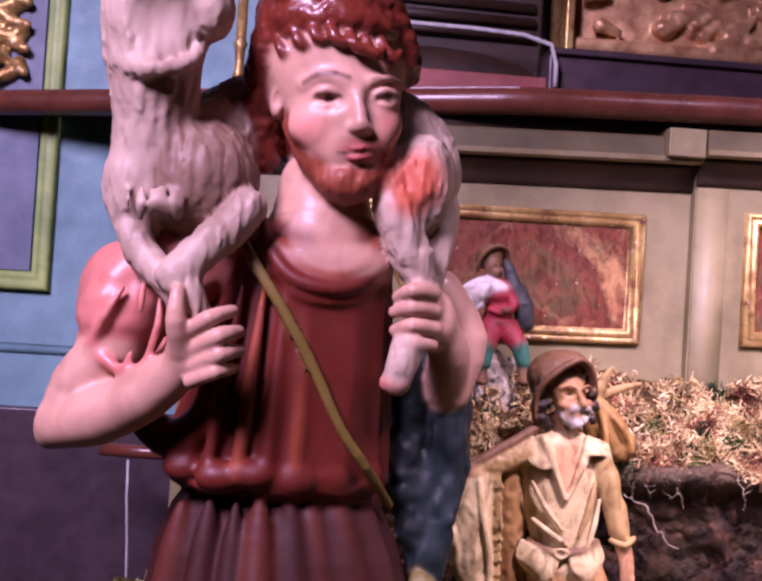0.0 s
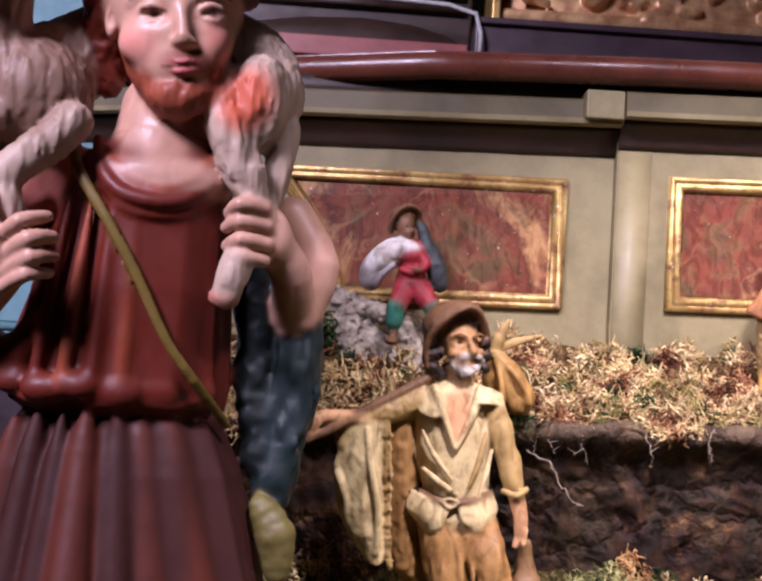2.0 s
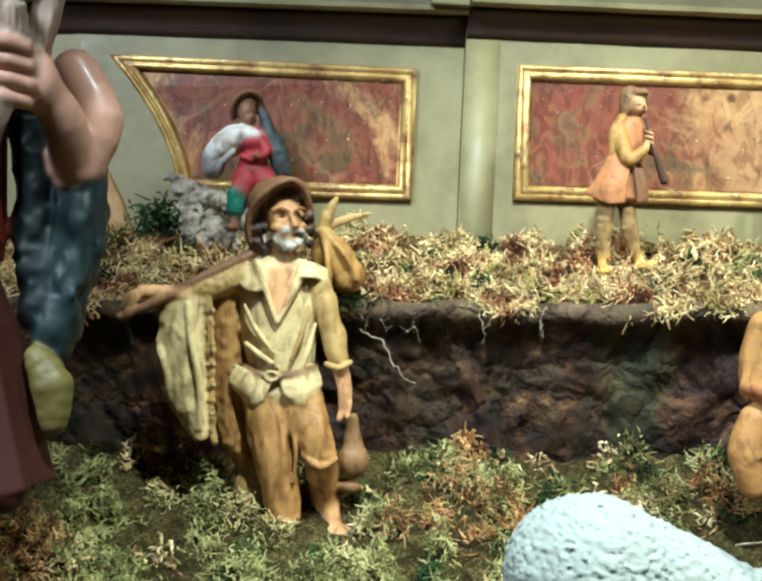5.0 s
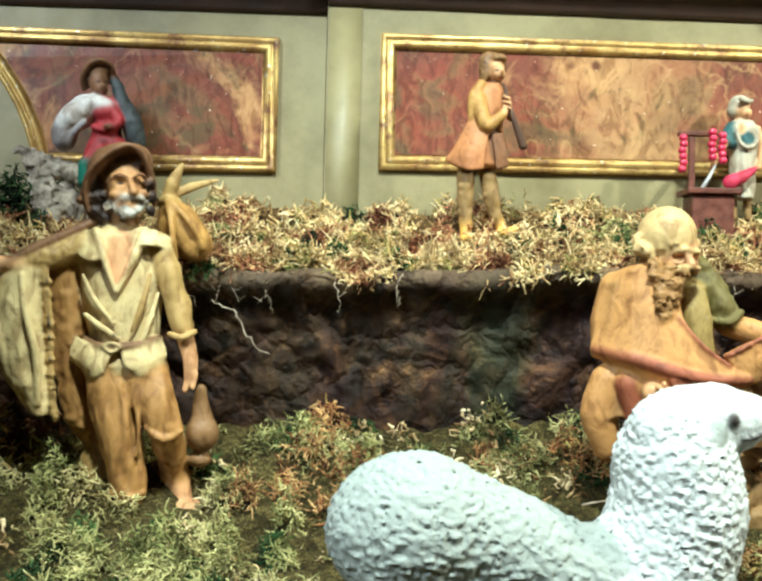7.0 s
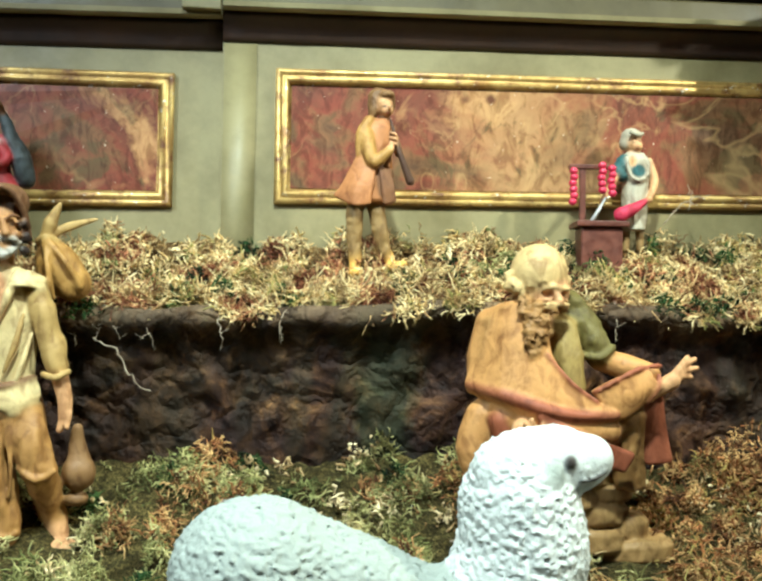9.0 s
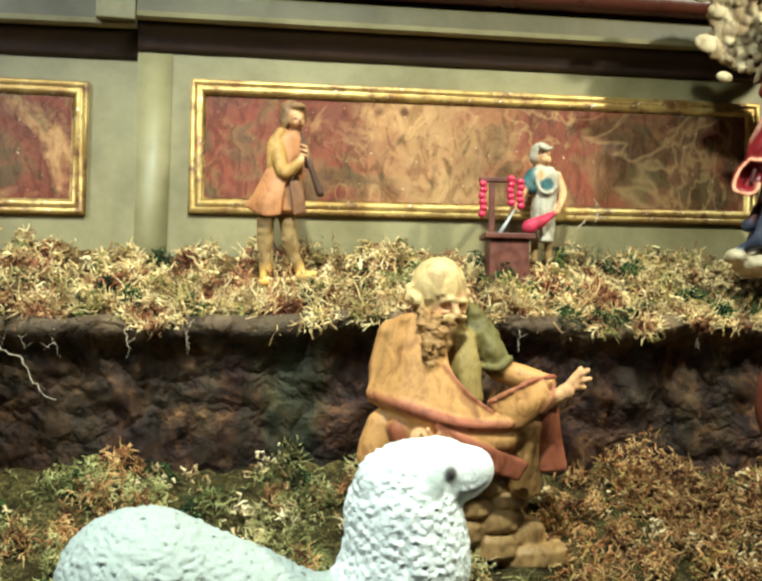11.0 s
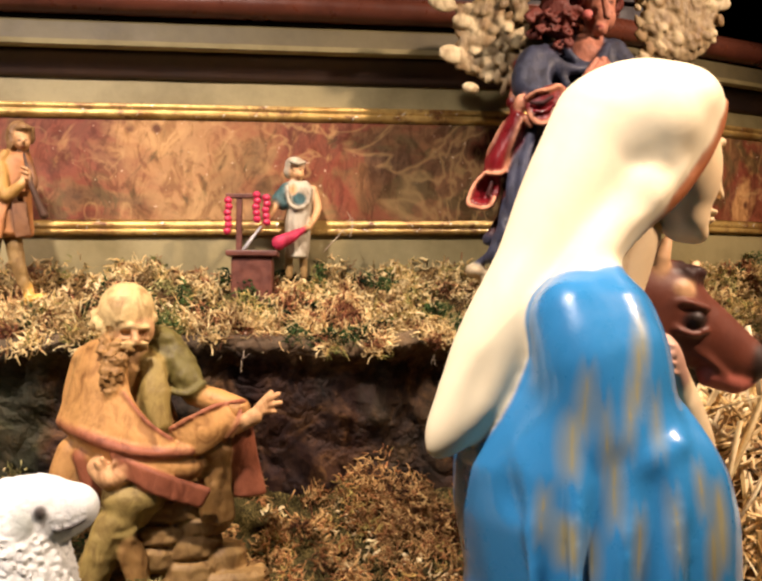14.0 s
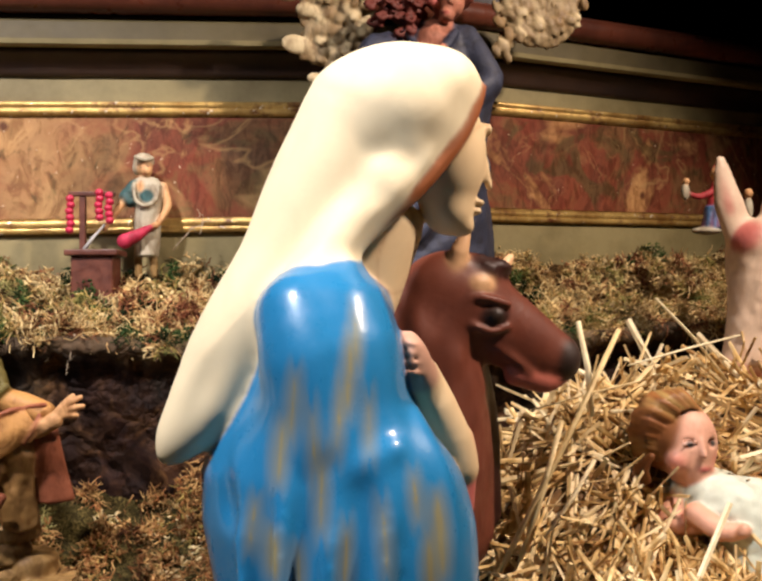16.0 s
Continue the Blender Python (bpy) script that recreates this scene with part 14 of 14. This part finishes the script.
def clumps(n, per, x0, x1, pick_y, height, size, tall, seed, keep=None):
    """Cushions of moss: threads rooted all over small uneven domes."""
    rng = np.random.default_rng(seed)
    x = rng.uniform(x0, x1, n)
    y = pick_y(x, rng.random(n))
    if keep is not None:
        ok = keep(x, y)
        x, y = x[ok], y[ok]
    r = size * rng.uniform(0.55, 1.35, len(x))
    h = tall * rng.uniform(0.35, 1.3, len(x))
    k = np.repeat(np.arange(len(x)), per)
    a, u = rng.uniform(0, math.tau, len(k)), np.sqrt(rng.random(len(k)))
    px, py = x[k] + r[k] * u * np.cos(a) * 1.25, y[k] + r[k] * u * np.sin(a)
    pz = height(px, py) - 0.004 + h[k] * np.sqrt(np.clip(1 - u ** 2, 0, 1)) * rng.uniform(0.5, 1.0, len(k))
    lean = np.stack([u * np.cos(a), u * np.sin(a), 0.35 + 0 * u], 1) * 1.2
    return np.stack([px, py, pz], 1), lean


near_edge = lambda x, u: terrace_y(x, u ** 1.2)
roots, lean = tufts(300, 8, -0.16, 2.05, terrace_y, upper, 0.010, 1)
more, tilt = clumps(330, 70, -0.16, 2.05, near_edge, upper, 0.017, 0.030, 21)
strands("dry_moss", np.concatenate([roots, more]), np.concatenate([lean, tilt]), 0.016, 0.0014, 2.6, 0.7, MOSS_DRY, "dry tan and brown moss covering the upper terrace", "moss", 11, 5)
roots, lean = clumps(110, 90, -0.15, 2.05, near_edge, upper, 0.016, 0.024, 2, lambda x, y: lump(x, y, 0.1, 31) > 0.0)
strands("green_moss", roots, lean, 0.010, 0.0011, 2.4, 0.8, MOSS_GREEN, "green moss tufts on the upper terrace", "moss", 12, 4)
roots, lean = clumps(70, 90, -0.15, 2.05, lambda x, u: terrace_y(x, u ** 2), upper, 0.015, 0.034, 52)
strands("deep_green_moss", roots, lean, 0.009, 0.0012, 2.2, 0.8, MOSS_DEEP, "dark green moss cushions along the terrace edge", "moss", 18, 4)
front = lambda x, u: 0.86 + u * (1.235 - 0.86) + 0 * x
greener = lambda x, y: lump(x, y, 0.14, 33) > np.clip(2.0 * (x - 0.85), -0.7, 0.7)
roots, lean = tufts(160, 8, -0.26, 1.7, front, lower, 0.012, 3, greener)
more, tilt = clumps(330, 110, -0.26, 1.7, front, lower, 0.017, 0.044, 23, greener)
strands("ground_green_moss", np.concatenate([roots, more]), np.concatenate([lean, tilt]), 0.013, 0.0010, 2.6, 1.0, MOSS_GREEN, "mixed green moss on the lower ground", "moss", 13, 5)
browner = lambda x, y: lump(x, y, 0.12, 35) < np.clip(1.6 * (x - 0.6), -0.35, 1.2)
roots, lean = tufts(160, 8, -0.26, 1.75, front, lower, 0.012, 4, browner)
more, tilt = clumps(310, 100, -0.26, 1.75, front, lower, 0.018, 0.046, 24, browner)
tall, over = clumps(9, 260, 1.10, 1.30, lambda x, u: 1.12 + 0.06 * u, lower, 0.032, 0.085, 25)
strands("ground_dry_moss", np.concatenate([roots, more, tall]), np.concatenate([lean, tilt, over]), 0.014, 0.0011, 2.6, 1.0, MOSS_RUST, "dry brown moss on the lower ground", "moss", 14, 5)
roots, lean = clumps(70, 90, -0.26, 1.3, front, lower, 0.016, 0.030, 53, greener)
strands("ground_deep_moss", roots, lean, 0.009, 0.0011, 2.2, 0.9, MOSS_DEEP, "dark green moss cushions on the lower ground", "moss", 19, 4)
# pale curled flakes of dry moss among the threads
roots, lean = clumps(120, 18, -0.16, 2.05, near_edge, upper, 0.020, 0.024, 41)
more, tilt = clumps(90, 18, -0.26, 1.7, front, lower, 0.018, 0.034, 42)
strands("moss_flakes", np.concatenate([roots, more]), np.concatenate([lean, tilt]), 0.011, 0.0019, 1.8, 0.8, MOSS_PALE, "pale curled flakes of dry moss", "moss", 17, 5)
# cushions that grow out over the brow of the rock
brow = lambda x, y: lip(x)[1] + 0.014 - 0.45 * np.clip(lip(x)[0] - 0.012 - y, 0, 1)
brow_y = lambda x, u: lip(x)[0] - 0.046 + 0.05 * u
roots, lean = clumps(230, 60, -0.16, 2.05, brow_y, brow, 0.014, 0.016, 61, lambda x, y: lump(x, y, 0.07, 37) > -0.05)
strands("edge_moss", roots, lean, 0.014, 0.0012, 2.4, 0.3, MOSS_DRY, "dry brown moss growing over the edge of the rock", "moss", 20, 5)
roots, lean = clumps(60, 80, -0.10, 2.05, brow_y, brow, 0.015, 0.018, 62, lambda x, y: lump(x, y, 0.12, 38) > 0.1)
strands("green_edge_moss", roots, lean, 0.010, 0.0011, 2.2, 0.3, MOSS_DEEP, "dark green moss patches over the edge of the rock", "moss", 22, 4)
# fringe hanging over the lip
roots, lean = tufts(420, 10, -0.17, 2.0, lambda x, u: lip(x)[0] - 0.010 + 0.012 * u, lambda x, y: lip(x)[1] + 0.016 + 0 * y, 0.008, 5)
lean[:, 1] -= 1.6
lean[:, 2] = -0.4
strands("hanging_moss", roots, lean, 0.034, 0.0010, 0.8, 0.25, MOSS_DRY, "dry moss fringe hanging over the rock edge", "moss", 15, 5)


def twig(points, r, label):
    """A wiry stem with small kinks, and two short side shoots."""
    rng = random.Random(int(points[0][0] * 1e4))
    pts = [Vector(p) for p in points]
    fine = []
    for a, b in zip(pts, pts[1:]):
        for i in range(4):
            fine.append(a.lerp(b, i / 4) + Vector([rng.gauss(0, 0.0011) for _ in range(3)]) * (1 if i else 0))
    fine.append(pts[-1])
    bm = bmesh.new()
    rod(bm, fine, [r * 0.8 * (1 - 0.6 * i / (len(fine) - 1)) for i in range(len(fine))], 5)
    for k in (len(fine) // 3, 2 * len(fine) // 3):
        p = fine[k]
        way = Vector((rng.uniform(-1, 1), rng.uniform(-0.4, 0.1), rng.uniform(-0.9, 0.4))).normalized()
        rod(bm, [p, p + way * 0.007, p + way * 0.013 + Vector((0, 0, rng.uniform(-0.004, 0.003)))], [r * 0.5, r * 0.4, r * 0.2], 4)
    thing("twig", bm, BARK, label, "twig", group="dry twigs and roots in the moss")


twig([(0.330, 1.205, 0.985), (0.352, 1.190, 0.955), (0.378, 1.185, 0.938)], 0.0009, "thin pale dry twig hanging from the moss")
twig([(0.300, 1.200, 0.955), (0.325, 1.188, 0.935), (0.350, 1.182, 0.925), (0.358, 1.182, 0.905), (0.374, 1.180, 0.885), (0.388, 1.178, 0.880)], 0.0011, "bent pale dry twig hanging over the rock")
twig([(0.60, 1.228, 1.003), (0.64, 1.224, 1.008), (0.69, 1.226, 1.015)], 0.0012, "thin pale straw lying on the moss")
twig([(1.05, 1.30, 1.10), (1.075, 1.298, 1.13), (1.09, 1.296, 1.137), (1.115, 1.296, 1.142)], 0.001, "thin dry twig standing in the moss")
twig([(1.085, 1.298, 1.12), (1.09, 1.297, 1.145), (1.082, 1.296, 1.155)], 0.001, "thin dry twig standing in the moss")
twig([(0.70, 1.02, 0.742), (0.73, 1.00, 0.752), (0.765, 0.99, 0.765)], 0.0016, "brown stalk lying on the lower moss")

# a dark green bush and hanging roots
rng = np.random.default_rng(77)
u = rng.normal(0, 1, (420, 3)) * np.array((0.014, 0.008, 0.014))
strands("green_bush", u + np.array((0.066, 1.325, 1.060)), u / 0.014, 0.014, 0.0013, 0.9, 0.8, MOSS_DEEP, "small dark green bush beside the driftwood", "bush", 16, 5)
for k in range(14):
    x = rng.uniform(0.28, 1.9)
    y, z = (float(v) for v in lip(np.array(x)))
    p, way = Vector((x, y - 0.022, z + 0.012)), Vector((rng.normal(0, 0.8), -0.5, -0.5)).normalized()
    pts = []
    for i in range(7):
        pts.append(p.copy())
        way = (way + Vector((rng.normal(0, 0.5), rng.normal(0, 0.15), -0.25 + rng.normal(0, 0.35)))).normalized()
        p = p + way * rng.uniform(0.006, 0.012)
        p.y = min(p.y, y - 0.022)
    twig(pts, rng.uniform(0.0006, 0.0010), "thin pale root hanging from the moss")

# driftwood under the carrier
DRIFT = simple("weathered_driftwood", rgb(70, 56, 44), rgb(200, 186, 164), 55, 0.85, relief=0.9)
log = Clay(0.0018)
bark = rgb(206, 192, 170)
log.tube([(-0.062, 0, 0.086), (-0.045, -0.004, 0.055), (-0.035, -0.008, 0.02), (-0.025, -0.01, -0.02)], [0.008, 0.016, 0.018, 0.016], bark, bump=0.006, grain=110)
log.tube([(-0.055, 0, 0.078), (-0.02, -0.006, 0.070), (0.02, -0.004, 0.055), (0.055, 0, 0.046)], [0.009, 0.013, 0.014, 0.012], bark, bump=0.006, grain=110)
log.tube([(-0.030, 0.004, 0.045), (0.0, -0.004, 0.018), (0.03, -0.010, -0.004), (0.06, -0.010, -0.02)], [0.014, 0.018, 0.018, 0.016], bark, bump=0.006, grain=100)
log.tube([(0.03, -0.006, 0.05), (0.04, -0.012, 0.01), (0.05, -0.012, -0.03)], [0.018, 0.022, 0.026], bark, bump=0.005, grain=90)
log.tube([(-0.055, 0, 0.078), (-0.072, -0.006, 0.092), (-0.078, -0.004, 0.088)], [0.008, 0.005, 0.003], bark, bump=0.003, grain=120)
log.tube([(-0.04, 0.012, 0.0), (0.05, 0.012, 0.0)], [0.022, 0.026], bark, bump=0.006, grain=90)
log.tube([(-0.03, 0, -0.02), (0.05, 0, -0.02)], [0.022, 0.022], bark, bump=0.005, grain=80)
log.fire("driftwood_log", DRIFT, (0.148, 1.332, 1.028), "rough grey-white driftwood log on the terrace", "log")

# the butcher's stall
stall = tagged(new("market_stall"), "dark reddish wooden stall with strings of sausages", "stall")
bm = bmesh.new()
box(bm, (-0.027, -0.022, -0.02), (0.027, 0.022, 0.058), 0.002)
part("counter_body", bm, WOOD, stall, smooth=False)
bm = bmesh.new()
box(bm, (-0.034, -0.028, 0.0585), (0.034, 0.028, 0.066), 0.0015)
part("counter_top", bm, WOOD, stall, smooth=False)
bm = bmesh.new()
box(bm, (-0.024, 0.006, 0.0662), (-0.016, 0.014, 0.138), 0.001)
part("post", bm, WOOD, stall, smooth=False)
bm = bmesh.new()
box(bm, (-0.038, 0.004, 0.1382), (0.022, 0.016, 0.144), 0.001)
part("crossbar", bm, WOOD, stall, smooth=False)
SAUSAGE = simple("red_sausage", rgb(150, 26, 50), rgb(206, 50, 84), 120, 0.35)
bm = bmesh.new()
made = bmesh.ops.create_uvsphere(bm, u_segments=10, v_segments=7, radius=0.0062)["verts"]
bmesh.ops.transform(bm, matrix=Matrix.Diagonal((0.9, 0.9, 0.85, 1)), verts=made)
link = mesh_of("sausage", bm, SAUSAGE)
for x, top, count in ((-0.034, 0.134, 6), (0.004, 0.142, 5), (0.017, 0.138, 5)):
    for i in range(count):
        ob = new("sausage", link)
        ob.parent, ob.location = stall, (x + 0.001 * math.sin(i * 2.1), 0.0, top - 0.0082 * i)
bm = bmesh.new()
rod(bm, [(-0.012, -0.012, 0.0665), (-0.002, -0.008, 0.082), (0.010, 0.004, 0.100)], [0.003, 0.0022, 0.0015], 6)
part("knife", bm, CABLE, stall, "pale knife blade")
stall.matrix_world = pose(0.952, 1.282, 1.032, 0, 0, -8)

# ---------------------------------------------------------------- straw heap
def heap(x, y):
    r = np.sqrt(((x - 1.66) / 0.25) ** 2 + ((y - 1.06) / 0.17) ** 2)
    return 0.70 + 0.235 * np.exp(-r ** 3 * 0.9) + 0.012 * lump(x, y, 0.05, 21) - 0.13 * np.exp(-((x - 1.64) / 0.10) ** 2 - ((y - 0.96) / 0.085) ** 2)


gx, gy = np.meshgrid(np.linspace(1.36, 2.15, 60), np.linspace(0.80, 1.32, 40), indexing="ij")
verts = np.stack([gx, gy, heap(gx, gy)], -1).reshape(-1, 3)
i = (np.arange(59)[:, None] * 40 + np.arange(39)).ravel()
me = bpy.data.meshes.new("straw_bed")
me.from_pydata(verts.tolist(), [], np.stack([i, i + 40, i + 41, i + 1], 1).tolist())
me.polygons.foreach_set("use_smooth", [True] * len(me.polygons))
me.materials.append(simple("packed_straw", rgb(84, 58, 30), rgb(150, 112, 62), 60, 0.8, relief=0.6))
straw_heap = tagged(new("straw_heap", me), "heap of yellow straw under the infant doll", "straw")


def stalks(n, seed, r, length, wild):
    """Flat split straws lying on the heap."""
    rng = np.random.default_rng(seed)
    verts, faces = [], []
    for k in range(n):
        a, u = rng.uniform(0, math.tau), math.sqrt(rng.random())
        x, y = 1.65 + 0.30 * u * math.cos(a), 1.05 + 0.23 * u * math.sin(a)
        z = float(heap(np.array(x), np.array(y))) + rng.uniform(0.0, 0.012)
        down = Vector((math.cos(a) * 0.6, math.sin(a) * 0.6, -0.55 * u)) + Vector(rng.normal(0, wild, 3))
        down.normalize()
        side = down.cross(Vector(rng.normal(0, 1, 3))).normalized()
        up = side.cross(down)
        ln, w = length * rng.uniform(0.5, 1.4), r * rng.uniform(0.6, 1.4)
        mid = Vector((x, y, z))
        b = len(verts)
        sag = Vector((0, 0, rng.uniform(-0.006, 0.004)))
        for f in (-0.5, 0.0, 0.5):
            c = mid + down * ln * f + (sag if f == 0 else Vector())
            verts += [tuple(c + side * w), tuple(c + up * w * 0.45), tuple(c - side * w), tuple(c - up * w * 0.45)]
        for s in (0, 4):
            faces += [(b + s + j, b + s + (j + 1) % 4, b + s + 4 + (j + 1) % 4, b + s + 4 + j) for j in range(4)]
        faces += [(b + 3, b + 2, b + 1, b), (b + 8, b + 9, b + 10, b + 11)]
    return verts, faces


def straw_mesh(name, n, seed, r, length, wild):
    verts, faces = stalks(n, seed, r, length, wild)
    me = bpy.data.meshes.new(name)
    me.from_pydata(verts, [], faces)
    me.materials.append(STRAW)
    return me


loose = new("loose_straw", straw_mesh("loose_straw", 2600, 5, 0.0024, 0.085, 0.45))
loose.parent = straw_heap
tagged(loose, "thin yellow straws lying across the heap", kind="stuff")
STALK = Nodes("straw_stalk", 0.5)
info = STALK.t.nodes.new("ShaderNodeObjectInfo")
STALK.colour(STALK.mix(STALK.grey(STALK.noise(60, 4), 0.4, 0.7, 0, 0.5), STALK.ramp(info.outputs["Random"], [(0, rgb(222, 190, 122)), (1, rgb(252, 240, 200))]), rgb(170, 130, 70)))
for k in range(190):
    v, f = stalks(1, 900 + k, 0.0033, 0.15, 0.42)
    me = bpy.data.meshes.new("straw_stalk")
    me.from_pydata(v, [], f)
    me.materials.append(STALK.m)
    ob = new("straw_stalk", me)
    ob.parent = straw_heap
for a, b, r in (((1.543, 0.975, 0.995), (1.392, 0.925, 0.752), 0.0062), ((1.506, 1.0, 1.004), (1.515, 0.985, 0.90), 0.0056), ((1.47, 0.955, 0.90), (1.415, 0.93, 0.76), 0.0060),
                ((1.62, 1.05, 1.03), (1.70, 1.03, 0.93), 0.003), ((1.44, 0.97, 0.91), (1.56, 0.96, 0.94), 0.0025), ((1.60, 1.02, 0.99), (1.56, 1.0, 0.93), 0.0025),
                ((1.50, 0.94, 0.86), (1.44, 0.93, 0.78), 0.0045), ((1.56, 0.99, 0.955), (1.72, 1.04, 0.985), 0.0028)):
    bm = bmesh.new()
    a, b = Vector(a), Vector(b)
    rod(bm, [a, a.lerp(b, 0.5) + Vector((0.002, -0.003, 0.002)), b], [r * 0.8, r, r * 0.9], 6, 0.5)
    part("straw_stalk", bm, STALK.m, straw_heap)
